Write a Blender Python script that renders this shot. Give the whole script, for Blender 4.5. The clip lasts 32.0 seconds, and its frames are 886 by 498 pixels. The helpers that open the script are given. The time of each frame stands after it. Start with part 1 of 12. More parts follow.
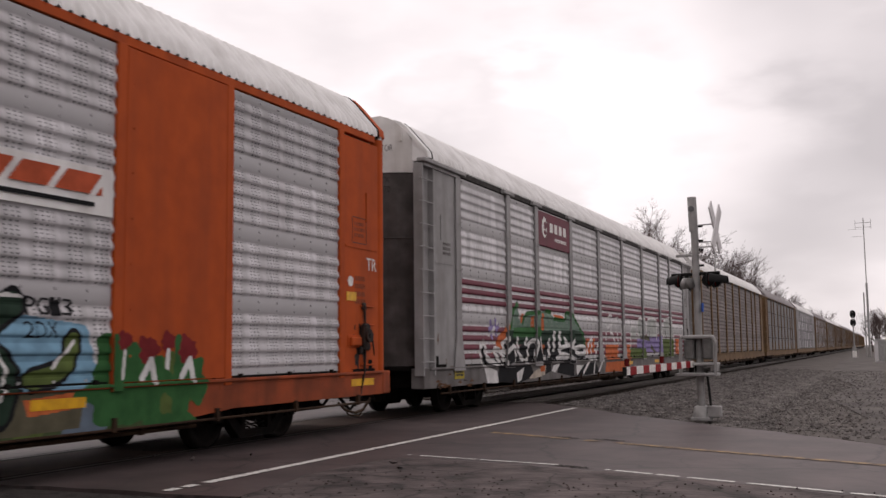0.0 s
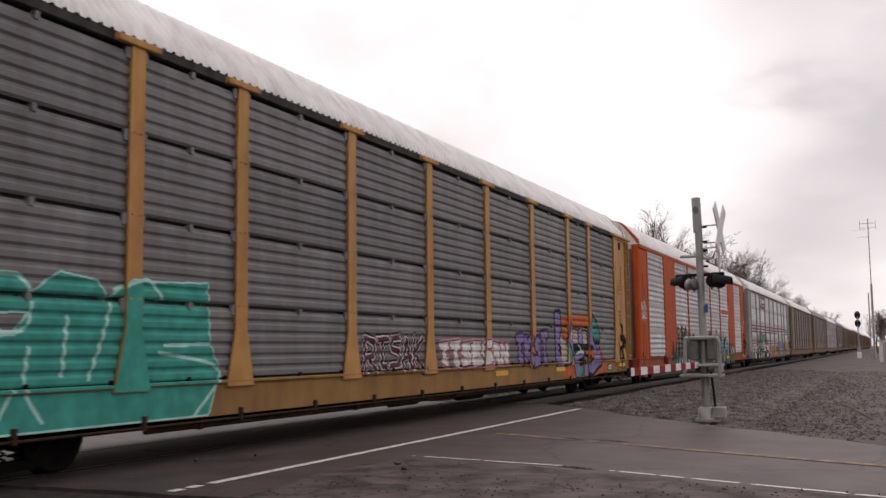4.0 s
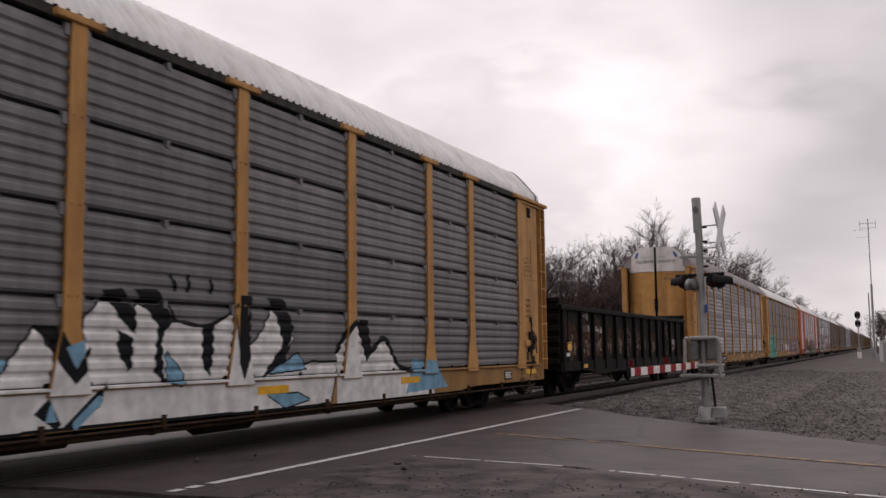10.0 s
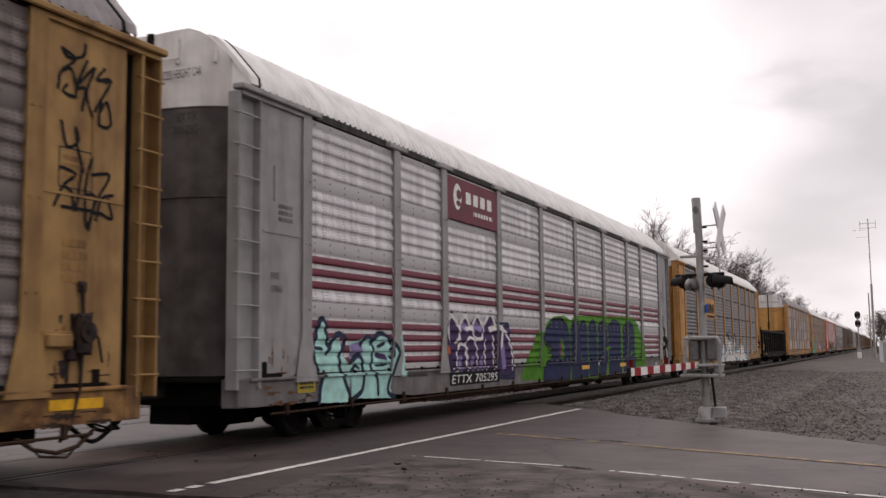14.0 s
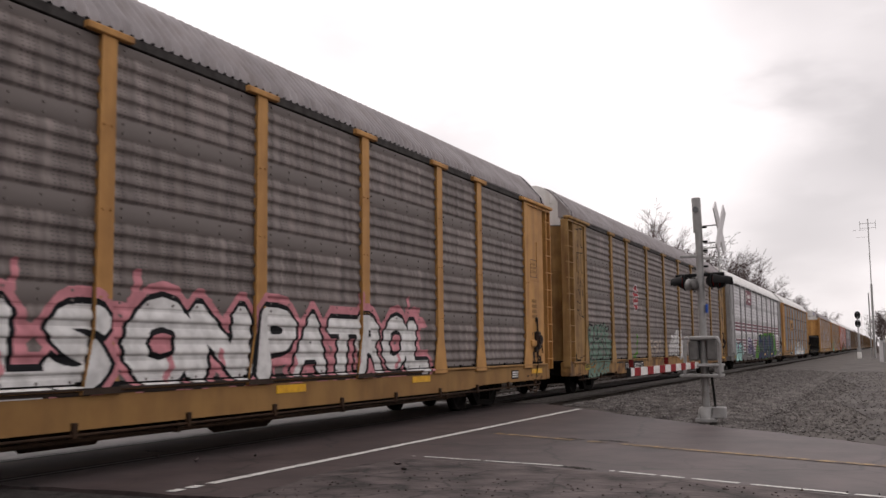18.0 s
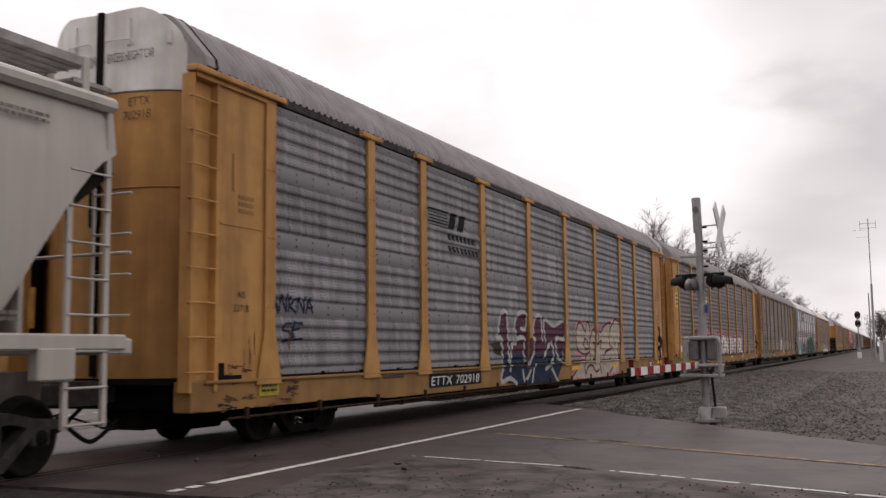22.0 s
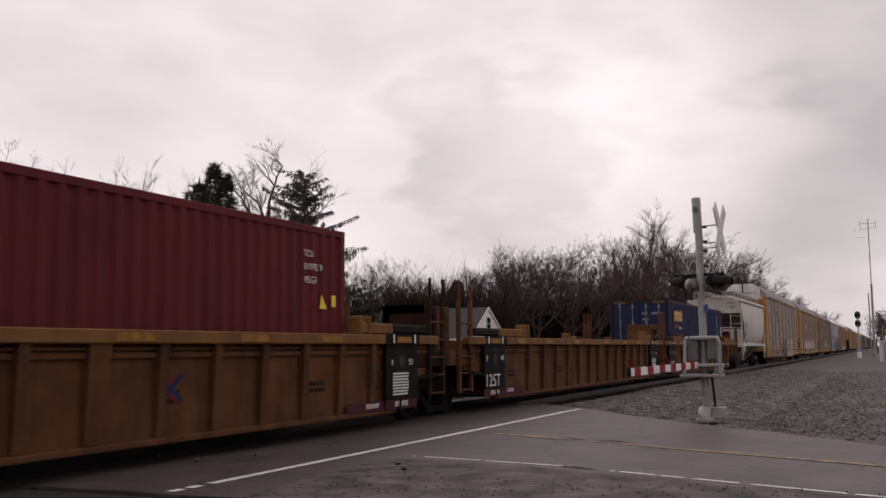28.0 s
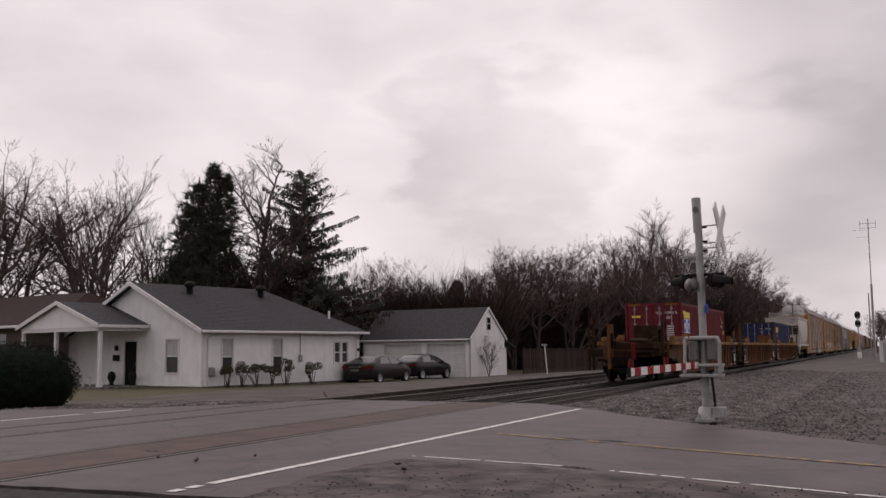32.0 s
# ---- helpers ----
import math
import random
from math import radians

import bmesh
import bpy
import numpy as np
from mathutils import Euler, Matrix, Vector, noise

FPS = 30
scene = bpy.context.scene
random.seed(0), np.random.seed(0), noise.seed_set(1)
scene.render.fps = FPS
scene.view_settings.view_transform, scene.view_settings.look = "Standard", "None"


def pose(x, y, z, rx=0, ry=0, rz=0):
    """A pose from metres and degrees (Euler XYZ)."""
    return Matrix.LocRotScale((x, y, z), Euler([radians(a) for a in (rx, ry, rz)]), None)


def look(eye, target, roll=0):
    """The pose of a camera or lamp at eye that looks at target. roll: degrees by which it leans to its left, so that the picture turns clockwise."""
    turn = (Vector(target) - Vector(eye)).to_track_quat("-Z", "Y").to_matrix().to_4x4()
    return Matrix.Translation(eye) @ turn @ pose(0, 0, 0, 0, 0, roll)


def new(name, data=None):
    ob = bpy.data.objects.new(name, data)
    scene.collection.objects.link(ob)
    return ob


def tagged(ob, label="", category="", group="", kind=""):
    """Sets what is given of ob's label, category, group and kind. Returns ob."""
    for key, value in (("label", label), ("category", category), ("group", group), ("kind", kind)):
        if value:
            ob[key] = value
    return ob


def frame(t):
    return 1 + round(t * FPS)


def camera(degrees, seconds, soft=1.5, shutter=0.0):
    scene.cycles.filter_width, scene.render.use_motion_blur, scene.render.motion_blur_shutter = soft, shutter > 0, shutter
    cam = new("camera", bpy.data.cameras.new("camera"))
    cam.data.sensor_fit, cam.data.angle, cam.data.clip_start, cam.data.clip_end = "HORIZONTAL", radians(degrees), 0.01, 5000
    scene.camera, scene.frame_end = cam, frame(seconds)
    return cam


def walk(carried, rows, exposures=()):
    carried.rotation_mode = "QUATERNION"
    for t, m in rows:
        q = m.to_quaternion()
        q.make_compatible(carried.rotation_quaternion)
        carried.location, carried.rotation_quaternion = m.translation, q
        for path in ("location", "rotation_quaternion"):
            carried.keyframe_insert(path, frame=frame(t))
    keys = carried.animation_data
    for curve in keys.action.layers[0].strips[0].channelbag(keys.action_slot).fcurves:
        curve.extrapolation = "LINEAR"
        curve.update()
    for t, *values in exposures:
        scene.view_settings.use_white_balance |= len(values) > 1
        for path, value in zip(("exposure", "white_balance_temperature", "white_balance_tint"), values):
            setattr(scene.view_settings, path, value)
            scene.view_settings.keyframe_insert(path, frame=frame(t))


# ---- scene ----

# The plan: y runs along the railway, away from the eye; x to the right of it; rail tops at z = 0.
EYE = (9.197, 0.0, 1.287)
cam = camera(48.26, 32.0, 1.5, 0.12)
walk(cam, [(t, pose(*EYE, 90 + 5.855 + dp, 0.641, 24.088 + dy)) for t, dy, dp in (
    (0, -0.235, -0.06), (0.5, -0.20, -0.06), (1, -0.16, -0.06), (1.5, -0.05, -0.06), (2, -0.05, -0.04),
    (2.5, -0.05, -0.05), (3.5, -0.02, -0.02), (4.5, 0, 0), (18, 0, 0), (32, 0, 0))],
    [(0, 0.02, 6800, 17), (3.5, 0.13, 6800, 16), (6.5, 0.16, 6800, 16), (8.2, -0.24, 6750, 19), (9.3, -0.33, 6750, 18), (10.5, 0.04, 6750, 17), (12, 0.2, 6750, 16), (21.5, 0.17, 6750, 14),
     (23, -0.04, 6720, 15), (24.5, -0.17, 6700, 17), (27.5, -0.24, 6850, 19), (32, -0.28, 6800, 19)])

# ---- world: a closed layer of pale cloud over a clear sky ----
world = bpy.data.worlds.new("sky")
scene.world = world
world.use_nodes = True
wn, wl = world.node_tree.nodes, world.node_tree.links
sky = wn.new("ShaderNodeTexSky")
sky.sky_type, sky.sun_disc, sky.sun_elevation, sky.sun_rotation = "NISHITA", False, radians(46), radians(-78)
co = wn.new("ShaderNodeTexCoord")
mp = wn.new("ShaderNodeMapping")
mp.inputs["Scale"].default_value = (1.0, 1.0, 1.7)
mp.inputs["Location"].default_value = (0.35, 0.1, 0.22)
wl.new(co.outputs["Generated"], mp.inputs["Vector"])
cl = wn.new("ShaderNodeTexNoise")
cl.inputs["Scale"].default_value, cl.inputs["Detail"].default_value, cl.inputs["Roughness"].default_value = 2.6, 3.5, 0.45
wl.new(mp.outputs["Vector"], cl.inputs["Vector"])
cr = wn.new("ShaderNodeValToRGB")
cr.color_ramp.elements[0].position, cr.color_ramp.elements[0].color = 0.24, (0.62, 0.605, 0.62, 1)
cr.color_ramp.elements[1].position, cr.color_ramp.elements[1].color = 0.66, (1.33, 1.295, 1.31, 1)


def sky_math(op, a, b):
    nd = wn.new("ShaderNodeMath")
    nd.operation = op
    for k, v in enumerate((a, b)):
        if isinstance(v, (int, float)):
            nd.inputs[k].default_value = v
        else:
            wl.new(v, nd.inputs[k])
    return nd.outputs[0]


def cloud_mass(left, up, radius, amount):
    """A soft-edged mass of thicker or thinner cloud round a direction, its edge broken by the noise."""
    el, az = radians(up), radians(left)
    dp = wn.new("ShaderNodeVectorMath")
    dp.operation = "DOT_PRODUCT"
    dp.inputs[1].default_value = (-math.sin(az) * math.cos(el), math.cos(az) * math.cos(el), math.sin(el))
    wl.new(co.outputs["Generated"], dp.inputs[0])
    near = sky_math("ADD", dp.outputs["Value"], sky_math("MULTIPLY", sky_math("SUBTRACT", c2.outputs["Fac"], 0.5), 0.06))
    mr = wn.new("ShaderNodeMapRange")
    mr.interpolation_type = "SMOOTHSTEP"
    mr.inputs["From Min"].default_value, mr.inputs["From Max"].default_value = math.cos(radians(radius)), math.cos(radians(radius * 0.25))
    mr.inputs["To Max"].default_value = amount
    wl.new(near, mr.inputs["Value"])
    return mr.outputs["Result"]


mp2 = wn.new("ShaderNodeMapping")
mp2.inputs["Scale"].default_value = (1.0, 1.0, 2.6)
wl.new(co.outputs["Generated"], mp2.inputs["Vector"])
c2 = wn.new("ShaderNodeTexNoise")
c2.inputs["Scale"].default_value, c2.inputs["Detail"].default_value, c2.inputs["Roughness"].default_value = 6.5, 4.0, 0.5
wl.new(mp2.outputs["Vector"], c2.inputs["Vector"])
deep = sky_math("ADD", sky_math("MULTIPLY", cl.outputs["Fac"], 0.72), sky_math("MULTIPLY", c2.outputs["Fac"], 0.28))
for left, up, radius, amount in ((-5, 22, 15, -0.14), (11, 19, 15, 0.05), (20, 9.5, 8, -0.10), (28, 16, 9, -0.07), (46, 19, 14, -0.03), (0, 3, 13, -0.15), (16, 3, 8, -0.04)):
    deep = sky_math("ADD", deep, cloud_mass(left, up, radius, amount))
wl.new(deep, cr.inputs["Fac"])
dim = wn.new("ShaderNodeVectorMath")
dim.operation = "SCALE"
dim.inputs["Scale"].default_value = 0.06
wl.new(sky.outputs["Color"], dim.inputs[0])
mixs = wn.new("ShaderNodeMix")
mixs.data_type = "RGBA"
mixs.inputs["Factor"].default_value = 0.93
wl.new(dim.outputs["Vector"], mixs.inputs["A"])
sd = wn.new("ShaderNodeVectorMath")
sd.operation = "DOT_PRODUCT"
sd.inputs[1].default_value = (-0.62, 0.55, 0.56)
wl.new(co.outputs["Generated"], sd.inputs[0])
sm = wn.new("ShaderNodeMapRange")
sm.interpolation_type = "SMOOTHSTEP"
sm.inputs["From Min"].default_value, sm.inputs["From Max"].default_value = -0.55, 0.65
sm.inputs["To Min"].default_value, sm.inputs["To Max"].default_value = 0.84, 1.0
wl.new(sd.outputs["Value"], sm.inputs["Value"])
sv = wn.new("ShaderNodeVectorMath")
sv.operation = "SCALE"
wl.new(cr.outputs["Color"], sv.inputs[0])
wl.new(sm.outputs["Result"], sv.inputs["Scale"])
wl.new(sv.outputs["Vector"], mixs.inputs["B"])
wl.new(mixs.outputs["Result"], wn["Background"].inputs["Color"])
wn["Background"].inputs["Strength"].default_value = 1.0
sun = new("sun", bpy.data.lights.new("sun", "SUN"))
sun.data.energy, sun.data.angle, sun.data.color = 0.9, radians(25), (1.0, 0.97, 0.93)
sun.matrix_world = look((-70, 35, 75), (0, 20, 0))


# ---- materials ----
def surf(name, col, col2=None, rough=0.6, metal=0.0, scale=6.0, detail=5.0, bump=0.15, streak=None, streak_amt=0.35,
         vary=0.0, stretch=(1, 1, 1), dist=0.01, lo=0.35, hi=0.65, spec=0.18):
    """A painted or mineral surface: two colours mixed by noise, long stains down the face, fine relief, and a shift from piece to piece."""
    m = bpy.data.materials.new(name)
    m.use_nodes = True
    n, l = m.node_tree.nodes, m.node_tree.links
    b = n["Principled BSDF"]
    b.inputs["Roughness"].default_value, b.inputs["Metallic"].default_value = rough, metal
    b.inputs["Specular IOR Level"].default_value = spec
    tc = n.new("ShaderNodeTexCoord")
    mpn = n.new("ShaderNodeMapping")
    mpn.inputs["Scale"].default_value = stretch
    l.new(tc.outputs["Object"], mpn.inputs["Vector"])
    nz = n.new("ShaderNodeTexNoise")
    nz.inputs["Scale"].default_value, nz.inputs["Detail"].default_value = scale, detail
    l.new(mpn.outputs["Vector"], nz.inputs["Vector"])
    rp = n.new("ShaderNodeValToRGB")
    col2 = col2 or tuple(c * 0.75 for c in col)
    rp.color_ramp.elements[0].position, rp.color_ramp.elements[0].color = lo, (*col2, 1)
    rp.color_ramp.elements[1].position, rp.color_ramp.elements[1].color = hi, (*col, 1)
    l.new(nz.outputs["Fac"], rp.inputs["Fac"])
    out = rp.outputs["Color"]
    if streak:
        m2 = n.new("ShaderNodeMapping")
        m2.inputs["Scale"].default_value = (1.3, 1.3, 0.16)
        l.new(tc.outputs["Object"], m2.inputs["Vector"])
        n2 = n.new("ShaderNodeTexNoise")
        n2.inputs["Scale"].default_value, n2.inputs["Detail"].default_value = 2.2, 6.0
        l.new(m2.outputs["Vector"], n2.inputs["Vector"])
        r2 = n.new("ShaderNodeMapRange")
        r2.inputs["From Min"].default_value, r2.inputs["From Max"].default_value = 0.45, 0.72
        r2.inputs["To Max"].default_value = streak_amt
        l.new(n2.outputs["Fac"], r2.inputs["Value"])
        mx = n.new("ShaderNodeMix")
        mx.data_type = "RGBA"
        mx.inputs["B"].default_value = (*streak, 1)
        l.new(r2.outputs["Result"], mx.inputs["Factor"])
        l.new(out, mx.inputs["A"])
        out = mx.outputs["Result"]
    if vary:
        oi = n.new("ShaderNodeObjectInfo")
        mr = n.new("ShaderNodeMapRange")
        mr.inputs["To Min"].default_value, mr.inputs["To Max"].default_value = 1 - vary, 1 + vary
        l.new(oi.outputs["Random"], mr.inputs["Value"])
        vm = n.new("ShaderNodeVectorMath")
        vm.operation = "SCALE"
        l.new(out, vm.inputs[0])
        l.new(mr.outputs["Result"], vm.inputs["Scale"])
        out = vm.outputs["Vector"]
    l.new(out, b.inputs["Base Color"])
    if bump:
        bp = n.new("ShaderNodeBump")
        bp.inputs["Strength"].default_value, bp.inputs["Distance"].default_value = bump, dist
        n3 = n.new("ShaderNodeTexNoise")
        n3.inputs["Scale"].default_value, n3.inputs["Detail"].default_value = scale * 4, 4.0
        l.new(mpn.outputs["Vector"], n3.inputs["Vector"])
        l.new(n3.outputs["Fac"], bp.inputs["Height"])
        l.new(bp.outputs["Normal"], b.inputs["Normal"])
    return m


def holes(m, pitch_y=0.078, pitch_z=0.092, amount=0.95, band=None, plaid=0.0):
    """Rows of small punched slots in a screen panel, over its colour."""
    n, l = m.node_tree.nodes, m.node_tree.links
    b = n["Principled BSDF"]
    src = b.inputs["Base Color"].links[0].from_socket
    tc = n.new("ShaderNodeTexCoord")
    sp = n.new("ShaderNodeSeparateXYZ")
    l.new(tc.outputs["Object"], sp.inputs["Vector"])

    def tri(sock, pitch, edge):
        a = n.new("ShaderNodeMath")
        a.operation = "PINGPONG"
        a.inputs[1].default_value = pitch / 2
        l.new(sock, a.inputs[0])
        c = n.new("ShaderNodeMath")
        c.operation = "LESS_THAN"
        c.inputs[1].default_value = edge
        l.new(a.outputs[0], c.inputs[0])
        return c.outputs[0]
    ys = tri(sp.outputs["Y"], pitch_y, 0.0135)
    zs = tri(sp.outputs["Z"], pitch_z / 2, 0.0085)
    big = tri(sp.outputs["Y"], 0.42, 0.125)
    p1 = n.new("ShaderNodeMath")
    p1.operation = "MULTIPLY"
    l.new(ys, p1.inputs[0])
    l.new(zs, p1.inputs[1])
    p2 = n.new("ShaderNodeMath")
    p2.operation = "MULTIPLY"
    l.new(p1.outputs[0], p2.inputs[0])
    l.new(big, p2.inputs[1])
    p3 = n.new("ShaderNodeMath")
    p3.operation = "MULTIPLY"
    p3.inputs[1].default_value = amount
    l.new(p2.outputs[0], p3.inputs[0])
    if plaid:
        # dark streaks of dirt that run down the sheet from the punched columns, different on each sheet
        oi = n.new("ShaderNodeObjectInfo")
        cx = n.new("ShaderNodeCombineXYZ")
        for k, (sock, f) in enumerate(((sp.outputs["Y"], 7.0), (oi.outputs["Random"], 60.0), (sp.outputs["Z"], 0.5))):
            mu = n.new("ShaderNodeMath")
            mu.operation = "MULTIPLY"
            mu.inputs[1].default_value = f
            l.new(sock, mu.inputs[0])
            l.new(mu.outputs[0], cx.inputs[k])
        pn = n.new("ShaderNodeTexNoise")
        pn.inputs["Scale"].default_value, pn.inputs["Detail"].default_value, pn.inputs["Roughness"].default_value = 1.0, 4.0, 0.65
        l.new(cx.outputs["Vector"], pn.inputs["Vector"])
        pr = n.new("ShaderNodeMapRange")
        pr.inputs["From Min"].default_value, pr.inputs["From Max"].default_value = 0.38, 0.62
        pr.inputs["To Min"].default_value, pr.inputs["To Max"].default_value = 1.0 - plaid, 1.0 + 0.25 * plaid
        l.new(pn.outputs["Fac"], pr.inputs["Value"])
        ps = n.new("ShaderNodeVectorMath")
        ps.operation = "SCALE"
        l.new(src, ps.inputs[0])
        l.new(pr.outputs["Result"], ps.inputs["Scale"])
        src = ps.outputs["Vector"]
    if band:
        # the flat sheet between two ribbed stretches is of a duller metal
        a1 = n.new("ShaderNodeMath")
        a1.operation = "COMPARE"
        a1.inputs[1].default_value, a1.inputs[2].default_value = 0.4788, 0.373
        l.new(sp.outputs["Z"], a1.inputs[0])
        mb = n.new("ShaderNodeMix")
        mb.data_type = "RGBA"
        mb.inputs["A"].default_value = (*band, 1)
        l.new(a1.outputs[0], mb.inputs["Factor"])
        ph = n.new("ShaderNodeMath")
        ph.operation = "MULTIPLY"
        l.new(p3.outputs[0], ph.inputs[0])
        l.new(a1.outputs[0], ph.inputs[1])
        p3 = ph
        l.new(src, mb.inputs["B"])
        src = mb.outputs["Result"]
    mx = n.new("ShaderNodeMix")
    mx.data_type = "RGBA"
    mx.inputs["B"].default_value = (0.03, 0.03, 0.032, 1)
    l.new(p3.outputs[0], mx.inputs["Factor"])
    l.new(src, mx.inputs["A"])
    l.new(mx.outputs["Result"], b.inputs["Base Color"])
    return m


RUST = (0.10, 0.045, 0.022)
GRIME = (0.045, 0.038, 0.034)
M = {}
M["tan"] = surf("ochre_paint", (0.50, 0.263, 0.086), (0.405, 0.207, 0.068), 0.62, scale=3, detail=8, bump=0.08, streak=(0.17, 0.082, 0.038), streak_amt=0.55, vary=0.05)
M["tan_dirty"] = surf("weathered_ochre_paint", (0.36, 0.22, 0.085), (0.25, 0.145, 0.06), 0.7, scale=2.5, bump=0.1, streak=RUST, streak_amt=0.7, vary=0.05)
# Ochre for distant cars, with the haze put into the colour.
M["tan_far"] = surf("haze_dulled_ochre_paint", (0.20, 0.125, 0.062), (0.13, 0.08, 0.044), 0.75, scale=2.5, bump=0.1, streak=RUST, streak_amt=0.6)
# Dirty sill, also darkened in colour for the weaker light low on the side.
M["sill"] = surf("shaded_dirty_ochre_sill_paint", (0.31, 0.172, 0.06), (0.235, 0.125, 0.046), 0.75, spec=0.2, scale=1.6, detail=9, lo=0.34, hi=0.62, bump=0.12, streak=(0.12, 0.07, 0.035), streak_amt=0.35)
M["sill_rusty"] = surf("rusty_ochre_sill_paint", (0.33, 0.182, 0.063), (0.14, 0.07, 0.03), 0.75, spec=0.2, scale=2.4, detail=9, lo=0.38, hi=0.56, bump=0.12, streak=GRIME, streak_amt=0.6)
M["orange"] = surf("orange_paint", (0.46, 0.082, 0.017), (0.38, 0.066, 0.015), 0.75, spec=0.15, scale=3, bump=0.08, streak=(0.24, 0.05, 0.02), streak_amt=0.5)
M["grey"] = surf("light_grey_car_paint", (0.32, 0.312, 0.312), (0.255, 0.248, 0.248), 0.6, scale=3, bump=0.08, streak=(0.15, 0.14, 0.13), streak_amt=0.55)
M["white"] = surf("white_car_paint", (0.72, 0.70, 0.68), (0.60, 0.58, 0.56), 0.6, scale=3, bump=0.05, streak=(0.33, 0.28, 0.24), streak_amt=0.5)
M["roofw"] = surf("pale_galvanised_roof", (0.80, 0.79, 0.78), (0.70, 0.69, 0.68), 0.5, metal=0.05, scale=2, bump=0.05, streak=(0.35, 0.32, 0.3), streak_amt=0.4)
M["roofg"] = surf("dull_galvanised_roof", (0.32, 0.295, 0.30), (0.24, 0.22, 0.225), 0.55, metal=0.15, scale=2, bump=0.05, streak=(0.16, 0.13, 0.12), streak_amt=0.5)
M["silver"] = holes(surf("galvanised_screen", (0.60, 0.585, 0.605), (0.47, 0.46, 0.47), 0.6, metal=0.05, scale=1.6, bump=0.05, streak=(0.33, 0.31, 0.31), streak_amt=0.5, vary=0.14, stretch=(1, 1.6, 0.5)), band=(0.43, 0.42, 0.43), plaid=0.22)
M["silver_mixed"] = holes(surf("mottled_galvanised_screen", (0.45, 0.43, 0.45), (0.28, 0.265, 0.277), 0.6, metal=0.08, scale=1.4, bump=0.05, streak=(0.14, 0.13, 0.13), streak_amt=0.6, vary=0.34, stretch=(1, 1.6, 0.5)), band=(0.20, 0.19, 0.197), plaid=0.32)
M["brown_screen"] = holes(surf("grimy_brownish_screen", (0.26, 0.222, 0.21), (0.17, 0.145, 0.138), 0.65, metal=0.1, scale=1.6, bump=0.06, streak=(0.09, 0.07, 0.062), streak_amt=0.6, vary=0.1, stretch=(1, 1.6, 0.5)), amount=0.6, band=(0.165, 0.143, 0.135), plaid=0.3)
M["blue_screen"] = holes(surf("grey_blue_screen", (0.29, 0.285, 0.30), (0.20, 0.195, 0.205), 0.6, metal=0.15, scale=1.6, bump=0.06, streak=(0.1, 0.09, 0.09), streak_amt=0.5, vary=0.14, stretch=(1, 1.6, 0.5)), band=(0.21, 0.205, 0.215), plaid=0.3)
M["dark_screen"] = surf("dark_grey_ribbed_screen", (0.20, 0.195, 0.20), (0.15, 0.145, 0.148), 0.55, metal=0.2, scale=1.6, bump=0.05, streak=(0.09, 0.075, 0.068), streak_amt=0.45, vary=0.12, stretch=(1, 1.6, 0.5))
M["black_steel"] = surf("black_running_gear_steel", (0.010, 0.0088, 0.0085), (0.005, 0.0046, 0.0044), 0.9, spec=0.08, scale=5, bump=0.2, streak=(0.016, 0.010, 0.008), streak_amt=0.5)
M["truck_grey"] = surf("dusty_cast_steel", (0.06, 0.055, 0.053), (0.03, 0.027, 0.026), 0.8, spec=0.15, scale=6, bump=0.2, streak=(0.035, 0.03, 0.028), streak_amt=0.5)
M["wheel"] = surf("rolled_wheel_steel", (0.014, 0.011, 0.010), (0.008, 0.007, 0.0065), 0.85, spec=0.1, scale=8, bump=0.15)
M["black_paint"] = surf("black_gondola_paint", (0.0085, 0.0075, 0.0075), (0.005, 0.0045, 0.0045), 0.75, spec=0.08, scale=3, bump=0.12, streak=(0.03, 0.02, 0.016), streak_amt=0.5)
M["rust"] = surf("rusted_steel", (0.085, 0.04, 0.022), (0.03, 0.016, 0.011), 0.9, spec=0.1, scale=5, bump=0.3, lo=0.4, hi=0.62)
M["rustpale"] = surf("pale_scraped_rust", (0.24, 0.18, 0.14), (0.05, 0.028, 0.02), 0.9, spec=0.1, scale=5, bump=0.2, lo=0.42, hi=0.6)
M["hopper"] = surf("pale_grey_hopper_paint", (0.47, 0.435, 0.395), (0.425, 0.392, 0.355), 0.45, scale=1.5, bump=0.03, streak=(0.33, 0.29, 0.275), streak_amt=0.55, stretch=(1, 2, 0.3))
# A darker grey than the body, for chutes, centre sill and small marks.
M["hopper_low"] = surf("darker_grey_hopper_chute_paint", (0.20, 0.182, 0.16), (0.10, 0.088, 0.076), 0.65, scale=2.5, bump=0.08, streak=(0.09, 0.07, 0.055), streak_amt=0.6)
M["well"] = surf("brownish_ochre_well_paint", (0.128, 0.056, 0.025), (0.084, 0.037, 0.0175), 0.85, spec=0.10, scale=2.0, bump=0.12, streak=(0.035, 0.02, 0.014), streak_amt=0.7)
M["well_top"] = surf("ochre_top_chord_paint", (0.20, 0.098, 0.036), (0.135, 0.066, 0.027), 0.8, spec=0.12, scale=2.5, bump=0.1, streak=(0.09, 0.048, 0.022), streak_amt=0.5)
M["cont_red"] = surf("maroon_container_paint", (0.128, 0.019, 0.025), (0.105, 0.0165, 0.021), 0.7, spec=0.12, scale=2, bump=0.05, streak=(0.06, 0.014, 0.014), streak_amt=0.5)
M["cont_blue"] = surf("navy_container_paint", (0.024, 0.028, 0.076), (0.019, 0.022, 0.06), 0.7, spec=0.12, scale=2, bump=0.05, streak=(0.016, 0.018, 0.035), streak_amt=0.5)
M["letter"] = surf("white_lettering_paint", (0.78, 0.77, 0.74), (0.62, 0.6, 0.58), 0.6, scale=12, bump=0)
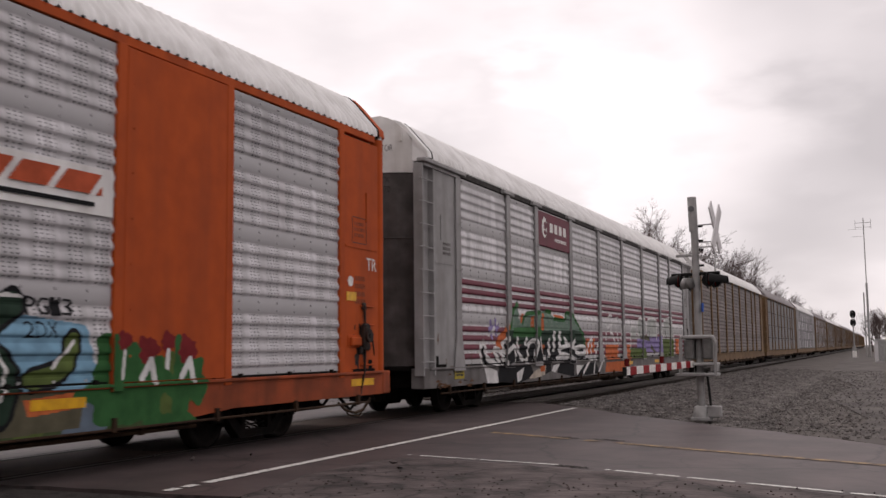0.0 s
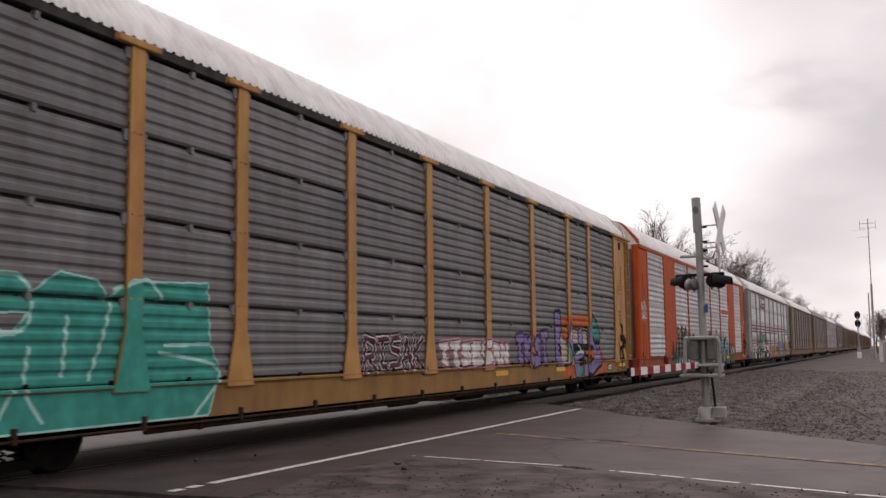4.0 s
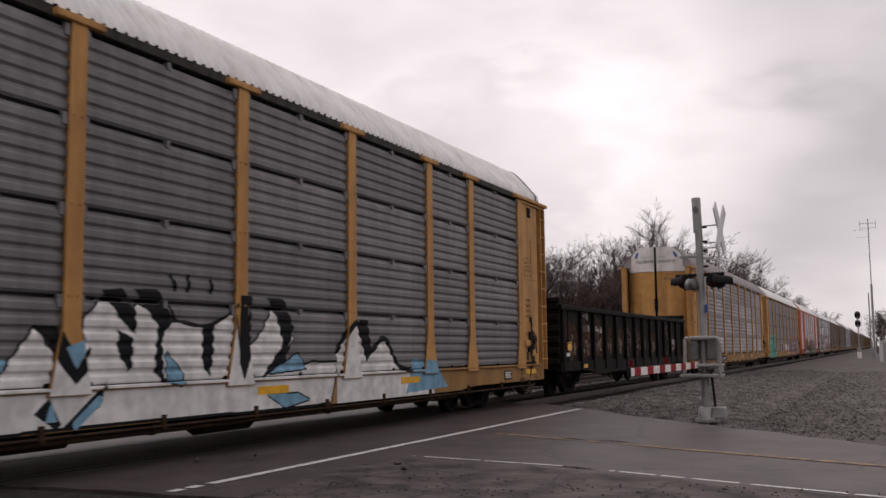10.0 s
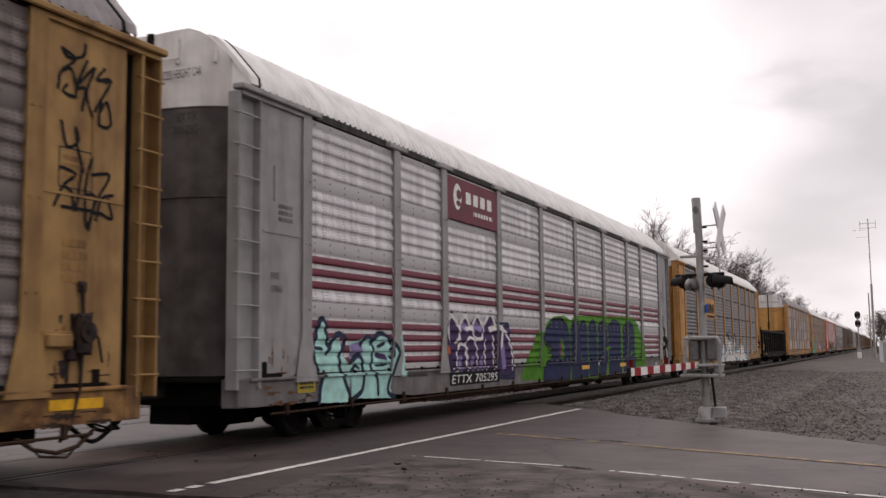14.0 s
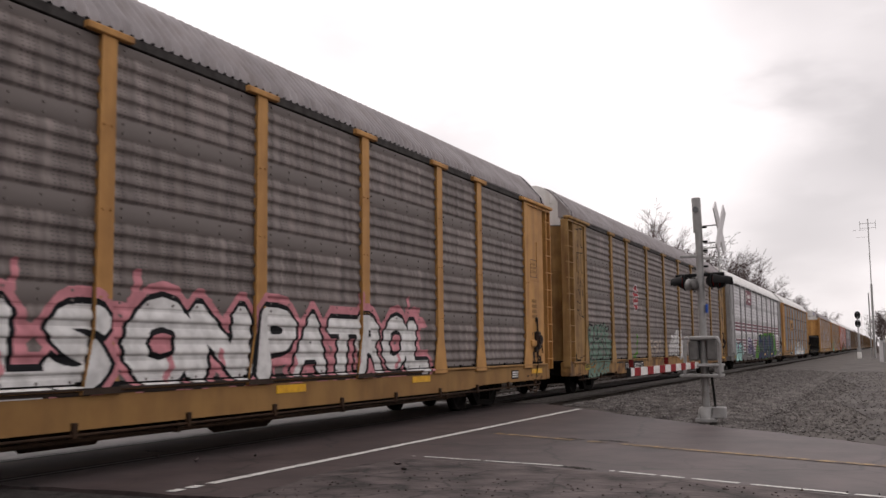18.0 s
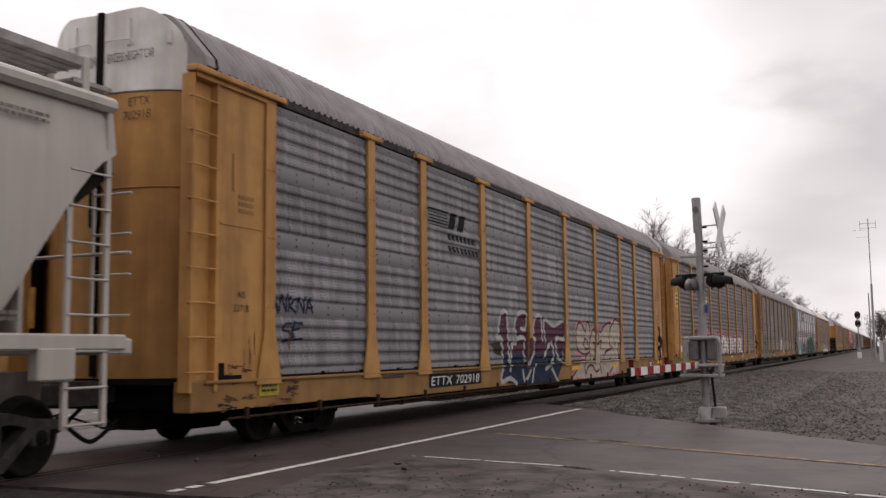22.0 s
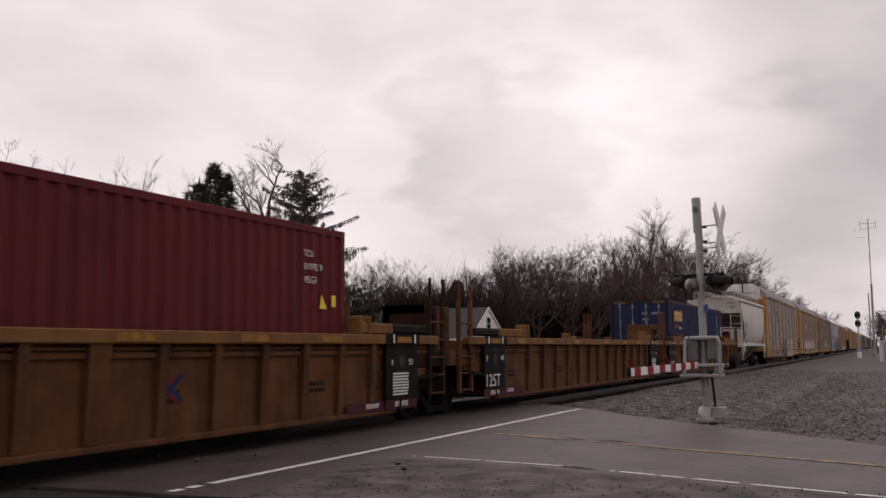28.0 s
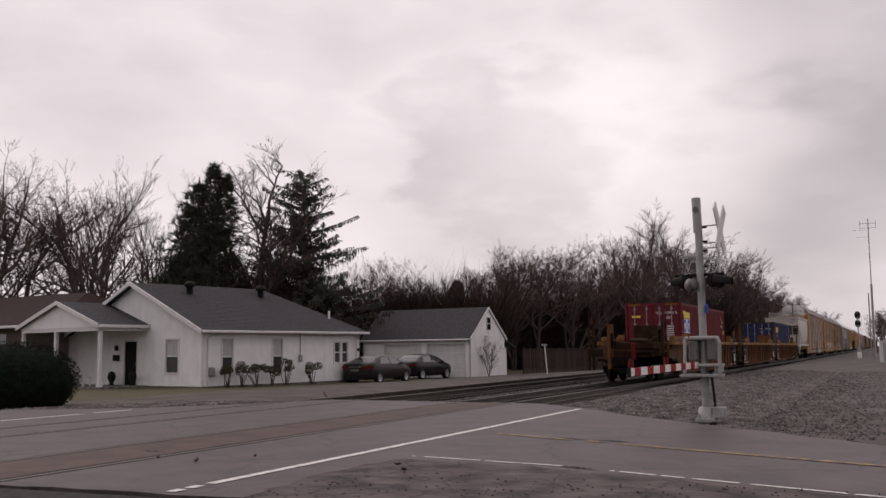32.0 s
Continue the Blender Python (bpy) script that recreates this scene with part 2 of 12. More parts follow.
M["letter_dark"] = surf("dark_lettering_paint", (0.05, 0.045, 0.042), (0.03, 0.028, 0.026), 0.6, scale=12, bump=0)
M["yellow"] = surf("yellow_reflector_sheet", (0.78, 0.43, 0.02), (0.6, 0.31, 0.02), 0.4, scale=8, bump=0)
M["lemon"] = surf("lemon_placard", (0.80, 0.62, 0.05), (0.7, 0.52, 0.05), 0.5, scale=8, bump=0)
M["red"] = surf("red_paint", (0.30, 0.018, 0.022), (0.22, 0.015, 0.018), 0.7, spec=0.12, scale=8, bump=0)
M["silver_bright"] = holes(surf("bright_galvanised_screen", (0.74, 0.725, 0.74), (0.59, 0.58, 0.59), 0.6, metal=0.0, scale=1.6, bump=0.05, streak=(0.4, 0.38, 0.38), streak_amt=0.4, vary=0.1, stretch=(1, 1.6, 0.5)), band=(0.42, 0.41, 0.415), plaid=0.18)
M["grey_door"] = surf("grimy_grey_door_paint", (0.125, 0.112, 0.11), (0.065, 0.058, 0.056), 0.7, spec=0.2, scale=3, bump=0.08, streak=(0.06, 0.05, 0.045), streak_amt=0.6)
M["red_dull"] = surf("dusty_red_marker", (0.11, 0.008, 0.010), (0.07, 0.006, 0.007), 0.75, spec=0.1, scale=6, bump=0)
M["well_dark"] = surf("grimy_brown_end_paint", (0.040, 0.020, 0.0105), (0.022, 0.012, 0.0075), 0.9, spec=0.08, scale=3, bump=0.15, streak=(0.012, 0.008, 0.006), streak_amt=0.6)
M["steel_door"] = surf("bare_steel_door", (0.20, 0.19, 0.19), (0.13, 0.12, 0.12), 0.6, metal=0.2, scale=2, bump=0.08, streak=(0.08, 0.07, 0.065), streak_amt=0.5)
M["cont_post"] = surf("dark_container_post_paint", (0.03, 0.028, 0.04), (0.02, 0.019, 0.026), 0.7, spec=0.15, scale=2, bump=0.05)
M["dull_yellow"] = surf("dusty_yellow_reflector", (0.30, 0.14, 0.02), (0.2, 0.09, 0.016), 0.6, scale=8, bump=0)
M["maroon_dull"] = surf("dusty_maroon_paint", (0.07, 0.016, 0.024), (0.05, 0.012, 0.018), 0.75, spec=0.15, scale=5, bump=0.03)
M["grating"] = surf("galvanised_grating", (0.34, 0.32, 0.32), (0.22, 0.205, 0.2), 0.5, metal=0.3, scale=5, bump=0.05)
M["well_stain"] = surf("faint_brown_stencil", (0.028, 0.015, 0.009), (0.02, 0.011, 0.007), 0.85, spec=0.1, scale=9, bump=0)
M["brown_pipe"] = surf("rusty_brake_pipe", (0.05, 0.028, 0.016), (0.025, 0.014, 0.009), 0.85, spec=0.15, scale=4, bump=0.1)
# Grey and orange sills: dirt, plus low-down light falloff mixed into the paint.
M["grey_sill"] = surf("shaded_grimy_grey_sill_paint", (0.19, 0.178, 0.176), (0.115, 0.106, 0.104), 0.75, spec=0.2, scale=2.0, bump=0.1, streak=(0.07, 0.06, 0.055), streak_amt=0.6)
M["orange_sill"] = surf("shaded_dirty_orange_sill_paint", (0.34, 0.07, 0.024), (0.22, 0.05, 0.02), 0.75, spec=0.2, scale=2.5, bump=0.08, streak=(0.09, 0.03, 0.016), streak_amt=0.6)
M["dusty_lemon"] = surf("dusty_lemon_placard", (0.42, 0.33, 0.03), (0.3, 0.23, 0.03), 0.6, scale=8, bump=0)
M["rust_wash"] = surf("thin_brown_rust", (0.15, 0.075, 0.036), (0.09, 0.045, 0.024), 0.8, spec=0.1, scale=9, bump=0.1)
M["greasy"] = surf("greasy_dark_steel", (0.045, 0.028, 0.022), (0.014, 0.010, 0.009), 0.7, spec=0.2, scale=7, bump=0.15, lo=0.4, hi=0.6)
M["maroon"] = surf("maroon_stripe_paint", (0.15, 0.018, 0.038), (0.115, 0.015, 0.03), 0.55, scale=3, bump=0.03, streak=(0.09, 0.02, 0.03), streak_amt=0.4)


def paint(name, col):
    if name not in M:
        M[name] = surf(name, col, tuple(c * 0.72 for c in col), 0.8, spec=0.12, scale=5, detail=8, bump=0)
    return M[name]


paint("spray_white", (0.72, 0.71, 0.70)), paint("spray_black", (0.012, 0.012, 0.014)), paint("spray_green", (0.035, 0.125, 0.04))
paint("spray_teal", (0.055, 0.33, 0.27)), paint("spray_purple", (0.062, 0.036, 0.105)), paint("spray_pink", (0.60, 0.25, 0.28))
paint("spray_blue", (0.026, 0.032, 0.088)), paint("spray_lime", (0.075, 0.235, 0.02)), paint("spray_red", (0.20, 0.022, 0.025))
paint("spray_sky", (0.20, 0.38, 0.52)), paint("spray_lilac", (0.27, 0.215, 0.43)), paint("spray_sage", (0.17, 0.25, 0.20))
paint("spray_cream", (0.50, 0.43, 0.36)), paint("spray_orange", (0.55, 0.14, 0.05)), paint("spray_olive", (0.06, 0.085, 0.035))
paint("spray_navy", (0.02, 0.03, 0.06)), paint("spray_silver", (0.45, 0.46, 0.44)), paint("spray_mint", (0.42, 0.72, 0.66))
paint("spray_umber", (0.05, 0.034, 0.026)), paint("spray_fir", (0.022, 0.045, 0.03)), paint("spray_khaki", (0.11, 0.10, 0.065)), paint("spray_steel", (0.13, 0.17, 0.22))
paint("spray_moss", (0.10, 0.14, 0.04)), paint("spray_wine", (0.10, 0.035, 0.06))
paint("logo_blue", (0.03, 0.10, 0.42)), paint("logo_orange", (0.50, 0.10, 0.045))


# ---- mesh kit ----
class G:
    """Gathers faces for one mesh."""

    def __init__(self):
        self.v, self.f, self.s, self.m = [], [], [], []

    def add(self, vs, fs, smooth=False, mi=0):
        o = len(self.v)
        self.v += [tuple(p) for p in vs]
        for q in fs:
            self.f.append([o + i for i in q])
            self.s.append(smooth)
            self.m.append(mi)
        return self

    def box(self, x0, x1, y0, y1, z0, z1, ch=0.0, mi=0):
        if ch <= 0:
            vs = [(x, y, z) for x in (x0, x1) for y in (y0, y1) for z in (z0, z1)]
            return self.add(vs, [(0, 1, 3, 2), (4, 6, 7, 5), (0, 4, 5, 1), (2, 3, 7, 6), (0, 2, 6, 4), (1, 5, 7, 3)], False, mi)
        lo, hi = (x0, y0, z0), (x1, y1, z1)
        vs, ix = [], {}
        for sx in (0, 1):
            for sy in (0, 1):
                for sz in (0, 1):
                    s = (sx, sy, sz)
                    for ax in range(3):
                        p = [(hi[i] - (0 if i == ax else ch)) if s[i] else (lo[i] + (0 if i == ax else ch)) for i in range(3)]
                        ix[s, ax] = len(vs)
                        vs.append(p)
        fs = []
        for ax in range(3):
            a, b = [i for i in range(3) if i != ax]
            for sg in (0, 1):
                q = []
                for u, w in ((0, 0), (1, 0), (1, 1), (0, 1)):
                    s = [0, 0, 0]
                    s[ax], s[a], s[b] = sg, u, w
                    q.append(ix[tuple(s), ax])
                fs.append(q)
            for u in (0, 1):
                for w in (0, 1):
                    e0, e1 = [0, 0, 0], [0, 0, 0]
                    e0[a] = e1[a] = u
                    e0[b] = e1[b] = w
                    e1[ax] = 1
                    e0, e1 = tuple(e0), tuple(e1)
                    fs.append((ix[e0, a], ix[e1, a], ix[e1, b], ix[e0, b]))
        for s in {k[0] for k in ix}:
            fs.append((ix[s, 0], ix[s, 1], ix[s, 2]))
        return self.add(vs, fs, False, mi)

    def tube(self, p, q, r, n=8, r2=None, cap=True, mi=0):
        p, q = Vector(p), Vector(q)
        r2 = r if r2 is None else r2
        d = (q - p).normalized()
        a = d.orthogonal().normalized()
        b = d.cross(a)
        vs = []
        for c, rr in ((p, r), (q, r2)):
            for i in range(n):
                t = 2 * math.pi * i / n
                vs.append(c + a * (rr * math.cos(t)) + b * (rr * math.sin(t)))
        self.add(vs, [(i, (i + 1) % n, n + (i + 1) % n, n + i) for i in range(n)], n > 5, mi)
        if cap:
            self.add(vs, [tuple(range(n)), tuple(range(n, 2 * n))], False, mi)
        return self

    def path(self, pts, r, n=6, mi=0):
        for a, b in zip(pts, pts[1:]):
            self.tube(a, b, r, n, mi=mi)
        return self

    def extrude(self, prof, axis, c0, c1, mi=0, smooth=False):
        """A closed outline, swept along one axis: for x the outline is (y, z), for y it is (x, z), for z it is (x, y)."""
        put = {"x": lambda a, b, c: (c, a, b), "y": lambda a, b, c: (a, c, b), "z": lambda a, b, c: (a, b, c)}[axis]
        n = len(prof)
        vs = [put(a, b, c0) for a, b in prof] + [put(a, b, c1) for a, b in prof]
        self.add(vs, [(i, (i + 1) % n, n + (i + 1) % n, n + i) for i in range(n)], smooth, mi)
        return self.add(vs, [tuple(range(n)), tuple(range(n, 2 * n))], False, mi)

    def sheet(self, rows, smooth=False, mi=0):
        """A skin over rows of points."""
        w = len(rows[0])
        vs = [p for r in rows for p in r]
        fs = [(i * w + j, i * w + j + 1, (i + 1) * w + j + 1, (i + 1) * w + j) for i in range(len(rows) - 1) for j in range(w - 1)]
        return self.add(vs, fs, smooth, mi)

    def lathe(self, prof, n=24, axis="x", centre=(0, 0, 0), mi=0):
        """An outline (distance along the axis, radius) turned round it."""
        rows = []
        for h, r in prof:
            row = []
            for i in range(n + 1):
                t = 2 * math.pi * i / n
                c, s = r * math.cos(t), r * math.sin(t)
                p = {"x": (h, c, s), "y": (c, h, s), "z": (c, s, h)}[axis]
                row.append(tuple(p[k] + centre[k] for k in range(3)))
            rows.append(row)
        return self.sheet(rows, True, mi)

    def mesh(self, name, merge=False):
        me = bpy.data.meshes.new(name)
        me.from_pydata(self.v, [], self.f)
        me.polygons.foreach_set("use_smooth", self.s)
        me.polygons.foreach_set("material_index", self.m)
        bm = bmesh.new()
        bm.from_mesh(me)
        if merge:
            bmesh.ops.remove_doubles(bm, verts=bm.verts, dist=1e-4)
        bmesh.ops.recalc_face_normals(bm, faces=bm.faces)
        bm.to_mesh(me)
        bm.free()
        return me


def part(name, geo, material, parent, label="", at=None):
    """One mesh object under a thing or a part. geo: a G or a ready mesh; material: one, or a list for the mesh's slots."""
    me = geo.mesh(name) if isinstance(geo, G) else geo
    ob = new(name, me)
    mats = material if isinstance(material, (list, tuple)) else [material]
    while len(me.materials) < len(mats):
        me.materials.append(mats[len(me.materials)])
    for i, mm in enumerate(mats):
        if me.materials[i] != mm:
            ob.material_slots[i].link = "OBJECT"
            ob.material_slots[i].material = mm
    ob.parent = parent
    if at is not None:
        ob.matrix_basis = at
    if label:
        tagged(ob, label)
    return ob


def thing(name, label, category, group="", at=None, kind=""):
    ob = new(name)
    ob.empty_display_size = 0.3
    if at is not None:
        ob.matrix_basis = at
    return tagged(ob, label, category, group, kind)


LETTERS = {}


def letters(s):
    """The mesh of a line of writing, 1 high in capitals, in the x, y plane from the origin."""
    if s not in LETTERS:
        cu = bpy.data.curves.new("writing", "FONT")
        cu.body, cu.resolution_u = s, 3
        ob = bpy.data.objects.new("writing", cu)
        scene.collection.objects.link(ob)
        me = bpy.data.meshes.new_from_object(ob)
        bpy.data.objects.remove(ob)
        v = np.array([p.co[:2] for p in me.vertices]) / 0.73
        me.calc_loop_triangles()
        tris = np.array([t.vertices for t in me.loop_triangles])
        LETTERS[s] = (v, tris)
    return LETTERS[s]


SIDE = Matrix(((0, 0, 1, 0), (1, 0, 0, 0), (0, 1, 0, 0), (0, 0, 0, 1)))    # writing on a face that looks towards +x
REAR = Matrix(((1, 0, 0, 0), (0, 0, -1, 0), (0, 1, 0, 0), (0, 0, 0, 1)))   # writing on a face that looks towards -y


def written(s, size, length, material, parent, m, name="lettering", lean=0.0):
    """Flat lettering, its capitals that high, squeezed to that length, from the pose m."""
    v, tris = letters(s)
    w = v[:, 0].max() - v[:, 0].min()
    sx = (length / w) if length else size
    me = bpy.data.meshes.new(name)
    me.from_pydata([((p[0] - v[:, 0].min()) * sx + p[1] * size * lean, p[1] * size, 0) for p in v], [], [tuple(t) for t in tris])
    return part(name, me, material, parent, at=m)


# strokes of sprayed letter forms, in a unit cell
FORMS = [
    [[(0.0, 0.0), (0.42, 1.0), (1.0, 0.0)], [(0.2, 0.36), (0.95, 0.42)]],
    [[(0.1, 0.0), (0.05, 1.0), (0.95, 0.92)], [(0.08, 0.52), (0.8, 0.56)], [(0.1, 0.02), (1.05, 0.1)]],
    [[(1.0, 0.95), (0.15, 0.9), (0.1, 0.55), (0.9, 0.45), (0.92, 0.05), (-0.05, 0.0)]],
    [[(0.08, -0.05), (0.12, 1.0), (0.9, 0.85), (0.85, 0.5), (0.15, 0.45)], [(0.45, 0.45), (1.08, -0.02)]],
    [[(0.08, 0.0), (0.1, 1.05)], [(1.0, 1.0), (0.2, 0.5), (1.08, -0.05)]],
    [[(0.02, -0.05), (0.1, 1.0), (0.85, 0.02), (0.95, 1.05)]],
    [[(0.05, 1.0), (0.12, 0.1), (0.9, 0.02), (0.95, 1.02)]],
    [[(0.0, 0.95), (1.0, 1.0)], [(0.5, 1.0), (0.45, 0.0), (0.85, -0.04)]],
]


# ---- sprayed and painted pictures that follow the ribs of a car's side ----
class Paint:
    """A raster over a stretch of a car's side (y, z in the car's space), turned into strips that lie on the side's relief."""

    def __init__(self, y0, y1, z0, z1, res=0.012):
        self.y0, self.z0, self.r = y0, z0, res
        self.w, self.h = int((y1 - y0) / res), int((z1 - z0) / res)
        self.g = np.zeros((self.h, self.w), np.int16)
        self.names = [None]
        self.Y, self.Z = np.meshgrid(y0 + (np.arange(self.w) + 0.5) * res, z0 + (np.arange(self.h) + 0.5) * res)
        self.wob = np.zeros_like(self.Y)

    def put(self, mask, colour):
        if colour not in self.names:
            self.names.append(colour)
        self.g[mask] = self.names.index(colour)
        return mask

    def rect(self, y0, y1, z0, z1):
        return (self.Y > y0) & (self.Y < y1) & (self.Z > z0) & (self.Z < z1)

    def blob(self, y, z, a, b, rough=0.25, seed=0):
        d = np.arctan2((self.Z - z) / b, (self.Y - y) / a)
        q = 1 + rough * (np.sin(3 * d + seed) * 0.5 + np.sin(5 * d + 2.1 * seed) * 0.35 + np.sin(9 * d + 1.3 * seed) * 0.25)
        return ((self.Y - y) / a) ** 2 + ((self.Z - z) / b) ** 2 < q * q

    def stroke(self, pts, r):
        m = np.zeros_like(self.Y, bool)
        for (ya, za), (yb, zb) in zip(pts, pts[1:]):
            dy, dz = yb - ya, zb - za
            t = np.clip(((self.Y - ya) * dy + (self.Z - za) * dz) / max(dy * dy + dz * dz, 1e-9), 0, 1)
            m |= (self.Y - ya - t * dy) ** 2 + (self.Z - za - t * dz) ** 2 < r * r
        return m

    def area(self, pts):
        """A filled outline."""
        m = np.zeros_like(self.Y, bool)
        for (ya, za), (yb, zb) in zip(pts, pts[1:] + pts[:1]):
            if za != zb:
                m ^= ((za > self.Z) != (zb > self.Z)) & (self.Y < (yb - ya) * (self.Z - za) / (zb - za) + ya)
        return m

    def grow(self, m, d):
        n = max(1, int(d / self.r))
        for _ in range(n):
            k = m.copy()
            k[1:] |= m[:-1]
            k[:-1] |= m[1:]
            k[:, 1:] |= m[:, :-1]
            k[:, :-1] |= m[:, 1:]
            m = k
        return m

    def word(self, s, y0, y1, z0, z1, lean=0.0, bounce=0.0):
        """Letters stretched over a stretch of the side."""
        out = np.zeros_like(self.Y, bool)
        total = sum(1.0 if c != " " else 0.45 for c in s)
        at = y0
        for i, c in enumerate(s):
            adv = (y1 - y0) / total * (1.0 if c != " " else 0.45)
            if c != " ":
                v, tris = letters(c)
                lo, hi = v.min(0), v.max(0)
                p = (v - lo) / (hi - lo)
                zz0, zz1 = z0 + bounce * math.sin(i * 2.1), z1 + bounce * math.cos(i * 1.7)
                py = at + adv * (0.04 + 0.92 * p[:, 0]) + lean * (p[:, 1] - 0.5)
                pz = zz0 + (zz1 - zz0) * p[:, 1]
                for t in tris:
                    ay, by, cy = py[t]
                    az, bz, cz = pz[t]
                    i0, i1 = int((min(ay, by, cy) - self.y0) / self.r) - 1, int((max(ay, by, cy) - self.y0) / self.r) + 2
                    j0, j1 = int((min(az, bz, cz) - self.z0) / self.r) - 1, int((max(az, bz, cz) - self.z0) / self.r) + 2
                    i0, j0, i1, j1 = max(i0, 0), max(j0, 0), min(i1, self.w), min(j1, self.h)
                    if i1 <= i0 or j1 <= j0:
                        continue
                    yy, zz = self.Y[j0:j1, i0:i1], self.Z[j0:j1, i0:i1]
                    d1 = (by - ay) * (zz - az) - (bz - az) * (yy - ay)
                    d2 = (cy - by) * (zz - bz) - (cz - bz) * (yy - by)
                    d3 = (ay - cy) * (zz - cz) - (az - cz) * (yy - cy)
                    out[j0:j1, i0:i1] |= ((d1 >= 0) & (d2 >= 0) & (d3 >= 0)) | ((d1 <= 0) & (d2 <= 0) & (d3 <= 0))
            at += adv
        return out

    def slash(self, a, b, w0, w1):
        """A straight stroke with cut ends, wider at one end."""
        dy, dz = b[0] - a[0], b[1] - a[1]
        n = math.hypot(dy, dz) or 1e-6
        t = ((self.Y - a[0]) * dy + (self.Z - a[1]) * dz) / (n * n)
        e = 0.35 * min(w0, w1) / n
        return (t > -e) & (t < 1 + e) & (np.abs((self.Y - a[0]) * dz - (self.Z - a[1]) * dy) / n < w0 + (w1 - w0) * np.clip(t, 0, 1))

    def scrawl(self, y0, y1, z0, z1, n, fat, seed):
        """Fat made-up letter forms side by side."""
        rng = random.Random(seed)
        out = np.zeros_like(self.Y, bool)
        w, h = (y1 - y0) / n, z1 - z0
        for i in range(n):
            a, b = y0 + i * w + fat, y0 + (i + 1) * w - fat * 0.6
            lo, hi = z0 + fat + rng.uniform(-0.06, 0.08) * h, z1 - fat + rng.uniform(-0.08, 0.1) * h
            mid = (lo + hi) / 2 + rng.uniform(-0.1, 0.1) * h
            for q in FORMS[rng.randrange(len(FORMS))]:
                pts = [(a + (b - a) * (u + rng.uniform(-0.07, 0.07)), lo + (hi - lo) * v + (mid - (lo + hi) / 2) * (0.4 < v < 0.6)) for u, v in q]
                for c, d in zip(pts, pts[1:]):
                    out |= self.slash(c, d, fat * rng.uniform(0.75, 1.0), fat * rng.uniform(0.85, 1.25))
        return out

    def piece(self, m, fill, edge, back=None, rim=0.04, back_w=0.12, glint=None):
        if back:
            self.put(self.grow(m, rim + back_w), back)
        self.put(self.grow(m, rim), edge)
        self.put(m, fill)
        if glint:
            k = m & ~np.roll(np.roll(m, -4, 0), 4, 1)
            self.put(k, glint)

    def speckle(self, colour, amount, seed=3):
        """Wear: bare spots in the paint."""
        rng = np.random.RandomState(seed)
        f = rng.rand(self.h // 4 + 1, self.w // 10 + 1)
        f = np.kron(f, np.ones((4, 10)))[:self.h, :self.w]
        self.g[(f < amount) & (self.g > 0)] = 0

    def lay(self, parent, depth, posts, name="graffiti", label=""):
        """depth(y, z, on_post) gives x of the side."""
        r = self.r
        up = 0.004 if name == "graffiti" else 0.0
        vs, fs, mi = [], [], []
        for j in range(self.h):
            row = self.g[j]
            if not row.any():
                continue
            za, zb = self.z0 + j * r, self.z0 + (j + 1) * r
            onp = np.zeros(self.w, bool)
            for c, hw in posts:
                onp |= np.abs(self.Y[0] - c) < (float(np.interp(za, (0.86, 0.94, 1.58, 4.8), (0.30, 0.27, 0.125, 0.115))) if hw > 0.1 else hw)
            key = row.astype(np.int32) * 2 + onp
            cut = np.flatnonzero(np.diff(key)) + 1
            st = np.concatenate(([0], cut))
            en = np.concatenate((cut, [self.w]))
            for a, b in zip(st, en):
                if row[a] == 0:
                    continue
                ya, yb = self.y0 + a * r, self.y0 + b * r
                p = bool(onp[a])
                xa, xb = depth(za, p) + up, depth(zb, p) + up
                o = len(vs)
                vs += [(xa, ya, za), (xa, yb, za), (xb, yb, zb), (xb, ya, zb)]
                fs.append((o, o + 1, o + 2, o + 3))
                mi.append(int(row[a]) - 1)
        me = bpy.data.meshes.new(name)
        me.from_pydata(vs, [], fs)
        me.polygons.foreach_set("material_index", mi)
        return part(name, me, [M[c] for c in self.names[1:]], parent, label)


def bend(pts, n=5):
    """A smooth line through a few points."""
    q = [np.array(p) for p in [pts[0]] + list(pts) + [pts[-1]]]
    res = []
    for a, b, c, d in zip(q, q[1:], q[2:], q[3:]):
        for k in range(n):
            t = k / n
            res.append(tuple(0.5 * (2 * b + (c - a) * t + (2 * a - 5 * b + 4 * c - d) * t * t + (3 * b - a - 3 * c + d) * t ** 3)))
    return res + [tuple(q[-1])]


# ---- railway cars ----
POSTS = (-12.4, -9.44, -7.4, -4.44, -1.48, 1.48, 4.44, 7.4, 9.44, 12.4)
HALF = 14.0
Z_PAN, Z_TOP = 0.95, 4.78
ROW = (Z_TOP - Z_PAN) / 4
XP = 1.428


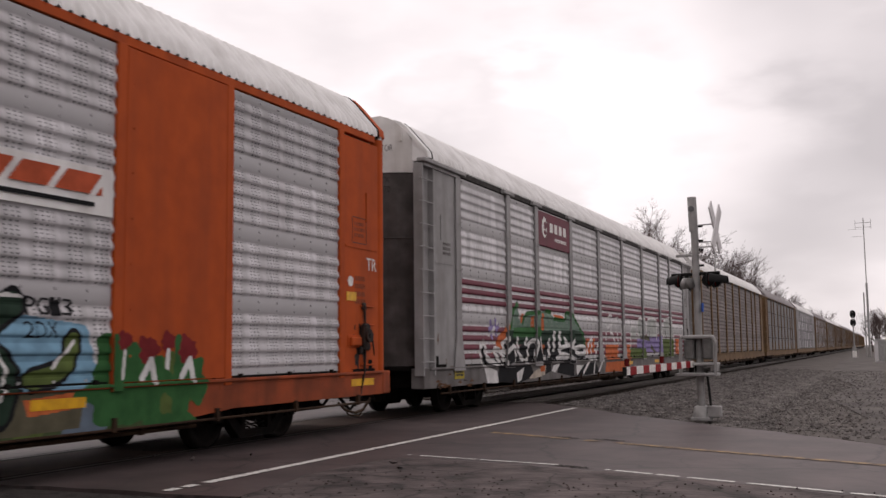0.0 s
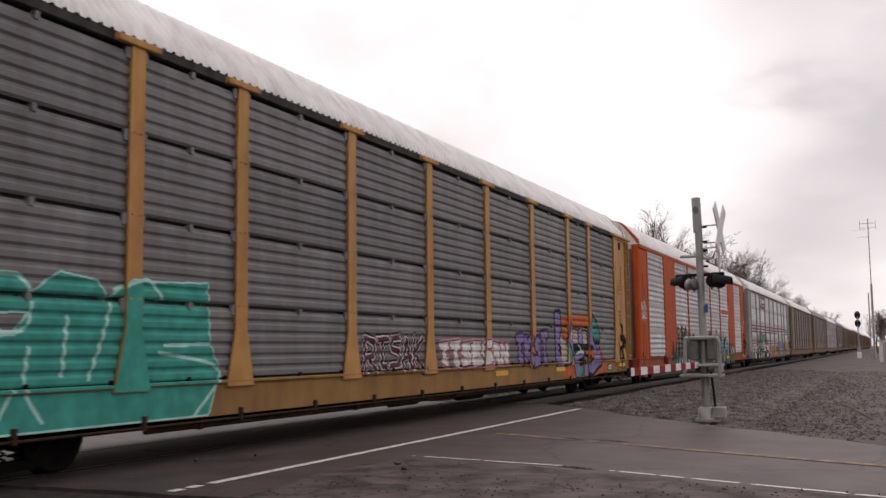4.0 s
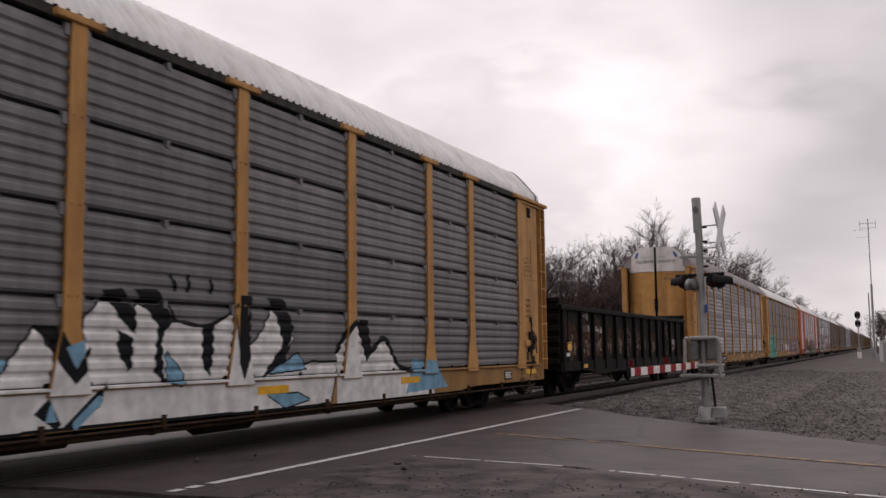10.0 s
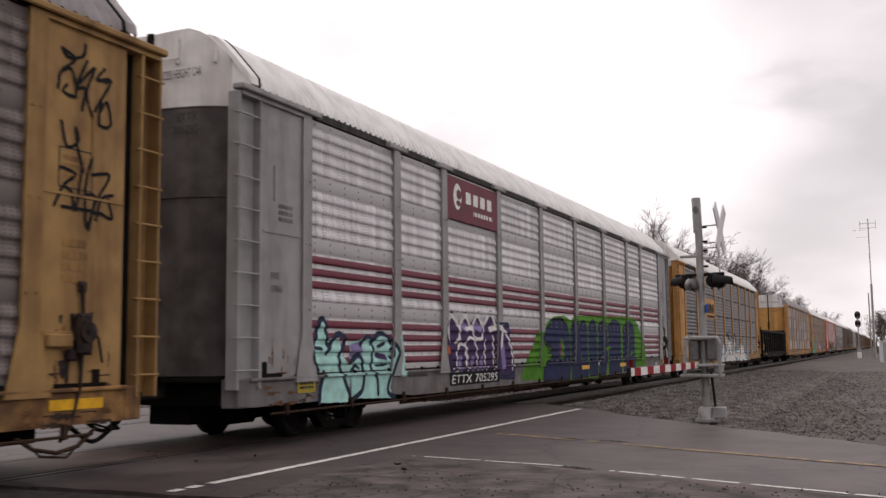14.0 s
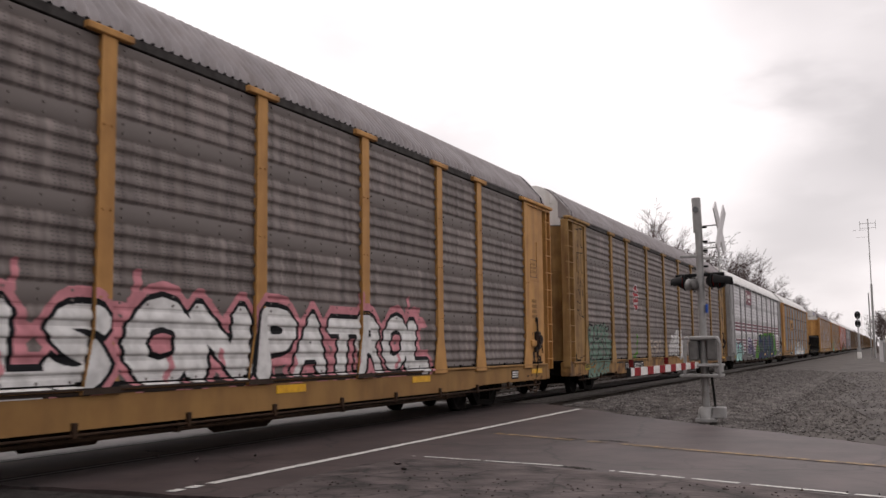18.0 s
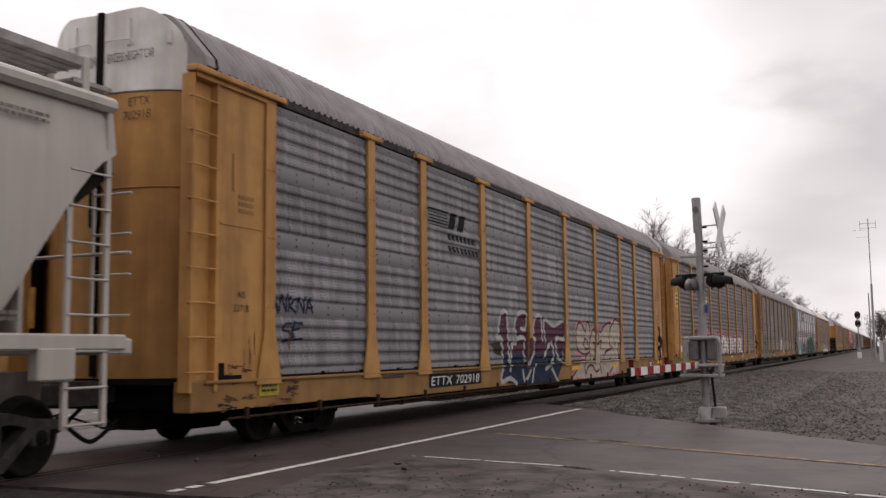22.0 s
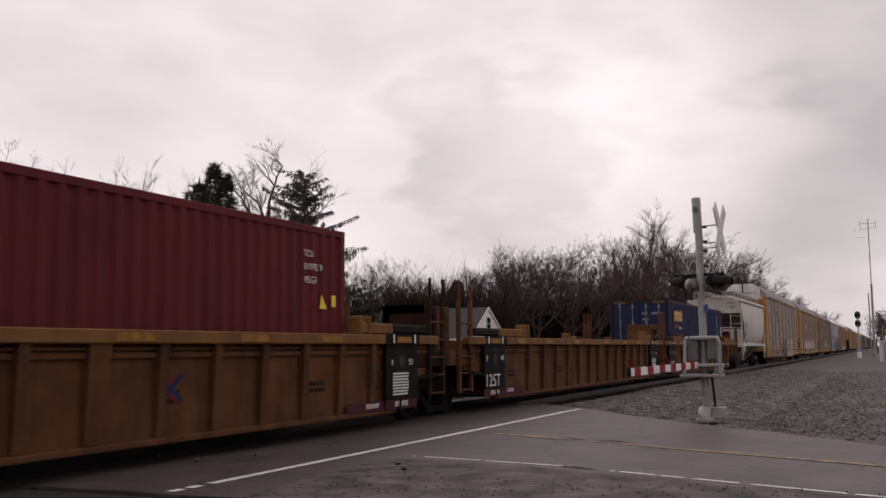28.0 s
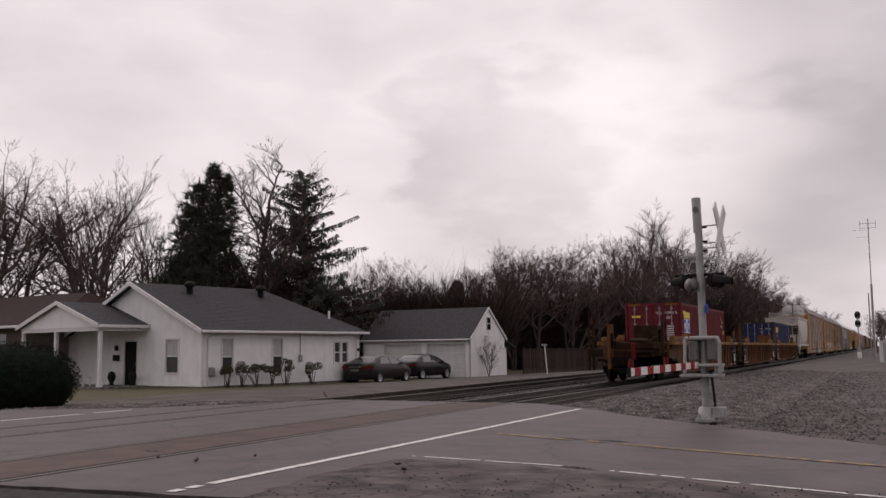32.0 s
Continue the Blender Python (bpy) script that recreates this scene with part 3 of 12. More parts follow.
def rib_profile(kind):
    """(z above the panel's foot, x beyond its plane) of one of the four stacked screen panels."""
    out = []
    if kind == "fine":
        n, p = 6, (ROW - 0.046) / 6
        for i in range(n):
            out += [(i * p + u * p, d) for u, d in ((0.0, 0.004), (0.22, 0.028), (0.62, 0.03), (0.82, 0.004))]
        out += [(ROW - 0.046, 0.004), (ROW - 0.044, -0.10), (ROW - 0.001, -0.10)]
    else:
        n, p = 4, (ROW - 0.21) / 4
        out += [(0.0, 0.008), (0.085, 0.008)]
        for i in range(n):
            z = 0.10 + i * p
            out += [(z, 0.0), (z + 0.155 * p, 0.0)]
            out += [(z + (0.17 + 0.66 * k / 8) * p, 0.03 * math.sin(math.pi * (k / 8) ** 0.58) ** 0.8) for k in range(1, 8)]
            out += [(z + 0.845 * p, 0.0)]
        out += [(ROW - 0.108, 0.0), (ROW - 0.095, 0.008), (ROW - 0.001, 0.008)]
    return out


PROF = {k: rib_profile(k) for k in ("fine", "round")}
KIT = {}


def kit(key, make):
    if key not in KIT:
        KIT[key] = make()
    return KIT[key]


def panel_mesh(kind, width, solid=False):
    g = G()
    if solid:
        g.box(0, 0.05, -width / 2, width / 2, 0, Z_TOP - Z_PAN, 0.01)
        for k in range(7):
            g.tube((0.05, -width / 2 + 0.12, 0.3 + k * 0.52), (0.058, -width / 2 + 0.12, 0.3 + k * 0.52), 0.016, 6)
        return g.mesh("solid_panel")
    pr = PROF[kind]
    g.sheet([[(d, -width / 2, z), (d, width / 2, z)] for z, d in pr], kind == "round")
    g.sheet([[(-0.11, -width / 2, z), (-0.11, width / 2, z)] for z in (0, ROW - 0.001)])
    for e in (-width / 2, width / 2):
        g.add([(d, e, z) for z, d in pr] + [(-0.11, e, pr[-1][0]), (-0.11, e, 0)], [tuple(range(len(pr) + 2))])
    if kind == "round":
        for i in range(int(width / 0.45)):
            y = -width / 2 + 0.2 + i * 0.45
            for z in (0.05, ROW - 0.055):
                g.tube((0.006, y, z), (0.022, y, z), 0.018, 6)
    else:
        g.box(-0.03, 0.045, -0.03, 0.03, ROW - 0.09, ROW - 0.001)
        for y in (-width / 2 + 0.05, width / 2 - 0.05):
            g.box(0.0, 0.05, y - 0.04, y + 0.04, ROW - 0.14, ROW - 0.001, 0.008)
    return g.mesh("screen_panel")


def post_mesh(kind):
    g = G()
    z0, z1 = 0.86, Z_TOP + 0.02
    if kind == "strip":
        g.box(1.40, 1.48, -0.075, 0.075, z0, z1, 0.008)
        return g.mesh("post")
    # a flanged post that spreads into a foot, with a cap plate at the eaves
    g.extrude([(-0.30, z0), (0.30, z0), (0.27, z0 + 0.08), (0.125, z0 + 0.72), (0.115, z1), (-0.115, z1), (-0.125, z0 + 0.72), (-0.27, z0 + 0.08)], "x", 1.475, 1.50)
    g.box(1.41, 1.475, -0.10, -0.075, z0, z1)
    g.box(1.41, 1.475, 0.075, 0.10, z0, z1)
    g.box(1.40, 1.535, -0.36, 0.36, z1 + 0.0, z1 + 0.085, 0.012)
    for z in (1.9, 2.86, 3.8):
        g.tube((1.5, -0.06, z), (1.512, -0.06, z), 0.018, 6).tube((1.5, 0.06, z), (1.512, 0.06, z), 0.018, 6)
    return g.mesh("post")


ROOF = [(1.44, 4.88), (1.42, 5.0), (1.0, 5.50), (0.88, 5.61), (0.76, 5.66), (0.4, 5.70), (0.0, 5.72)]


def roof_mesh():
    g = G()
    prof = ROOF + [(-x, z) for x, z in reversed(ROOF[:-1])]
    rows = []
    L, pitch = 13.80, 0.175
    n = int(2 * L / pitch)
    for i in range(n * 6):
        y = -L + i * pitch / 6
        d = 0.05 * (0.5 - 0.5 * math.cos(2 * math.pi * i / 6))
        rows.append([(x * (1 + d / 1.45), y, z + d) for x, z in prof])
    rows.append([(x, L, z) for x, z in prof])
    g.sheet(rows, True)
    for e in (-L, L):
        g.add([(x, e, z) for x, z in prof], [tuple(range(len(prof)))])
    return g.mesh("roof")


def roof_rim_mesh():
    g = G()
    prof = ROOF + [(-x, z) for x, z in reversed(ROOF[:-1])]
    outer = [(x * 1.036, z + 0.054) for x, z in prof]
    g.sheet([[(a, 13.66, b) for a, b in prof], [(a, 13.66, b) for a, b in outer], [(a, 13.84, b) for a, b in outer], [(a, 13.84, b) for a, b in prof]])
    return g.mesh("roof_rim")


def roof_seal_mesh():
    g = G()
    prof = ROOF + [(-x, z) for x, z in reversed(ROOF[:-1])]
    outer = [(x * 1.039, z + 0.060) for x, z in prof]
    g.sheet([[(a, 13.61, b) for a, b in prof], [(a, 13.61, b) for a, b in outer], [(a, 13.65, b) for a, b in outer], [(a, 13.65, b) for a, b in prof]])
    return g.mesh("roof_seal")


def underframe_mesh():
    g = G()
    for sg in (-1, 1):
        # side sills, a little deeper in the middle
        x0, x1 = sorted((sg * 1.43, sg * 1.46))
        g.extrude([(-13.8, 0.92), (13.8, 0.92), (13.8, 0.56), (9.6, 0.56), (8.8, 0.50), (-8.8, 0.50), (-9.6, 0.56), (-13.8, 0.56)], "x", x0, x1)
        x0, x1 = sorted((sg * 1.28, sg * 1.50))
        g.box(x0, x1, -13.8, 13.8, 0.90, 0.945, 0.01)
        for y in POSTS:
            x0, x1 = sorted((sg * 1.455, sg * 1.462))
            g.box(x0, x1, y - 0.16, y + 0.16, 0.80, 0.905, 0.004)
    g.box(-1.43, 1.43, -13.8, 13.8, 0.86, 0.90)
    for y in np.arange(-7.4, 7.5, 1.48):
        g.box(-1.43, 1.43, y - 0.06, y + 0.06, 0.55, 0.86)
    for sg in (-1, 1):
        for sx in (-1, 1):
            x0, x1 = sorted((sx * 1.20, sx * 1.47))
            y0, y1 = sorted((sg * 13.78, sg * 14.05))
            g.box(x0, x1, y0, y1, 0.56, 0.94, 0.015)
    return g.mesh("underframe")


def centre_sill_mesh():
    g = G()
    g.box(-0.35, 0.35, -13.6, 13.6, 0.30, 0.86)
    for sg in (-1, 1):
        y0, y1 = sorted((sg * 13.72, sg * 13.86))
        g.box(-1.19, 1.19, y0, y1, 0.58, 0.96, 0.015)
        y0, y1 = sorted((sg * 13.0, sg * 14.1))
        g.box(-1.2, 1.2, y0, y1, 0.90, 0.965)
    return g.mesh("centre_sill")


def gear_mesh():
    """Brake pipe, cylinder and levers below the floor."""
    g = G()
    g.tube((1.30, -9, 0.38), (1.30, 9, 0.38), 0.03, 6)
    g.tube((0.9, -2, 0.42), (0.9, -1.0, 0.42), 0.16, 10).tube((0.75, 1.5, 0.40), (0.75, 2.6, 0.40), 0.2, 10)
    for y in (-8, -4, 0, 4, 8):
        g.box(1.26, 1.34, y - 0.03, y + 0.03, 0.34, 0.5)
    # a pipe along the sill's foot on small hangers, and a hose that hangs in a loop by the end
    g.tube((1.47, -13.3, 0.45), (1.47, 13.3, 0.45), 0.017, 6)
    for y in np.linspace(-12.9, 12.9, 15):
        g.box(1.45, 1.50, y - 0.03, y + 0.03, 0.42, 0.58)
    g.path([(1.46, 12.3, 0.48), (1.47, 12.5, 0.36), (1.48, 12.8, 0.30), (1.47, 13.1, 0.34), (1.45, 13.35, 0.5)], 0.022)
    g.path([(1.46, 12.4, 0.46), (1.47, 12.6, 0.28), (1.47, 12.95, 0.24), (1.45, 13.2, 0.42)], 0.013)
    g.tube((0.2, -9.5, 0.36), (0.2, 9.5, 0.36), 0.022, 6)
    return g.mesh("brake_gear")


def slot_mesh():
    """The open slot between the foot of the screens and the sill, with its small clips."""
    g = G()
    for a, b in zip(POSTS, POSTS[1:]):
        g.box(1.40, 1.452, a + 0.12, b - 0.12, 0.945, 0.978)
        for y in (a + 0.3, (a + b) / 2, b - 0.3):
            g.box(1.43, 1.475, y - 0.035, y + 0.035, 0.93, 1.0, 0.006)
    return g.mesh("floor_slot")


def end_door_mesh(lo, hi, sg):
    """One leaf of the end door, bowed outwards."""
    g = G()
    pts = [(0.02, 14.12), (0.4, 14.10), (0.6, 14.06), (0.76, 14.02), (0.88, 13.97), (1.0, 13.90), (1.2, 13.76), (1.36, 13.56)]
    zs = [lo, hi]
    top = {0.02: 5.73, 0.4: 5.75, 0.6: 5.765, 0.76: 5.71, 0.88: 5.63, 1.0: 5.51, 1.2: 5.27, 1.36: 5.07}
    rows = []
    for z in zs:
        rows.append([(sg * x, y, min(z, top[x])) for x, y in pts])
    inner = [[(x, y - 0.05, z) for x, y, z in r] for r in rows]
    g.sheet(rows)
    g.sheet(inner)
    for a in range(2):
        g.sheet([rows[a], inner[a]])
    g.sheet([[rows[0][0], rows[1][0]], [inner[0][0], inner[1][0]]])
    g.sheet([[rows[0][-1], rows[1][-1]], [inner[0][-1], inner[1][-1]]])
    return g.mesh("end_door")


DOOR_LINE = [(0.02, 14.12), (0.4, 14.10), (0.6, 14.06), (0.76, 14.02), (0.88, 13.97), (1.0, 13.90), (1.2, 13.76), (1.36, 13.56)]


def door_rail_mesh():
    """Thin grab rails and hinge straps over the upper doors."""
    g = G()
    for sg in (-1, 1):
        g.path([(sg * 0.12, 14.17, 5.27), (sg * 0.14, 14.19, 5.33), (sg * 0.52, 14.15, 5.33), (sg * 0.54, 14.12, 5.26)], 0.012)
        for x, y in ((0.45, 14.10), (0.97, 13.93)):
            g.box(sg * x - 0.022, sg * x + 0.022, y - 0.01, y + 0.035, 5.26, 5.62 if x < 0.6 else 5.44, 0.006)
    return g.mesh("door_rail")


def door_cap_mesh(z):
    """The rim along the top of the doors and the seam where the white sheet laps the lower one."""
    g = G()
    g.path([(-x, y + 0.006, z) for x, y in reversed(DOOR_LINE)] + [(x, y + 0.006, z) for x, y in DOOR_LINE], 0.011)
    return g.mesh("door_lap")


def door_edge_mesh(sg):
    """A ribbed strip of bare steel on the outer edge of an end door."""
    g = G()
    pts = [(0.93, 13.96), (1.0, 13.925), (1.02, 13.94), (1.08, 13.90), (1.10, 13.86), (1.2, 13.785), (1.22, 13.80), (1.29, 13.73), (1.37, 13.60)]
    g.sheet([[(sg * x, y, z) for x, y in pts] for z in (0.99, 4.73)])
    for z in (1.3, 2.3, 3.3, 4.3):
        g.box(min(sg * 1.30, sg * 1.40), max(sg * 1.30, sg * 1.40), 13.58, 13.70, z - 0.06, z + 0.06, 0.012)
    return g.mesh("door_edge")


def end_seam_mesh():
    g = G()
    g.box(-0.045, 0.045, 14.05, 14.16, 1.0, 5.74)
    g.box(-0.07, 0.07, 14.12, 14.22, 2.9, 3.45, 0.015)
    return g.mesh("door_seam")


def end_panel_mesh(e=13.64):
    """The plain sheet between the last post and the ladder, near side of the front end."""
    g = G()
    g.box(1.40, 1.46, 12.48, e, 0.93, Z_TOP - 0.03, 0.01)
    g.box(1.46, 1.472, 12.52, e - 0.04, 2.94, 2.97)
    g.box(1.46, 1.48, 13.20, 13.24, 3.4, 3.9, 0.006)
    return g.mesh("end_panel")


def end_cap_mesh(e):
    g = G()
    g.box(1.38, 1.56, 12.10, e, Z_TOP + 0.02, Z_TOP + 0.10, 0.015)
    g.box(1.30, 1.50, 12.50, e - 0.07, Z_TOP - 0.04, Z_TOP + 0.02)
    return g.mesh("eaves_bracket")


def ladder_mesh():
    g = G()
    g.box(1.30, 1.49, 13.55, 13.61, 0.80, 4.78, 0.008)
    g.box(1.30, 1.49, 14.05, 14.10, 0.80, 4.78, 0.008)
    g.box(1.36, 1.38, 13.61, 14.05, 0.85, 4.76)
    return g.mesh("ladder")


def front_ladder_mesh():
    g = G()
    g.box(1.30, 1.49, 13.94, 13.98, 0.80, 4.78, 0.008)
    g.box(1.30, 1.49, 14.25, 14.29, 0.80, 4.78, 0.008)
    g.box(1.30, 1.32, 13.98, 14.25, 0.85, 4.76)
    return g.mesh("ladder")


def front_rung_mesh():
    g = G()
    g.tube((1.475, 13.91, 0), (1.475, 14.33, 0), 0.015, 6)
    g.tube((1.475, 13.92, 0), (1.44, 13.92, 0), 0.015, 6).tube((1.475, 14.32, 0), (1.44, 14.32, 0), 0.015, 6)
    return g.mesh("rung")


def rung_mesh():
    g = G()
    g.tube((1.475, 13.53, 0), (1.475, 14.13, 0), 0.015, 6)
    g.tube((1.475, 13.54, 0), (1.44, 13.54, 0), 0.015, 6).tube((1.475, 14.12, 0), (1.44, 14.12, 0), 0.015, 6)
    return g.mesh("rung")


def brake_mesh():
    g = G()
    g.box(1.45, 1.56, 13.0, 13.2, 1.28, 1.72, 0.03).box(1.45, 1.53, 12.9, 13.0, 1.22, 1.34, 0.02)
    g.tube((1.56, 13.1, 1.52), (1.60, 13.1, 1.52), 0.11, 12).tube((1.60, 13.1, 1.52), (1.615, 13.1, 1.52), 0.04, 8)
    g.tube((1.5, 13.1, 1.7), (1.5, 13.08, 2.02), 0.022, 6).path([(1.52, 13.14, 1.66), (1.53, 13.3, 1.45), (1.53, 13.36, 1.2)], 0.014)
    g.path([(1.5, 13.1, 1.3), (1.5, 13.08, 0.95), (1.44, 13.02, 0.55), (1.42, 12.9, 0.40)], 0.02)
    g.box(1.46, 1.50, 13.04, 13.16, 1.94, 2.06, 0.015)
    return g.mesh("hand_brake")


def brake_box_mesh():
    return G().box(1.45, 1.53, 12.62, 12.95, 1.36, 1.50, 0.015).box(1.455, 1.47, 12.58, 12.99, 1.33, 1.53, 0.006).mesh("brake_bracket")


def smear_mesh():
    """Grease that has run down the sheet round the brake."""
    g = G()
    rng = random.Random(6)
    for k in range(26):
        y, z = rng.gauss(13.05, 0.13), 1.72 - abs(rng.gauss(0, 0.28))
        w, h = rng.uniform(0.02, 0.06), rng.uniform(0.08, 0.3)
        g.add([(1.4635, y - w, z), (1.4635, y + w, z + 0.02), (1.4635, y + w * 0.5, z - h), (1.4635, y - w * 0.4, z - h * 0.8)], [(0, 1, 2, 3)])
    return g.mesh("grease_smear")


def coupler_mesh():
    g = G()
    g.box(-0.13, 0.13, 13.8, 14.45, 0.68, 0.94, 0.02)
    g.extrude([(-0.22, 14.45), (0.2, 14.45), (0.24, 14.72), (0.05, 14.80), (-0.02, 14.66), (-0.2, 14.72)], "z", 0.66, 0.96)
    return g.mesh("coupler")


def hose_mesh():
    g = G()
    pts = []
    for i in range(13):
        u = i / 12
        pts.append((0.55 + 0.05 * math.sin(u * 6), 13.75 + u * 1.0, 0.58 - 0.32 * math.sin(math.pi * u * 0.9)))
    g.path(pts, 0.028)
    g.path([(1.2, 13.75, 0.62), (1.2, 14.0, 0.45), (0.9, 14.2, 0.42), (0.5, 14.05, 0.55)], 0.016)
    return g.mesh("brake_hose")


R_W = 0.42


def wheelset_mesh():
    g = G()
    for sg in (-1, 1):
        pr = [(0.66, 0.12), (0.69, 0.14), (0.70, 0.30), (0.685, R_W - 0.06), (0.68, R_W + 0.025), (0.715, R_W + 0.02), (0.725, R_W), (0.81, R_W - 0.006), (0.82, R_W - 0.06), (0.765, R_W - 0.08), (0.745, 0.22), (0.80, 0.14), (0.80, 0.09), (1.02, 0.085), (1.04, 0.07), (1.04, 0.001)]
        g.lathe([(sg * a, b) for a, b in pr], 28)
        for k in range(3):
            t = 2.1 * k
            g.tube((sg * 1.03, 0.045 * math.cos(t), 0.045 * math.sin(t)), (sg * 1.065, 0.045 * math.cos(t), 0.045 * math.sin(t)), 0.014, 6)
    g.tube((-0.68, 0, 0), (0.68, 0, 0), 0.085, 12)
    return g.mesh("wheelset")


def side_frame_mesh():
    g = G()
    # the cast frame: top chord, two sloping struts, ends over the axle boxes
    for a, b in ((0.86, 1.02),):
        g.extrude([(-1.12, 0.50), (-1.12, 0.60), (-0.80, 0.62), (-0.45, 0.70), (0.45, 0.70), (0.80, 0.62), (1.12, 0.60), (1.12, 0.50), (0.84, 0.50), (0.50, 0.58), (-0.50, 0.58), (-0.84, 0.50)], "x", a, b)
        g.extrude([(-0.86, 0.52), (-0.72, 0.56), (-0.30, 0.20), (0.30, 0.20), (0.72, 0.56), (0.86, 0.52), (0.40, 0.10), (-0.40, 0.10)], "x", a, b)
        g.box(a, b, -0.36, -0.27, 0.2, 0.6)
        g.box(a, b, 0.27, 0.36, 0.2, 0.6)
    for y in (-0.89, 0.89):
        g.box(0.90, 1.02, y - 0.13, y + 0.13, 0.33, 0.55, 0.02)
    return g.mesh("side_frame")


def spring_mesh():
    g = G()
    for y in (-0.17, 0.0, 0.17):
        pts = []
        for i in range(33):
            t = i * 0.75
            pts.append((0.95 + 0.055 * math.cos(t), y + 0.055 * math.sin(t), 0.22 + 0.24 * i / 32))
        g.path(pts, 0.015, 4)
    g.box(0.84, 1.05, -0.27, 0.27, 0.46, 0.58, 0.02)
    return g.mesh("spring_nest")


def bolster_mesh():
    g = G()
    g.box(-0.95, 0.95, -0.17, 0.17, 0.45, 0.68, 0.03)
    g.lathe([(0.62, 0.3), (0.74, 0.3), (0.74, 0.01)], 16, "z")
    for y in (-0.5, 0.5):
        g.box(-0.85, 0.85, y - 0.05, y + 0.05, 0.28, 0.42)
        for x in (-0.76, 0.76):
            g.box(x - 0.06, x + 0.06, y - 0.08 + 0.03 * (1 if y > 0 else -1), y + 0.08, 0.28, 0.55)
    return g.mesh("bolster")


SPIN = []       # (wheelset, place on its truck, car)


def add_truck(car, y, frame_mat, span=1.78, turning=True, far=False):
    tr = part("truck", kit("bolster", bolster_mesh), M["black_steel"], car, at=Matrix.Translation((0, y, 0)))
    part("side_frame", kit("side_frame", side_frame_mesh), frame_mat, tr)
    part("side_frame", kit("side_frame", side_frame_mesh), frame_mat, tr, at=pose(0, 0, 0, 0, 0, 180))
    if not far:
        part("spring_nest", kit("spring", spring_mesh), frame_mat, tr)
    for e in (-span / 2, span / 2):
        w = part("wheelset", kit("wheelset", wheelset_mesh), M["wheel"], tr, at=Matrix.Translation((0, e, R_W)))
        if turning:
            SPIN.append((w, e, car))
    return tr


def bars(car, x, y0, y1, z0, z1, n, material, name="stencil", rows_of=None):
    """Small unreadable stencilled lines, as plain bars."""
    g = G()
    rng = random.Random(int((y0 * 31 + z0 * 17) * 100))
    h = (z1 - z0) / n
    for i in range(n):
        a = y0
        while a < y1 - 0.02:
            w = min(rng.uniform(0.04, 0.12), y1 - a)
            g.box(x, x + 0.003, a, a + w, z1 - (i + 0.72) * h, z1 - (i + 0.1) * h)
            a += w + 0.02
    return tagged(part(name, g, material, car), kind="stuff")


def plate(car, name, x, y0, y1, z0, z1, material, label=""):
    return part(name, G().box(x, x + 0.006, y0, y1, z0, z1), material, car, label)


def outline(car, x, y0, y1, z0, z1, material, w=0.02):
    g = G()
    g.box(x, x + 0.003, y0, y1, z0, z0 + w).box(x, x + 0.003, y0, y1, z1 - w, z1)
    g.box(x, x + 0.003, y0, y0 + w, z0 + w, z1 - w).box(x, x + 0.003, y1 - w, y1, z0 + w, z1 - w)
    return part("stencil_frame", g, material, car)


def rust_stains(car, seed):
    """Patches of rust and grease on the sill and the foot of the sheets at both ends."""
    rng = random.Random(seed)
    for a, b in ((12.3, 13.6), (-13.5, -11.6)):
        p = Paint(a, b, 0.5, 1.6, 0.015)
        for k in range(26):
            y, z = rng.uniform(a + 0.05, b - 0.05), 0.56 + 0.55 * rng.random() ** 1.6
            p.put(p.blob(y, z, rng.uniform(0.03, 0.16), rng.uniform(0.008, 0.03), 0.6, rng.uniform(0, 9)), rng.choice(("rust_wash", "rust_wash", "rust_wash", "spray_umber")))
        for k in range(7):
            y, z = rng.uniform(a + 0.05, b - 0.05), rng.uniform(0.95, 1.5)
            p.put(p.blob(y, z, rng.uniform(0.008, 0.02), rng.uniform(0.05, 0.16), 0.5, rng.uniform(0, 9)), "rust_wash")
        tagged(p.lay(car, lambda z, on: 1.4625 if z > 0.93 else 1.4635, [], "rust_stain", "dark rust and grease stains"), kind="stuff")


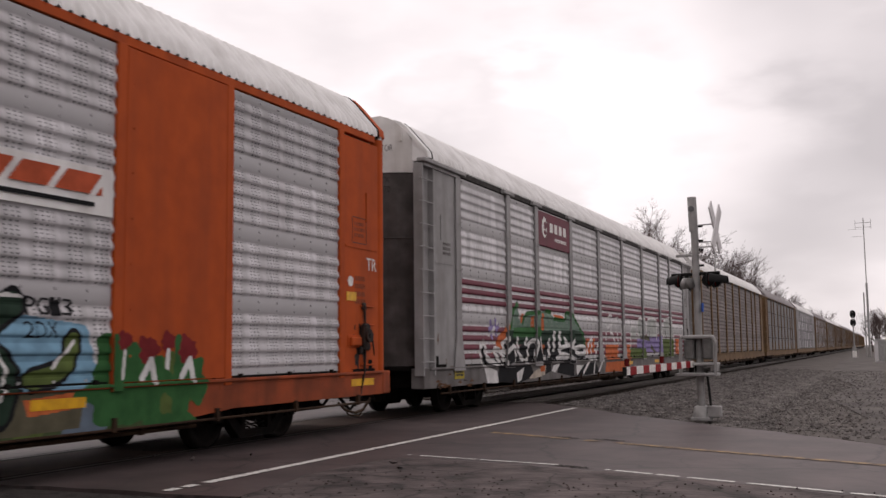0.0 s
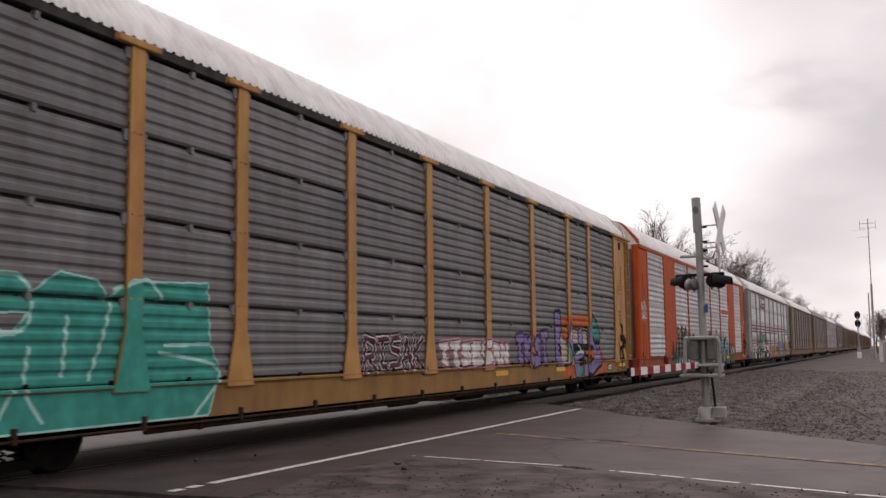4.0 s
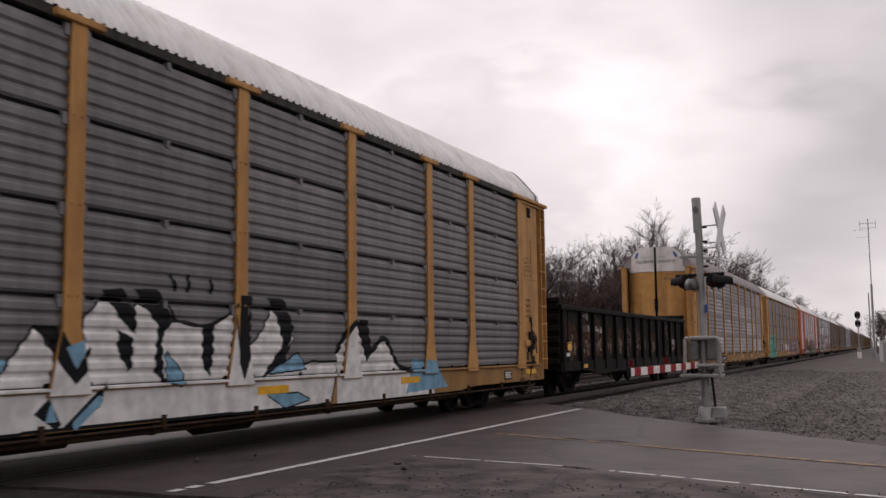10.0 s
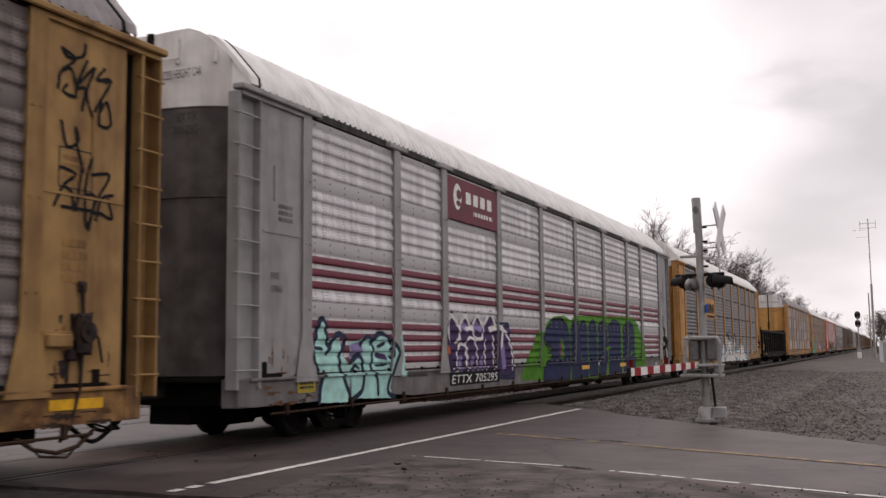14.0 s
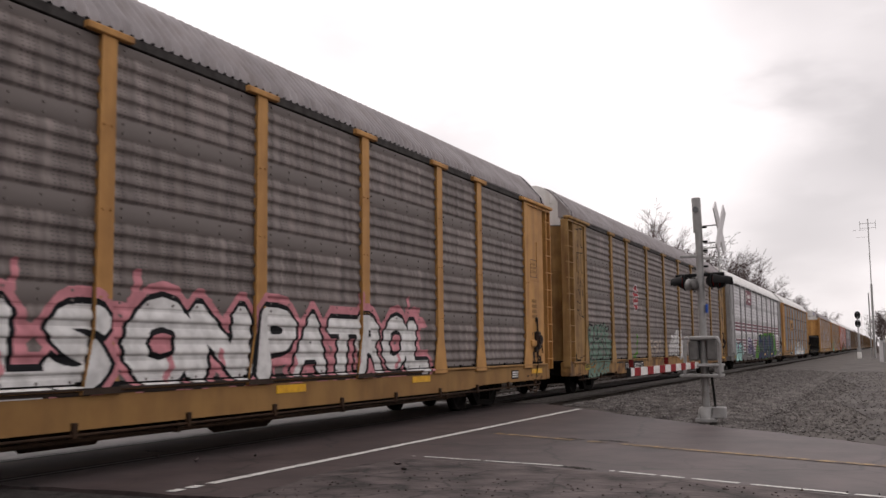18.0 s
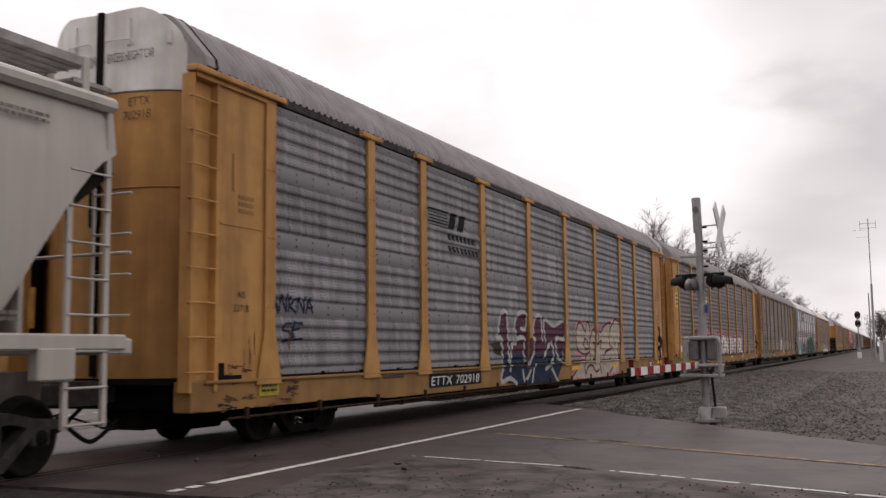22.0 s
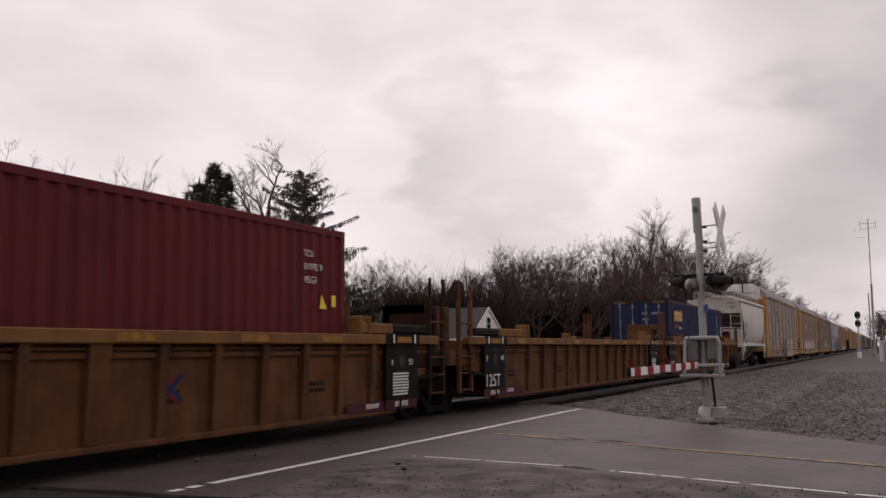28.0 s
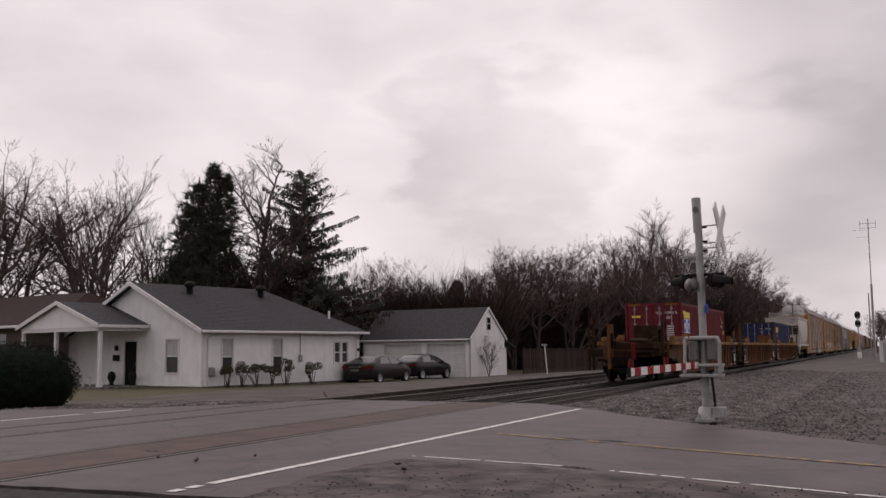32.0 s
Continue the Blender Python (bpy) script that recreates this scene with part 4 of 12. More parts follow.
def autorack(label, ribs, screen, paintm, roofm, sillm, door_low=None, post="flange", far=False, strips=(), top=None, notice="sill"):
    """A long covered car that carries automobiles. Its origin is at the middle of its length, on the rail tops."""
    car = thing("autorack_car", label, "railway car", "cars of the freight train")
    door_low = door_low or paintm
    part("underframe", kit("underframe", underframe_mesh), sillm, car)
    # Black here holds both the grime and the shadow below the end doors.
    part("centre_sill", kit("centre_sill", centre_sill_mesh), M["black_steel"], car)
    part("brake_gear", kit("gear", gear_mesh), M["brown_pipe"], car)
    part("roof", kit("roof", roof_mesh), roofm, car)
    part("floor_slot", kit("slot", slot_mesh), M["black_steel"], car)
    for a in (0, 180):
        part("roof_seal", kit("roof_seal", roof_seal_mesh), M["black_steel"], car, at=pose(0, 0, 0, 0, 0, a))
        part("roof_rim", kit("roof_rim", roof_rim_mesh), paintm if post == "strip" else roofm, car, at=pose(0, 0, 0, 0, 0, a))
    flip = pose(0, 0, 0, 0, 0, 180)
    for sd in ((Matrix.Identity(4), flip) if not far else (Matrix.Identity(4),)):
        near = sd == Matrix.Identity(4)
        part("eaves_rail", kit("eaves", lambda: G().box(1.36, 1.46, -13.55, 13.55, Z_TOP + 0.015, Z_TOP + 0.135, 0.01).mesh("eaves_rail")), paintm if post == "strip" else M["truck_grey"], car, at=sd)
        for y in POSTS:
            part("post", kit(("post", post), lambda: post_mesh(post)), paintm, car, at=sd @ Matrix.Translation((0, y, 0)))
        for i, (a, b) in enumerate(zip(POSTS, POSTS[1:])):
            wd = b - a - (0.15 if post == "strip" else 0.20)
            mid = (a + b) / 2
            if i in strips:
                part("solid_panel", kit(("solid", round(wd, 2)), lambda: panel_mesh(ribs, wd, True)), paintm, car, at=sd @ Matrix.Translation((XP, mid, Z_PAN)))
                continue
            for r in range(4):
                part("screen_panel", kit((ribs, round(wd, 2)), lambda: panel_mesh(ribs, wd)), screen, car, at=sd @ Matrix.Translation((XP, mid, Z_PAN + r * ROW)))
        for mir in (1, -1):
            # the front end as built; the rear end is its mirror, so turn the other side's end round
            turn = sd if mir == 1 else sd @ Matrix.Scale(-1, 4, (0, 1, 0))
            e = 13.64 if post == "strip" else 13.72 if mir == 1 else 13.54
            part("end_panel", kit(("end_panel", e), lambda: end_panel_mesh(e)), paintm, car, at=turn)
            if post == "strip":
                part("corner_post", kit("corner_post", lambda: G().tube((1.36, 13.76, 0.93), (1.36, 13.76, Z_TOP + 0.1), 0.12, 14).mesh("corner_post")), paintm, car, at=turn)
                continue
            c = 14.31 if mir == 1 else 14.12
            part("eaves_bracket", kit(("end_cap", c), lambda: end_cap_mesh(c)), paintm, car, at=turn)
            if mir == 1:
                ld = part("ladder", kit("front_ladder", front_ladder_mesh), paintm, car, at=turn)
                part("door_gap", kit("wide_gap", lambda: G().box(1.28, 1.34, 13.72, 13.95, 0.93, Z_TOP + 0.01).mesh("door_gap")), M["black_steel"], car, at=turn)
            else:
                ld = part("ladder", kit("ladder", ladder_mesh), paintm, car, at=turn)
            if near:
                for k in range(9):
                    part("rung", kit("front_rung", front_rung_mesh) if mir == 1 else kit("rung", rung_mesh), paintm, ld, at=Matrix.Translation((0, 0, 1.05 + k * 0.43)))
    for turn in (Matrix.Identity(4), flip):
        front = turn == Matrix.Identity(4)
        for sg in (1, -1):
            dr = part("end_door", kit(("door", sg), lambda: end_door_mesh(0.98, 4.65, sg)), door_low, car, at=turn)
            part("white_upper_door", kit(("doortop", sg), lambda: end_door_mesh(4.65, 5.80, sg)), top or M["white"], dr, "white-painted upper door")
        if not far:
            part("door_rail", kit("door_rail", door_rail_mesh), top or M["white"], car, at=turn)
            part("door_lap", kit("door_cap", lambda: door_cap_mesh(4.65)), M["steel_door"], car, at=turn)
            part("door_lap", kit("door_lap", lambda: door_cap_mesh(3.4)), door_low, car, at=turn)
        part("door_seam", kit("seam", end_seam_mesh), M["black_steel"], car, at=turn)
        part("coupler", kit("coupler", coupler_mesh), M["truck_grey"], car, at=turn)
        if not far:
            part("brake_hose", kit("hose", hose_mesh), M["black_steel"], car, at=turn)
    for y in (-10.75, 10.75):
        add_truck(car, y, M["black_steel"], turning=not far, far=far)
    if not far:
        part("hand_brake", kit("brake", brake_mesh), M["greasy"], car, "dark greasy hand brake")
        part("brake_bracket", kit("brake_box", brake_box_mesh), paintm, car)
        tagged(part("grease_smear", kit("smear", smear_mesh), M["greasy"], car), kind="stuff")
        if screen in (M["dark_screen"], M["silver_mixed"]):
            part("sheet_notch", kit("notch", lambda: G().box(1.458, 1.4635, 13.0, 13.26, 4.44, 4.68).mesh("sheet_notch")), M["black_steel"], car)
        part("sill_notch", kit("sill_notch", lambda: G().box(1.455, 1.4655, 12.75, 13.5, 0.925, 0.99).box(1.455, 1.4655, 13.28, 13.4, 0.99, 1.13).mesh("sill_notch")), M["black_steel"], car)
        part("sill_notch", kit("rear_notch", lambda: G().box(1.455, 1.4655, -13.5, -13.0, 0.925, 1.0).box(1.455, 1.4655, -13.5, -13.38, 1.0, 1.16).mesh("sill_notch")), M["black_steel"], car)
        if post != "strip":
            rust_stains(car, len(TRAIN))
        for y in (1.9, 6.2, 12.7):
            plate(car, "reflector", 1.465, y, y + 0.75, 0.72, 0.83, M["yellow"])
        if notice:
            plate(car, "placard", 1.465, 11.3, 11.75, 0.63, 0.82, M["spray_black"])
            bars(car, 1.474, 11.34, 11.71, 0.65, 0.80, 3, M["letter"])
        for s in (1, -1):
            y = 12.62 if s > 0 else -13.30
            outline(car, 1.463, y + 0.12, y + 0.60, 3.02, 3.45, M["letter_dark"], 0.012) if s > 0 else None
            bars(car, 1.463, y + 0.18, y + 0.54, 3.1, 3.38, 3, sillm)
            bars(car, 1.463, y + 0.2, y + 0.55, 2.0, 2.5, 4, sillm) if s > 0 else None
        if notice == "panel":
            plate(car, "placard", 1.463, -13.25, -12.75, 1.35, 1.55, M["lemon"])
            bars(car, 1.472, -13.2, -12.8, 1.38, 1.52, 2, M["letter_dark"])
        elif notice:
            plate(car, "placard", 1.4665, -12.62, -12.14, 0.70, 0.90, M["dusty_lemon"])
            bars(car, 1.4735, -12.56, -12.2, 0.74, 0.86, 2, M["letter_dark"])
        bars(car, 1.462, -9.0, -8.2, 0.80, 0.88, 1, M["letter_dark"])
        for sg in (-1, 1):
            m = Matrix.Translation((0.12 if sg > 0 else -0.84, -14.13, 5.05)) @ REAR
            if post != "strip":
                written("EXCESS HEIGHT CAR", 0.13, 0.76, M["spray_black"], car, m)
    return car


def depth_of(kind):
    zs = [0.40, 0.905, 0.91, 0.944]
    xs = [1.463, 1.463, 1.505, 1.505]
    for r in range(4):
        for z, d in PROF[kind]:
            zs.append(Z_PAN + r * ROW + z + 1e-6)
            xs.append(XP + d + 0.005)

    def depth(z, on_post):
        if on_post and z > 0.86:
            return 1.505
        return float(np.interp(z, zs, xs))
    return depth


def post_spans(kind):
    return [(y, 0.12 if kind != "strip" else 0.075) for y in POSTS]


def car_number(car, mark, number, y0, y1, z=0.66, ground=True):
    if ground:
        plate(car, "number_board", 1.464, y0 - 0.08, y1 + 0.08, z - 0.06, z + 0.2, M["spray_black"])
    mid = y0 + (y1 - y0) * 0.42
    written(mark, 0.175, mid - y0 - 0.05, M["letter"], car, Matrix.Translation((1.472, y0, z - 0.02)) @ SIDE, lean=0.22)
    written(number, 0.175, y1 - mid - 0.2, M["letter"], car, Matrix.Translation((1.472, mid + 0.14, z - 0.02)) @ SIDE, lean=0.22)


def end_number(car, mark, number, material):
    written(mark, 0.12, 0.34, material, car, Matrix.Translation((0.46, -14.10, 4.45)) @ REAR)
    written(number, 0.12, 0.44, material, car, Matrix.Translation((0.38, -14.11, 4.27)) @ REAR)


def gondola():
    car = thing("gondola_car", "black open gondola car with rust patches and old graffiti", "railway car", "cars of the freight train")
    L = 8.65
    bp = M["black_paint"]
    g = G()
    for sg in (-1, 1):
        x0, x1 = sorted((sg * 1.36, sg * 1.39))
        g.box(x0, x1, -L, L, 0.72, 2.35)
    part("side_wall", g, bp, car)
    g = G()
    for sg in (-1, 1):
        x0, x1 = sorted((sg * 1.32, sg * 1.50))
        g.box(x0, x1, -L - 0.05, L + 0.05, 2.32, 2.45, 0.015)
    part("top_chord", g, bp, car)
    g = G()
    for sg in (-1, 1):
        x0, x1 = sorted((sg * 1.30, sg * 1.45))
        g.extrude([(-L, 0.95), (L, 0.95), (L, 0.70), (6.2, 0.70), (5.2, 0.58), (-5.2, 0.58), (-6.2, 0.70), (-L, 0.70)], "x", x0, x1)
    part("side_sill", g, bp, car)
    ys = [-8.45, -6.75, -5.45, -4.15, -2.85, -1.55, -0.3, 0.9, 2.1, 3.3, 4.5, 5.7, 6.9, 8.4]
    for y in ys:
        for sg in (-1, 1):
            g = G()
            x0, x1 = sorted((sg * 1.39, sg * 1.485))
            g.box(x0, x1, y - 0.075, y + 0.075, 0.70, 2.32, 0.012)
            part("side_post", g, bp, car)
    part("floor_plate", G().box(-1.36, 1.36, -L, L, 0.95, 1.0), M["rust"], car)
    for sg in (-1, 1):
        g = G()
        y = sg * L
        prof = [(sg * 0.0, 0.75)]
        for k in range(6):
            z = 0.85 + k * 0.29
            prof += [(0.0, z), (sg * 0.09, z + 0.05), (sg * 0.09, z + 0.15), (0.0, z + 0.20)]
        prof += [(0.0, 2.58), (-sg * 0.06, 2.58), (-sg * 0.06, 0.75)]
        g.extrude([(y + a, b) for a, b in prof], "x", -1.40, 1.40)
        g.box(-1.44, 1.44, min(y, y + sg * 0.12), max(y, y + sg * 0.12), 2.52, 2.64, 0.02)
        part("end_wall", g, bp, car)
        part("coupler", kit("coupler", coupler_mesh), M["black_steel"], car, at=pose(0, sg * (L - 13.75), 0, 0, 0, 0 if sg > 0 else 180))
        part("brake_hose", kit("hose", hose_mesh), M["black_steel"], car, at=pose(0, sg * (L - 13.75), 0, 0, 0, 0 if sg > 0 else 180))
        ld = part("ladder", G().box(1.42, 1.45, sg * 8.2 - 0.25, sg * 8.2 - 0.22, 0.5, 2.3).box(1.42, 1.45, sg * 8.2 + 0.22, sg * 8.2 + 0.25, 0.5, 2.3), bp, car)
        for k in range(4):
            part("rung", G().tube((1.49, sg * 8.2 - 0.25, 0.6 + k * 0.42), (1.49, sg * 8.2 + 0.25, 0.6 + k * 0.42), 0.014, 6), bp, ld)
    part("centre_sill", G().box(-0.32, 0.32, -L, L, 0.5, 0.95), M["black_steel"], car)
    g = G()
    g.tube((1.25, -4, 0.5), (1.25, 4, 0.5), 0.02, 6).tube((1.1, 0.5, 0.45), (1.1, 1.2, 0.45), 0.14, 10).box(1.0, 1.3, 1.5, 1.8, 0.3, 0.6, 0.02)
    g.path([(1.3, -3.4, 0.62), (1.3, -3.3, 0.42), (1.3, -2.2, 0.42), (1.3, -2.1, 0.62)], 0.016).path([(1.3, 2.4, 0.6), (1.3, 2.5, 0.38), (1.3, 3.9, 0.44)], 0.016)
    part("brake_gear", g, M["black_steel"], car)
    for y in (-6.6, 6.6):
        add_truck(car, y, M["black_steel"])
    for y, z in ((-8.2, 1.25), (-6.55, 0.76), (8.15, 1.3), (-1.4, 0.72)):
        plate(car, "reflector", 1.487 if abs(y) > 7 else 1.452, y, y + 0.36, z, z + (0.22 if abs(y) > 7 else 0.10), M["yellow"])
    # bare steel and faded sprayed marks between the posts
    p = Paint(-8.3, 8.4, 0.98, 2.30, 0.02)
    rng = random.Random(4)
    for a, b, s in ((-7.5, 0.62, 1), (-6.05, 0.46, 2), (-4.75, 0.44, 3), (-3.5, 0.3, 4), (-2.2, 0.34, 5), (0.3, 0.3, 8), (2.7, 0.4, 6), (6.3, 0.3, 7)):
        p.put(p.blob(a, 1.5, b, 0.52 if a < -4 else 0.4, 0.4, s), "rust")
        p.put(p.blob(a + 0.05, 1.36, b * 0.6, 0.22, 0.6, s + 2), "rustpale")
    p.put(p.stroke([(-1.2 + 0.45 * math.cos(t), 1.5 + 0.45 * math.sin(t)) for t in np.arange(-2.4, 2.6, 0.4)], 0.025), "rustpale")
    for k in range(7):
        y = -2.6 + k * 0.75
        p.put(p.stroke([(y, 1.2 + 0.2 * (k % 2)), (y + 0.18, 1.85), (y + 0.3, 1.25), (y + 0.42, 1.7)], 0.022), "rustpale")
    p.put(p.stroke([(5.1 + 0.42 * math.cos(t), 1.45 + 0.4 * math.sin(t)) for t in np.arange(0, 6.4, 0.4)], 0.03), "rustpale")
    p.put(p.stroke([(5.0, 1.95), (5.3, 2.15), (5.3, 1.7)], 0.03), "rustpale")
    p.speckle(None, 0.18)
    p.lay(car, lambda z, on: 1.488 if on else 1.393, [(y, 0.08) for y in ys], "faded_graffiti")
    w = M["letter"]
    for ch, y in (("N", -6.42), ("W", -6.08)):
        written(ch, 0.22, 0.2, w, car, Matrix.Translation((1.393, y, 2.1)) @ SIDE)
    for ch, y in (("1", -6.45), ("9", -6.22), ("0", -5.92), ("4", -5.15), ("6", -4.85), ("6", -4.55)):
        written(ch, 0.22, 0.2 if ch != "1" else 0.1, w, car, Matrix.Translation((1.393, y, 1.75)) @ SIDE)
    outline(car, 1.393, 6.1, 6.75, 1.25, 1.6, w, 0.02)
    bars(car, 1.393, 6.15, 6.4, 1.42, 1.55, 2, w)
    bars(car, 1.393, 6.5, 6.7, 1.42, 1.55, 2, w)
    bars(car, 1.487, -8.3, -8.0, 1.05, 1.2, 1, w)
    return car


M["faded_red"] = surf("faded_red_stencil", (0.36, 0.17, 0.16), (0.4, 0.24, 0.22), 0.7, scale=10, bump=0)
# Dark paint that carries the shade under the sloping end sheets.
M["hopper_under"] = surf("shaded_slope_sheet_paint", (0.085, 0.074, 0.064), (0.05, 0.043, 0.037), 0.85, spec=0.1, scale=2, bump=0.08)


def hopper():
    car = thing("covered_hopper_car", "pale grey covered hopper car with dark lettering", "railway car", "cars of the freight train")
    hp = M["hopper"]
    L = 5.9
    # the bulged body: cross-section (x, z)
    sec = [(1.40, 1.50), (1.50, 1.9), (1.545, 2.6), (1.53, 3.4), (1.46, 3.95), (1.40, 4.02), (1.05, 4.16), (0.5, 4.22), (0.0, 4.23)]

    def cut(z):
        # how far the body reaches at a height: the end sheet slopes in and the side's edge is a curve
        u = max(0.0, min(1.0, (3.48 - z) / 1.9))
        return L - 1.5 * u ** 0.72 if z < 3.48 else L
    g = G()
    zz = [1.50, 1.62, 1.8, 2.0, 2.25, 2.5, 2.75, 3.0, 3.2, 3.35, 3.48, 3.6, 3.8, 3.95, 4.02]
    for sg in (-1, 1):
        xs = [float(np.interp(z, [s[1] for s in sec[:6]], [s[0] for s in sec[:6]])) for z in zz]
        rows = []
        for z, x in zip(zz, xs):
            c = cut(z)
            row = [(sg * x, -c, z)]
            for y in np.linspace(-4.4, 4.4, 9):
                row += [(sg * x, y - 0.02, z), (sg * (x + 0.006), y, z), (sg * x, y + 0.02, z)]
            row.append((sg * x, c, z))
            rows.append(row)
        g.sheet(rows, True)
    part("body_side", g, hp, car)
    g = G()
    rows = []
    top = [(x, z) for x, z in sec[5:]]
    prof = top + [(-x, z) for x, z in reversed(top[:-1])]
    for y in np.linspace(-L, L, 13):
        rows.append([(x, y, z) for x, z in prof])
    g.sheet(rows, True)
    for e in (-L, L):
        g.add([(x, e, z) for x, z in prof] + [(-1.5, e, 3.28), (1.5, e, 3.28)], [tuple(range(len(prof) + 2))])
    part("roof", g, hp, car)
    part("top_chord", G().box(1.40, 1.575, -L, L, 3.93, 4.10, 0.05).box(-1.575, -1.40, -L, L, 3.93, 4.10, 0.05), hp, car)
    for sg in (-1, 1):
        g = G()
        # slope sheet of the end, from the eaves down under the body
        y = sg * L
        g.add([(-1.5, y, 3.28), (1.5, y, 3.28), (1.36, sg * 3.6, 1.45), (-1.36, sg * 3.6, 1.45)], [(0, 1, 2, 3)])
        g.add([(-1.5, y - sg * 0.05, 3.28), (1.5, y - sg * 0.05, 3.28), (1.36, sg * 3.55, 1.45), (-1.36, sg * 3.55, 1.45)], [(0, 1, 2, 3)])
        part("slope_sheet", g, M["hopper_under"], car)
        part("end_bulkhead", G().box(-1.42, 1.42, min(sg * 4.70, sg * 4.76), max(sg * 4.70, sg * 4.76), 1.46, 2.42), hp, car)
        g = G()
        g.box(-1.5, 1.5, min(y - sg * 0.1, y + sg * 0.35), max(y - sg * 0.1, y + sg * 0.35), 1.28, 1.46, 0.02)
        part("end_sill", g, hp, car)
        part("coupler", kit("coupler", coupler_mesh), M["truck_grey"], car, at=pose(0, sg * (L + 0.2 - 13.75), 0, 0, 0, 0 if sg > 0 else 180))
        part("brake_hose", kit("hose", hose_mesh), M["black_steel"], car, at=pose(0, sg * (L + 0.2 - 13.75), 0, 0, 0, 0 if sg > 0 else 180))
        q = sg * (L - 0.1) if sg > 0 else -L - 0.06
        for sx in (-1, 1):
            g = G()
            for yy in (q, q - sg * 0.55):
                g.box(sx * 1.50 - 0.02, sx * 1.50 + 0.02, yy - 0.035, yy + 0.035, 0.52, 3.98 if yy == q else 3.0)
            g.box(sx * 1.50 - 0.02, sx * 1.50 + 0.02, min(q, q - sg * 0.55), max(q, q - sg * 0.55), 1.30, 1.50)
            ld = part("ladder", g, hp, car)
            for k in range(8):
                part("rung", G().tube((sx * 1.53, q - sg * 0.57, 0.56 + k * 0.38), (sx * 1.53, q + sg * 0.02, 0.56 + k * 0.38), 0.014, 6), hp, ld)
        g = G()
        g.tube((-1.5, y + sg * 0.28, 2.42), (1.5, y + sg * 0.28, 2.42), 0.02, 6)
        for x in (-0.95, 0.95):
            g.tube((x, y + sg * 0.28, 1.46), (x, y + sg * 0.28, 3.55), 0.022, 6)
            for k in range(4):
                z = 1.72 + k * 0.46
                g.tube((x, y + sg * 0.28, z), (x + (0.55 if x > 0 else -0.55), y + sg * 0.28, z), 0.014, 6)
        part("end_rail", g, hp, car)
    part("side_sill", G().box(1.36, 1.55, -L - 0.2, L + 0.2, 1.33, 1.50, 0.02).box(-1.55, -1.36, -L - 0.2, L + 0.2, 1.33, 1.50, 0.02), hp, car)
    for y in (-5.1, 5.1):
        for sx in (-1, 1):
            x0, x1 = sorted((sx * 1.40, sx * 1.56))
            part("jacking_pad", G().box(x0, x1, y - 0.25, y + 0.25, 1.02, 1.36, 0.02), hp, car)
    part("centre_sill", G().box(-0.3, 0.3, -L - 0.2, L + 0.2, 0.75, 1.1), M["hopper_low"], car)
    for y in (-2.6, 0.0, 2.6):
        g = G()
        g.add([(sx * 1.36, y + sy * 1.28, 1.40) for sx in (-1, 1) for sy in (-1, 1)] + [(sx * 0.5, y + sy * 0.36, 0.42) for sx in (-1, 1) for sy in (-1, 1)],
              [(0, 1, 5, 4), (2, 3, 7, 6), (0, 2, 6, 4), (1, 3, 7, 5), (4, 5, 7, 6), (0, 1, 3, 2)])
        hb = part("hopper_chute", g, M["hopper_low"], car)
        g = G()
        g.box(-0.75, 0.75, y - 0.4, y + 0.4, 0.32, 0.42, 0.02).tube((0.7, y - 0.3, 0.37), (1.15, y + 0.5, 0.40), 0.05, 8).box(1.05, 1.25, y + 0.4, y + 0.6, 0.32, 0.46, 0.02)
        part("outlet_gate", g, M["black_steel"], hb)
    g = G()
    for i in range(170):
        y = -L + 0.02 + i * 0.0693
        g.box(0.42, 1.12, y, y + 0.024, 4.52, 4.56).box(-1.12, -0.42, y, y + 0.024, 4.52, 4.56)
    for x in (0.42, 0.60, 0.77, 0.95, 1.12):
        for s in (-1, 1):
            g.box(s * x - 0.012, s * x + 0.012, -L, L, 4.515, 4.57)
    for s in (-1, 1):
        g.box(s * 1.135 - 0.012, s * 1.135 + 0.012, -L, L, 4.50, 4.60)
    part("running_board", g, M["grating"], car)
    for e in (-L - 0.3, L - 0.3):
        g = G()
        for k in range(9):
            g.box(-1.15, 1.15, e + k * 0.07, e + k * 0.07 + 0.024, 4.30, 4.33)
        for x in np.linspace(-1.15, 1.15, 9):
            g.box(x - 0.012, x + 0.012, e, e + 0.6, 4.29, 4.34)
        part("end_walkway", g, M["grating"], car)
    for y in np.linspace(-L + 0.1, L - 0.1, 8):
        for s in (-1, 1):
            part("board_bracket", G().box(s * 1.14 - 0.03, s * 1.14 + 0.03, y - 0.05, y + 0.05, 4.1, 4.62, 0.01), hp, car)
    for y in (-3.6, -1.2, 1.2, 3.6):
        part("roof_hatch", G().box(-0.35, 0.35, y - 0.9, y + 0.9, 4.2, 4.36, 0.04), hp, car)
    for y in (-4.55, 4.55):
        add_truck(car, y, M["truck_grey"])
    d = M["letter_dark"]
    written("MRMX", 0.36, 1.0, d, car, Matrix.Translation((1.556, -4.48, 2.42)) @ SIDE)
    written("132029", 0.34, 1.02, d, car, Matrix.Translation((1.549, -4.54, 1.93)) @ SIDE)
    bars(car, 1.54, -4.6, -3.7, 1.52, 1.74, 2, d)
    outline(car, 1.556, -3.0, -2.75, 2.1, 2.4, d, 0.015)
    written("C", 0.1, 0.08, d, car, Matrix.Translation((1.556, -2.92, 2.16)) @ SIDE)
    outline(car, 1.53, -3.3, -3.05, 1.56, 1.7, d, 0.012)
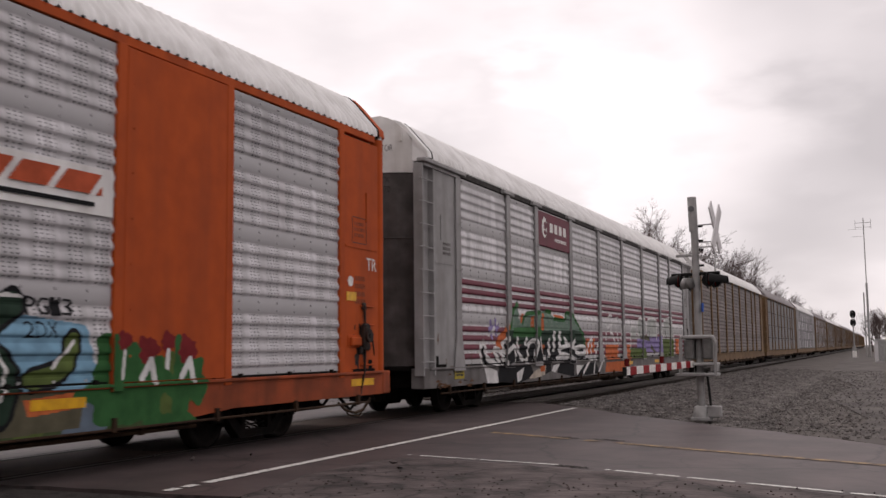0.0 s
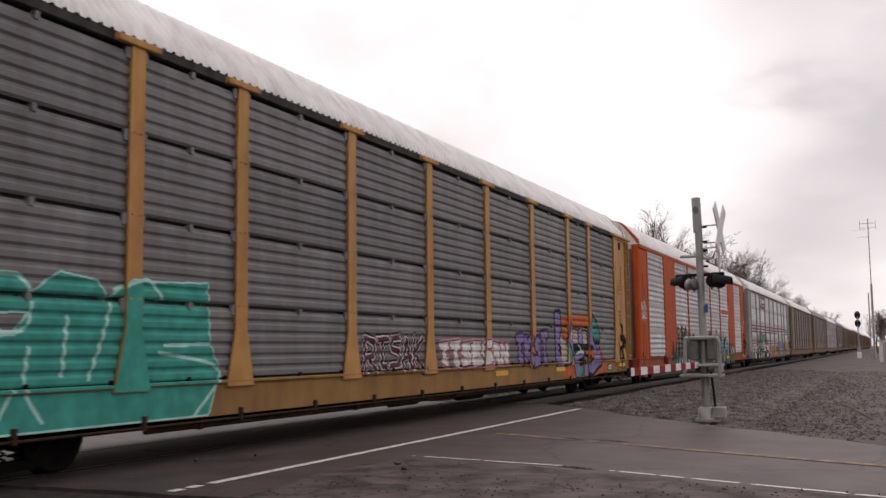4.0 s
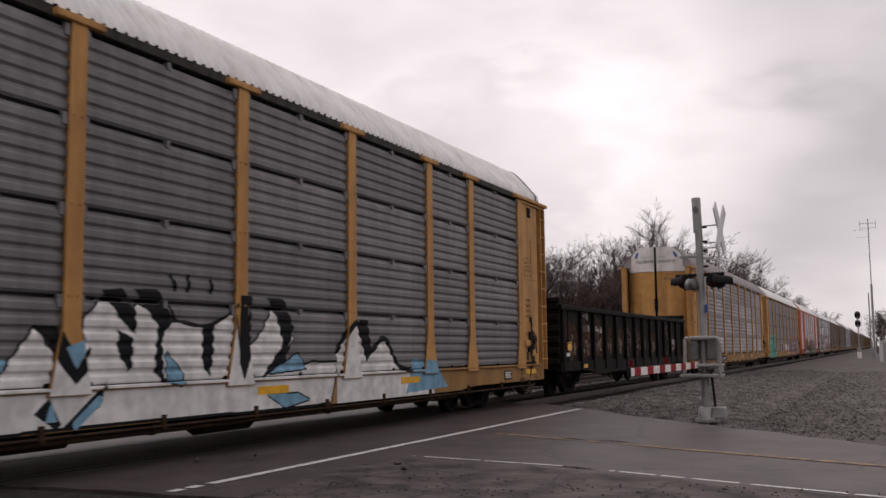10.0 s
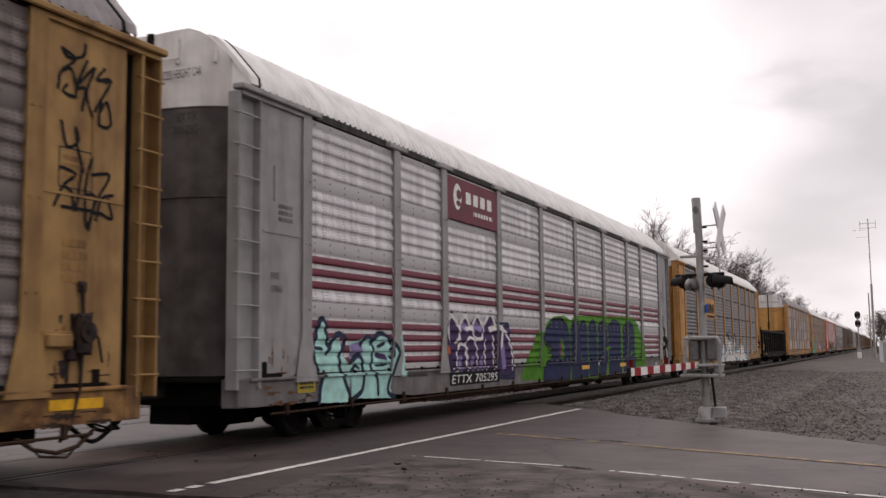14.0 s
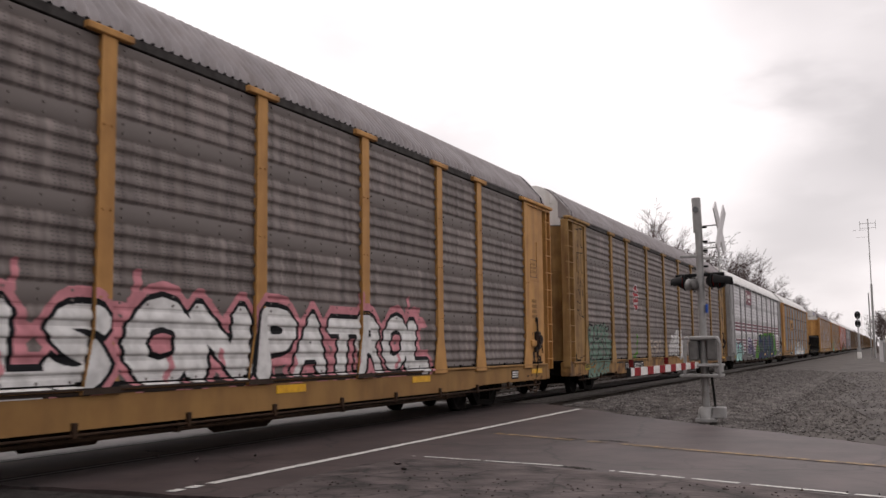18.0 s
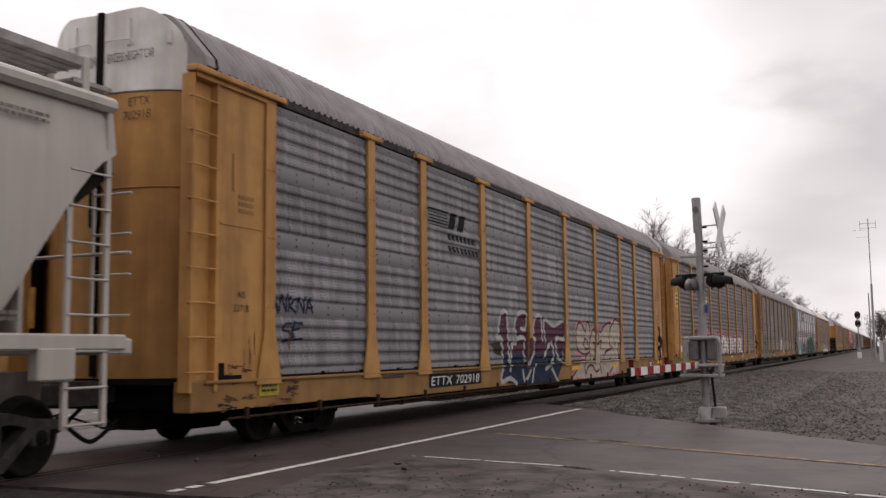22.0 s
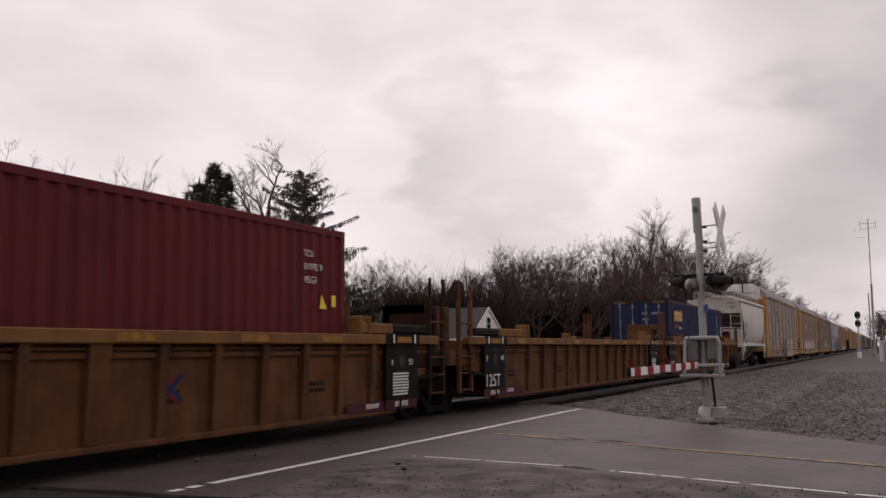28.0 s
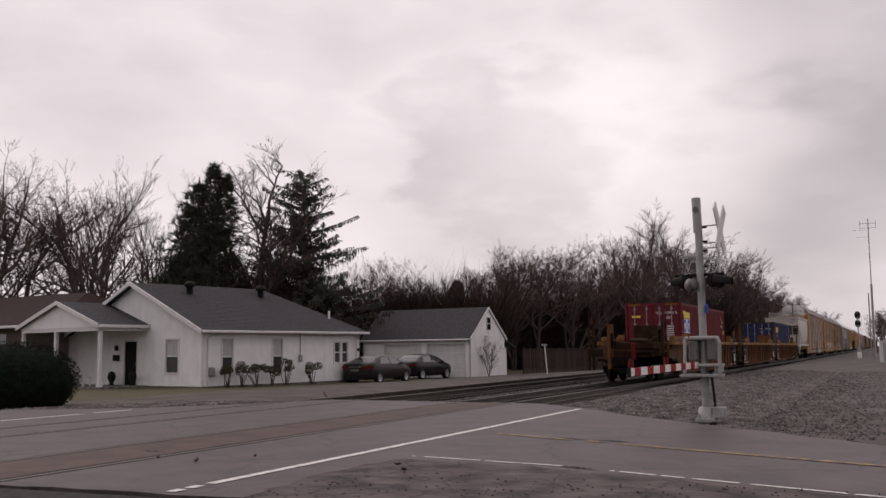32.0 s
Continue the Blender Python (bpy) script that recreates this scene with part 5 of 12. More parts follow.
    for y in (-4.72, -2.1, -0.1, 2.0, 4.7):
        h = 2.3 if y < -4 else 1.95
        plate(car, "reflector", 1.556 if h > 2 else 1.545, y, y + 0.085, 1.55, h, M["dull_yellow"])
    bars(car, 1.548, -1.35, -0.85, 1.62, 1.86, 5, M["faded_red"])
    for e in (-1, 1):
        written("MRMX", 0.16, 0.52, d, car, Matrix.Translation((0.72, -5.906, 3.78)) @ REAR) if e < 0 else None
        written("132029", 0.15, 0.56, d, car, Matrix.Translation((0.70, -5.906, 3.56)) @ REAR) if e < 0 else None
    plate(car, "placard", 1.54, 3.2, 3.5, 1.56, 1.76, M["spray_black"])
    outline(car, 1.548, 3.24, 3.46, 1.59, 1.73, M["letter"], 0.012)
    for a, b, z in ((-1.2, -0.7, 1.6), (0.3, 0.9, 1.53), (1.2, 1.9, 1.53), (2.5, 2.9, 1.56), (4.1, 4.6, 1.6), (4.2, 4.9, 3.6)):
        bars(car, 1.55, a, b, z, z + 0.12, 2, M["hopper_low"])
    return car


def container(name, label, mat, logo, L=6.09):
    """A corrugated box, forty feet long as a rule; origin at the middle of its foot."""
    box = thing(name, label, "shipping container", "containers on the train")
    W, H = 1.22, 2.89
    g = G()
    n = int(2 * (L - 0.12) / 0.278)
    st = 2 * (L - 0.12) / n
    for sg in (-1, 1):
        pts = []
        for i in range(n):
            y = -L + 0.12 + i * st
            pts += [(sg * (W - 0.005), y), (sg * (W - 0.005), y + st * 0.3), (sg * (W - 0.04), y + st * 0.5), (sg * (W - 0.04), y + st * 0.8)]
        pts.append((sg * (W - 0.005), L - 0.12))
        g.sheet([[(x, y, 0.16) for x, y in pts], [(x, y, H - 0.1) for x, y in pts]])
    g.box(-W + 0.02, W - 0.02, L - 0.08, L - 0.03, 0.1, H - 0.08)
    part("corrugated_wall", g, mat, box)
    g = G()
    for x in (-W, W - 0.09):
        g.box(x, x + 0.09, -L, L, 0, 0.16, 0.01).box(x, x + 0.09, -L, L, H - 0.11, H, 0.01)
        for y in (-L, L - 0.14):
            g.box(x - 0.002, x + 0.092, y, y + 0.14, 0, H, 0.01)
    for y in (-L, L - 0.09):
        g.box(-W, W, y, y + 0.09, 0, 0.16).box(-W, W, y, y + 0.09, H - 0.11, H)
    part("corner_frame", g, mat if L < 6.5 else M["cont_post"], box)
    for q in (-1.05, 0.55):
        g = G()
        for k in range(5):
            x = q + k * 0.1
            g.add([(x, -L - 0.004, H - 0.10), (x + 0.05, -L - 0.004, H - 0.10), (x + 0.09, -L - 0.004, H - 0.02), (x + 0.04, -L - 0.004, H - 0.02)], [(0, 1, 2, 3)])
        part("hazard_strip", g, M["dull_yellow"], box)
    if L > 6.5:
        for sx in (-1, 1):
            for y in (-L + 0.72, L - 0.72):
                x0, x1 = sorted((sx * (W - 0.08), sx * (W + 0.006)))
                part("side_post", G().box(x0, x1, y - 0.09, y + 0.09, 0.0, H + 0.005, 0.015), M["cont_post"], box)
    part("container_roof", G().box(-W + 0.05, W - 0.05, -L + 0.05, L - 0.05, H - 0.06, H - 0.02), mat, box)
    for sg in (-1, 1):
        g = G()
        x0, x1 = sorted((sg * 0.01, sg * 1.10))
        g.box(x0, x1, -L + 0.03, -L + 0.07, 0.17, H - 0.12, 0.01)
        for z in (0.7, 1.25, 1.8, 2.35):
            g.box(x0 + 0.06, x1 - 0.06, -L + 0.01, -L + 0.03, z - 0.16, z + 0.16, 0.008)
        dr = part("container_door", g, mat, box)
        for x in (sg * 0.28, sg * 0.80):
            g = G()
            g.tube((x, -L - 0.01, 0.14), (x, -L - 0.01, H - 0.1), 0.02, 8)
            for z in (0.25, 1.0, 2.0, 2.65):
                g.box(x - 0.05, x + 0.05, -L - 0.02, -L + 0.02, z - 0.04, z + 0.04)
            g.box(x - 0.02, x + 0.22, -L - 0.035, -L - 0.02, 1.08, 1.12)
            part("lock_rod", g, M["truck_grey"] if name == "x" else M["silver_rod"], dr)
    w = M["letter"]
    m = lambda x, z: Matrix.Translation((x, -L + 0.002, z)) @ REAR
    if logo == "red":
        written("TGCU", 0.13, 0.3, w, box, m(0.12, 2.40))
        written("019951 9", 0.13, 0.52, w, box, m(0.50, 2.40))
        written("45G1", 0.13, 0.26, w, box, m(0.52, 2.2))
        for k, s in enumerate(("MGW.", "TARE.", "NET.", "CU.CAP.")):
            written(s, 0.09, 0.3, w, box, m(0.06, 1.86 - k * 0.17))
        g = G()
        for k in range(7):
            g.box(0.52, 0.88, -L - 0.002, -L + 0.002, 1.30 + k * 0.095, 1.335 + k * 0.095)
        tagged(part("stencil", g, w, box), kind="stuff")
        part("door_badge", G().tube((-0.62, -L + 0.004, 1.0), (-0.62, -L - 0.004, 1.0), 0.33, 20), M["red"], box)
        part("door_badge", G().box(-0.85, -0.38, -L - 0.012, -L - 0.006, 0.95, 1.25), M["truck_grey"], box)
        part("door_mark", G().box(-0.92, -0.55, -L - 0.004, -L + 0.002, 2.28, 2.36), M["lemon"], box)
        part("hazard_strip", G().box(-1.0, -0.3, -L + 0.08, -L + 0.085, 2.8, 2.85), M["lemon"], box)
        p = Paint(-5.9, -4.0, 0.9, 2.80, 0.012)
        # a yellow heading and a blue and white panel, as plain shapes
        for k in range(5):
            y = -5.55 + k * 0.28
            p.put((p.blob(y + 0.12, 2.37, 0.15, 0.155, 0.1, k) | p.rect(y + 0.02, y + 0.2, 2.24, 2.36)) & ~p.blob(y + 0.12, 2.38, 0.035, 0.05, 0.0), "lemon")
        p.put(p.rect(-5.70, -5.28, 2.44, 2.56), "lemon")
        p.put(p.rect(-5.56, -4.22, 1.60, 2.20), "letter")
        p.put(p.rect(-5.54, -5.10, 1.63, 2.17) | p.rect(-4.66, -4.24, 1.63, 2.17), "logo_blue")
        p.put(p.blob(-4.87, 1.90, 0.15, 0.2, 0.0), "logo_blue")
        p.put(p.blob(-4.87, 1.90, 0.06, 0.15, 0.0), "letter")
        p.put(p.rect(-5.44, -5.20, 1.76, 2.04), "letter")
        p.put(p.rect(-4.55, -4.36, 1.76, 2.04), "letter")
        p.lay(box, lambda z, on: W + 0.004, [], "side_marking", "yellow and blue plain marking")
        m2 = lambda y, z: Matrix.Translation((W + 0.004, y, z)) @ SIDE
        for k, s in enumerate(("TCU", "01995 9", "45G1")):
            written(s, 0.11, 0.125 * len(s.replace(" ", "")) * 0.7, w, box, m2(4.85, 2.40 - k * 0.2))
        part("warning_mark", G().add([(W + 0.003, 5.3, 1.62), (W + 0.003, 5.52, 1.62), (W + 0.003, 5.36, 1.84)], [(0, 1, 2)]), M["lemon"], box)
        plate(box, "warning_mark", W, 5.66, 5.78, 1.66, 1.84, M["lemon"])
    else:
        written("45", 0.52, 0.48, w, box, Matrix.Translation((W + 0.010, 6.22, 1.52)) @ SIDE)
        bars(box, W + 0.002, 5.15, 5.22, 0.3, 2.6, 10, w)
        part("warning_mark", G().add([(W + 0.003, 5.5, 0.85), (W + 0.003, 5.72, 0.85), (W + 0.003, 5.5, 1.12)], [(0, 1, 2)]), M["lemon"], box)
        plate(box, "warning_mark", W, 5.5, 5.62, 1.35, 1.6, M["lemon"])
        p = Paint(-6.1, -4.0, 1.2, 2.8, 0.012)
        for k in range(5):
            c = -5.76 + k * 0.34
            q = p.blob(c, 2.28, 0.165, 0.23, 0.12, k)
            p.put(q & ~p.blob(c + 0.02, 2.28 - 0.05 * (k % 2), 0.06, 0.09, 0.0) & ~(p.rect(c, c + 0.2, 2.26, 2.31) if k in (0, 1, 3) else p.rect(0, 0, 0, 0)), "yellow")
        p.put((p.rect(-5.78, -5.68, 1.78, 1.85) | p.rect(-4.95, -4.40, 1.75, 1.82)) & (np.mod(p.Y, 0.085) < 0.058), "letter")
        p.put(p.rect(-5.6, -5.02, 1.78, 1.94) & (np.mod(p.Y, 0.145) < 0.125), "red")
        p.lay(box, lambda z, on: W + 0.004, [], "side_marking", "yellow plain marking")
        g = G()
        for k in range(6):
            for a in (0.14, 0.26, 0.55, 0.68, 0.80):
                g.box(a, a + 0.085, -L - 0.002, -L + 0.002, 0.92 + k * 0.11, 0.965 + k * 0.11)
        for a in (0.12, 0.2, 0.28, 0.5, 0.575, 0.65, 0.725, 0.8, 0.9):
            g.box(a, a + 0.05, -L - 0.002, -L + 0.002, 2.32, 2.42)
        for a in (0.12, 0.19, 0.26, 0.33):
            g.box(a, a + 0.045, -L - 0.002, -L + 0.002, 2.08, 2.17)
        tagged(part("stencil", g, M["grey"], box), kind="stuff")
    return box


M["silver_rod"] = surf("galvanised_rod", (0.26, 0.26, 0.27), (0.18, 0.18, 0.185), 0.4, metal=0.6, scale=8, bump=0.05)


def well_unit(label, front_end, rear_end):
    """One unit of the articulated well car. Its ends rest on trucks: shared ones, or its own at the ends of the set."""
    car = thing("well_car", label, "railway car", "cars of the freight train")
    L = 9.45
    wl_, wt, bk = M["well"], M["well_top"], M["black_steel"]
    half = [(7.9, 0.27), (7.96, 0.46), (8.18, 0.66), (8.5, 0.76), (L, 0.79)]
    for sg in (-1, 1):
        x0, x1 = sorted((sg * 1.34, sg * 1.375))
        g = G().extrude([(-L, 1.40), (L, 1.40)] + list(reversed(half)) + [(-y, z) for y, z in half], "x", x0, x1)
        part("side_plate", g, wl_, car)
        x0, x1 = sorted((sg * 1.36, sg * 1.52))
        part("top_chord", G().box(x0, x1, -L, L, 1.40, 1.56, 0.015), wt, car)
        x0, x1 = sorted((sg * 1.32, sg * 1.44))
        part("bottom_chord", G().box(x0, x1, -7.85, 7.85, 0.23, 0.31, 0.015), wl_, car)
        x0, x1 = sorted((sg * 1.375, sg * 1.42))
        part("stiffener", G().box(x0, x1, -L + 0.3, L - 0.3, 1.24, 1.30), wl_, car)
        part("stiffener", G().box(x0, x1, -L + 0.3, L - 0.3, 1.33, 1.36), wl_, car)
        for e in (-1, 1):
            # the dark rim of the cut-out over the wheels
            g = G()
            for (ya, za), (yb, zb) in zip(half, half[1:]):
                lo, hi = min(sg * 1.30, sg * 1.49), max(sg * 1.30, sg * 1.49)
                g.extrude([(e * ya, za), (e * yb, zb), (e * yb, zb + 0.09), (e * (ya - 0.09), za + 0.04)], "x", lo, hi)
            part("wheel_arch", g, bk, car)
    for k in range(-6, 7):
        y = 0.72 + k * 1.04
        wide = 0.16 if k in (-6, 0) or k == 6 and front_end else 0.07
        for sg in (-1, 1):
            g = G().extrude([(sg * 1.375, 0.32), (sg * 1.43, 0.32), (sg * 1.49, 1.40), (sg * 1.375, 1.40)], "y", y - wide, y + wide)
            part("side_rib", g, wl_, car)
    part("well_floor", G().box(-1.34, 1.34, -7.4, 7.4, 0.25, 0.32), bk, car)
    for e in (-1, 1):
        tagged_end = not (front_end if e > 0 else rear_end)
        for sg in (-1, 1):
            x0, x1 = sorted((sg * 1.30, sg * 1.48))
            a = 6.5 if e > 0 and not front_end else 5.75
            y0, y1 = sorted((e * a, e * (7.66 if tagged_end else 9.5 if e > 0 else 8.9)))
            part("upper_chord", G().box(x0, x1, y0, y1, 1.575, 1.75, 0.02), wt, car)
            if tagged_end:
                y0, y1 = sorted((e * 7.66, e * 9.1))
                part("upper_chord", G().box(x0, x1, y0, y1, 1.575, 1.75, 0.04), M["black_paint"], car, "black end of the upper chord")
            g = G()
            for q in (a - 0.05, a + 0.24):
                y0, y1 = sorted((e * q, e * (q + 0.08)))
                g.box(x0 - 0.02, x1 + 0.03, y0, y1, 1.40, 1.86, 0.02)
            y0, y1 = sorted((e * a, e * (a + 0.3)))
            g.box(x0 - 0.02, x1 - 0.04, y0, y1, 1.56, 1.82)
            part("box_guide", g, wt, car)
        if tagged_end:
            y0, y1 = sorted((e * 7.36, e * 8.57))
            part("black_panel", G().box(1.47, 1.494, y0, y1, 0.46, 1.39), M["black_paint"], car)
            y0, y1 = sorted((e * 7.3, e * 8.6))
            part("black_panel", G().box(1.515, 1.526, y0, y1, 1.39, 1.57), M["black_paint"], car)
            plate(car, "reflector", 1.53, e * 7.98 - 0.27, e * 7.98 + 0.27, 1.43, 1.53, M["dull_yellow"])
            for q in (7.58, 8.40):
                plate(car, "white_tick", 1.53, e * q - 0.025, e * q + 0.025, 1.42, 1.57, M["letter"])
            part("stencil_ring", G().tube((1.494, e * 7.95, 1.10), (1.498, e * 7.95, 1.10), 0.10, 14), M["truck_grey"], car)
            y0, y1 = sorted((e * 7.36, e * 8.57))
            plate(car, "red_sill_mark", 1.47, y0, y1, 0.30, 0.455, M["maroon_dull"])
            bars(car, 1.478, e * 7.95 - 0.25, e * 7.95 + 0.25, 0.34, 0.43, 3, M["letter"])
        y0, y1 = sorted((e * 6.1, e * 7.34))
        plate(car, "red_sill_mark", 1.445, y0, y1, 0.31, 0.46, M["maroon_dull"])
        bars(car, 1.453, e * 6.95 - 0.22, e * 6.95 + 0.22, 0.35, 0.43, 3, M["letter"])
        own = front_end if e > 0 else rear_end
        end = e * (11.75 if own else 9.85)
        y0, y1 = sorted((e * 7.4, end))
        part("end_platform", G().box(-1.2 if not own else -0.43, 1.2, y0, y1, 1.10, 1.22, 0.02).box(-0.4, 0.4, y0, y1, 0.62, 1.10), M["well_dark"], car)
        y0, y1 = sorted((e * 7.35, e * 7.5))
        part("well_bulkhead", G().box(-1.34, 1.34, y0, y1, 0.3, 1.5), wl_, car)
        if own and e > 0:
            for sg in (-1, 1):
                x0, x1 = sorted((sg * 1.36, sg * 1.52))
                part("top_chord", G().box(x0, x1, L, 10.08, 1.40, 1.56, 0.015), wt, car)
                x0, x1 = sorted((sg * 1.34, sg * 1.375))
                part("side_plate", G().box(x0, x1, L, 9.95, 0.86, 1.40), wl_, car)
                x0, x1 = sorted((sg * 1.375, sg * 1.47))
                part("side_rib", G().box(x0, x1, 9.72, 9.95, 0.80, 1.40, 0.01), wl_, car)
                part("side_rib", G().box(x0, x1, 8.28, 8.42, 0.66, 1.40, 0.01), wl_, car)
        if own:
            y0, y1 = sorted((e * 9.35, e * 11.6))
            part("end_beam", G().box(-0.45, 1.25, y0, y1, 1.26, 1.52, 0.03), M["well_dark"], car)
            part("end_beam", G().box(-0.42, 1.22, y0, y1, 0.95, 1.08, 0.03), M["well_dark"], car)
            g = G()
            rng = random.Random(5)
            for k in range(9):
                y = e * (9.6 + k * 0.24)
                r = rng.uniform(0.03, 0.07)
                g.tube((0.2 + 0.1 * (k % 3), y, 1.52 + r), (0.9, y + 0.1 * e, 1.52 + r), r, 8)
            g.path([(1.1, e * 9.9, 1.55), (1.15, e * 10.2, 1.75), (1.1, e * 10.7, 1.72), (1.0, e * 11.1, 1.55)], 0.02)
            part("brake_gear", g, M["brown_pipe"], car)
        ly = 10.55 if own else 9.50
        for sg in (-1, 1):
            g = G()
            for q in (-0.30, 0.30):
                y = e * (ly + q)
                g.box(min(sg * 1.40, sg * 1.47), max(sg * 1.40, sg * 1.47), y - 0.05, y + 0.05, 0.45, 2.28)
                g.path([(sg * 1.44, y, 2.2), (sg * 1.44, y, 2.62), (sg * 1.44, y + 0.08, 2.64), (sg * 1.44, y + 0.08, 2.2)], 0.016)
            ld = part("end_ladder", g, M["well_dark"] if rear_end else wl_, car)
            for k in range(5):
                z = 0.50 + 0.33 * k
                part("rung", G().tube((sg * 1.46, e * (ly - 0.3), z), (sg * 1.46, e * (ly + 0.3), z), 0.018, 6), wl_, ld)
            x0, x1 = sorted((sg * 1.15, sg * 1.40))
            y0, y1 = sorted((e * (ly - 0.7), e * (ly + 0.7)))
            part("side_step", G().box(x0, x1, y0, y1, 0.98, 1.28, 0.02), M["well_dark"] if rear_end else wl_, car)
        # an open-sided locker frame above the platform
        g = G()
        b0, b1 = sorted((e * (ly - 0.95), e * (ly - 0.1))) if own else sorted((e * (ly + 0.1), e * (ly + 0.7)))
        for y in (b0, b1 - 0.16):
            g.box(0.25, 1.15, y, y + 0.16, 1.22, 2.16, 0.02)
        g.box(0.25, 1.15, b0, b1, 1.98, 2.16, 0.02).box(0.25, 0.40, b0, b1, 1.22, 2.0)
        part("locker_frame", g, M["well_dark"] if rear_end else wl_, car)
        if own:
            add_truck(car, e * 9.35, bk)
            part("coupler", kit("coupler", coupler_mesh), bk, car, at=pose(0, e * (11.1 - 13.8), 0, 0, 0, 0 if e > 0 else 180))
            if e > 0:
                part("brake_hose", kit("hose", hose_mesh), bk, car, at=pose(0, e * (11.1 - 13.8), 0, 0, 0, 0))
            g = G()
            for y in (12.16, 11.70):
                g.box(-0.36, -0.25, e * y - 0.055, e * y + 0.055, 0.52, 2.2, 0.01)
            g.box(-0.36, -0.25, min(e * 12.16, e * 11.7), max(e * 12.16, e * 11.7), 0.55, 0.62).tube((-0.3, e * 12.16, 1.1), (-0.3, e * 11.7, 1.1), 0.02, 6)
            g.path([(-0.28, e * 12.22, 0.95), (-0.28, e * 12.28, 1.0), (-0.28, e * 12.28, 2.0), (-0.28, e * 12.18, 2.05)], 0.016)
            part("end_frame", g, wl_, car)
            g = G()
            g.path([(-0.16, e * 12.0 + 0.27 * math.cos(q), 1.62 + 0.27 * math.sin(q)) for q in np.linspace(0, 2 * math.pi, 19)], 0.022)
            for q in (0.4, 1.97, 3.54, 5.11):
                g.tube((-0.2, e * 12.0, 1.62), (-0.16, e * 12.0 + 0.27 * math.cos(q), 1.62 + 0.27 * math.sin(q)), 0.017, 6)
            g.box(-0.36, -0.22, e * 11.93 - 0.14, e * 11.93 + 0.14, 1.30, 1.85, 0.03).tube((-0.3, e * 11.95, 0.7), (-0.3, e * 11.95, 1.4), 0.03, 8)
            part("brake_wheel", g, bk, car)
            if e < 0:
                part("marker_device", G().box(0.5, 0.66, e * 11.95 - 0.12, e * 11.95, 0.86, 1.48, 0.03), M["red_dull"], car, "red end-of-train marker")
                g = G().path([(0.55, -12.05, 0.9), (0.5, -12.2, 0.7), (0.3, -12.3, 0.42), (0.12, -12.5, 0.40)], 0.035)
                part("marker_hose", g, bk, car)
    if not rear_end:
        add_truck(car, -10.0, bk)
    for y in (-8.7, -6.6, -4.6, -2.2, 0.9, 3.2, 5.2):
        plate(car, "reflector", 1.52, y, y + 0.62, 1.43, 1.53, M["dull_yellow"])
    w = M["letter_dark"]
    for y in (-6.9, -3.3, -2.3, 1.7, 5.1):
        bars(car, 1.377, y, y + 0.45, 0.66, 0.86, 2, M["well_stain"])
    written("53", 0.32, 0.46 if front_end else 0.29, M["spray_black"], car, Matrix.Translation((1.378, 6.34 if front_end else 7.05, 0.65)) @ SIDE)
    bars(car, 1.492, 6.88, 7.02, 0.75, 1.05, 3, w)
    bars(car, 1.378, 7.15, 7.28, 0.98, 1.06, 1, w)
    return car


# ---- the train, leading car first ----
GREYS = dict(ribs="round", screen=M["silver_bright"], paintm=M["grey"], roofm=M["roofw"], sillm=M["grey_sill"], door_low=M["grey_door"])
TANS = dict(paintm=M["tan"], sillm=M["sill"])
TRAIN = []      # (car, its middle along the track at the start)


def marked_grey():
    car = autorack("grey autorack car with maroon stripes and graffiti", **GREYS)
    dp, ps = depth_of("round"), post_spans("flange")
    p = Paint(-12.3, 12.3, 0.95, 4.75, 0.0145)
    pitch = (ROW - 0.21) / 4
    for r, k in ((0, 0), (0, 1), (0, 2), (0, 3), (1, 1), (1, 2), (1, 3)):
        z = Z_PAN + r * ROW + 0.10 + (k + 0.5) * pitch
        p.put(p.rect(-12.28, 12.28, z - 0.056, z + 0.056), "maroon")
    for y, _ in ps:
        p.g[:, np.abs(p.Y[0] - y) < 0.13] = 0
    p.lay(car, dp, [], "stripe", "maroon painted stripes")
    p = Paint(-7.3, -4.5, 3.86, 4.74, 0.015)
    p.put(p.rect(-7.27, -4.56, 3.87, 4.73), "maroon")
    p.put(p.blob(-6.75, 4.35, 0.2, 0.26, 0.0) & ~p.blob(-6.68, 4.4, 0.13, 0.1, 0.0) & ~p.blob(-6.70, 4.22, 0.12, 0.06, 0), "letter")
    p.put(p.rect(-6.4, -4.75, 4.27, 4.5) & (np.sin(p.Y * 16) > -0.45), "letter")
    p.put(p.rect(-5.9, -4.85, 4.06, 4.14) & (np.sin(p.Y * 40) > -0.5), "letter")
    p.lay(car, lambda z, on: 1.487, [], "sign_panel", "maroon sign with plain white shapes")
    plate(car, "sign_backing", 1.442, -7.28, -4.55, 3.86, 4.74, M["maroon"])
    return car, dp, ps


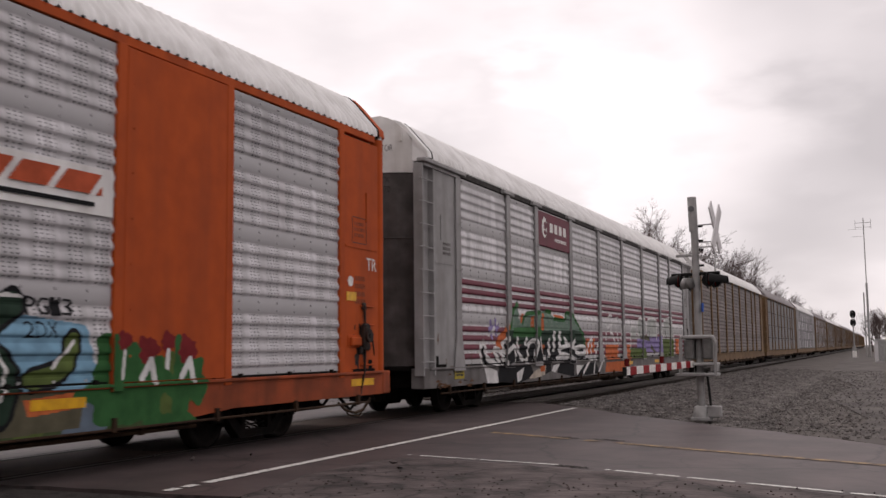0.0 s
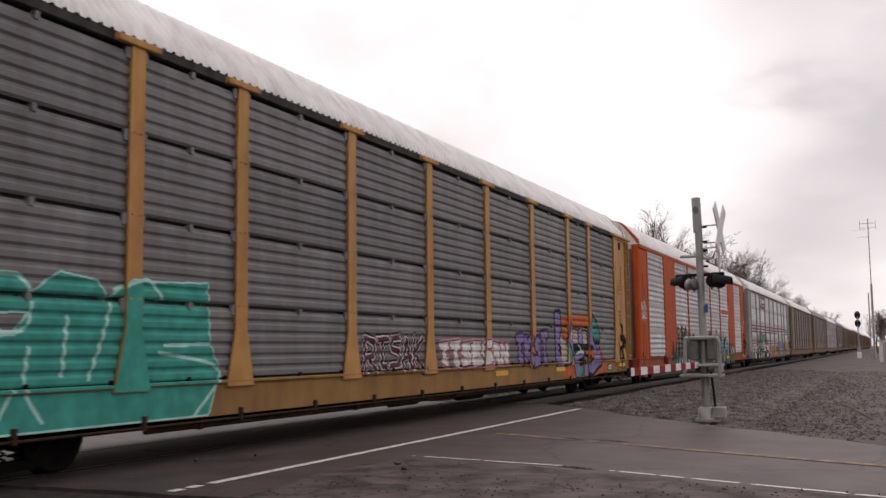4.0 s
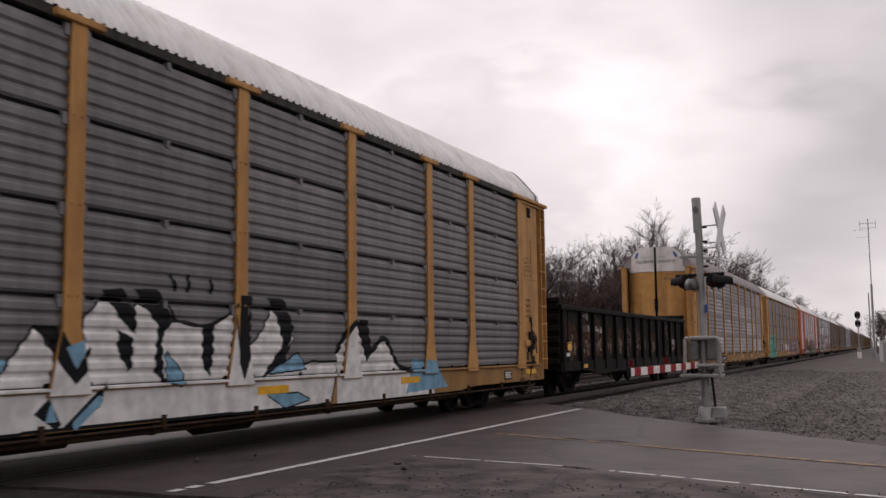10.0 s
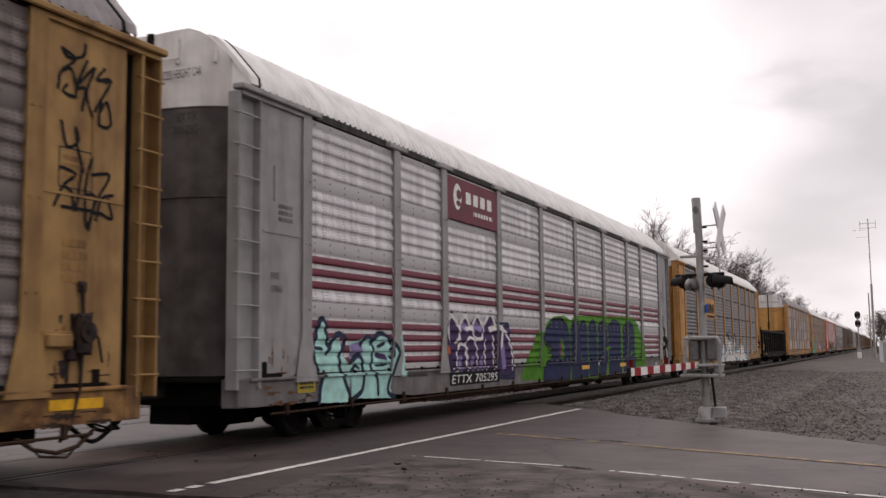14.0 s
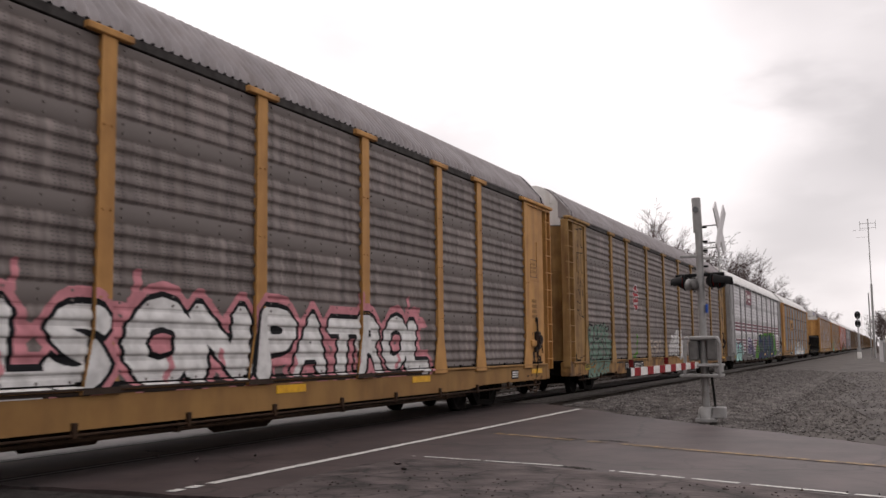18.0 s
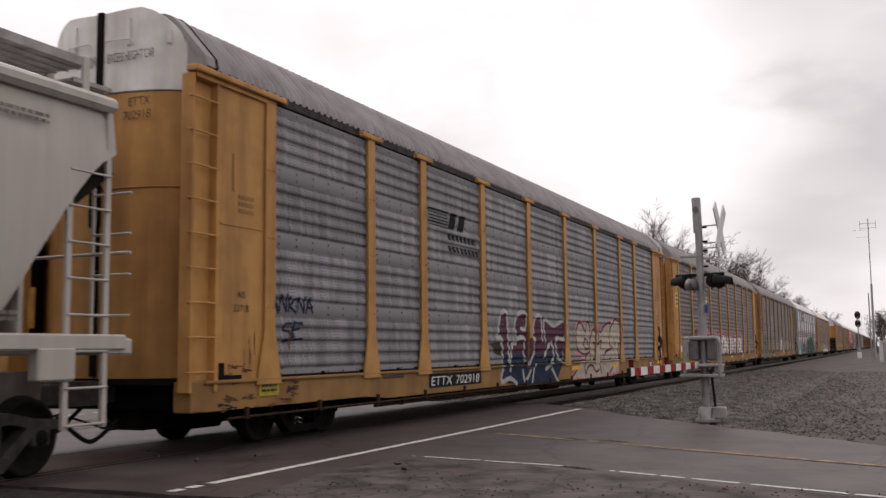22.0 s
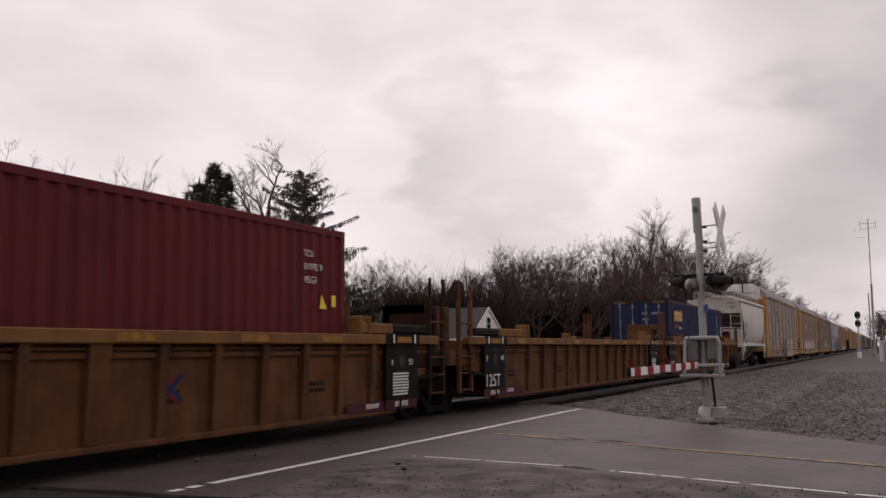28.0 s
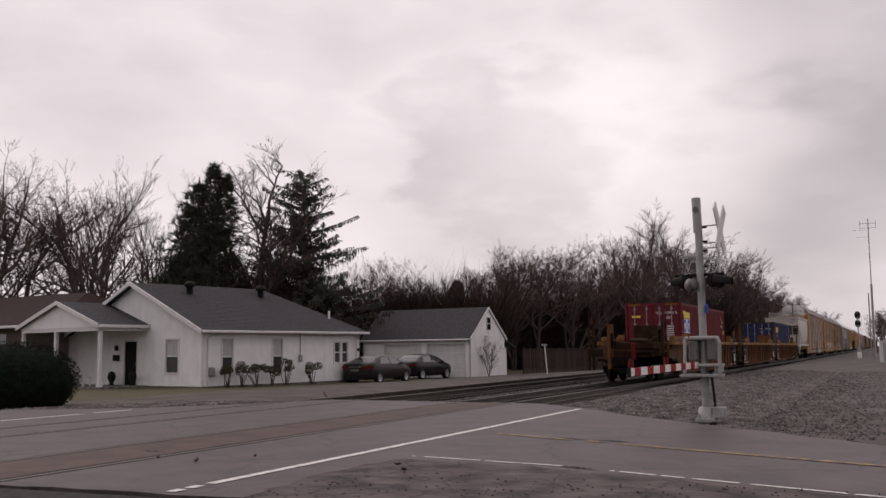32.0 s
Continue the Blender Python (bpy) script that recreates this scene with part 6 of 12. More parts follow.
def build_train():
    # far ahead, seen small all through; the ochre is dulled to stand for haze
    kinds = [("brown_screen", "roofg"), ("brown_screen", "roofw"), ("silver_mixed", "roofg"), ("dark_screen", "roofg"), ("blue_screen", "roofw")]
    for i in range(16):
        s, r = kinds[(i * 2 + 1) % 5]
        if i == 2:
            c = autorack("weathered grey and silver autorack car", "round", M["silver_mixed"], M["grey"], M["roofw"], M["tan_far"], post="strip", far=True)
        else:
            c = autorack("weathered ochre autorack car far along the track, dulled for haze", "round" if s != "dark_screen" else "fine", M[s], M["tan_far"], M[r], M["tan_far"], far=True)
        TRAIN.append((c, 30.66 + 29.6 * (i + 1)))

    # grey with maroon stripes
    car, dp, ps = marked_grey()
    p = Paint(-11.7, 12.6, 0.45, 2.5)
    p.put(p.area([(-9.50, 1.68), (-9.23, 2.11), (-8.80, 2.33), (-8.72, 1.95), (-8.17, 2.12), (-7.16, 2.17), (-6.70, 2.26), (-6.31, 2.25), (-6.09, 2.06), (-5.18, 2.03), (-4.93, 2.26), (-4.01, 2.06), (-3.28, 1.75), (-3.07, 1.54), (-9.51, 1.51)]), "spray_sage")
    p.put(p.area([(-10.23, 1.50), (-9.49, 1.83), (-9.51, 1.55), (-9.77, 1.30), (-10.54, 1.18), (-10.24, 1.38)]), "spray_orange")
    p.put(p.area([(-7.82, 2.06), (-7.61, 2.07), (-7.64, 1.52), (-7.92, 1.61)]), "spray_orange")
    p.put(p.area([(-7.02, 2.13), (-6.86, 2.18), (-6.78, 1.14), (-7.16, 1.15)]), "spray_orange")
    p.put(p.area([(-6.08, 2.16), (-5.25, 2.13), (-5.18, 2.03), (-6.01, 2.06)]), "spray_orange")
    p.put(p.area([(-3.01, 1.54), (-2.09, 1.55), (-2.13, 1.16), (-3.05, 1.11)]), "spray_orange")
    p.put(p.area([(-8.58, 2.11), (-8.42, 2.11), (-8.48, 1.87), (-8.62, 1.89)]), "spray_orange")
    p.put(p.area([(-9.56, 1.70), (-3.28, 1.78), (-3.08, 1.38), (-3.89, 1.38), (-9.70, 1.38)]), "spray_fir")
    p.put(p.area([(-9.12, 1.77), (-7.04, 1.82), (-7.05, 1.57), (-9.13, 1.55)]), "spray_green")
    p.put(p.stroke(bend([(-8.80, 2.33), (-9.20, 2.09), (-9.44, 1.76)]), 0.06), "spray_green")
    p.put(p.stroke(bend([(-8.46, 1.89), (-8.17, 2.11), (-7.16, 2.17)]), 0.05), "spray_green")
    p.put(p.stroke(bend([(-6.70, 2.23), (-6.24, 2.20)]), 0.05), "spray_green")
    p.put(p.stroke(bend([(-6.01, 2.04), (-5.09, 2.03), (-4.86, 2.24), (-4.02, 2.03), (-3.48, 1.75), (-3.08, 1.38)]), 0.05), "spray_green")
    p.put(p.area([(-11.14, 1.34), (-10.97, 1.38), (-10.82, 1.02), (-10.26, 0.93), (-10.48, 1.22), (-10.19, 1.24), (-9.79, 0.92), (-9.89, 1.34), (-9.51, 1.51), (-9.00, 1.51), (-9.02, 1.29), (-8.49, 1.38), (-7.93, 1.52), (-7.36, 1.38), (-7.09, 1.05), (-6.76, 1.47), (-5.81, 1.48), (-5.14, 1.38), (-4.25, 1.48), (-3.33, 1.27), (-3.12, 1.01), (-3.55, 0.96), (-5.16, 1.13), (-5.84, 0.99), (-7.24, 0.96), (-9.16, 0.99), (-9.66, 0.92), (-10.72, 0.94), (-11.10, 1.02)]), "spray_black")
    p.put(p.area([(-10.14, 0.93), (-8.97, 0.90), (-9.00, 0.50), (-10.22, 0.56)]), "spray_black")
    p.put(p.area([(-8.97, 0.90), (-7.97, 0.89), (-7.70, 0.61), (-8.67, 0.51), (-9.00, 0.52)]), "spray_black")
    p.put(p.area([(-7.09, 1.05), (-6.48, 1.05), (-6.35, 0.71), (-6.97, 0.63)]), "spray_black")
    p.put(p.area([(-5.17, 0.98), (-4.29, 0.97), (-4.33, 0.51), (-5.87, 0.65), (-5.69, 0.89)]), "spray_black")
    p.put(p.area([(-3.56, 0.80), (-2.16, 0.88), (-1.55, 0.54), (-4.33, 0.51)]), "spray_black")
    p.put(p.area([(-11.05, 0.94), (-10.27, 0.81), (-10.16, 0.54), (-10.84, 0.56)]), "spray_white")
    p.put(p.area([(-8.98, 0.73), (-8.45, 0.85), (-8.67, 0.55), (-8.93, 0.52)]), "spray_white")
    p.put(p.area([(-8.13, 0.58), (-7.69, 0.74), (-6.80, 0.86), (-6.89, 0.63), (-7.71, 0.56)]), "spray_cream")
    p.put(p.area([(-6.18, 0.85), (-5.60, 0.89), (-6.03, 0.66), (-6.35, 0.71)]), "spray_white")
    p.put(p.area([(-4.12, 0.81), (-3.37, 0.80), (-4.06, 0.53)]), "spray_white")
    p.put(p.area([(-7.28, 0.85), (-6.88, 0.86), (-6.89, 0.72), (-7.23, 0.71)]), "spray_orange")
    p.put(p.area([(-8.34, 1.51), (-8.17, 1.58), (-8.19, 1.34), (-8.38, 1.36)]), "spray_white")
    p.put(p.area([(-6.11, 1.74), (-5.92, 1.74), (-5.99, 1.19), (-6.18, 1.19)]), "spray_white")
    p.put(p.area([(-5.66, 1.72), (-5.45, 1.73), (-5.42, 1.16), (-5.67, 1.13)]), "spray_white")
    p.put(p.area([(-6.57, 1.52), (-6.41, 1.55), (-6.40, 1.05), (-6.60, 1.05)]), "spray_white")
    p.put(p.stroke(bend([(-11.10, 0.94), (-11.23, 1.26), (-11.00, 1.42), (-10.82, 1.10), (-10.26, 0.95)]), 0.06), "spray_white")
    p.put(p.stroke(bend([(-10.02, 0.97), (-10.42, 1.26), (-10.07, 1.24), (-9.66, 0.96)]), 0.06), "spray_white")
    p.put(p.stroke(bend([(-9.51, 1.51), (-9.88, 1.38), (-9.71, 1.21), (-9.27, 1.34), (-9.02, 1.29), (-9.03, 1.03)]), 0.06), "spray_white")
    p.put(p.stroke(bend([(-8.87, 1.51), (-8.76, 1.16), (-8.24, 0.98), (-8.08, 1.38), (-7.65, 1.47), (-7.44, 1.38), (-7.67, 1.11)]), 0.06), "spray_white")
    p.put(p.stroke(bend([(-7.28, 1.52), (-7.09, 1.10), (-6.79, 1.05)]), 0.06), "spray_white")
    p.put(p.stroke(bend([(-5.13, 1.53), (-4.79, 1.38), (-4.27, 1.28), (-3.32, 1.33), (-3.10, 1.17), (-3.53, 1.12), (-4.28, 1.17)]), 0.06), "spray_white")
    p.put(p.stroke(bend([(-5.84, 1.01), (-5.42, 1.11), (-4.99, 1.10), (-4.47, 1.00)]), 0.06), "spray_white")
    p.put(p.stroke(bend([(-4.24, 1.53), (-4.62, 1.38), (-5.66, 1.28)]), 0.06), "spray_white")
    p.put(p.stroke(bend([(-2.96, 1.00), (-2.83, 1.33), (-2.40, 1.54), (-2.55, 1.11)]), 0.05), "spray_white")
    p.put(p.stroke(bend([(-3.39, 0.59), (-2.77, 0.89), (-2.45, 1.00)]), 0.05), "spray_white")
    p.put(p.stroke(bend([(-2.29, 0.56), (-2.03, 1.10), (-1.55, 1.55)]), 0.05), "spray_white")
    p.put(p.stroke(bend([(-1.77, 0.55), (-1.30, 0.87)]), 0.05), "spray_white")
    p.put(p.stroke(bend([(-10.68, 1.70), (-10.10, 1.79)]), 0.06), "spray_lilac")
    p.put(p.stroke(bend([(-10.56, 1.87), (-10.52, 1.54)]), 0.06), "spray_lilac")
    p.put(p.stroke(bend([(-10.69, 1.58), (-10.16, 1.84)]), 0.04), "spray_white")
    p.put(p.stroke(bend([(-10.27, 1.92), (-10.23, 1.59)]), 0.05), "spray_lilac")
    p.put(p.stroke(bend([(-0.78, 1.55), (-0.60, 2.13), (0.00, 2.26), (-0.18, 1.67)]), 0.05), "spray_white")
    p.put(p.stroke(bend([(-0.51, 1.90), (0.46, 2.04), (0.75, 1.38)]), 0.05), "spray_white")
    p.put(p.stroke(bend([(0.23, 2.15), (0.73, 2.22)]), 0.05), "spray_white")
    p.put(p.stroke(bend([(-0.05, 1.79), (0.38, 1.38)]), 0.05), "spray_white")
    p.put(p.stroke(bend([(1.15, 1.56), (1.60, 2.06), (1.74, 1.13)]), 0.05), "spray_white")
    p.put(p.area([(-0.84, 1.38), (0.75, 1.38), (0.69, 0.90), (-0.85, 0.92)]), "spray_orange")
    p.put(p.area([(1.91, 1.38), (2.45, 1.38), (2.36, 0.69), (1.82, 0.70)]), "spray_orange")
    p.put(p.area([(10.50, 1.61), (11.98, 1.62), (11.85, 0.94), (10.38, 0.96)]), "spray_orange")
    p.put(p.area([(-0.85, 0.84), (1.84, 0.85), (1.41, 0.52), (-1.00, 0.55)]), "spray_orange")
    p.put(p.area([(2.47, 1.57), (2.66, 1.95), (3.23, 2.02), (3.46, 1.57)]), "spray_silver")
    p.put(p.area([(3.46, 1.57), (3.69, 2.20), (4.30, 2.29), (4.84, 2.22), (4.81, 1.58)]), "spray_silver")
    p.put(p.area([(4.97, 1.65), (5.22, 2.23), (5.88, 2.38), (6.70, 2.26), (6.77, 1.66)]), "spray_silver")
    p.put(p.area([(7.83, 1.67), (8.11, 2.25), (8.88, 2.40), (9.64, 2.36), (10.11, 1.68)]), "spray_silver")
    p.put(p.area([(3.46, 1.57), (7.84, 1.70), (7.73, 1.09), (3.40, 1.12)]), "spray_lilac")
    p.put(p.area([(2.43, 1.25), (4.60, 1.25), (4.71, 0.91), (2.39, 0.91)]), "spray_moss")
    p.put(p.area([(7.82, 1.60), (10.10, 1.61), (10.05, 0.92), (7.70, 0.87)]), "spray_moss")
    p.put(p.stroke(bend([(4.21, 1.64), (5.44, 1.58)]), 0.08), "spray_khaki")
    p.put(p.stroke(bend([(5.72, 1.31), (6.35, 1.10)]), 0.08), "spray_khaki")
    p.put(p.stroke(bend([(2.43, 1.25), (2.66, 1.95), (3.37, 1.99)]), 0.05), "spray_white")
    p.put(p.stroke(bend([(3.56, 1.70), (3.69, 2.20), (4.30, 2.29), (4.83, 2.19)]), 0.05), "spray_white")
    p.put(p.stroke(bend([(5.00, 1.85), (5.22, 2.23), (5.88, 2.37), (6.70, 2.24), (6.76, 1.59)]), 0.05), "spray_white")
    p.put(p.stroke(bend([(7.90, 1.67), (8.11, 2.25), (8.88, 2.40), (9.75, 2.33), (10.15, 1.46)]), 0.05), "spray_white")
    p.put(p.stroke(bend([(7.14, 1.81), (7.58, 1.88), (7.51, 1.45)]), 0.04), "spray_white")
    p.put(p.stroke(bend([(11.05, 1.22), (11.56, 1.69), (12.43, 1.70)]), 0.04), "spray_white")
    p.put(p.stroke(bend([(3.93, 1.84), (4.05, 1.58)]), 0.04), "spray_black")
    p.put(p.stroke(bend([(5.48, 1.86), (5.50, 1.58)]), 0.04), "spray_black")
    p.put(p.stroke(bend([(8.41, 1.89), (8.55, 1.60)]), 0.05), "spray_black")
    p.lay(car, dp, ps)
    end_number(car, "ETTX", "705070", M["letter_dark"])
    TRAIN.append((car, 30.66))

    # orange
    car = autorack("orange autorack car with silver screens and bright graffiti", "round", M["silver"], M["orange"], M["roofw"], M["orange_sill"], door_low=M["orange_sill"], post="strip", strips=(1, 7), notice=None)
    for sg in (-1, 1):
        part("door_edge", door_edge_mesh(sg), M["steel_door"], car, "bare steel door edge", at=pose(0, 0, 0, 0, 0, 180))
    for k, text in enumerate(("EXCESS", "HEIGHT", "CAR")):
        written(text, 0.12, 0.09 * len(text), M["letter_dark"], car, Matrix.Translation((0.42, -14.13, 5.36 - 0.17 * k)) @ REAR)
    for k in range(5):
        part("grab_iron", G().tube((1.475, -13.35, 0.62 + 0.36 * k), (1.475, -12.95, 0.62 + 0.36 * k), 0.015, 6), M["orange"], car)
    part("corner_step", G().box(1.40, 1.47, -13.40, -13.34, 0.28, 2.1, 0.008).box(1.40, 1.47, -12.96, -12.90, 0.28, 2.1, 0.008).box(1.36, 1.48, -13.4, -12.9, 0.28, 0.34, 0.01), M["orange_sill"], car)
    dp, ps = depth_of("round"), post_spans("strip")
    p = Paint(-12.0, 11.6, 0.45, 2.35)
    p.put(p.rect(-12.0, -3.1, 0.45, 0.95), "spray_umber")
    p.put(p.rect(-3.1, -1.5, 0.45, 0.95), "spray_fir")
    p.put(p.rect(-1.5, 8.3, 0.45, 0.95), "spray_olive")
    for k in range(30):
        y = -11.4 + k * 0.68
        p.put(p.blob(y, 0.70 + 0.14 * math.sin(k * 2.3), 0.42, 0.26, 0.4, k), ("spray_fir", "spray_moss", "spray_umber", "spray_steel", "spray_green", "spray_red", "spray_fir")[(k * 3) % 7] if y < -1.4 else ("spray_green", "spray_moss", "spray_steel", "spray_red", "spray_green")[k % 5])
    for y0, y1, z1, c in ((-12.0, -9.9, 1.55, "spray_fir"), (-9.9, -8.4, 1.9, "spray_khaki"), (-8.4, -7.3, 1.75, "spray_umber"), (-7.3, -6.3, 2.05, "spray_khaki"),
                          (-6.3, -5.2, 2.10, "spray_umber"), (-5.3, -4.5, 1.95, "spray_khaki"), (-4.5, -3.0, 1.80, "spray_umber"), (-3.0, -1.5, 1.62, "spray_fir")):
        m = p.rect(y0, y1, 0.9, 3.0) & (p.Z < z1 - 0.16 * np.maximum(0, p.Y + 3.0) + 0.07 * np.sin(p.Y * 7))
        p.put(p.grow(m, 0.05), "spray_black")
        p.put(m, c)
        p.put(p.blob((y0 + y1) / 2 + 0.2, 1.15, 0.35, 0.25, 0.5, y0), "spray_fir")
        q = [(y1 - 0.14 + 0.05 * math.sin(k * 0.9) + 0.03 * math.sin(k * 2.3), 0.7 + k * 0.05) for k in range(int((z1 - 0.8) / 0.05))] + [(y1 - 0.14 - k * 0.05, z1 - 0.10 + 0.05 * math.sin(k * 0.8) + 0.02 * math.sin(k * 1.9)) for k in range(int((y1 - y0) * 12))]
        p.put(p.stroke(q, 0.018), "spray_white")
    p.put(p.stroke([(-4.1, 0.6), (-3.9, 1.3), (-3.7, 0.7)], 0.14), "spray_steel")
    p.put(p.blob(0.3, 1.25, 1.25, 0.42, 0.3, 2), "spray_wine")
    for y, sd in ((-0.45, 3), (0.15, 7), (0.75, 5)):
        p.put(p.blob(y, 1.35, 0.26, 0.72, 0.4, sd), "spray_black")
        p.put(p.blob(y, 1.35, 0.20, 0.62, 0.5, sd), "spray_moss")
        p.put(p.slash((y - 0.15, 1.75), (y + 0.2, 2.0), 0.05, 0.02), "spray_black")
        p.put(p.stroke([(y, 0.9), (y - 0.06, 1.3), (y + 0.08, 1.6)], 0.03), "spray_sage")
    p.put(p.area([(1.66, 1.44), (1.76, 1.78), (2.22, 1.95), (3.2, 1.9), (4.47, 1.92), (5.21, 1.76), (6.95, 1.59), (7.11, 1.13), (6.95, 0.71), (4.97, 0.79), (1.87, 0.92)]), "spray_sky")
    p.put(p.area([(1.14, 1.43), (1.26, 1.71), (1.47, 1.69), (1.62, 1.44), (1.85, 1.35), (1.82, 1.09), (1.57, 0.96), (1.16, 0.95)]), "spray_wine")
    p.put(p.area([(1.16, 0.95), (1.57, 1.05), (1.87, 0.92), (2.07, 0.59), (1.8, 0.57), (1.17, 0.58)]), "spray_green")
    p.put(p.area([(2.07, 0.57), (2.02, 0.92), (3.23, 0.93), (3.29, 0.53)]), "spray_moss")
    p.put(p.area([(3.29, 0.53), (3.23, 0.93), (4.97, 0.9), (5.04, 0.46)]), "spray_khaki")
    p.put(p.area([(2.35, 0.56), (2.42, 0.9), (2.77, 0.88), (2.73, 0.55)]), "spray_fir")
    p.put(p.area([(5.04, 0.46), (4.97, 0.9), (6.95, 0.92), (6.87, 0.51)]), "spray_khaki")
    m = p.stroke(bend([(2.15, 1.8), (2.08, 1.5), (2.03, 1.15), (2.25, 1.01)]), 0.13)
    p.put(p.grow(m, 0.06), "spray_black")
    p.put(m, "spray_moss")
    m = p.stroke(bend([(2.26, 0.99), (2.62, 1.35), (2.7, 1.69), (2.87, 1.95), (3.12, 1.93), (3.23, 1.58), (3.2, 1.19), (3.53, 0.56)]), 0.15)
    p.put(p.grow(m, 0.07), "spray_black")
    p.put(m, "spray_moss")
    p.put(p.stroke(bend([(2.24, 1.35), (2.75, 1.47), (3.23, 1.45)]), 0.11), "spray_moss")
    m = p.stroke(bend([(3.6, 1.68), (4.08, 1.81), (4.14, 1.52), (3.92, 1.28), (3.72, 1.11), (4.49, 1.11)]), 0.12)
    p.put(p.grow(m, 0.07), "spray_black")
    p.put(m, "spray_khaki")
    m = p.stroke(bend([(4.57, 1.74), (4.66, 1.31), (4.63, 0.81), (4.44, 0.61)]), 0.12)
    p.put(p.grow(m, 0.07), "spray_black")
    p.put(m, "spray_moss")
    m = p.stroke(bend([(5.31, 1.95), (5.28, 1.46), (5.03, 0.97)]), 0.13)
    p.put(p.grow(m, 0.07), "spray_black")
    p.put(m, "spray_moss")
    m = p.stroke(bend([(5.96, 1.78), (5.54, 1.46), (5.89, 1.11), (5.83, 0.72)]), 0.12)
    p.put(p.grow(m, 0.06), "spray_black")
    p.put(m, "spray_fir")
    m = p.stroke(bend([(6.76, 1.42), (6.63, 1.13), (6.21, 1.02)]), 0.09)
    p.put(p.grow(m, 0.05), "spray_black")
    p.put(m, "spray_moss")
    p.put(p.stroke(bend([(2.94, 1.7), (3.07, 1.6), (3, 1.51)]), 0.06), "spray_black")
    p.put(p.stroke(bend([(1.84, 1.73), (1.97, 1.76), (2.06, 1.9), (2.1, 1.85)]), 0.02), "spray_white")
    p.put(p.stroke(bend([(1.98, 1.67), (1.99, 1.38), (2.16, 1.29), (1.99, 1.21), (2.02, 0.92)]), 0.02), "spray_white")
    p.put(p.stroke(bend([(2.66, 1.6), (2.69, 1.82), (2.84, 1.99), (3.01, 2.02)]), 0.03), "spray_white")
    p.put(p.stroke(bend([(2.58, 1.41), (2.25, 1.11)]), 0.02), "spray_white")
    p.put(p.stroke(bend([(3, 1.44), (3.05, 1.13)]), 0.02), "spray_white")
    p.put(p.stroke(bend([(3.32, 1.12), (3.62, 0.85), (3.81, 0.67), (3.82, 0.54)]), 0.02), "spray_white")
    p.put(p.stroke(bend([(3.51, 1.45), (3.5, 1.65), (3.7, 1.72)]), 0.02), "spray_white")
    p.put(p.stroke(bend([(3.71, 1.62), (3.91, 1.83), (4.18, 1.87)]), 0.025), "spray_white")
    p.put(p.stroke(bend([(4.03, 1.52), (3.82, 1.28), (3.67, 1.15)]), 0.02), "spray_white")
    p.put(p.stroke(bend([(3.93, 1.18), (4.43, 1.15)]), 0.025), "spray_white")
    p.put(p.stroke(bend([(4.47, 1.74), (4.53, 1.74), (4.69, 1.73)]), 0.025), "spray_white")
    p.put(p.stroke(bend([(5.15, 1.53), (5.18, 1.91), (5.4, 1.95)]), 0.025), "spray_white")
    p.put(p.stroke(bend([(5.11, 1.42), (5.09, 1.16), (4.94, 1.01)]), 0.02), "spray_white")
    p.put(p.stroke(bend([(5.47, 1.69), (5.74, 1.85), (6.03, 1.86)]), 0.02), "spray_white")
    p.put(p.stroke(bend([(5.68, 1.38), (5.89, 1.15), (5.83, 0.84)]), 0.02), "spray_white")
    p.put(p.stroke(bend([(4.32, 0.82), (4.43, 0.92), (4.61, 0.94)]), 0.025), "spray_white")
    p.put(p.stroke(bend([(4.71, 1.53), (4.96, 1.38)]), 0.02), "spray_white")
    p.put(p.stroke(bend([(6.79, 1.42), (6.48, 1.14)]), 0.02), "spray_white")
    p.put(p.area([(1.11, 2.08), (1.24, 2.09), (1.39, 1.94), (1.4, 1.74), (1.26, 1.65), (1.13, 1.65)]), "spray_fir")
    p.put(p.area([(6.11, 0.83), (6.95, 0.9), (6.87, 0.72), (6.18, 0.66)]), "spray_orange")
    p.put(p.area([(4.97, 0.83), (5.42, 0.85), (5.42, 0.66), (4.97, 0.66)]), "spray_orange")
    p.put(p.word("PG13", 6.10, 6.75, 1.68, 1.86) | p.word("2DX", 6.10, 6.56, 1.45, 1.61), "spray_black")
    p.put(p.blob(7.7, 0.95, 0.85, 0.42, 0.4, 2), "spray_green")
    p.put(p.blob(8.3, 0.95, 0.4, 0.36, 0.4, 5), "spray_moss")
    for y, z in ((7.5, 1.42), (8.25, 1.42), (8.0, 1.0)):
        p.put(p.blob(y, z, 0.13, 0.11, 0.3, y), "spray_red")
        p.put(p.stroke([(y, z - 0.12), (y - 0.03, z - 0.4)], 0.035), "spray_white")
    for y, s in ((7.9, 1), (8.6, 2), (-10.5, 5), (-11.2, 7)):
        p.put(p.blob(y, 0.95, 0.34, 0.42, 0.4, s), "spray_green")
        p.put(p.blob(y, 1.32, 0.17, 0.16, 0.3, s), "spray_red")
        p.put(p.stroke([(y - 0.1, 1.0), (y + 0.05, 1.2), (y + 0.12, 0.95)], 0.045), "spray_white")
    for y in (-6.8, -3.3, 1.9, 5.4):
        p.put(p.blob(y, 0.7, 0.14, 0.2, 0.3, y), "spray_sky")
    flat = ((np.abs(p.Y + 8.42) < 0.95) | (np.abs(p.Y - 8.42) < 0.95)) & (p.Z > 0.96)
    q = Paint(-12.0, 11.6, 0.45, 2.35)
    p.g[(p.Y < -8.7) | ((p.Y < -7.4) & (p.Z > 1.3 + 0.25 * np.sin(p.Y * 9)))] = 0
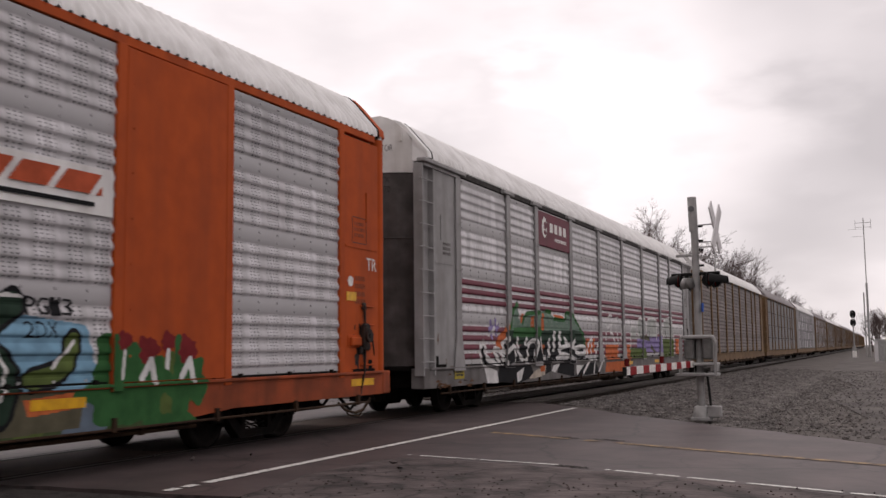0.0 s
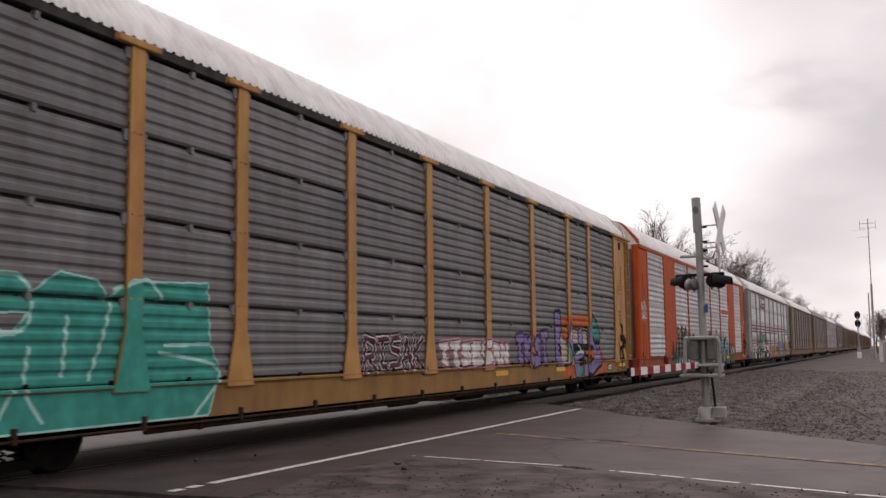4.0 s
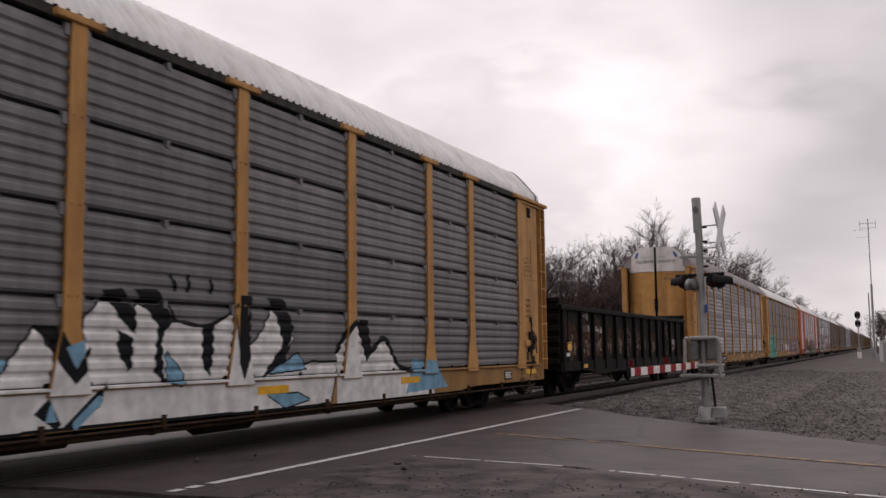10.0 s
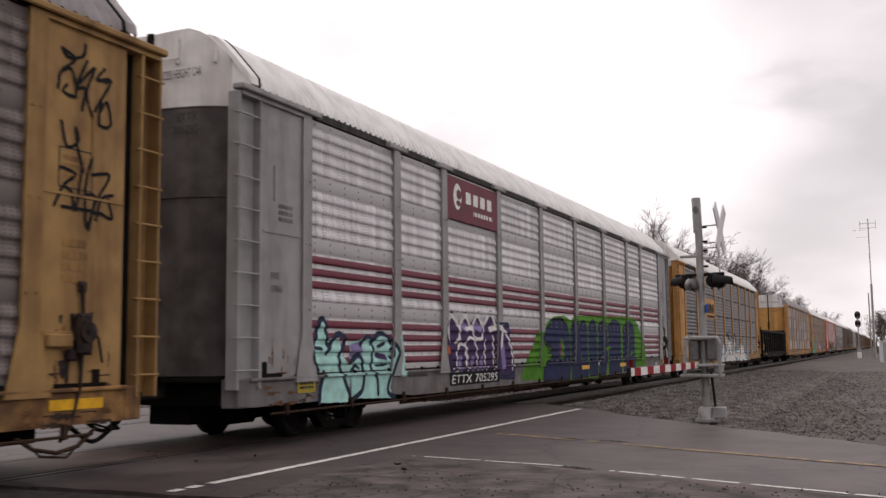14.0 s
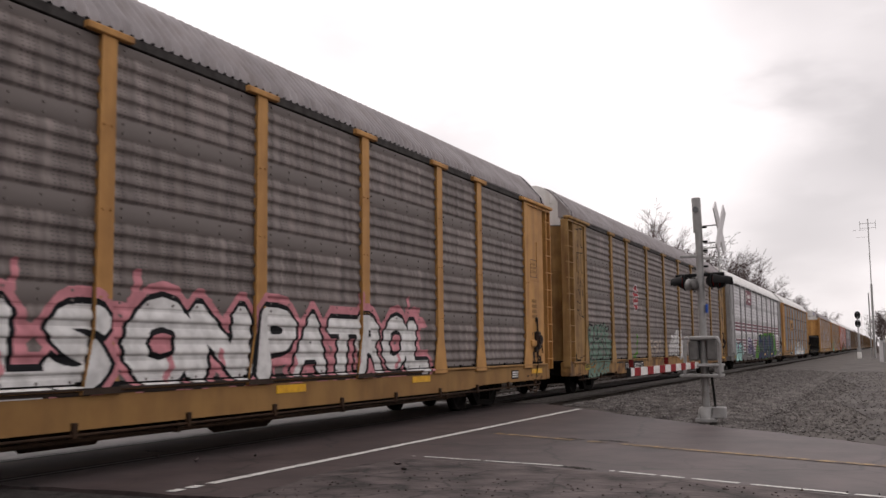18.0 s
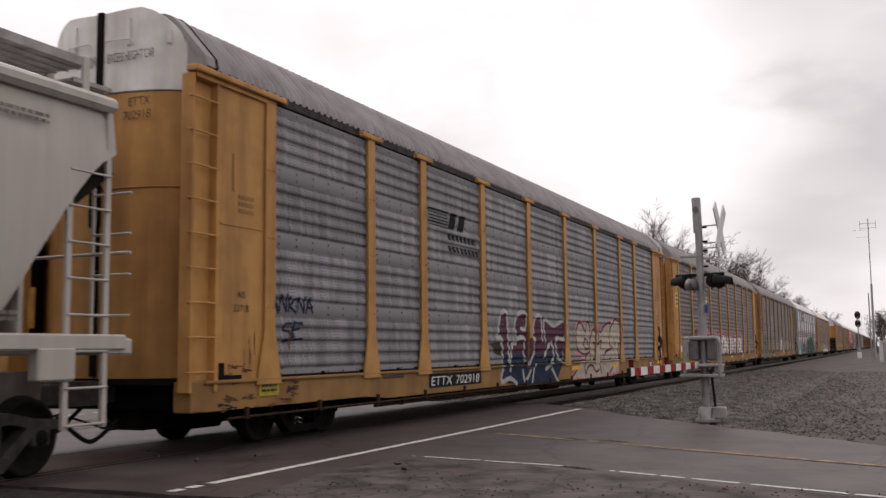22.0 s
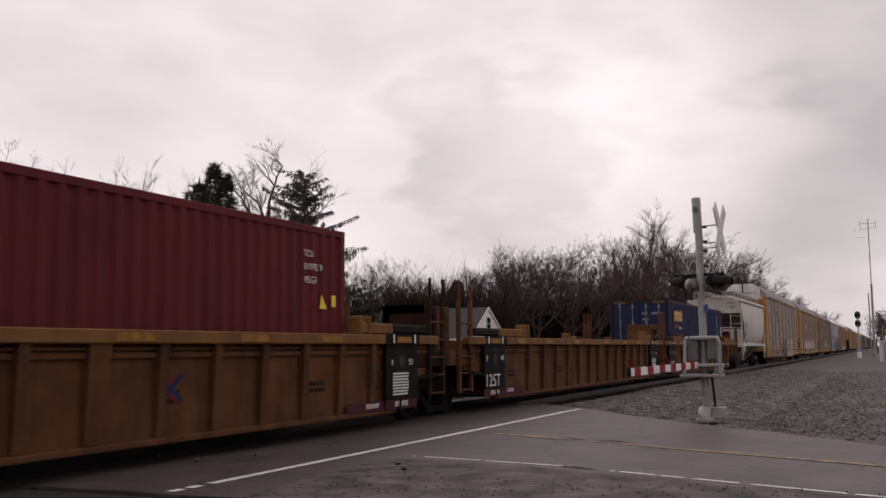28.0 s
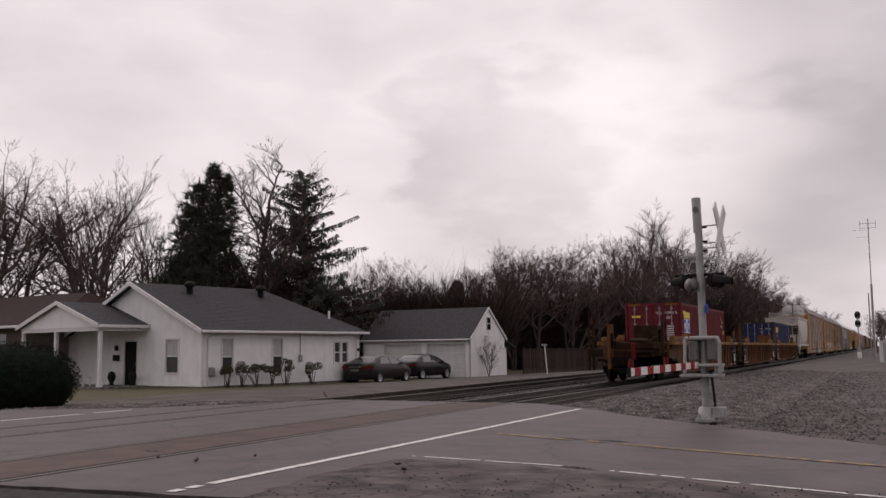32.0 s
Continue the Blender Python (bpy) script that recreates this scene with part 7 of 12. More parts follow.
    q.g, q.names = np.where(flat & (p.Z < 1.55), p.g, 0), p.names
    q.lay(car, lambda z, on: 1.480, [], "graffiti")
    p.g[flat] = 0
    p.lay(car, dp, ps)
    car_number(car, "CTTX", "694988", -6.4, -3.65, ground=False)
    p = Paint(4.5, 7.3, 2.6, 3.4)
    p.put(p.rect(4.7, 7.1, 3.0, 3.22) & (np.mod(p.Y - 4.7 - (p.Z - 3.1) * 0.8, 0.6) < 0.5), "logo_orange")
    p.put(p.rect(4.6, 7.0, 2.86, 2.91), "spray_black")
    p.lay(car, lambda z, on: 1.482, [], "side_marking", "plain orange shapes on a pale board")
    plate(car, "sign_board", 1.455, 4.55, 7.3, 2.78, 3.3, M["roofw"])
    p = Paint(-13.55, -12.5, 2.0, 3.3, 0.012)
    for line in ([(-13.50, 2.69), (-13.50, 2.84), (-13.35, 2.87), (-13.46, 2.70), (-13.30, 2.68), (-13.30, 2.79), (-13.21, 2.68), (-13.12, 2.78), (-13.05, 2.68)],
              [(-12.99, 2.69), (-12.99, 2.76), (-12.86, 2.79), (-12.83, 2.66), (-12.98, 2.62), (-13.03, 2.70)],
              [(-13.12, 2.87), (-13.03, 2.89), (-13.03, 2.84), (-13.12, 2.83), (-13.12, 2.87)],
              [(-13.41, 2.62), (-13.23, 2.65), (-13.16, 2.46), (-13.36, 2.40), (-13.45, 2.52), (-13.39, 2.63)],
              [(-13.43, 2.46), (-13.37, 2.54), (-13.32, 2.44)],
              [(-13.12, 2.60), (-13.16, 2.42), (-12.96, 2.45), (-12.96, 2.56), (-13.07, 2.51)],
              [(-13.45, 2.37), (-13.03, 2.39), (-13.43, 2.30)],
              [(-13.16, 2.33), (-12.96, 2.39), (-12.98, 2.31), (-12.65, 2.39), (-12.82, 2.54)],
              [(-13.12, 2.27), (-13.05, 2.26), (-13.06, 2.21)],
              [(-12.85, 2.75), (-12.73, 2.64)],
              [(-13.17, 2.92), (-13.13, 2.95)],
              [(-13.08, 2.93), (-13.08, 2.98)]):
        p.put(p.stroke(bend(line), 0.018), "spray_white")
    p.lay(car, lambda z, on: 1.465, [], "graffiti")
    written("TR", 0.22, 0.34, M["letter"], car, Matrix.Translation((1.466, 13.22, 2.60)) @ SIDE)
    part("round_sign", G().tube((1.46, 12.68, 2.39), (1.468, 12.68, 2.39), 0.085, 14), M["letter"], car)
    plate(car, "placard", 1.463, 12.55, 12.86, 2.08, 2.22, M["yellow"])
    for z in (1.05, 1.38, 1.7, 2.0):
        part("grab_iron", G().tube((1.47, 13.0, z), (1.47, 13.45, z), 0.015, 6), M["orange"], car)
    TRAIN.append((car, 1.18))

    # ochre with dark fine-ribbed screens
    car = autorack("ochre autorack car with dark ribbed screens and a pale roof", "fine", M["dark_screen"], roofm=M["roofw"], **TANS)
    dp, ps = depth_of("fine"), post_spans("flange")
    p = Paint(-13.2, 11.5, 0.45, 2.6)
    m = p.area([(-12.85, 1.48), (-12.78, 1.81), (-12.47, 1.96), (-12.11, 1.95), (-11.94, 1.81), (-12.14, 1.74), (-12.22, 1.31), (-12.46, 1.1), (-12.78, 1.15), (-12.96, 1.31)])
    p.put(p.grow(m, 0.035), "spray_mint")
    p.put(m, "spray_teal")
    m = p.area([(-11.8, 1.83), (-11.59, 2.06), (-11.07, 2.08), (-10.88, 1.9), (-10.52, 2.13), (-9.96, 2.07), (-9.82, 1.88), (-9.46, 2.11), (-8.9, 2.11), (-8.08, 2.14), (-8.02, 1.4), (-7.82, 1.08), (-8.04, 0.53), (-12.3, 0.54), (-12.22, 0.72), (-12.14, 1.48), (-11.08, 1.51), (-10.88, 1.72), (-11.53, 1.71)])
    p.put(p.grow(m, 0.03), "spray_mint")
    p.put(m, "spray_teal")
    p.put(p.stroke(bend([(-11.71, 1.83), (-11.59, 2.01), (-11.07, 2.08), (-10.88, 1.86), (-10.98, 1.53), (-11.53, 1.57), (-11.71, 1.79)]), 0.022), "spray_mint")
    p.put(p.stroke(bend([(-9.73, 1.99), (-9.18, 2.13), (-8.91, 1.91)]), 0.022), "spray_mint")
    p.put(p.stroke(bend([(-8.02, 1.4), (-8.85, 1.38)]), 0.022), "spray_mint")
    p.put(p.stroke(bend([(-12.14, 1.46), (-11.08, 1.49)]), 0.022), "spray_mint")
    p.put(p.stroke(bend([(-11.62, 1.4), (-11.59, 1)]), 0.022), "spray_mint")
    p.put(p.stroke(bend([(-10.89, 1.35), (-10.93, 0.94), (-10.7, 0.61)]), 0.022), "spray_mint")
    p.put(p.stroke(bend([(-10.39, 1.68), (-10.45, 1.07)]), 0.022), "spray_mint")
    p.put(p.stroke(bend([(-9.75, 1.89), (-9.87, 1.49), (-10.08, 1.02)]), 0.022), "spray_mint")
    p.put(p.stroke(bend([(-8.97, 1.3), (-7.82, 1.08), (-8.3, 0.54)]), 0.022), "spray_mint")
    p.put(p.stroke(bend([(-11.8, 0.96), (-11.97, 0.61)]), 0.022), "spray_mint")
    p.put(p.stroke(bend([(-11.08, 0.94), (-11.3, 0.58)]), 0.022), "spray_mint")
    p.piece(p.scrawl(-4.05, -1.75, 0.95, 1.55, 5, 0.045, 51), "spray_wine", "spray_white", "spray_umber", 0.03, 0.03)
    p.piece(p.scrawl(-1.1, 2.75, 0.95, 1.5, 7, 0.085, 52), "spray_white", "spray_wine", "spray_pink", 0.025, 0.04)
    p.piece(p.scrawl(3.15, 5.6, 0.92, 1.7, 4, 0.10, 54), "spray_lilac", "spray_navy", "spray_wine", 0.03, 0.05)
    p.put(p.area([(6.8, 2.14), (9.4, 2.23), (9.41, 1.88), (8.08, 1.7), (7.23, 1.44), (6.82, 1.64)]), "spray_orange")
    p.put(p.area([(6.66, 0.56), (7.17, 0.86), (7.79, 0.89), (7.8, 0.55)]), "spray_orange")
    p.put(p.area([(10.26, 1.46), (10.94, 1.07), (11.01, 0.6), (9.79, 0.52), (8.69, 0.52), (8.68, 0.85)]), "spray_orange")
    m = p.area([(6.18, 2.22), (6.61, 2.25), (6.63, 1.77), (6.51, 1.55), (7.15, 1.38), (7.48, 1.14), (7.41, 0.94), (6.65, 0.85), (6.23, 0.87)])
    p.put(p.grow(m, 0.09), "spray_black")
    p.put(m, "spray_lilac")
    p.put(p.area([(6.62, 1.63), (7.23, 1.41), (7.29, 0.91), (6.72, 0.88)]), "spray_cream")
    p.put(p.area([(6.99, 1.44), (7.31, 1.39), (7.5, 1.2), (7.45, 0.96), (7.25, 0.92), (7.28, 1.26)]), "spray_teal")
    p.put(p.area([(6.41, 1.44), (6.63, 1.41), (6.72, 1.21), (6.58, 1.05)]), "spray_black")
    m = p.area([(7.23, 1.5), (7.42, 1.86), (7.56, 1.98), (7.68, 1.69), (7.64, 1.5), (7.6, 1.32), (7.87, 1.29), (7.87, 1.13), (7.61, 1.17), (7.44, 1.35)])
    p.put(p.grow(m, 0.09), "spray_black")
    p.put(m, "spray_lilac")
    m = p.area([(7.7, 1.81), (8.19, 1.77), (8.2, 1.41), (7.73, 1.44)])
    p.put(p.grow(m, 0.07), "spray_black")
    p.put(m, "spray_cream")
    m = p.area([(8.66, 1.77), (9.1, 1.76), (9.09, 1.41), (8.67, 1.42)])
    p.put(p.grow(m, 0.07), "spray_black")
    p.put(m, "spray_cream")
    m = p.area([(8.29, 1.77), (8.46, 1.87), (8.64, 1.77), (8.63, 1.51), (8.52, 1.35), (8.68, 1.15), (8.38, 1.19), (8.26, 1.38), (8.32, 1.58)])
    p.put(p.grow(m, 0.08), "spray_black")
    p.put(m, "spray_lilac")
    p.put(p.area([(7.6, 1.44), (9.71, 1.42), (9.77, 1.17), (8.68, 1.05), (7.83, 1.2)]), "spray_black")
    m = p.area([(7.77, 0.89), (7.96, 1.19), (8.8, 1.28), (8.78, 1.08), (8.15, 1), (8.63, 0.92), (8.64, 0.69), (8.42, 0.51), (7.98, 0.54)])
    p.put(p.grow(m, 0.08), "spray_black")
    p.put(m, "spray_lilac")
    p.put(p.area([(7.93, 1.1), (8.05, 1.21), (8.8, 1.28), (8.76, 1.18)]), "spray_teal")
    p.put(p.area([(8.16, 0.53), (8.31, 0.84), (8.58, 0.92), (8.63, 0.69), (8.42, 0.51)]), "spray_teal")
    p.put(p.area([(8.19, 1), (8.78, 1.02), (8.79, 0.85), (8.31, 0.8)]), "spray_black")
    m = p.area([(8.87, 0.85), (9.21, 0.9), (9.13, 0.53), (8.77, 0.53)])
    p.put(p.grow(m, 0.06), "spray_black")
    p.put(m, "spray_lilac")
    m = p.area([(9.21, 1.73), (9.43, 1.84), (9.66, 2.23), (10.15, 2.05), (10.23, 1.87), (10.45, 1.76), (10.46, 1.57), (10.26, 1.42), (10.6, 1.08), (10.6, 0.85), (10.15, 0.76), (9.61, 0.57), (9.27, 0.64), (9.23, 0.83), (9.75, 1.1), (9.75, 1.35), (9.25, 1.42)])
    p.put(p.grow(m, 0.1), "spray_black")
    p.put(m, "spray_lilac")
    p.put(p.area([(9.3, 1.84), (9.66, 2.22), (10.13, 2.05), (10.26, 1.87), (10.45, 1.72), (10.33, 1.53), (9.83, 1.53), (9.67, 1.74)]), "spray_teal")
    p.put(p.area([(8.98, 1.35), (9.77, 1.37), (9.8, 1.09), (9.6, 0.94), (9.26, 0.98), (8.94, 1.1)]), "spray_black")
    p.put(p.stroke(bend([(8.99, 1.18), (9.31, 1.17), (9.6, 1.2), (9.63, 1.08), (9.48, 1.09)]), 0.055), "spray_orange")
    p.put(p.stroke(bend([(9.7, 1.71), (9.89, 1.49), (10.39, 1.47)]), 0.06), "spray_black")
    p.put(p.stroke(bend([(10.04, 1.38), (10.2, 1.22), (10.46, 1.31)]), 0.03), "spray_black")
    p.put(p.stroke(bend([(7.43, 1.59), (7.48, 1.71), (7.57, 1.69)]), 0.03), "spray_white")
    p.put(p.stroke(bend([(8.3, 1.38), (8.47, 1.28), (8.68, 1.18)]), 0.025), "spray_white")
    p.put(p.stroke(bend([(8.37, 1.54), (8.47, 1.59), (8.56, 1.58)]), 0.02), "spray_white")
    p.put(p.stroke(bend([(8.01, 1.13), (8.28, 1.19), (8.68, 1.18)]), 0.02), "spray_white")
    p.put(p.stroke(bend([(10.85, 1.73), (10.96, 1.7), (10.88, 1.64)]), 0.02), "spray_silver")
    p.put(p.stroke(bend([(10.59, 1.57), (10.86, 1.54), (11.15, 1.58)]), 0.025), "spray_silver")
    p.lay(car, dp, ps)
    end_number(car, "CP", "556387", M["letter_dark"])
    written("CP 556387", 0.1, 0.5, M["letter_dark"], car, Matrix.Translation((1.466, -13.2, 2.85)) @ SIDE)
    g = G()
    for z in (2.32, 4.0):
        g.box(0.3, 0.74, -14.14, -14.0, z, z + 0.13)
    part("door_slot", g, M["black_steel"], car)
    TRAIN.append((car, -28.4))

    # ochre with mottled silver screens
    car = autorack("ochre autorack car with mottled silver screens and a dull grey roof", "round", M["silver_mixed"], roofm=M["roofg"], **TANS)
    car_number(car, "ETTX", "851416", -6.75, -4.1)
    end_number(car, "ETTX", "851416", M["letter_dark"])
    written("NKCR 6555", 0.11, 0.72, M["letter_dark"], car, Matrix.Translation((1.466, -13.5, 2.36)) @ SIDE)
    g = G()
    for k in range(3):
        y = 5.2 + k * 0.36
        g.box(1.465, 1.468, y, y + 0.3, 0.82, 0.86).box(1.465, 1.468, y + 0.12, y + 0.18, 0.63, 0.82)
    part("side_marking", g, M["red"], car, "plain red marking")
    g = G()
    for sg in (-1, 1):
        g.add([(sg * 0.75, -14.04, 5.50), (sg * 0.83, -14.01, 5.52), (sg * 0.95, -13.96, 5.30), (sg * 0.87, -13.99, 5.28)], [(0, 1, 2, 3)])
    part("door_mark", g, M["logo_blue"], car)
    TRAIN.append((car, -58.09))

    TRAIN.append((gondola(), -82.41))

    # ochre with dark screens and white lettering
    car = autorack("ochre autorack car with dark screens and white graffiti", "fine", M["dark_screen"], roofm=M["roofw"], notice="panel", **TANS)
    p = Paint(-5.5, 8.9, 0.45, 2.5)
    p.put(p.area([(-3.51, 1.15), (-2.95, 1.22), (-2.21, 1.24), (-2.33, 1.06), (-3.07, 0.59), (-3.48, 0.55)]), "spray_sky")
    m = p.area([(-3.11, 0.53), (-2.4, 0.98), (-2.23, 1.24), (-1.94, 1.56), (-1.64, 1.23), (-1.43, 1.02), (-1.24, 1.2), (-1.29, 1.65), (-0.95, 1.94), (-0.63, 1.7), (-0.46, 1.85), (0.01, 1.65), (0.4, 1.65), (0.78, 1.58), (1.33, 1.79), (1.45, 1.16), (2, 1.56), (2.27, 1.92), (2.77, 1.48), (2.48, 1.14), (2.74, 1.01), (3.26, 1.13), (4.01, 1.12), (3.81, 0.53), (2.24, 0.52), (-1.04, 0.55)])
    p.put(p.grow(m, 0.045), "spray_black")
    p.put(m, "spray_white")
    p.put(p.area([(-1.98, 1.58), (-1.65, 1.58), (-1.37, 1.2), (-1.16, 1.39), (-1.23, 1.13), (-1.42, 0.97), (-1.66, 1.2), (-1.75, 1.42)]), "spray_black")
    p.put(p.area([(-1.03, 1.98), (-0.71, 2.02), (-0.47, 1.74), (-0.47, 1.5), (-0.69, 1.63)]), "spray_black")
    p.put(p.area([(-0.76, 1.56), (-0.52, 1.46), (-0.53, 1.15), (-0.58, 1.08), (-0.77, 1.32)]), "spray_black")
    p.put(p.area([(-0.53, 2.02), (-0.12, 2.04), (0.15, 1.68), (-0.03, 1.47), (0.02, 0.93), (-0.16, 1.07), (-0.11, 1.61)]), "spray_black")
    p.put(p.area([(0.72, 1.64), (0.94, 1.64), (0.95, 1.32), (0.87, 0.98), (0.71, 1.17)]), "spray_black")
    p.put(p.area([(1.45, 2.03), (1.77, 2.05), (1.72, 1.31), (1.54, 0.93), (1.42, 1.16)]), "spray_black")
    p.put(p.area([(2.11, 2.04), (2.52, 2.04), (2.79, 1.65), (2.57, 1.14), (1.96, 0.92), (2.52, 1.4), (2.37, 1.73)]), "spray_black")
    p.put(p.area([(-1.93, 0.7), (-1.74, 0.85), (-1.56, 0.57), (-1.65, 0.53)]), "spray_black")
    p.put(p.area([(-1.57, 0.52), (-0.93, 0.99), (-1.02, 0.73), (-1.41, 0.51)]), "spray_black")
    p.put(p.area([(-1.57, 1.36), (-1.41, 1.13), (-1.24, 1.38), (-1.24, 1.46)]), "spray_sky")
    m = p.area([(0.04, 1.31), (0.34, 1.06), (0.35, 0.9), (0.07, 0.95)])
    p.put(p.grow(m, 0.03), "spray_black")
    p.put(m, "spray_sky")
    m = p.area([(2.16, 1), (2.91, 1.27), (3.12, 1.05)])
    p.put(p.grow(m, 0.03), "spray_black")
    p.put(m, "spray_sky")
    m = p.area([(2.12, 0.72), (2.91, 0.7), (3.2, 0.6), (2.57, 0.52)])
    p.put(p.grow(m, 0.03), "spray_black")
    p.put(m, "spray_sky")
    p.put(p.area([(-1.78, 0.61), (-1.7, 0.83), (-1.62, 0.6)]), "spray_sky")
    p.put(p.stroke(bend([(-1.36, 0.56), (-1.03, 0.8)]), 0.05), "spray_sky")
    p.put(p.stroke(bend([(-3.33, 1.49), (-3.27, 1.23)]), 0.035), "spray_black")
    p.put(p.stroke(bend([(-3.12, 1.49), (-3.1, 1.22)]), 0.035), "spray_black")
    p.put(p.stroke(bend([(-2.99, 1.22), (-2.9, 1.49), (-2.77, 1.42), (-2.64, 1.25)]), 0.035), "spray_black")
    p.put(p.stroke(bend([(0.12, 2.2), (0.2, 2.05)]), 0.03), "spray_black")
    p.put(p.stroke(bend([(0.43, 2.21), (0.43, 2.05)]), 0.03), "spray_black")
    p.put(p.stroke(bend([(0.88, 2.18), (0.89, 2.05)]), 0.03), "spray_black")
    p.put(p.stroke(bend([(0.09, 1.87), (0.21, 1.69), (0.65, 1.62), (1.12, 1.71), (1.4, 1.91)]), 0.02), "spray_black")
    p.put(p.area([(4.0, 0.5), (4.0, 1.3), (4.6, 1.75), (5.0, 1.25), (5.6, 1.5), (6.2, 1.0), (7.3, 0.95), (7.6, 0.5)]), "spray_white")
    p.put(p.stroke(bend([(4.0, 1.3), (4.6, 1.75), (5.0, 1.25), (5.6, 1.5), (6.2, 1.0), (7.3, 0.95)]), 0.05), "spray_black")
    p.put(p.area([(4.7, 1.8), (5.0, 1.8), (5.15, 1.3), (4.95, 1.1)]), "spray_black")
    p.put(p.area([(6.4, 0.55), (6.7, 1.15), (7.6, 1.1), (8.2, 0.6)]), "spray_sky")
    p.lay(car, dp, ps)
    p = Paint(-7.3, -4.5, 2.3, 3.6)
    for k in range(3):
        q = p.blob(-6.55 + 0.68 * k, 3.18, 0.27, 0.22, 0.0) & ~p.blob(-6.5 + 0.68 * k, 3.18, 0.1, 0.09, 0)
        p.put(q, "spray_black")
    p.put(p.rect(-6.9, -4.9, 2.72, 2.82) | p.rect(-6.8, -4.95, 2.93, 2.97), "spray_black")
    p.lay(car, lambda z, on: 1.492, [], "side_marking", "plain dark shapes on an ochre board")
    plate(car, "sign_board", 1.465, -7.28, -4.55, 2.66, 3.62, M["tan"])
    car_number(car, "ETTX", "710492", -8.2, -5.7)
    end_number(car, "ETTX", "710492", M["letter_dark"])
    g = G()
    for z in (2.32, 4.0):
        g.box(0.3, 0.74, -14.14, -14.0, z, z + 0.13)
    part("door_slot", g, M["black_steel"], car)
    p = Paint(-13.0, -7.5, 0.6, 0.9)
    p.put(p.scrawl(-11.9, -8.9, 0.66, 0.86, 9, 0.015, 71), "spray_olive")
    p.lay(car, dp, [], "graffiti")
    TRAIN.append((car, -106.63))

    # grey with maroon stripes, the second
    car, dp, ps = marked_grey()
    p = Paint(-12.4, 9.8, 0.42, 2.3)
    p.put(p.area([(-3.1, 0.58), (-3.1, 0.67), (-2.56, 1.11), (-2.04, 1.45), (-1.88, 1.69), (-1.67, 1.74), (-1.49, 1.7), (-1.18, 1.9), (-0.59, 2.11), (0.4, 2.17), (0.9, 2.05), (1.43, 2.19), (3.29, 2.23), (3.65, 2.2), (3.64, 0.41)]), "spray_lime")
    p.put(p.area([(1.61, 2.07), (4.28, 2.28), (5.14, 2.24), (6.75, 2.39), (8.41, 2.32), (9.19, 1.88), (9.99, 0.92), (9.89, 0.69), (1.59, 0.49)]), "spray_lime")
    m = p.area([(-1.49, 1.61), (-1.18, 1.74), (-0.59, 2.01), (0.06, 2.06), (0.65, 1.91), (0.81, 1.62), (0.82, 0.88), (0.7, 0.5), (-1.46, 0.54), (-1.35, 0.94), (-0.74, 0.98), (-0.73, 1.43), (-1.42, 1.42)])
    p.put(p.grow(m, 0.06), "spray_black")
    p.put(m, "spray_blue")
    m = p.area([(-0.06, 1.05), (-0.02, 1.46), (0.09, 1.57), (0.32, 1.46), (0.31, 1.04)])
    p.put(p.grow(m, 0.03), "spray_black")
    p.put(m, "spray_lime")
    p.put(p.area([(-0.04, 1.08), (-0.02, 1.45), (0.14, 1.45), (0.14, 1.08)]), "maroon")
    p.put(p.area([(-1.16, 1.38), (-0.76, 1.38), (-0.76, 1.31), (-1.16, 1.32)]), "spray_black")
    p.put(p.area([(-1.16, 1.21), (-0.75, 1.21), (-0.75, 1.16), (-1.16, 1.16)]), "spray_black")
    m = p.area([(0.95, 0.49), (0.98, 1.85), (1.14, 1.99), (1.33, 2.03), (1.52, 2), (1.69, 1.87), (1.7, 0.49)])
    p.put(p.grow(m, 0.045), "spray_black")
    p.put(m, "spray_blue")
    m = p.area([(1.76, 0.51), (1.8, 1.87), (1.98, 2.02), (2.18, 2.06), (2.38, 2.03), (2.56, 1.89), (2.56, 0.52)])
    p.put(p.grow(m, 0.045), "spray_black")
    p.put(m, "spray_blue")
    m = p.area([(2.68, 0.53), (2.73, 1.91), (2.92, 2.06), (3.15, 2.11), (3.37, 2.07), (3.57, 1.93), (3.56, 0.53)])
    p.put(p.grow(m, 0.045), "spray_black")
    p.put(m, "spray_blue")
    m = p.area([(3.69, 0.55), (3.75, 1.89), (3.94, 2.05), (4.16, 2.1), (4.38, 2.06), (4.57, 1.91), (4.56, 0.56)])
    p.put(p.grow(m, 0.045), "spray_black")
    p.put(m, "spray_blue")
    m = p.area([(4.84, 0.57), (4.92, 1.94), (5.27, 2.11), (5.66, 2.17), (6.05, 2.14), (6.43, 1.98), (6.4, 0.56)])
    p.put(p.grow(m, 0.045), "spray_black")
    p.put(m, "spray_blue")
    m = p.area([(6.67, 0.58), (6.76, 1.92), (7.12, 2.1), (7.52, 2.16), (7.93, 2.12), (8.31, 1.95), (8.27, 0.57)])
    p.put(p.grow(m, 0.045), "spray_black")
    p.put(m, "spray_blue")
    p.put(p.area([(1.68, 0.97), (1.86, 1.18), (2.07, 0.99)]), "spray_lime")
    p.put(p.area([(3.56, 1.5), (3.71, 2.09), (3.74, 1.51)]), "spray_lime")
    p.put(p.area([(4.25, 1.27), (4.76, 1.38), (5.25, 1.29), (4.75, 1.18)]), "spray_lime")
    p.put(p.area([(7.39, 1.03), (7.7, 1.28), (8.07, 1.12)]), "spray_lime")
    p.put(p.stroke(bend([(7.54, 1.78), (7.6, 1.53)]), 0.07), "spray_lime")
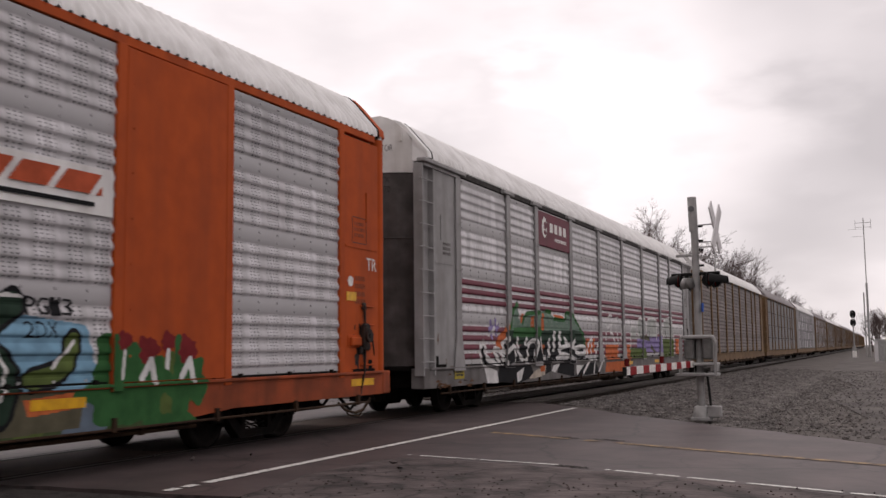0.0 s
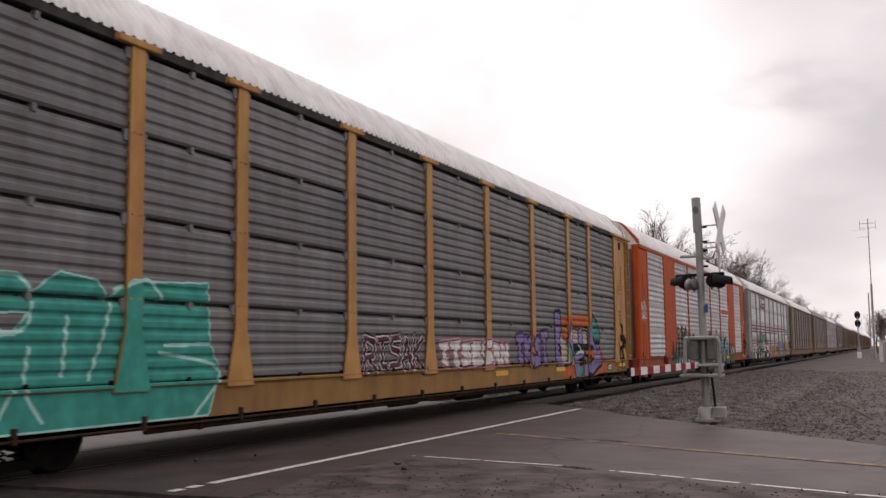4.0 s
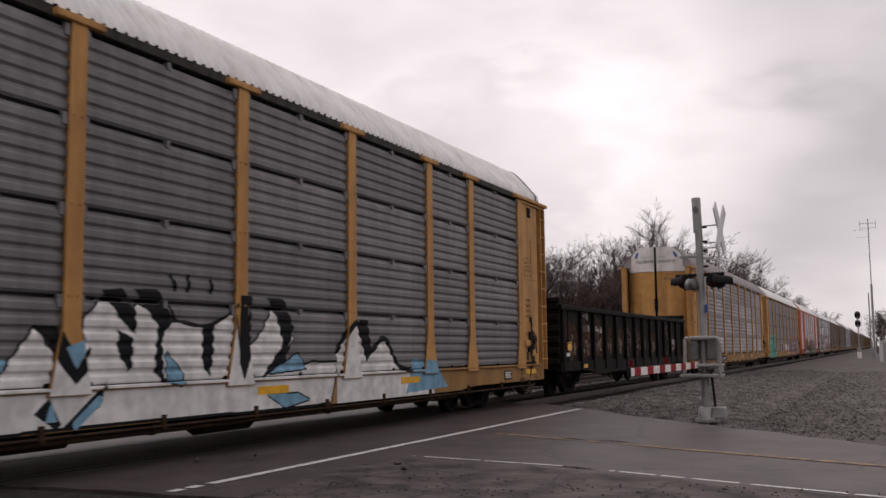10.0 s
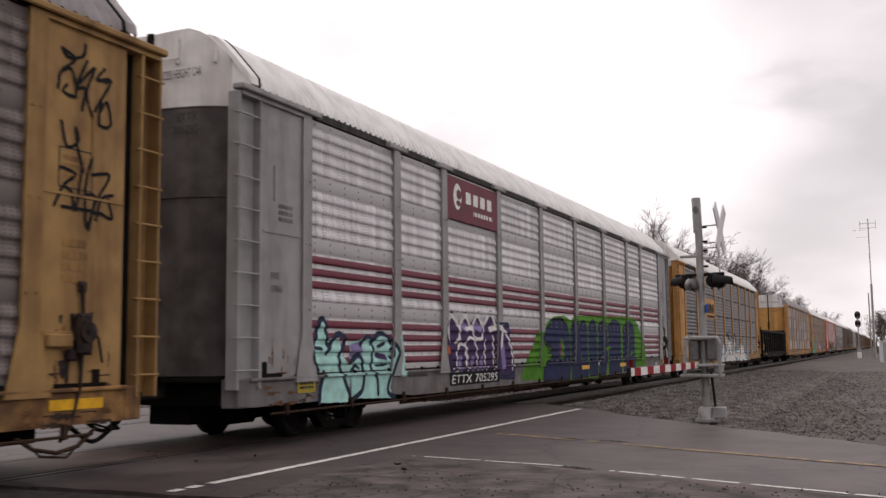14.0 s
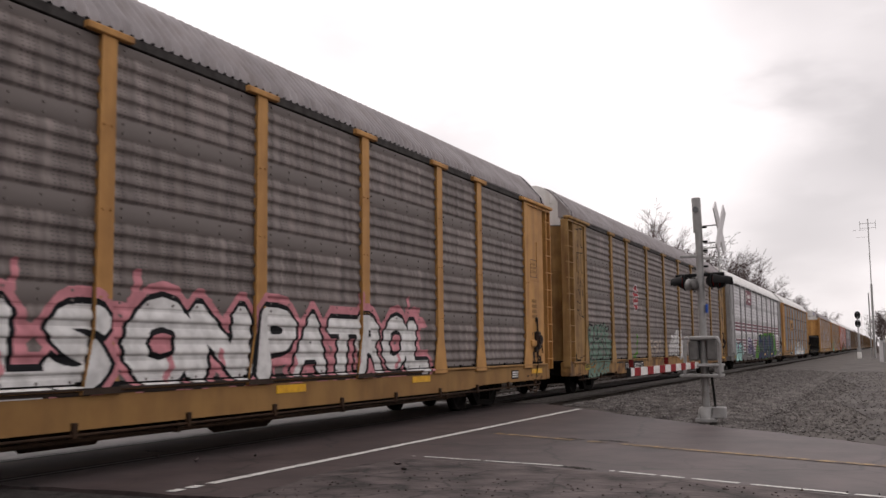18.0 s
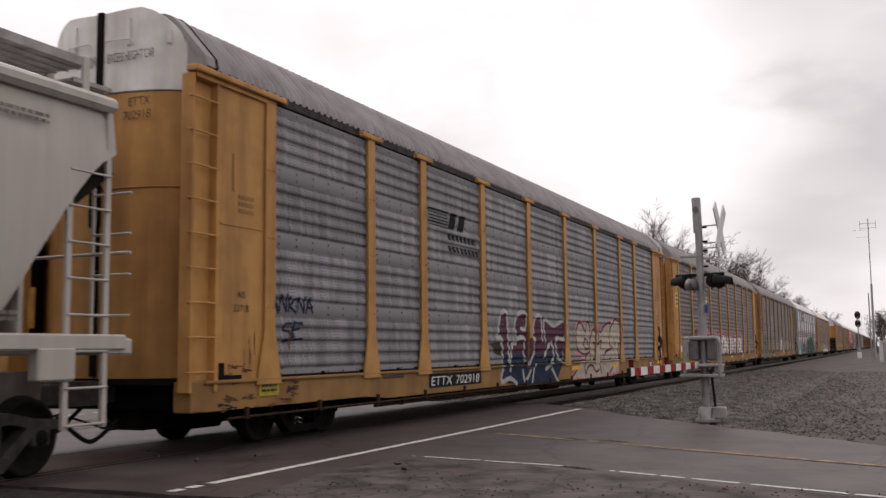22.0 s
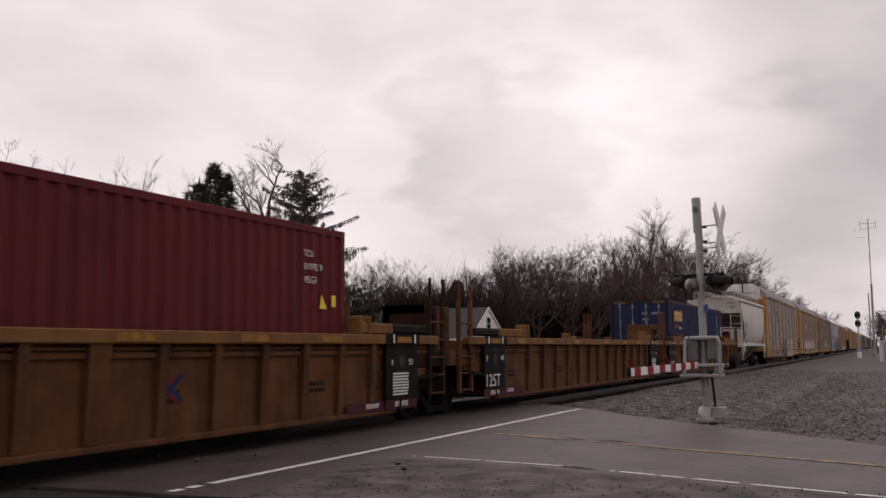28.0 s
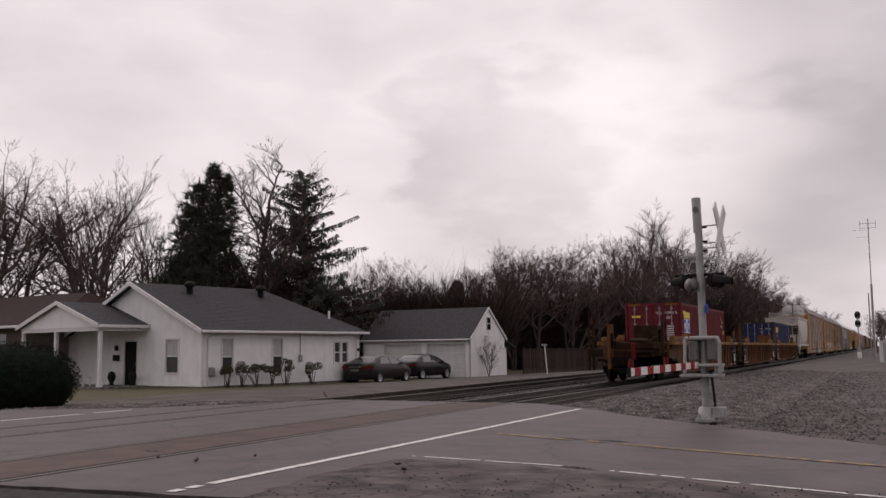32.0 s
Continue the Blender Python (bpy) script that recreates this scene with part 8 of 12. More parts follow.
    p.put(p.stroke(bend([(4.75, 1.06), (4.56, 0.52)]), 0.06), "spray_lime")
    p.put(p.stroke(bend([(2.63, 1.5), (2.64, 0.89)]), 0.05), "spray_lime")
    p.put(p.area([(3.6, 0.87), (3.81, 0.95), (3.7, 0.78)]), "spray_white")
    m = p.area([(-7.34, 1.47), (-7.31, 1.76), (-7.01, 2.03), (-6.67, 1.74), (-6.34, 2.02), (-6.04, 1.79), (-5.68, 2.05), (-5.38, 1.81), (-4.96, 2.1), (-4.6, 1.83), (-3.83, 1.85), (-3.55, 0.66), (-7.15, 0.79), (-7.3, 1.17)])
    p.put(p.grow(m, 0.05), "spray_navy")
    p.put(m, "spray_purple")
    p.put(p.area([(-7.4, 1.36), (-7.28, 1.38), (-7.23, 1.23), (-7.38, 1.21)]), "spray_orange")
    p.put(p.stroke(bend([(-6.51, 1.78), (-6.23, 1.71)]), 0.08), "spray_lilac")
    p.put(p.stroke(bend([(-5.86, 1.8), (-5.55, 1.72)]), 0.08), "spray_lilac")
    p.put(p.stroke(bend([(-6.63, 1.09), (-6.63, 0.94)]), 0.09), "spray_lilac")
    p.put(p.stroke(bend([(-6, 1.08), (-6, 0.92)]), 0.09), "spray_lilac")
    p.put(p.stroke(bend([(-5.5, 1.07), (-5.5, 0.92)]), 0.09), "spray_lilac")
    p.put(p.stroke(bend([(-7.22, 1.47), (-7.31, 1.69), (-7.04, 1.97), (-6.67, 1.74), (-6.64, 1.55), (-6.84, 1.45)]), 0.045), "spray_white")
    p.put(p.stroke(bend([(-6.67, 1.74), (-6.34, 1.98), (-6.08, 1.75)]), 0.05), "spray_white")
    p.put(p.stroke(bend([(-6.01, 1.73), (-5.68, 2.01), (-5.38, 1.81), (-4.96, 2.06), (-4.65, 1.81)]), 0.05), "spray_white")
    p.put(p.stroke(bend([(-6.37, 1.71), (-6.01, 1.71), (-5.78, 1.48)]), 0.035), "spray_white")
    p.put(p.stroke(bend([(-5.78, 1.52), (-5.44, 1.54), (-5.38, 1.81)]), 0.035), "spray_white")
    p.put(p.stroke(bend([(-6.79, 0.85), (-6.77, 1.28), (-6.57, 1.41), (-6.29, 1.3), (-6.26, 0.83)]), 0.03), "spray_white")
    p.put(p.stroke(bend([(-6.26, 0.83), (-6.34, 1.39), (-6.08, 1.54), (-5.78, 1.38), (-5.73, 0.81)]), 0.03), "spray_white")
    p.put(p.stroke(bend([(-5.29, 1.48), (-5.32, 1.15), (-5.22, 0.81)]), 0.03), "spray_white")
    p.put(p.stroke(bend([(-4.82, 1.57), (-4.79, 0.86)]), 0.035), "spray_white")
    p.put(p.stroke(bend([(-7.15, 1.17), (-7.02, 0.84), (-6.79, 0.87), (-6.56, 0.75), (-6.26, 0.83), (-6, 0.73), (-5.73, 0.81), (-5.47, 0.72), (-5.22, 0.81), (-4.99, 0.72), (-4.79, 0.86)]), 0.025), "spray_white")
    m = p.area([(-4.67, 1.71), (-4.34, 1.78), (-4.04, 1.71), (-3.72, 1.43), (-3.53, 1.08), (-3.57, 0.81), (-4.07, 0.72), (-4.6, 0.79)])
    p.put(p.grow(m, 0.05), "spray_navy")
    p.put(m, "spray_purple")
    p.put(p.stroke(bend([(-4.4, 1.33), (-4.32, 0.94)]), 0.12), "spray_lilac")
    p.put(p.stroke(bend([(-5.03, 1.72), (-4.68, 1.77), (-4.37, 1.74), (-4.41, 1.55), (-4.44, 1.38)]), 0.06), "spray_white")
    p.put(p.stroke(bend([(-4.29, 1.72), (-4.04, 1.67), (-3.74, 1.39), (-3.6, 1.05), (-3.68, 0.85)]), 0.04), "spray_white")
    p.put(p.area([(-11.08, 1.42), (-10.67, 1.49), (-10.37, 1.49), (-9.99, 1.62), (-9.67, 1.5), (-9.42, 1.32), (-9.49, 1.08), (-9.59, 0.9), (-9.72, 0.67), (-9.57, 0.49), (-11.04, 0.55)]), "spray_mint")
    p.put(p.area([(-11.07, 1.39), (-10.7, 1.45), (-10.64, 1.17), (-11.06, 1.15)]), "spray_lilac")
    p.put(p.stroke(bend([(-10.72, 1.39), (-10.52, 1.53), (-10.37, 1.48), (-10.3, 1.28), (-10.37, 1.04), (-10.18, 0.84), (-10.15, 0.59)]), 0.04), "spray_navy")
    p.put(p.stroke(bend([(-10.37, 1.42), (-10.14, 1.56), (-9.9, 1.57), (-9.66, 1.45), (-9.42, 1.27), (-9.55, 1.07), (-9.8, 0.64), (-9.55, 0.51)]), 0.045), "spray_navy")
    p.put(p.stroke(bend([(-11.06, 1.12), (-10.76, 1.23), (-10.63, 0.95), (-10.7, 0.67), (-10.94, 0.56)]), 0.045), "spray_navy")
    p.put(p.stroke(bend([(-11.06, 0.96), (-10.89, 1.06), (-10.75, 1)]), 0.03), "spray_navy")
    p.put(p.stroke(bend([(-9.73, 1.3), (-9.63, 1.33), (-9.62, 1.21), (-9.72, 1.18)]), 0.03), "spray_navy")
    p.put(p.stroke(bend([(-10.14, 1.36), (-9.86, 1.42)]), 0.03), "spray_navy")
    p.put(p.stroke(bend([(-10.17, 1.22), (-9.85, 1.18)]), 0.05), "spray_purple")
    p.put(p.stroke(bend([(-10.2, 1.05), (-9.8, 1.06)]), 0.02), "spray_navy")
    p.put(p.stroke(bend([(-9.34, 1.52), (-9.24, 1.2), (-9.3, 0.92), (-9.14, 0.89)]), 0.05), "spray_mint")
    p.put(p.area([(-12.04, 1.65), (-11.88, 1.79), (-11.71, 1.48), (-11.44, 1.5), (-11.2, 1.13), (-11.05, 1.02), (-11.16, 0.5), (-12.01, 0.53), (-11.86, 0.96), (-12.2, 1.13)]), "spray_mint")
    p.put(p.stroke(bend([(-12.01, 1.02), (-12.2, 1.19), (-12.11, 1.48), (-11.98, 1.75), (-11.83, 1.74), (-11.76, 1.38)]), 0.045), "spray_navy")
    p.put(p.stroke(bend([(-11.78, 1.27), (-11.48, 1.55), (-11.21, 1.47), (-11.41, 1.14), (-11.09, 0.6)]), 0.045), "spray_navy")
    p.put(p.stroke(bend([(-11.86, 0.97), (-11.98, 0.77), (-12.01, 0.54)]), 0.045), "spray_navy")
    p.put(p.stroke(bend([(-12.17, 1.35), (-11.94, 1.33)]), 0.03), "spray_navy")
    p.lay(car, dp, ps)
    car_number(car, "ETTX", "705295", -7.1, -4.6)
    end_number(car, "ETTX", "705295", M["letter_dark"])
    written("FXE", 0.1, 0.2, M["letter_dark"], car, Matrix.Translation((1.466, -13.3, 2.3)) @ SIDE)
    written("10965", 0.1, 0.28, M["letter_dark"], car, Matrix.Translation((1.466, -13.3, 2.12)) @ SIDE)
    TRAIN.append((car, -136.7))

    # grimy ochre and brown
    dp = depth_of("round")
    car = autorack("grimy ochre autorack car with brown-stained screens and faded tags", "round", M["brown_screen"], M["tan_dirty"], M["roofg"], M["sill_rusty"])
    p = Paint(-13.4, 12.3, 0.45, 2.2)
    p.put(p.area([(-12.36, 1.91), (-11.62, 1.93), (-11.46, 2.02), (-11.06, 1.99), (-10.89, 2), (-10.36, 2.06), (-9.99, 1.94), (-9.9, 1.58), (-9.61, 1.49), (-9.71, 0.94), (-10, 0.76), (-10, 0.59), (-11.38, 0.48), (-12.28, 0.46), (-12.21, 0.84), (-12.31, 1.16)]), "spray_sage")
    p.put(p.stroke(bend([(-12.31, 0.46), (-12.28, 1.08), (-12.35, 1.91), (-11.62, 1.91), (-11.67, 1.48), (-11.77, 1.03)]), 0.03), "spray_black")
    p.put(p.stroke(bend([(-11.57, 1.48), (-11.57, 1.81), (-11.38, 2), (-11.11, 1.86), (-11.38, 1.56), (-10.97, 1.57), (-11.19, 1.14), (-11.38, 0.96)]), 0.03), "spray_black")
    p.put(p.stroke(bend([(-10.97, 1.95), (-10.72, 1.96), (-10.85, 1.48), (-10.61, 1.57), (-10.54, 1.13), (-10.72, 0.95)]), 0.03), "spray_black")
    p.put(p.stroke(bend([(-10.63, 1.94), (-10.45, 2.03), (-10.33, 1.57), (-10.26, 1.04)]), 0.03), "spray_black")
    p.put(p.stroke(bend([(-9.9, 1.58), (-9.61, 1.49), (-9.77, 1.12), (-10, 0.93)]), 0.03), "spray_black")
    p.put(p.stroke(bend([(-10.27, 1.93), (-9.95, 1.96), (-9.9, 1.85), (-10.22, 1.83), (-10.27, 1.93)]), 0.03), "spray_black")
    p.put(p.stroke(bend([(-12.18, 1.78), (-11.93, 1.83), (-12.1, 1.65)]), 0.03), "spray_black")
    p.put(p.stroke(bend([(-12.21, 1), (-11.85, 1.07)]), 0.03), "spray_black")
    p.put(p.stroke(bend([(-11.77, 0.75), (-11.62, 0.9)]), 0.03), "spray_black")
    p.put(p.stroke(bend([(-10.72, 0.7), (-10.51, 0.85)]), 0.03), "spray_black")
    p.put(p.stroke(bend([(-6.12, 1.68), (-6.22, 1.18), (-6.64, 0.97)]), 0.1), "spray_lime")
    p.put(p.stroke(bend([(-14.13, 1.19), (-13.99, 1.24), (-14.04, 1.05), (-13.9, 0.83)]), 0.03), "spray_white")
    p.put(p.stroke(bend([(-13.93, 1.18), (-13.76, 1.24), (-13.82, 1.12)]), 0.03), "spray_white")
    p.put(p.scrawl(-4.2, -1.9, 1.05, 1.6, 4, 0.04, 102), "spray_cream")
    p.put(p.blob(0.9, 1.4, 1.5, 0.55, 0.3, 4) & (np.mod(p.Y * 3.1 + p.Z, 0.5) < 0.42), "spray_white")
    p.put(p.blob(4.6, 1.4, 1.2, 0.45, 0.3, 5) & (np.mod(p.Y * 2.7 - p.Z, 0.5) < 0.4), "spray_cream")
    p.put(p.scrawl(6.0, 11.2, 0.8, 1.6, 6, 0.06, 103), "spray_cream")
    p.speckle(None, 0.22)
    p.lay(car, dp, ps)
    p = Paint(-6.9, -5.5, 2.3, 3.6)
    o = p.blob(-6.15, 3.0, 0.40, 0.46, 0.0)
    p.put(o, "spray_white")
    p.put(p.blob(-6.15, 3.0, 0.36, 0.42, 0.0), "red")
    for z in (2.75, 2.95, 3.15):
        p.put(p.rect(-6.4, -5.9, z, z + 0.1) & (np.sin(p.Y * 45) > -0.4), "spray_white")
    p.lay(car, dp, [], "side_marking", "red octagon with plain white bars")
    p = Paint(-13.4, -12.5, 1.8, 4.7)
    for z, s in ((4.1, 1), (3.4, 2), (2.7, 3), (2.1, 4)):
        p.put(p.scrawl(-13.3, -12.6, z, z + 0.55, 2, 0.014, 110 + s), "spray_black")
    p.lay(car, lambda z, on: 1.465, [], "graffiti")
    p = Paint(12.45, 13.6, 2.2, 4.74, 0.012)
    for line in ([(12.74, 4.49), (12.84, 4.41), (13.04, 4.48), (13.07, 4.61)],
              [(12.74, 4.49), (12.92, 4.41), (12.73, 4.23), (12.70, 4.05)],
              [(12.73, 4.23), (12.88, 4.29), (12.95, 4.02), (12.77, 4.03), (12.82, 4.11)],
              [(13.10, 4.44), (12.95, 4.12), (13.08, 4.13), (13.04, 3.89)],
              [(12.95, 4.12), (13.21, 4.39), (13.10, 4.08), (13.23, 3.79)],
              [(13.36, 4.42), (13.25, 4.27), (13.46, 4.30), (13.24, 3.94), (13.23, 3.79)],
              [(13.25, 4.27), (13.42, 4.29)],
              [(13.32, 4.02), (13.30, 3.78), (13.47, 3.81), (13.41, 4.05), (13.31, 3.93)],
              [(12.76, 3.71), (12.84, 3.46), (13.00, 3.54), (12.96, 3.68), (12.99, 3.48), (13.08, 3.23)],
              [(12.76, 3.23), (12.97, 3.18), (12.81, 3.04), (12.69, 2.82)],
              [(12.81, 3.04), (12.92, 2.98), (12.98, 2.81), (13.06, 3.25)],
              [(12.79, 2.82), (13.35, 2.81)],
              [(13.19, 3.37), (13.12, 3.06), (13.15, 2.64), (13.26, 2.98), (13.04, 2.95)],
              [(13.21, 3.21), (13.47, 3.24), (13.26, 2.90), (13.18, 2.61)],
              [(13.53, 3.03), (13.36, 2.97), (13.28, 2.73)],
              [(13.35, 2.81), (13.52, 2.77), (13.45, 2.98)]):
        p.put(p.stroke(bend(line), 0.018), "spray_black")
    p.lay(car, lambda z, on: 1.465, [], "graffiti")
    car_number(car, "ETTX", "820115", -7.9, -5.4)
    end_number(car, "ETTX", "820115", M["letter_dark"])
    TRAIN.append((car, -166.63))

    # ochre and brown with a long white text
    car = autorack("ochre autorack car with grimy screens and white lettered graffiti", "round", M["brown_screen"], roofm=M["roofg"], **TANS)
    p = Paint(-9.3, 8.0, 0.85, 2.75)
    rng = random.Random(8)
    for k in range(30):
        y = rng.uniform(-9.0, 6.9)
        p.put(p.blob(y, rng.uniform(1.3, 2.0), rng.uniform(0.15, 0.4), rng.uniform(0.1, 0.3), 0.4, k), "spray_pink")
        if k % 3 == 0:
            p.put(p.stroke([(y, 1.8), (y + 0.05, 2.2)], 0.05), "spray_pink")
    p.put(p.rect(-7.6, 6.6, 0.86, 1.0), "spray_black")
    for text, y0, y1, lean, fat in (("PATROL", 1.45, 6.95, 0.12, 0.075), ("ON", -1.05, 1.2, 0.05, 0.12), ("ANIMALS", -7.05, -1.4, 0.06, 0.085)):
        w = p.grow(p.word(text, y0, y1, 0.98, 1.78, lean, 0.05), fat)
        p.put(p.grow(w, 0.2), "spray_pink")
    for text, y0, y1, lean, fat in (("PATROL", 1.45, 6.95, 0.12, 0.075), ("ON", -1.05, 1.2, 0.05, 0.12), ("ANIMALS", -7.05, -1.4, 0.06, 0.085)):
        w = p.grow(p.word(text, y0, y1, 0.98, 1.78, lean, 0.05), fat)
        p.piece(w, "spray_white", "spray_black", None, 0.075)
    p.put(p.rect(-7.4, 6.6, 0.86, 0.93), "spray_umber")
    for y in (-6.5, -4.7, -2.9, -0.4, 0.6, 2.3, 4.1, 5.6):
        p.put(p.stroke(bend([(y, 1.0), (y + 0.1, 1.15), (y + 0.05, 1.3)]), 0.05) & (p.g == p.names.index("spray_white")), "spray_pink")
    p.put(p.blob(-8.1, 1.5, 0.12, 0.1, 0.2), "spray_red")
    p.put(p.stroke([(-8.8, 1.9), (-8.4, 2.1), (-8.2, 1.8)], 0.05), "spray_black")
    p.lay(car, dp, ps)
    p = Paint(-7.3, -4.5, 2.8, 3.9)
    for k in range(3):
        q = p.blob(-6.55 + 0.62 * k, 3.42, 0.25, 0.24, 0.0) & ~p.blob(-6.48 + 0.62 * k, 3.42, 0.11, 0.1, 0)
        p.put(q, "yellow")
    p.put(p.rect(-6.85, -5.05, 2.98, 3.09), "yellow")
    p.lay(car, dp, [], "side_marking", "plain yellow shapes")
    plate(car, "notice_board", 1.464, -13.15, -12.62, 2.92, 3.52, M["lemon"], "yellow notice board with dark bars")
    bars(car, 1.472, -13.05, -12.7, 2.98, 3.46, 3, M["letter_dark"])
    car_number(car, "ETTX", "820863", -8.0, -5.2)
    end_number(car, "ETTX", "820863", M["letter_dark"])
    written("T 9525", 0.1, 0.36, M["letter_dark"], car, Matrix.Translation((1.466, -13.15, 2.3)) @ SIDE)
    part("round_sign", G().tube((1.505, -12.4, 1.25), (1.512, -12.4, 1.25), 0.13, 16), M["letter"], car)
    TRAIN.append((car, -196.52))

    # ochre with grey-blue screens
    car = autorack("ochre autorack car with grey-blue screens and two tags", "round", M["blue_screen"], roofm=M["roofg"], **TANS)
    p = Paint(-12.3, 9.4, 0.45, 2.35)
    m = p.area([(2.37, 1.65), (2.49, 1.94), (2.9, 2.05), (3.27, 1.91), (3.48, 2.08), (3.83, 1.86), (4.12, 1.87), (4.5, 1.84), (4.65, 2.04), (4.96, 1.76), (5.31, 1.93), (6.06, 2.06), (6.75, 2.21), (7.28, 2.02), (7.28, 1.49), (7.02, 1.05), (6.88, 0.58), (4.27, 0.43), (2.55, 0.5), (1.88, 0.53), (2.63, 0.84), (3.02, 1.09), (2.55, 1.25)])
    p.put(p.grow(m, 0.08), "spray_pink")
    p.put(m, "spray_cream")
    p.put(p.area([(2.34, 1.2), (2.62, 1.28), (2.72, 1.13), (2.44, 1.07)]), "spray_pink")
    p.put(p.stroke(bend([(3.32, 1.77), (2.9, 2.01), (2.53, 1.9), (2.42, 1.58), (2.57, 1.26), (3.13, 1.14), (3.69, 1.18)]), 0.035), "spray_wine")
    p.put(p.stroke(bend([(3.1, 1.41), (3.2, 1.53), (3.38, 1.57), (3.55, 1.46), (3.61, 1.32), (3.34, 1.28), (3.1, 1.41)]), 0.035), "spray_wine")
    p.put(p.stroke(bend([(3.38, 1.74), (3.52, 2.06), (3.83, 1.88), (3.72, 1.46), (3.81, 1)]), 0.035), "spray_wine")
    p.put(p.stroke(bend([(3.83, 1.54), (4.01, 1.75), (4.27, 1.85), (4.5, 1.69), (4.53, 1.47)]), 0.035), "spray_wine")
    p.put(p.stroke(bend([(4.13, 1.47), (4.51, 1.43), (5.01, 1.51), (4.83, 1.24), (4.67, 0.98), (4.91, 0.56)]), 0.035), "spray_wine")
    p.put(p.stroke(bend([(4.56, 1.77), (4.63, 2), (4.96, 1.76), (5.31, 1.93), (6.09, 2.06), (5.94, 1.48), (6.22, 1.3), (5.39, 1.16), (5.32, 0.83)]), 0.035), "spray_wine")
    p.put(p.stroke(bend([(6.03, 1.77), (6.25, 1.98), (6.8, 2.2), (7.33, 1.98), (7.28, 1.57), (6.97, 1.29), (7.15, 0.96)]), 0.035), "spray_wine")
    p.put(p.stroke(bend([(6.55, 1.57), (6.68, 1.38)]), 0.035), "spray_wine")
    p.put(p.stroke(bend([(3.39, 1.08), (3.14, 0.79), (3.25, 0.58)]), 0.035), "spray_wine")
    p.put(p.stroke(bend([(3.25, 0.58), (3.46, 0.77), (3.91, 0.82), (4.27, 0.63), (4.64, 0.68)]), 0.035), "spray_wine")
    p.put(p.stroke(bend([(2.63, 0.84), (1.92, 0.53)]), 0.035), "spray_wine")
    p.put(p.stroke(bend([(6.22, 0.73), (5.91, 0.57)]), 0.035), "spray_wine")
    p.put(p.area([(-4.06, 1.42), (-3.42, 1.46), (-3.3, 1.12), (-3.72, 1.2)]), "spray_umber")
    p.put(p.area([(-3.65, 1.53), (-3.48, 1.83), (-3.35, 2.11), (-2.98, 2.13), (-2.87, 1.46), (-2.46, 1.47), (-2.51, 1.86), (-2.23, 2.13), (-1.67, 2.16), (-1.57, 1.78), (-1.57, 1.55), (-1.22, 1.55), (-1.01, 2.08), (-0.56, 2.1), (-0.32, 2.05), (0.44, 1.88), (1.37, 2.04), (1.36, 1.56), (1.07, 1.13), (-3.3, 1.12), (-3.37, 1.51)]), "spray_wine")
    p.put(p.area([(-3.36, 1.19), (1.07, 1.2), (1.07, 0.93), (0.56, 0.48), (-1.62, 0.48), (-2.51, 0.5), (-3.42, 0.58), (-3.3, 0.85)]), "spray_navy")
    p.put(p.stroke(bend([(-3.62, 1.53), (-3.48, 1.83), (-3.33, 2.09), (-3, 2.11), (-2.93, 1.6), (-2.88, 0.96)]), 0.05), "spray_silver")
    p.put(p.stroke(bend([(-3.62, 1.53), (-3.33, 1.51), (-3.3, 0.85)]), 0.05), "spray_silver")
    p.put(p.stroke(bend([(-2.84, 0.83), (-2.75, 1.18), (-2.66, 1.41), (-2.38, 1.44)]), 0.05), "spray_silver")
    p.put(p.stroke(bend([(-2.04, 1.77), (-1.77, 1.77), (-1.67, 1.93), (-1.71, 2.15), (-2.19, 2.12), (-2.47, 1.87), (-2.38, 1.54)]), 0.05), "spray_silver")
    p.put(p.stroke(bend([(-2.34, 1.54), (-1.84, 1.55), (-1.9, 1.17), (-1.7, 0.95)]), 0.05), "spray_silver")
    p.put(p.stroke(bend([(-1.63, 0.97), (-1.22, 1.3), (-1.05, 1.55), (-1.22, 1.55), (-1.01, 2.04), (-0.56, 2.06), (-0.52, 1.48)]), 0.05), "spray_silver")
    p.put(p.stroke(bend([(-0.28, 1.48), (-0.32, 2.02), (0.44, 1.88), (1.37, 2.03), (1.3, 1.56), (0.61, 1.56), (0.67, 1.13), (1.11, 0.93)]), 0.05), "spray_silver")
    p.put(p.stroke(bend([(-0.39, 1.11), (0.18, 1.46), (0.35, 1.05), (-0.31, 0.8)]), 0.05), "spray_silver")
    p.put(p.stroke(bend([(-3.3, 0.92), (-3.42, 0.6), (-2.86, 0.65), (-2.45, 0.52)]), 0.05), "spray_silver")
    p.put(p.stroke(bend([(-2.02, 0.8), (-1.86, 0.55), (-1.47, 0.78)]), 0.05), "spray_silver")
    p.put(p.stroke(bend([(-1.15, 1), (-1.35, 0.53)]), 0.05), "spray_silver")
    p.put(p.stroke(bend([(0.18, 0.8), (0.7, 0.43)]), 0.05), "spray_silver")
    p.put(p.scrawl(-12.35, -11.2, 1.82, 2.1, 5, 0.02, 132) | p.scrawl(-12.05, -11.5, 1.42, 1.72, 2, 0.02, 12), "spray_navy")
    p.lay(car, dp, ps)
    p = Paint(-7.3, -4.4, 3.0, 4.2, 0.012)
    for k in range(6):
        p.put(p.rect(-7.1, -6.2, 3.66 + 0.06 * k, 3.69 + 0.06 * k), "spray_black")
    p.put(p.rect(-6.2, -5.3, 3.66, 3.98) & (np.mod(p.Y - p.Z * 0.4, 0.45) < 0.3), "spray_black")
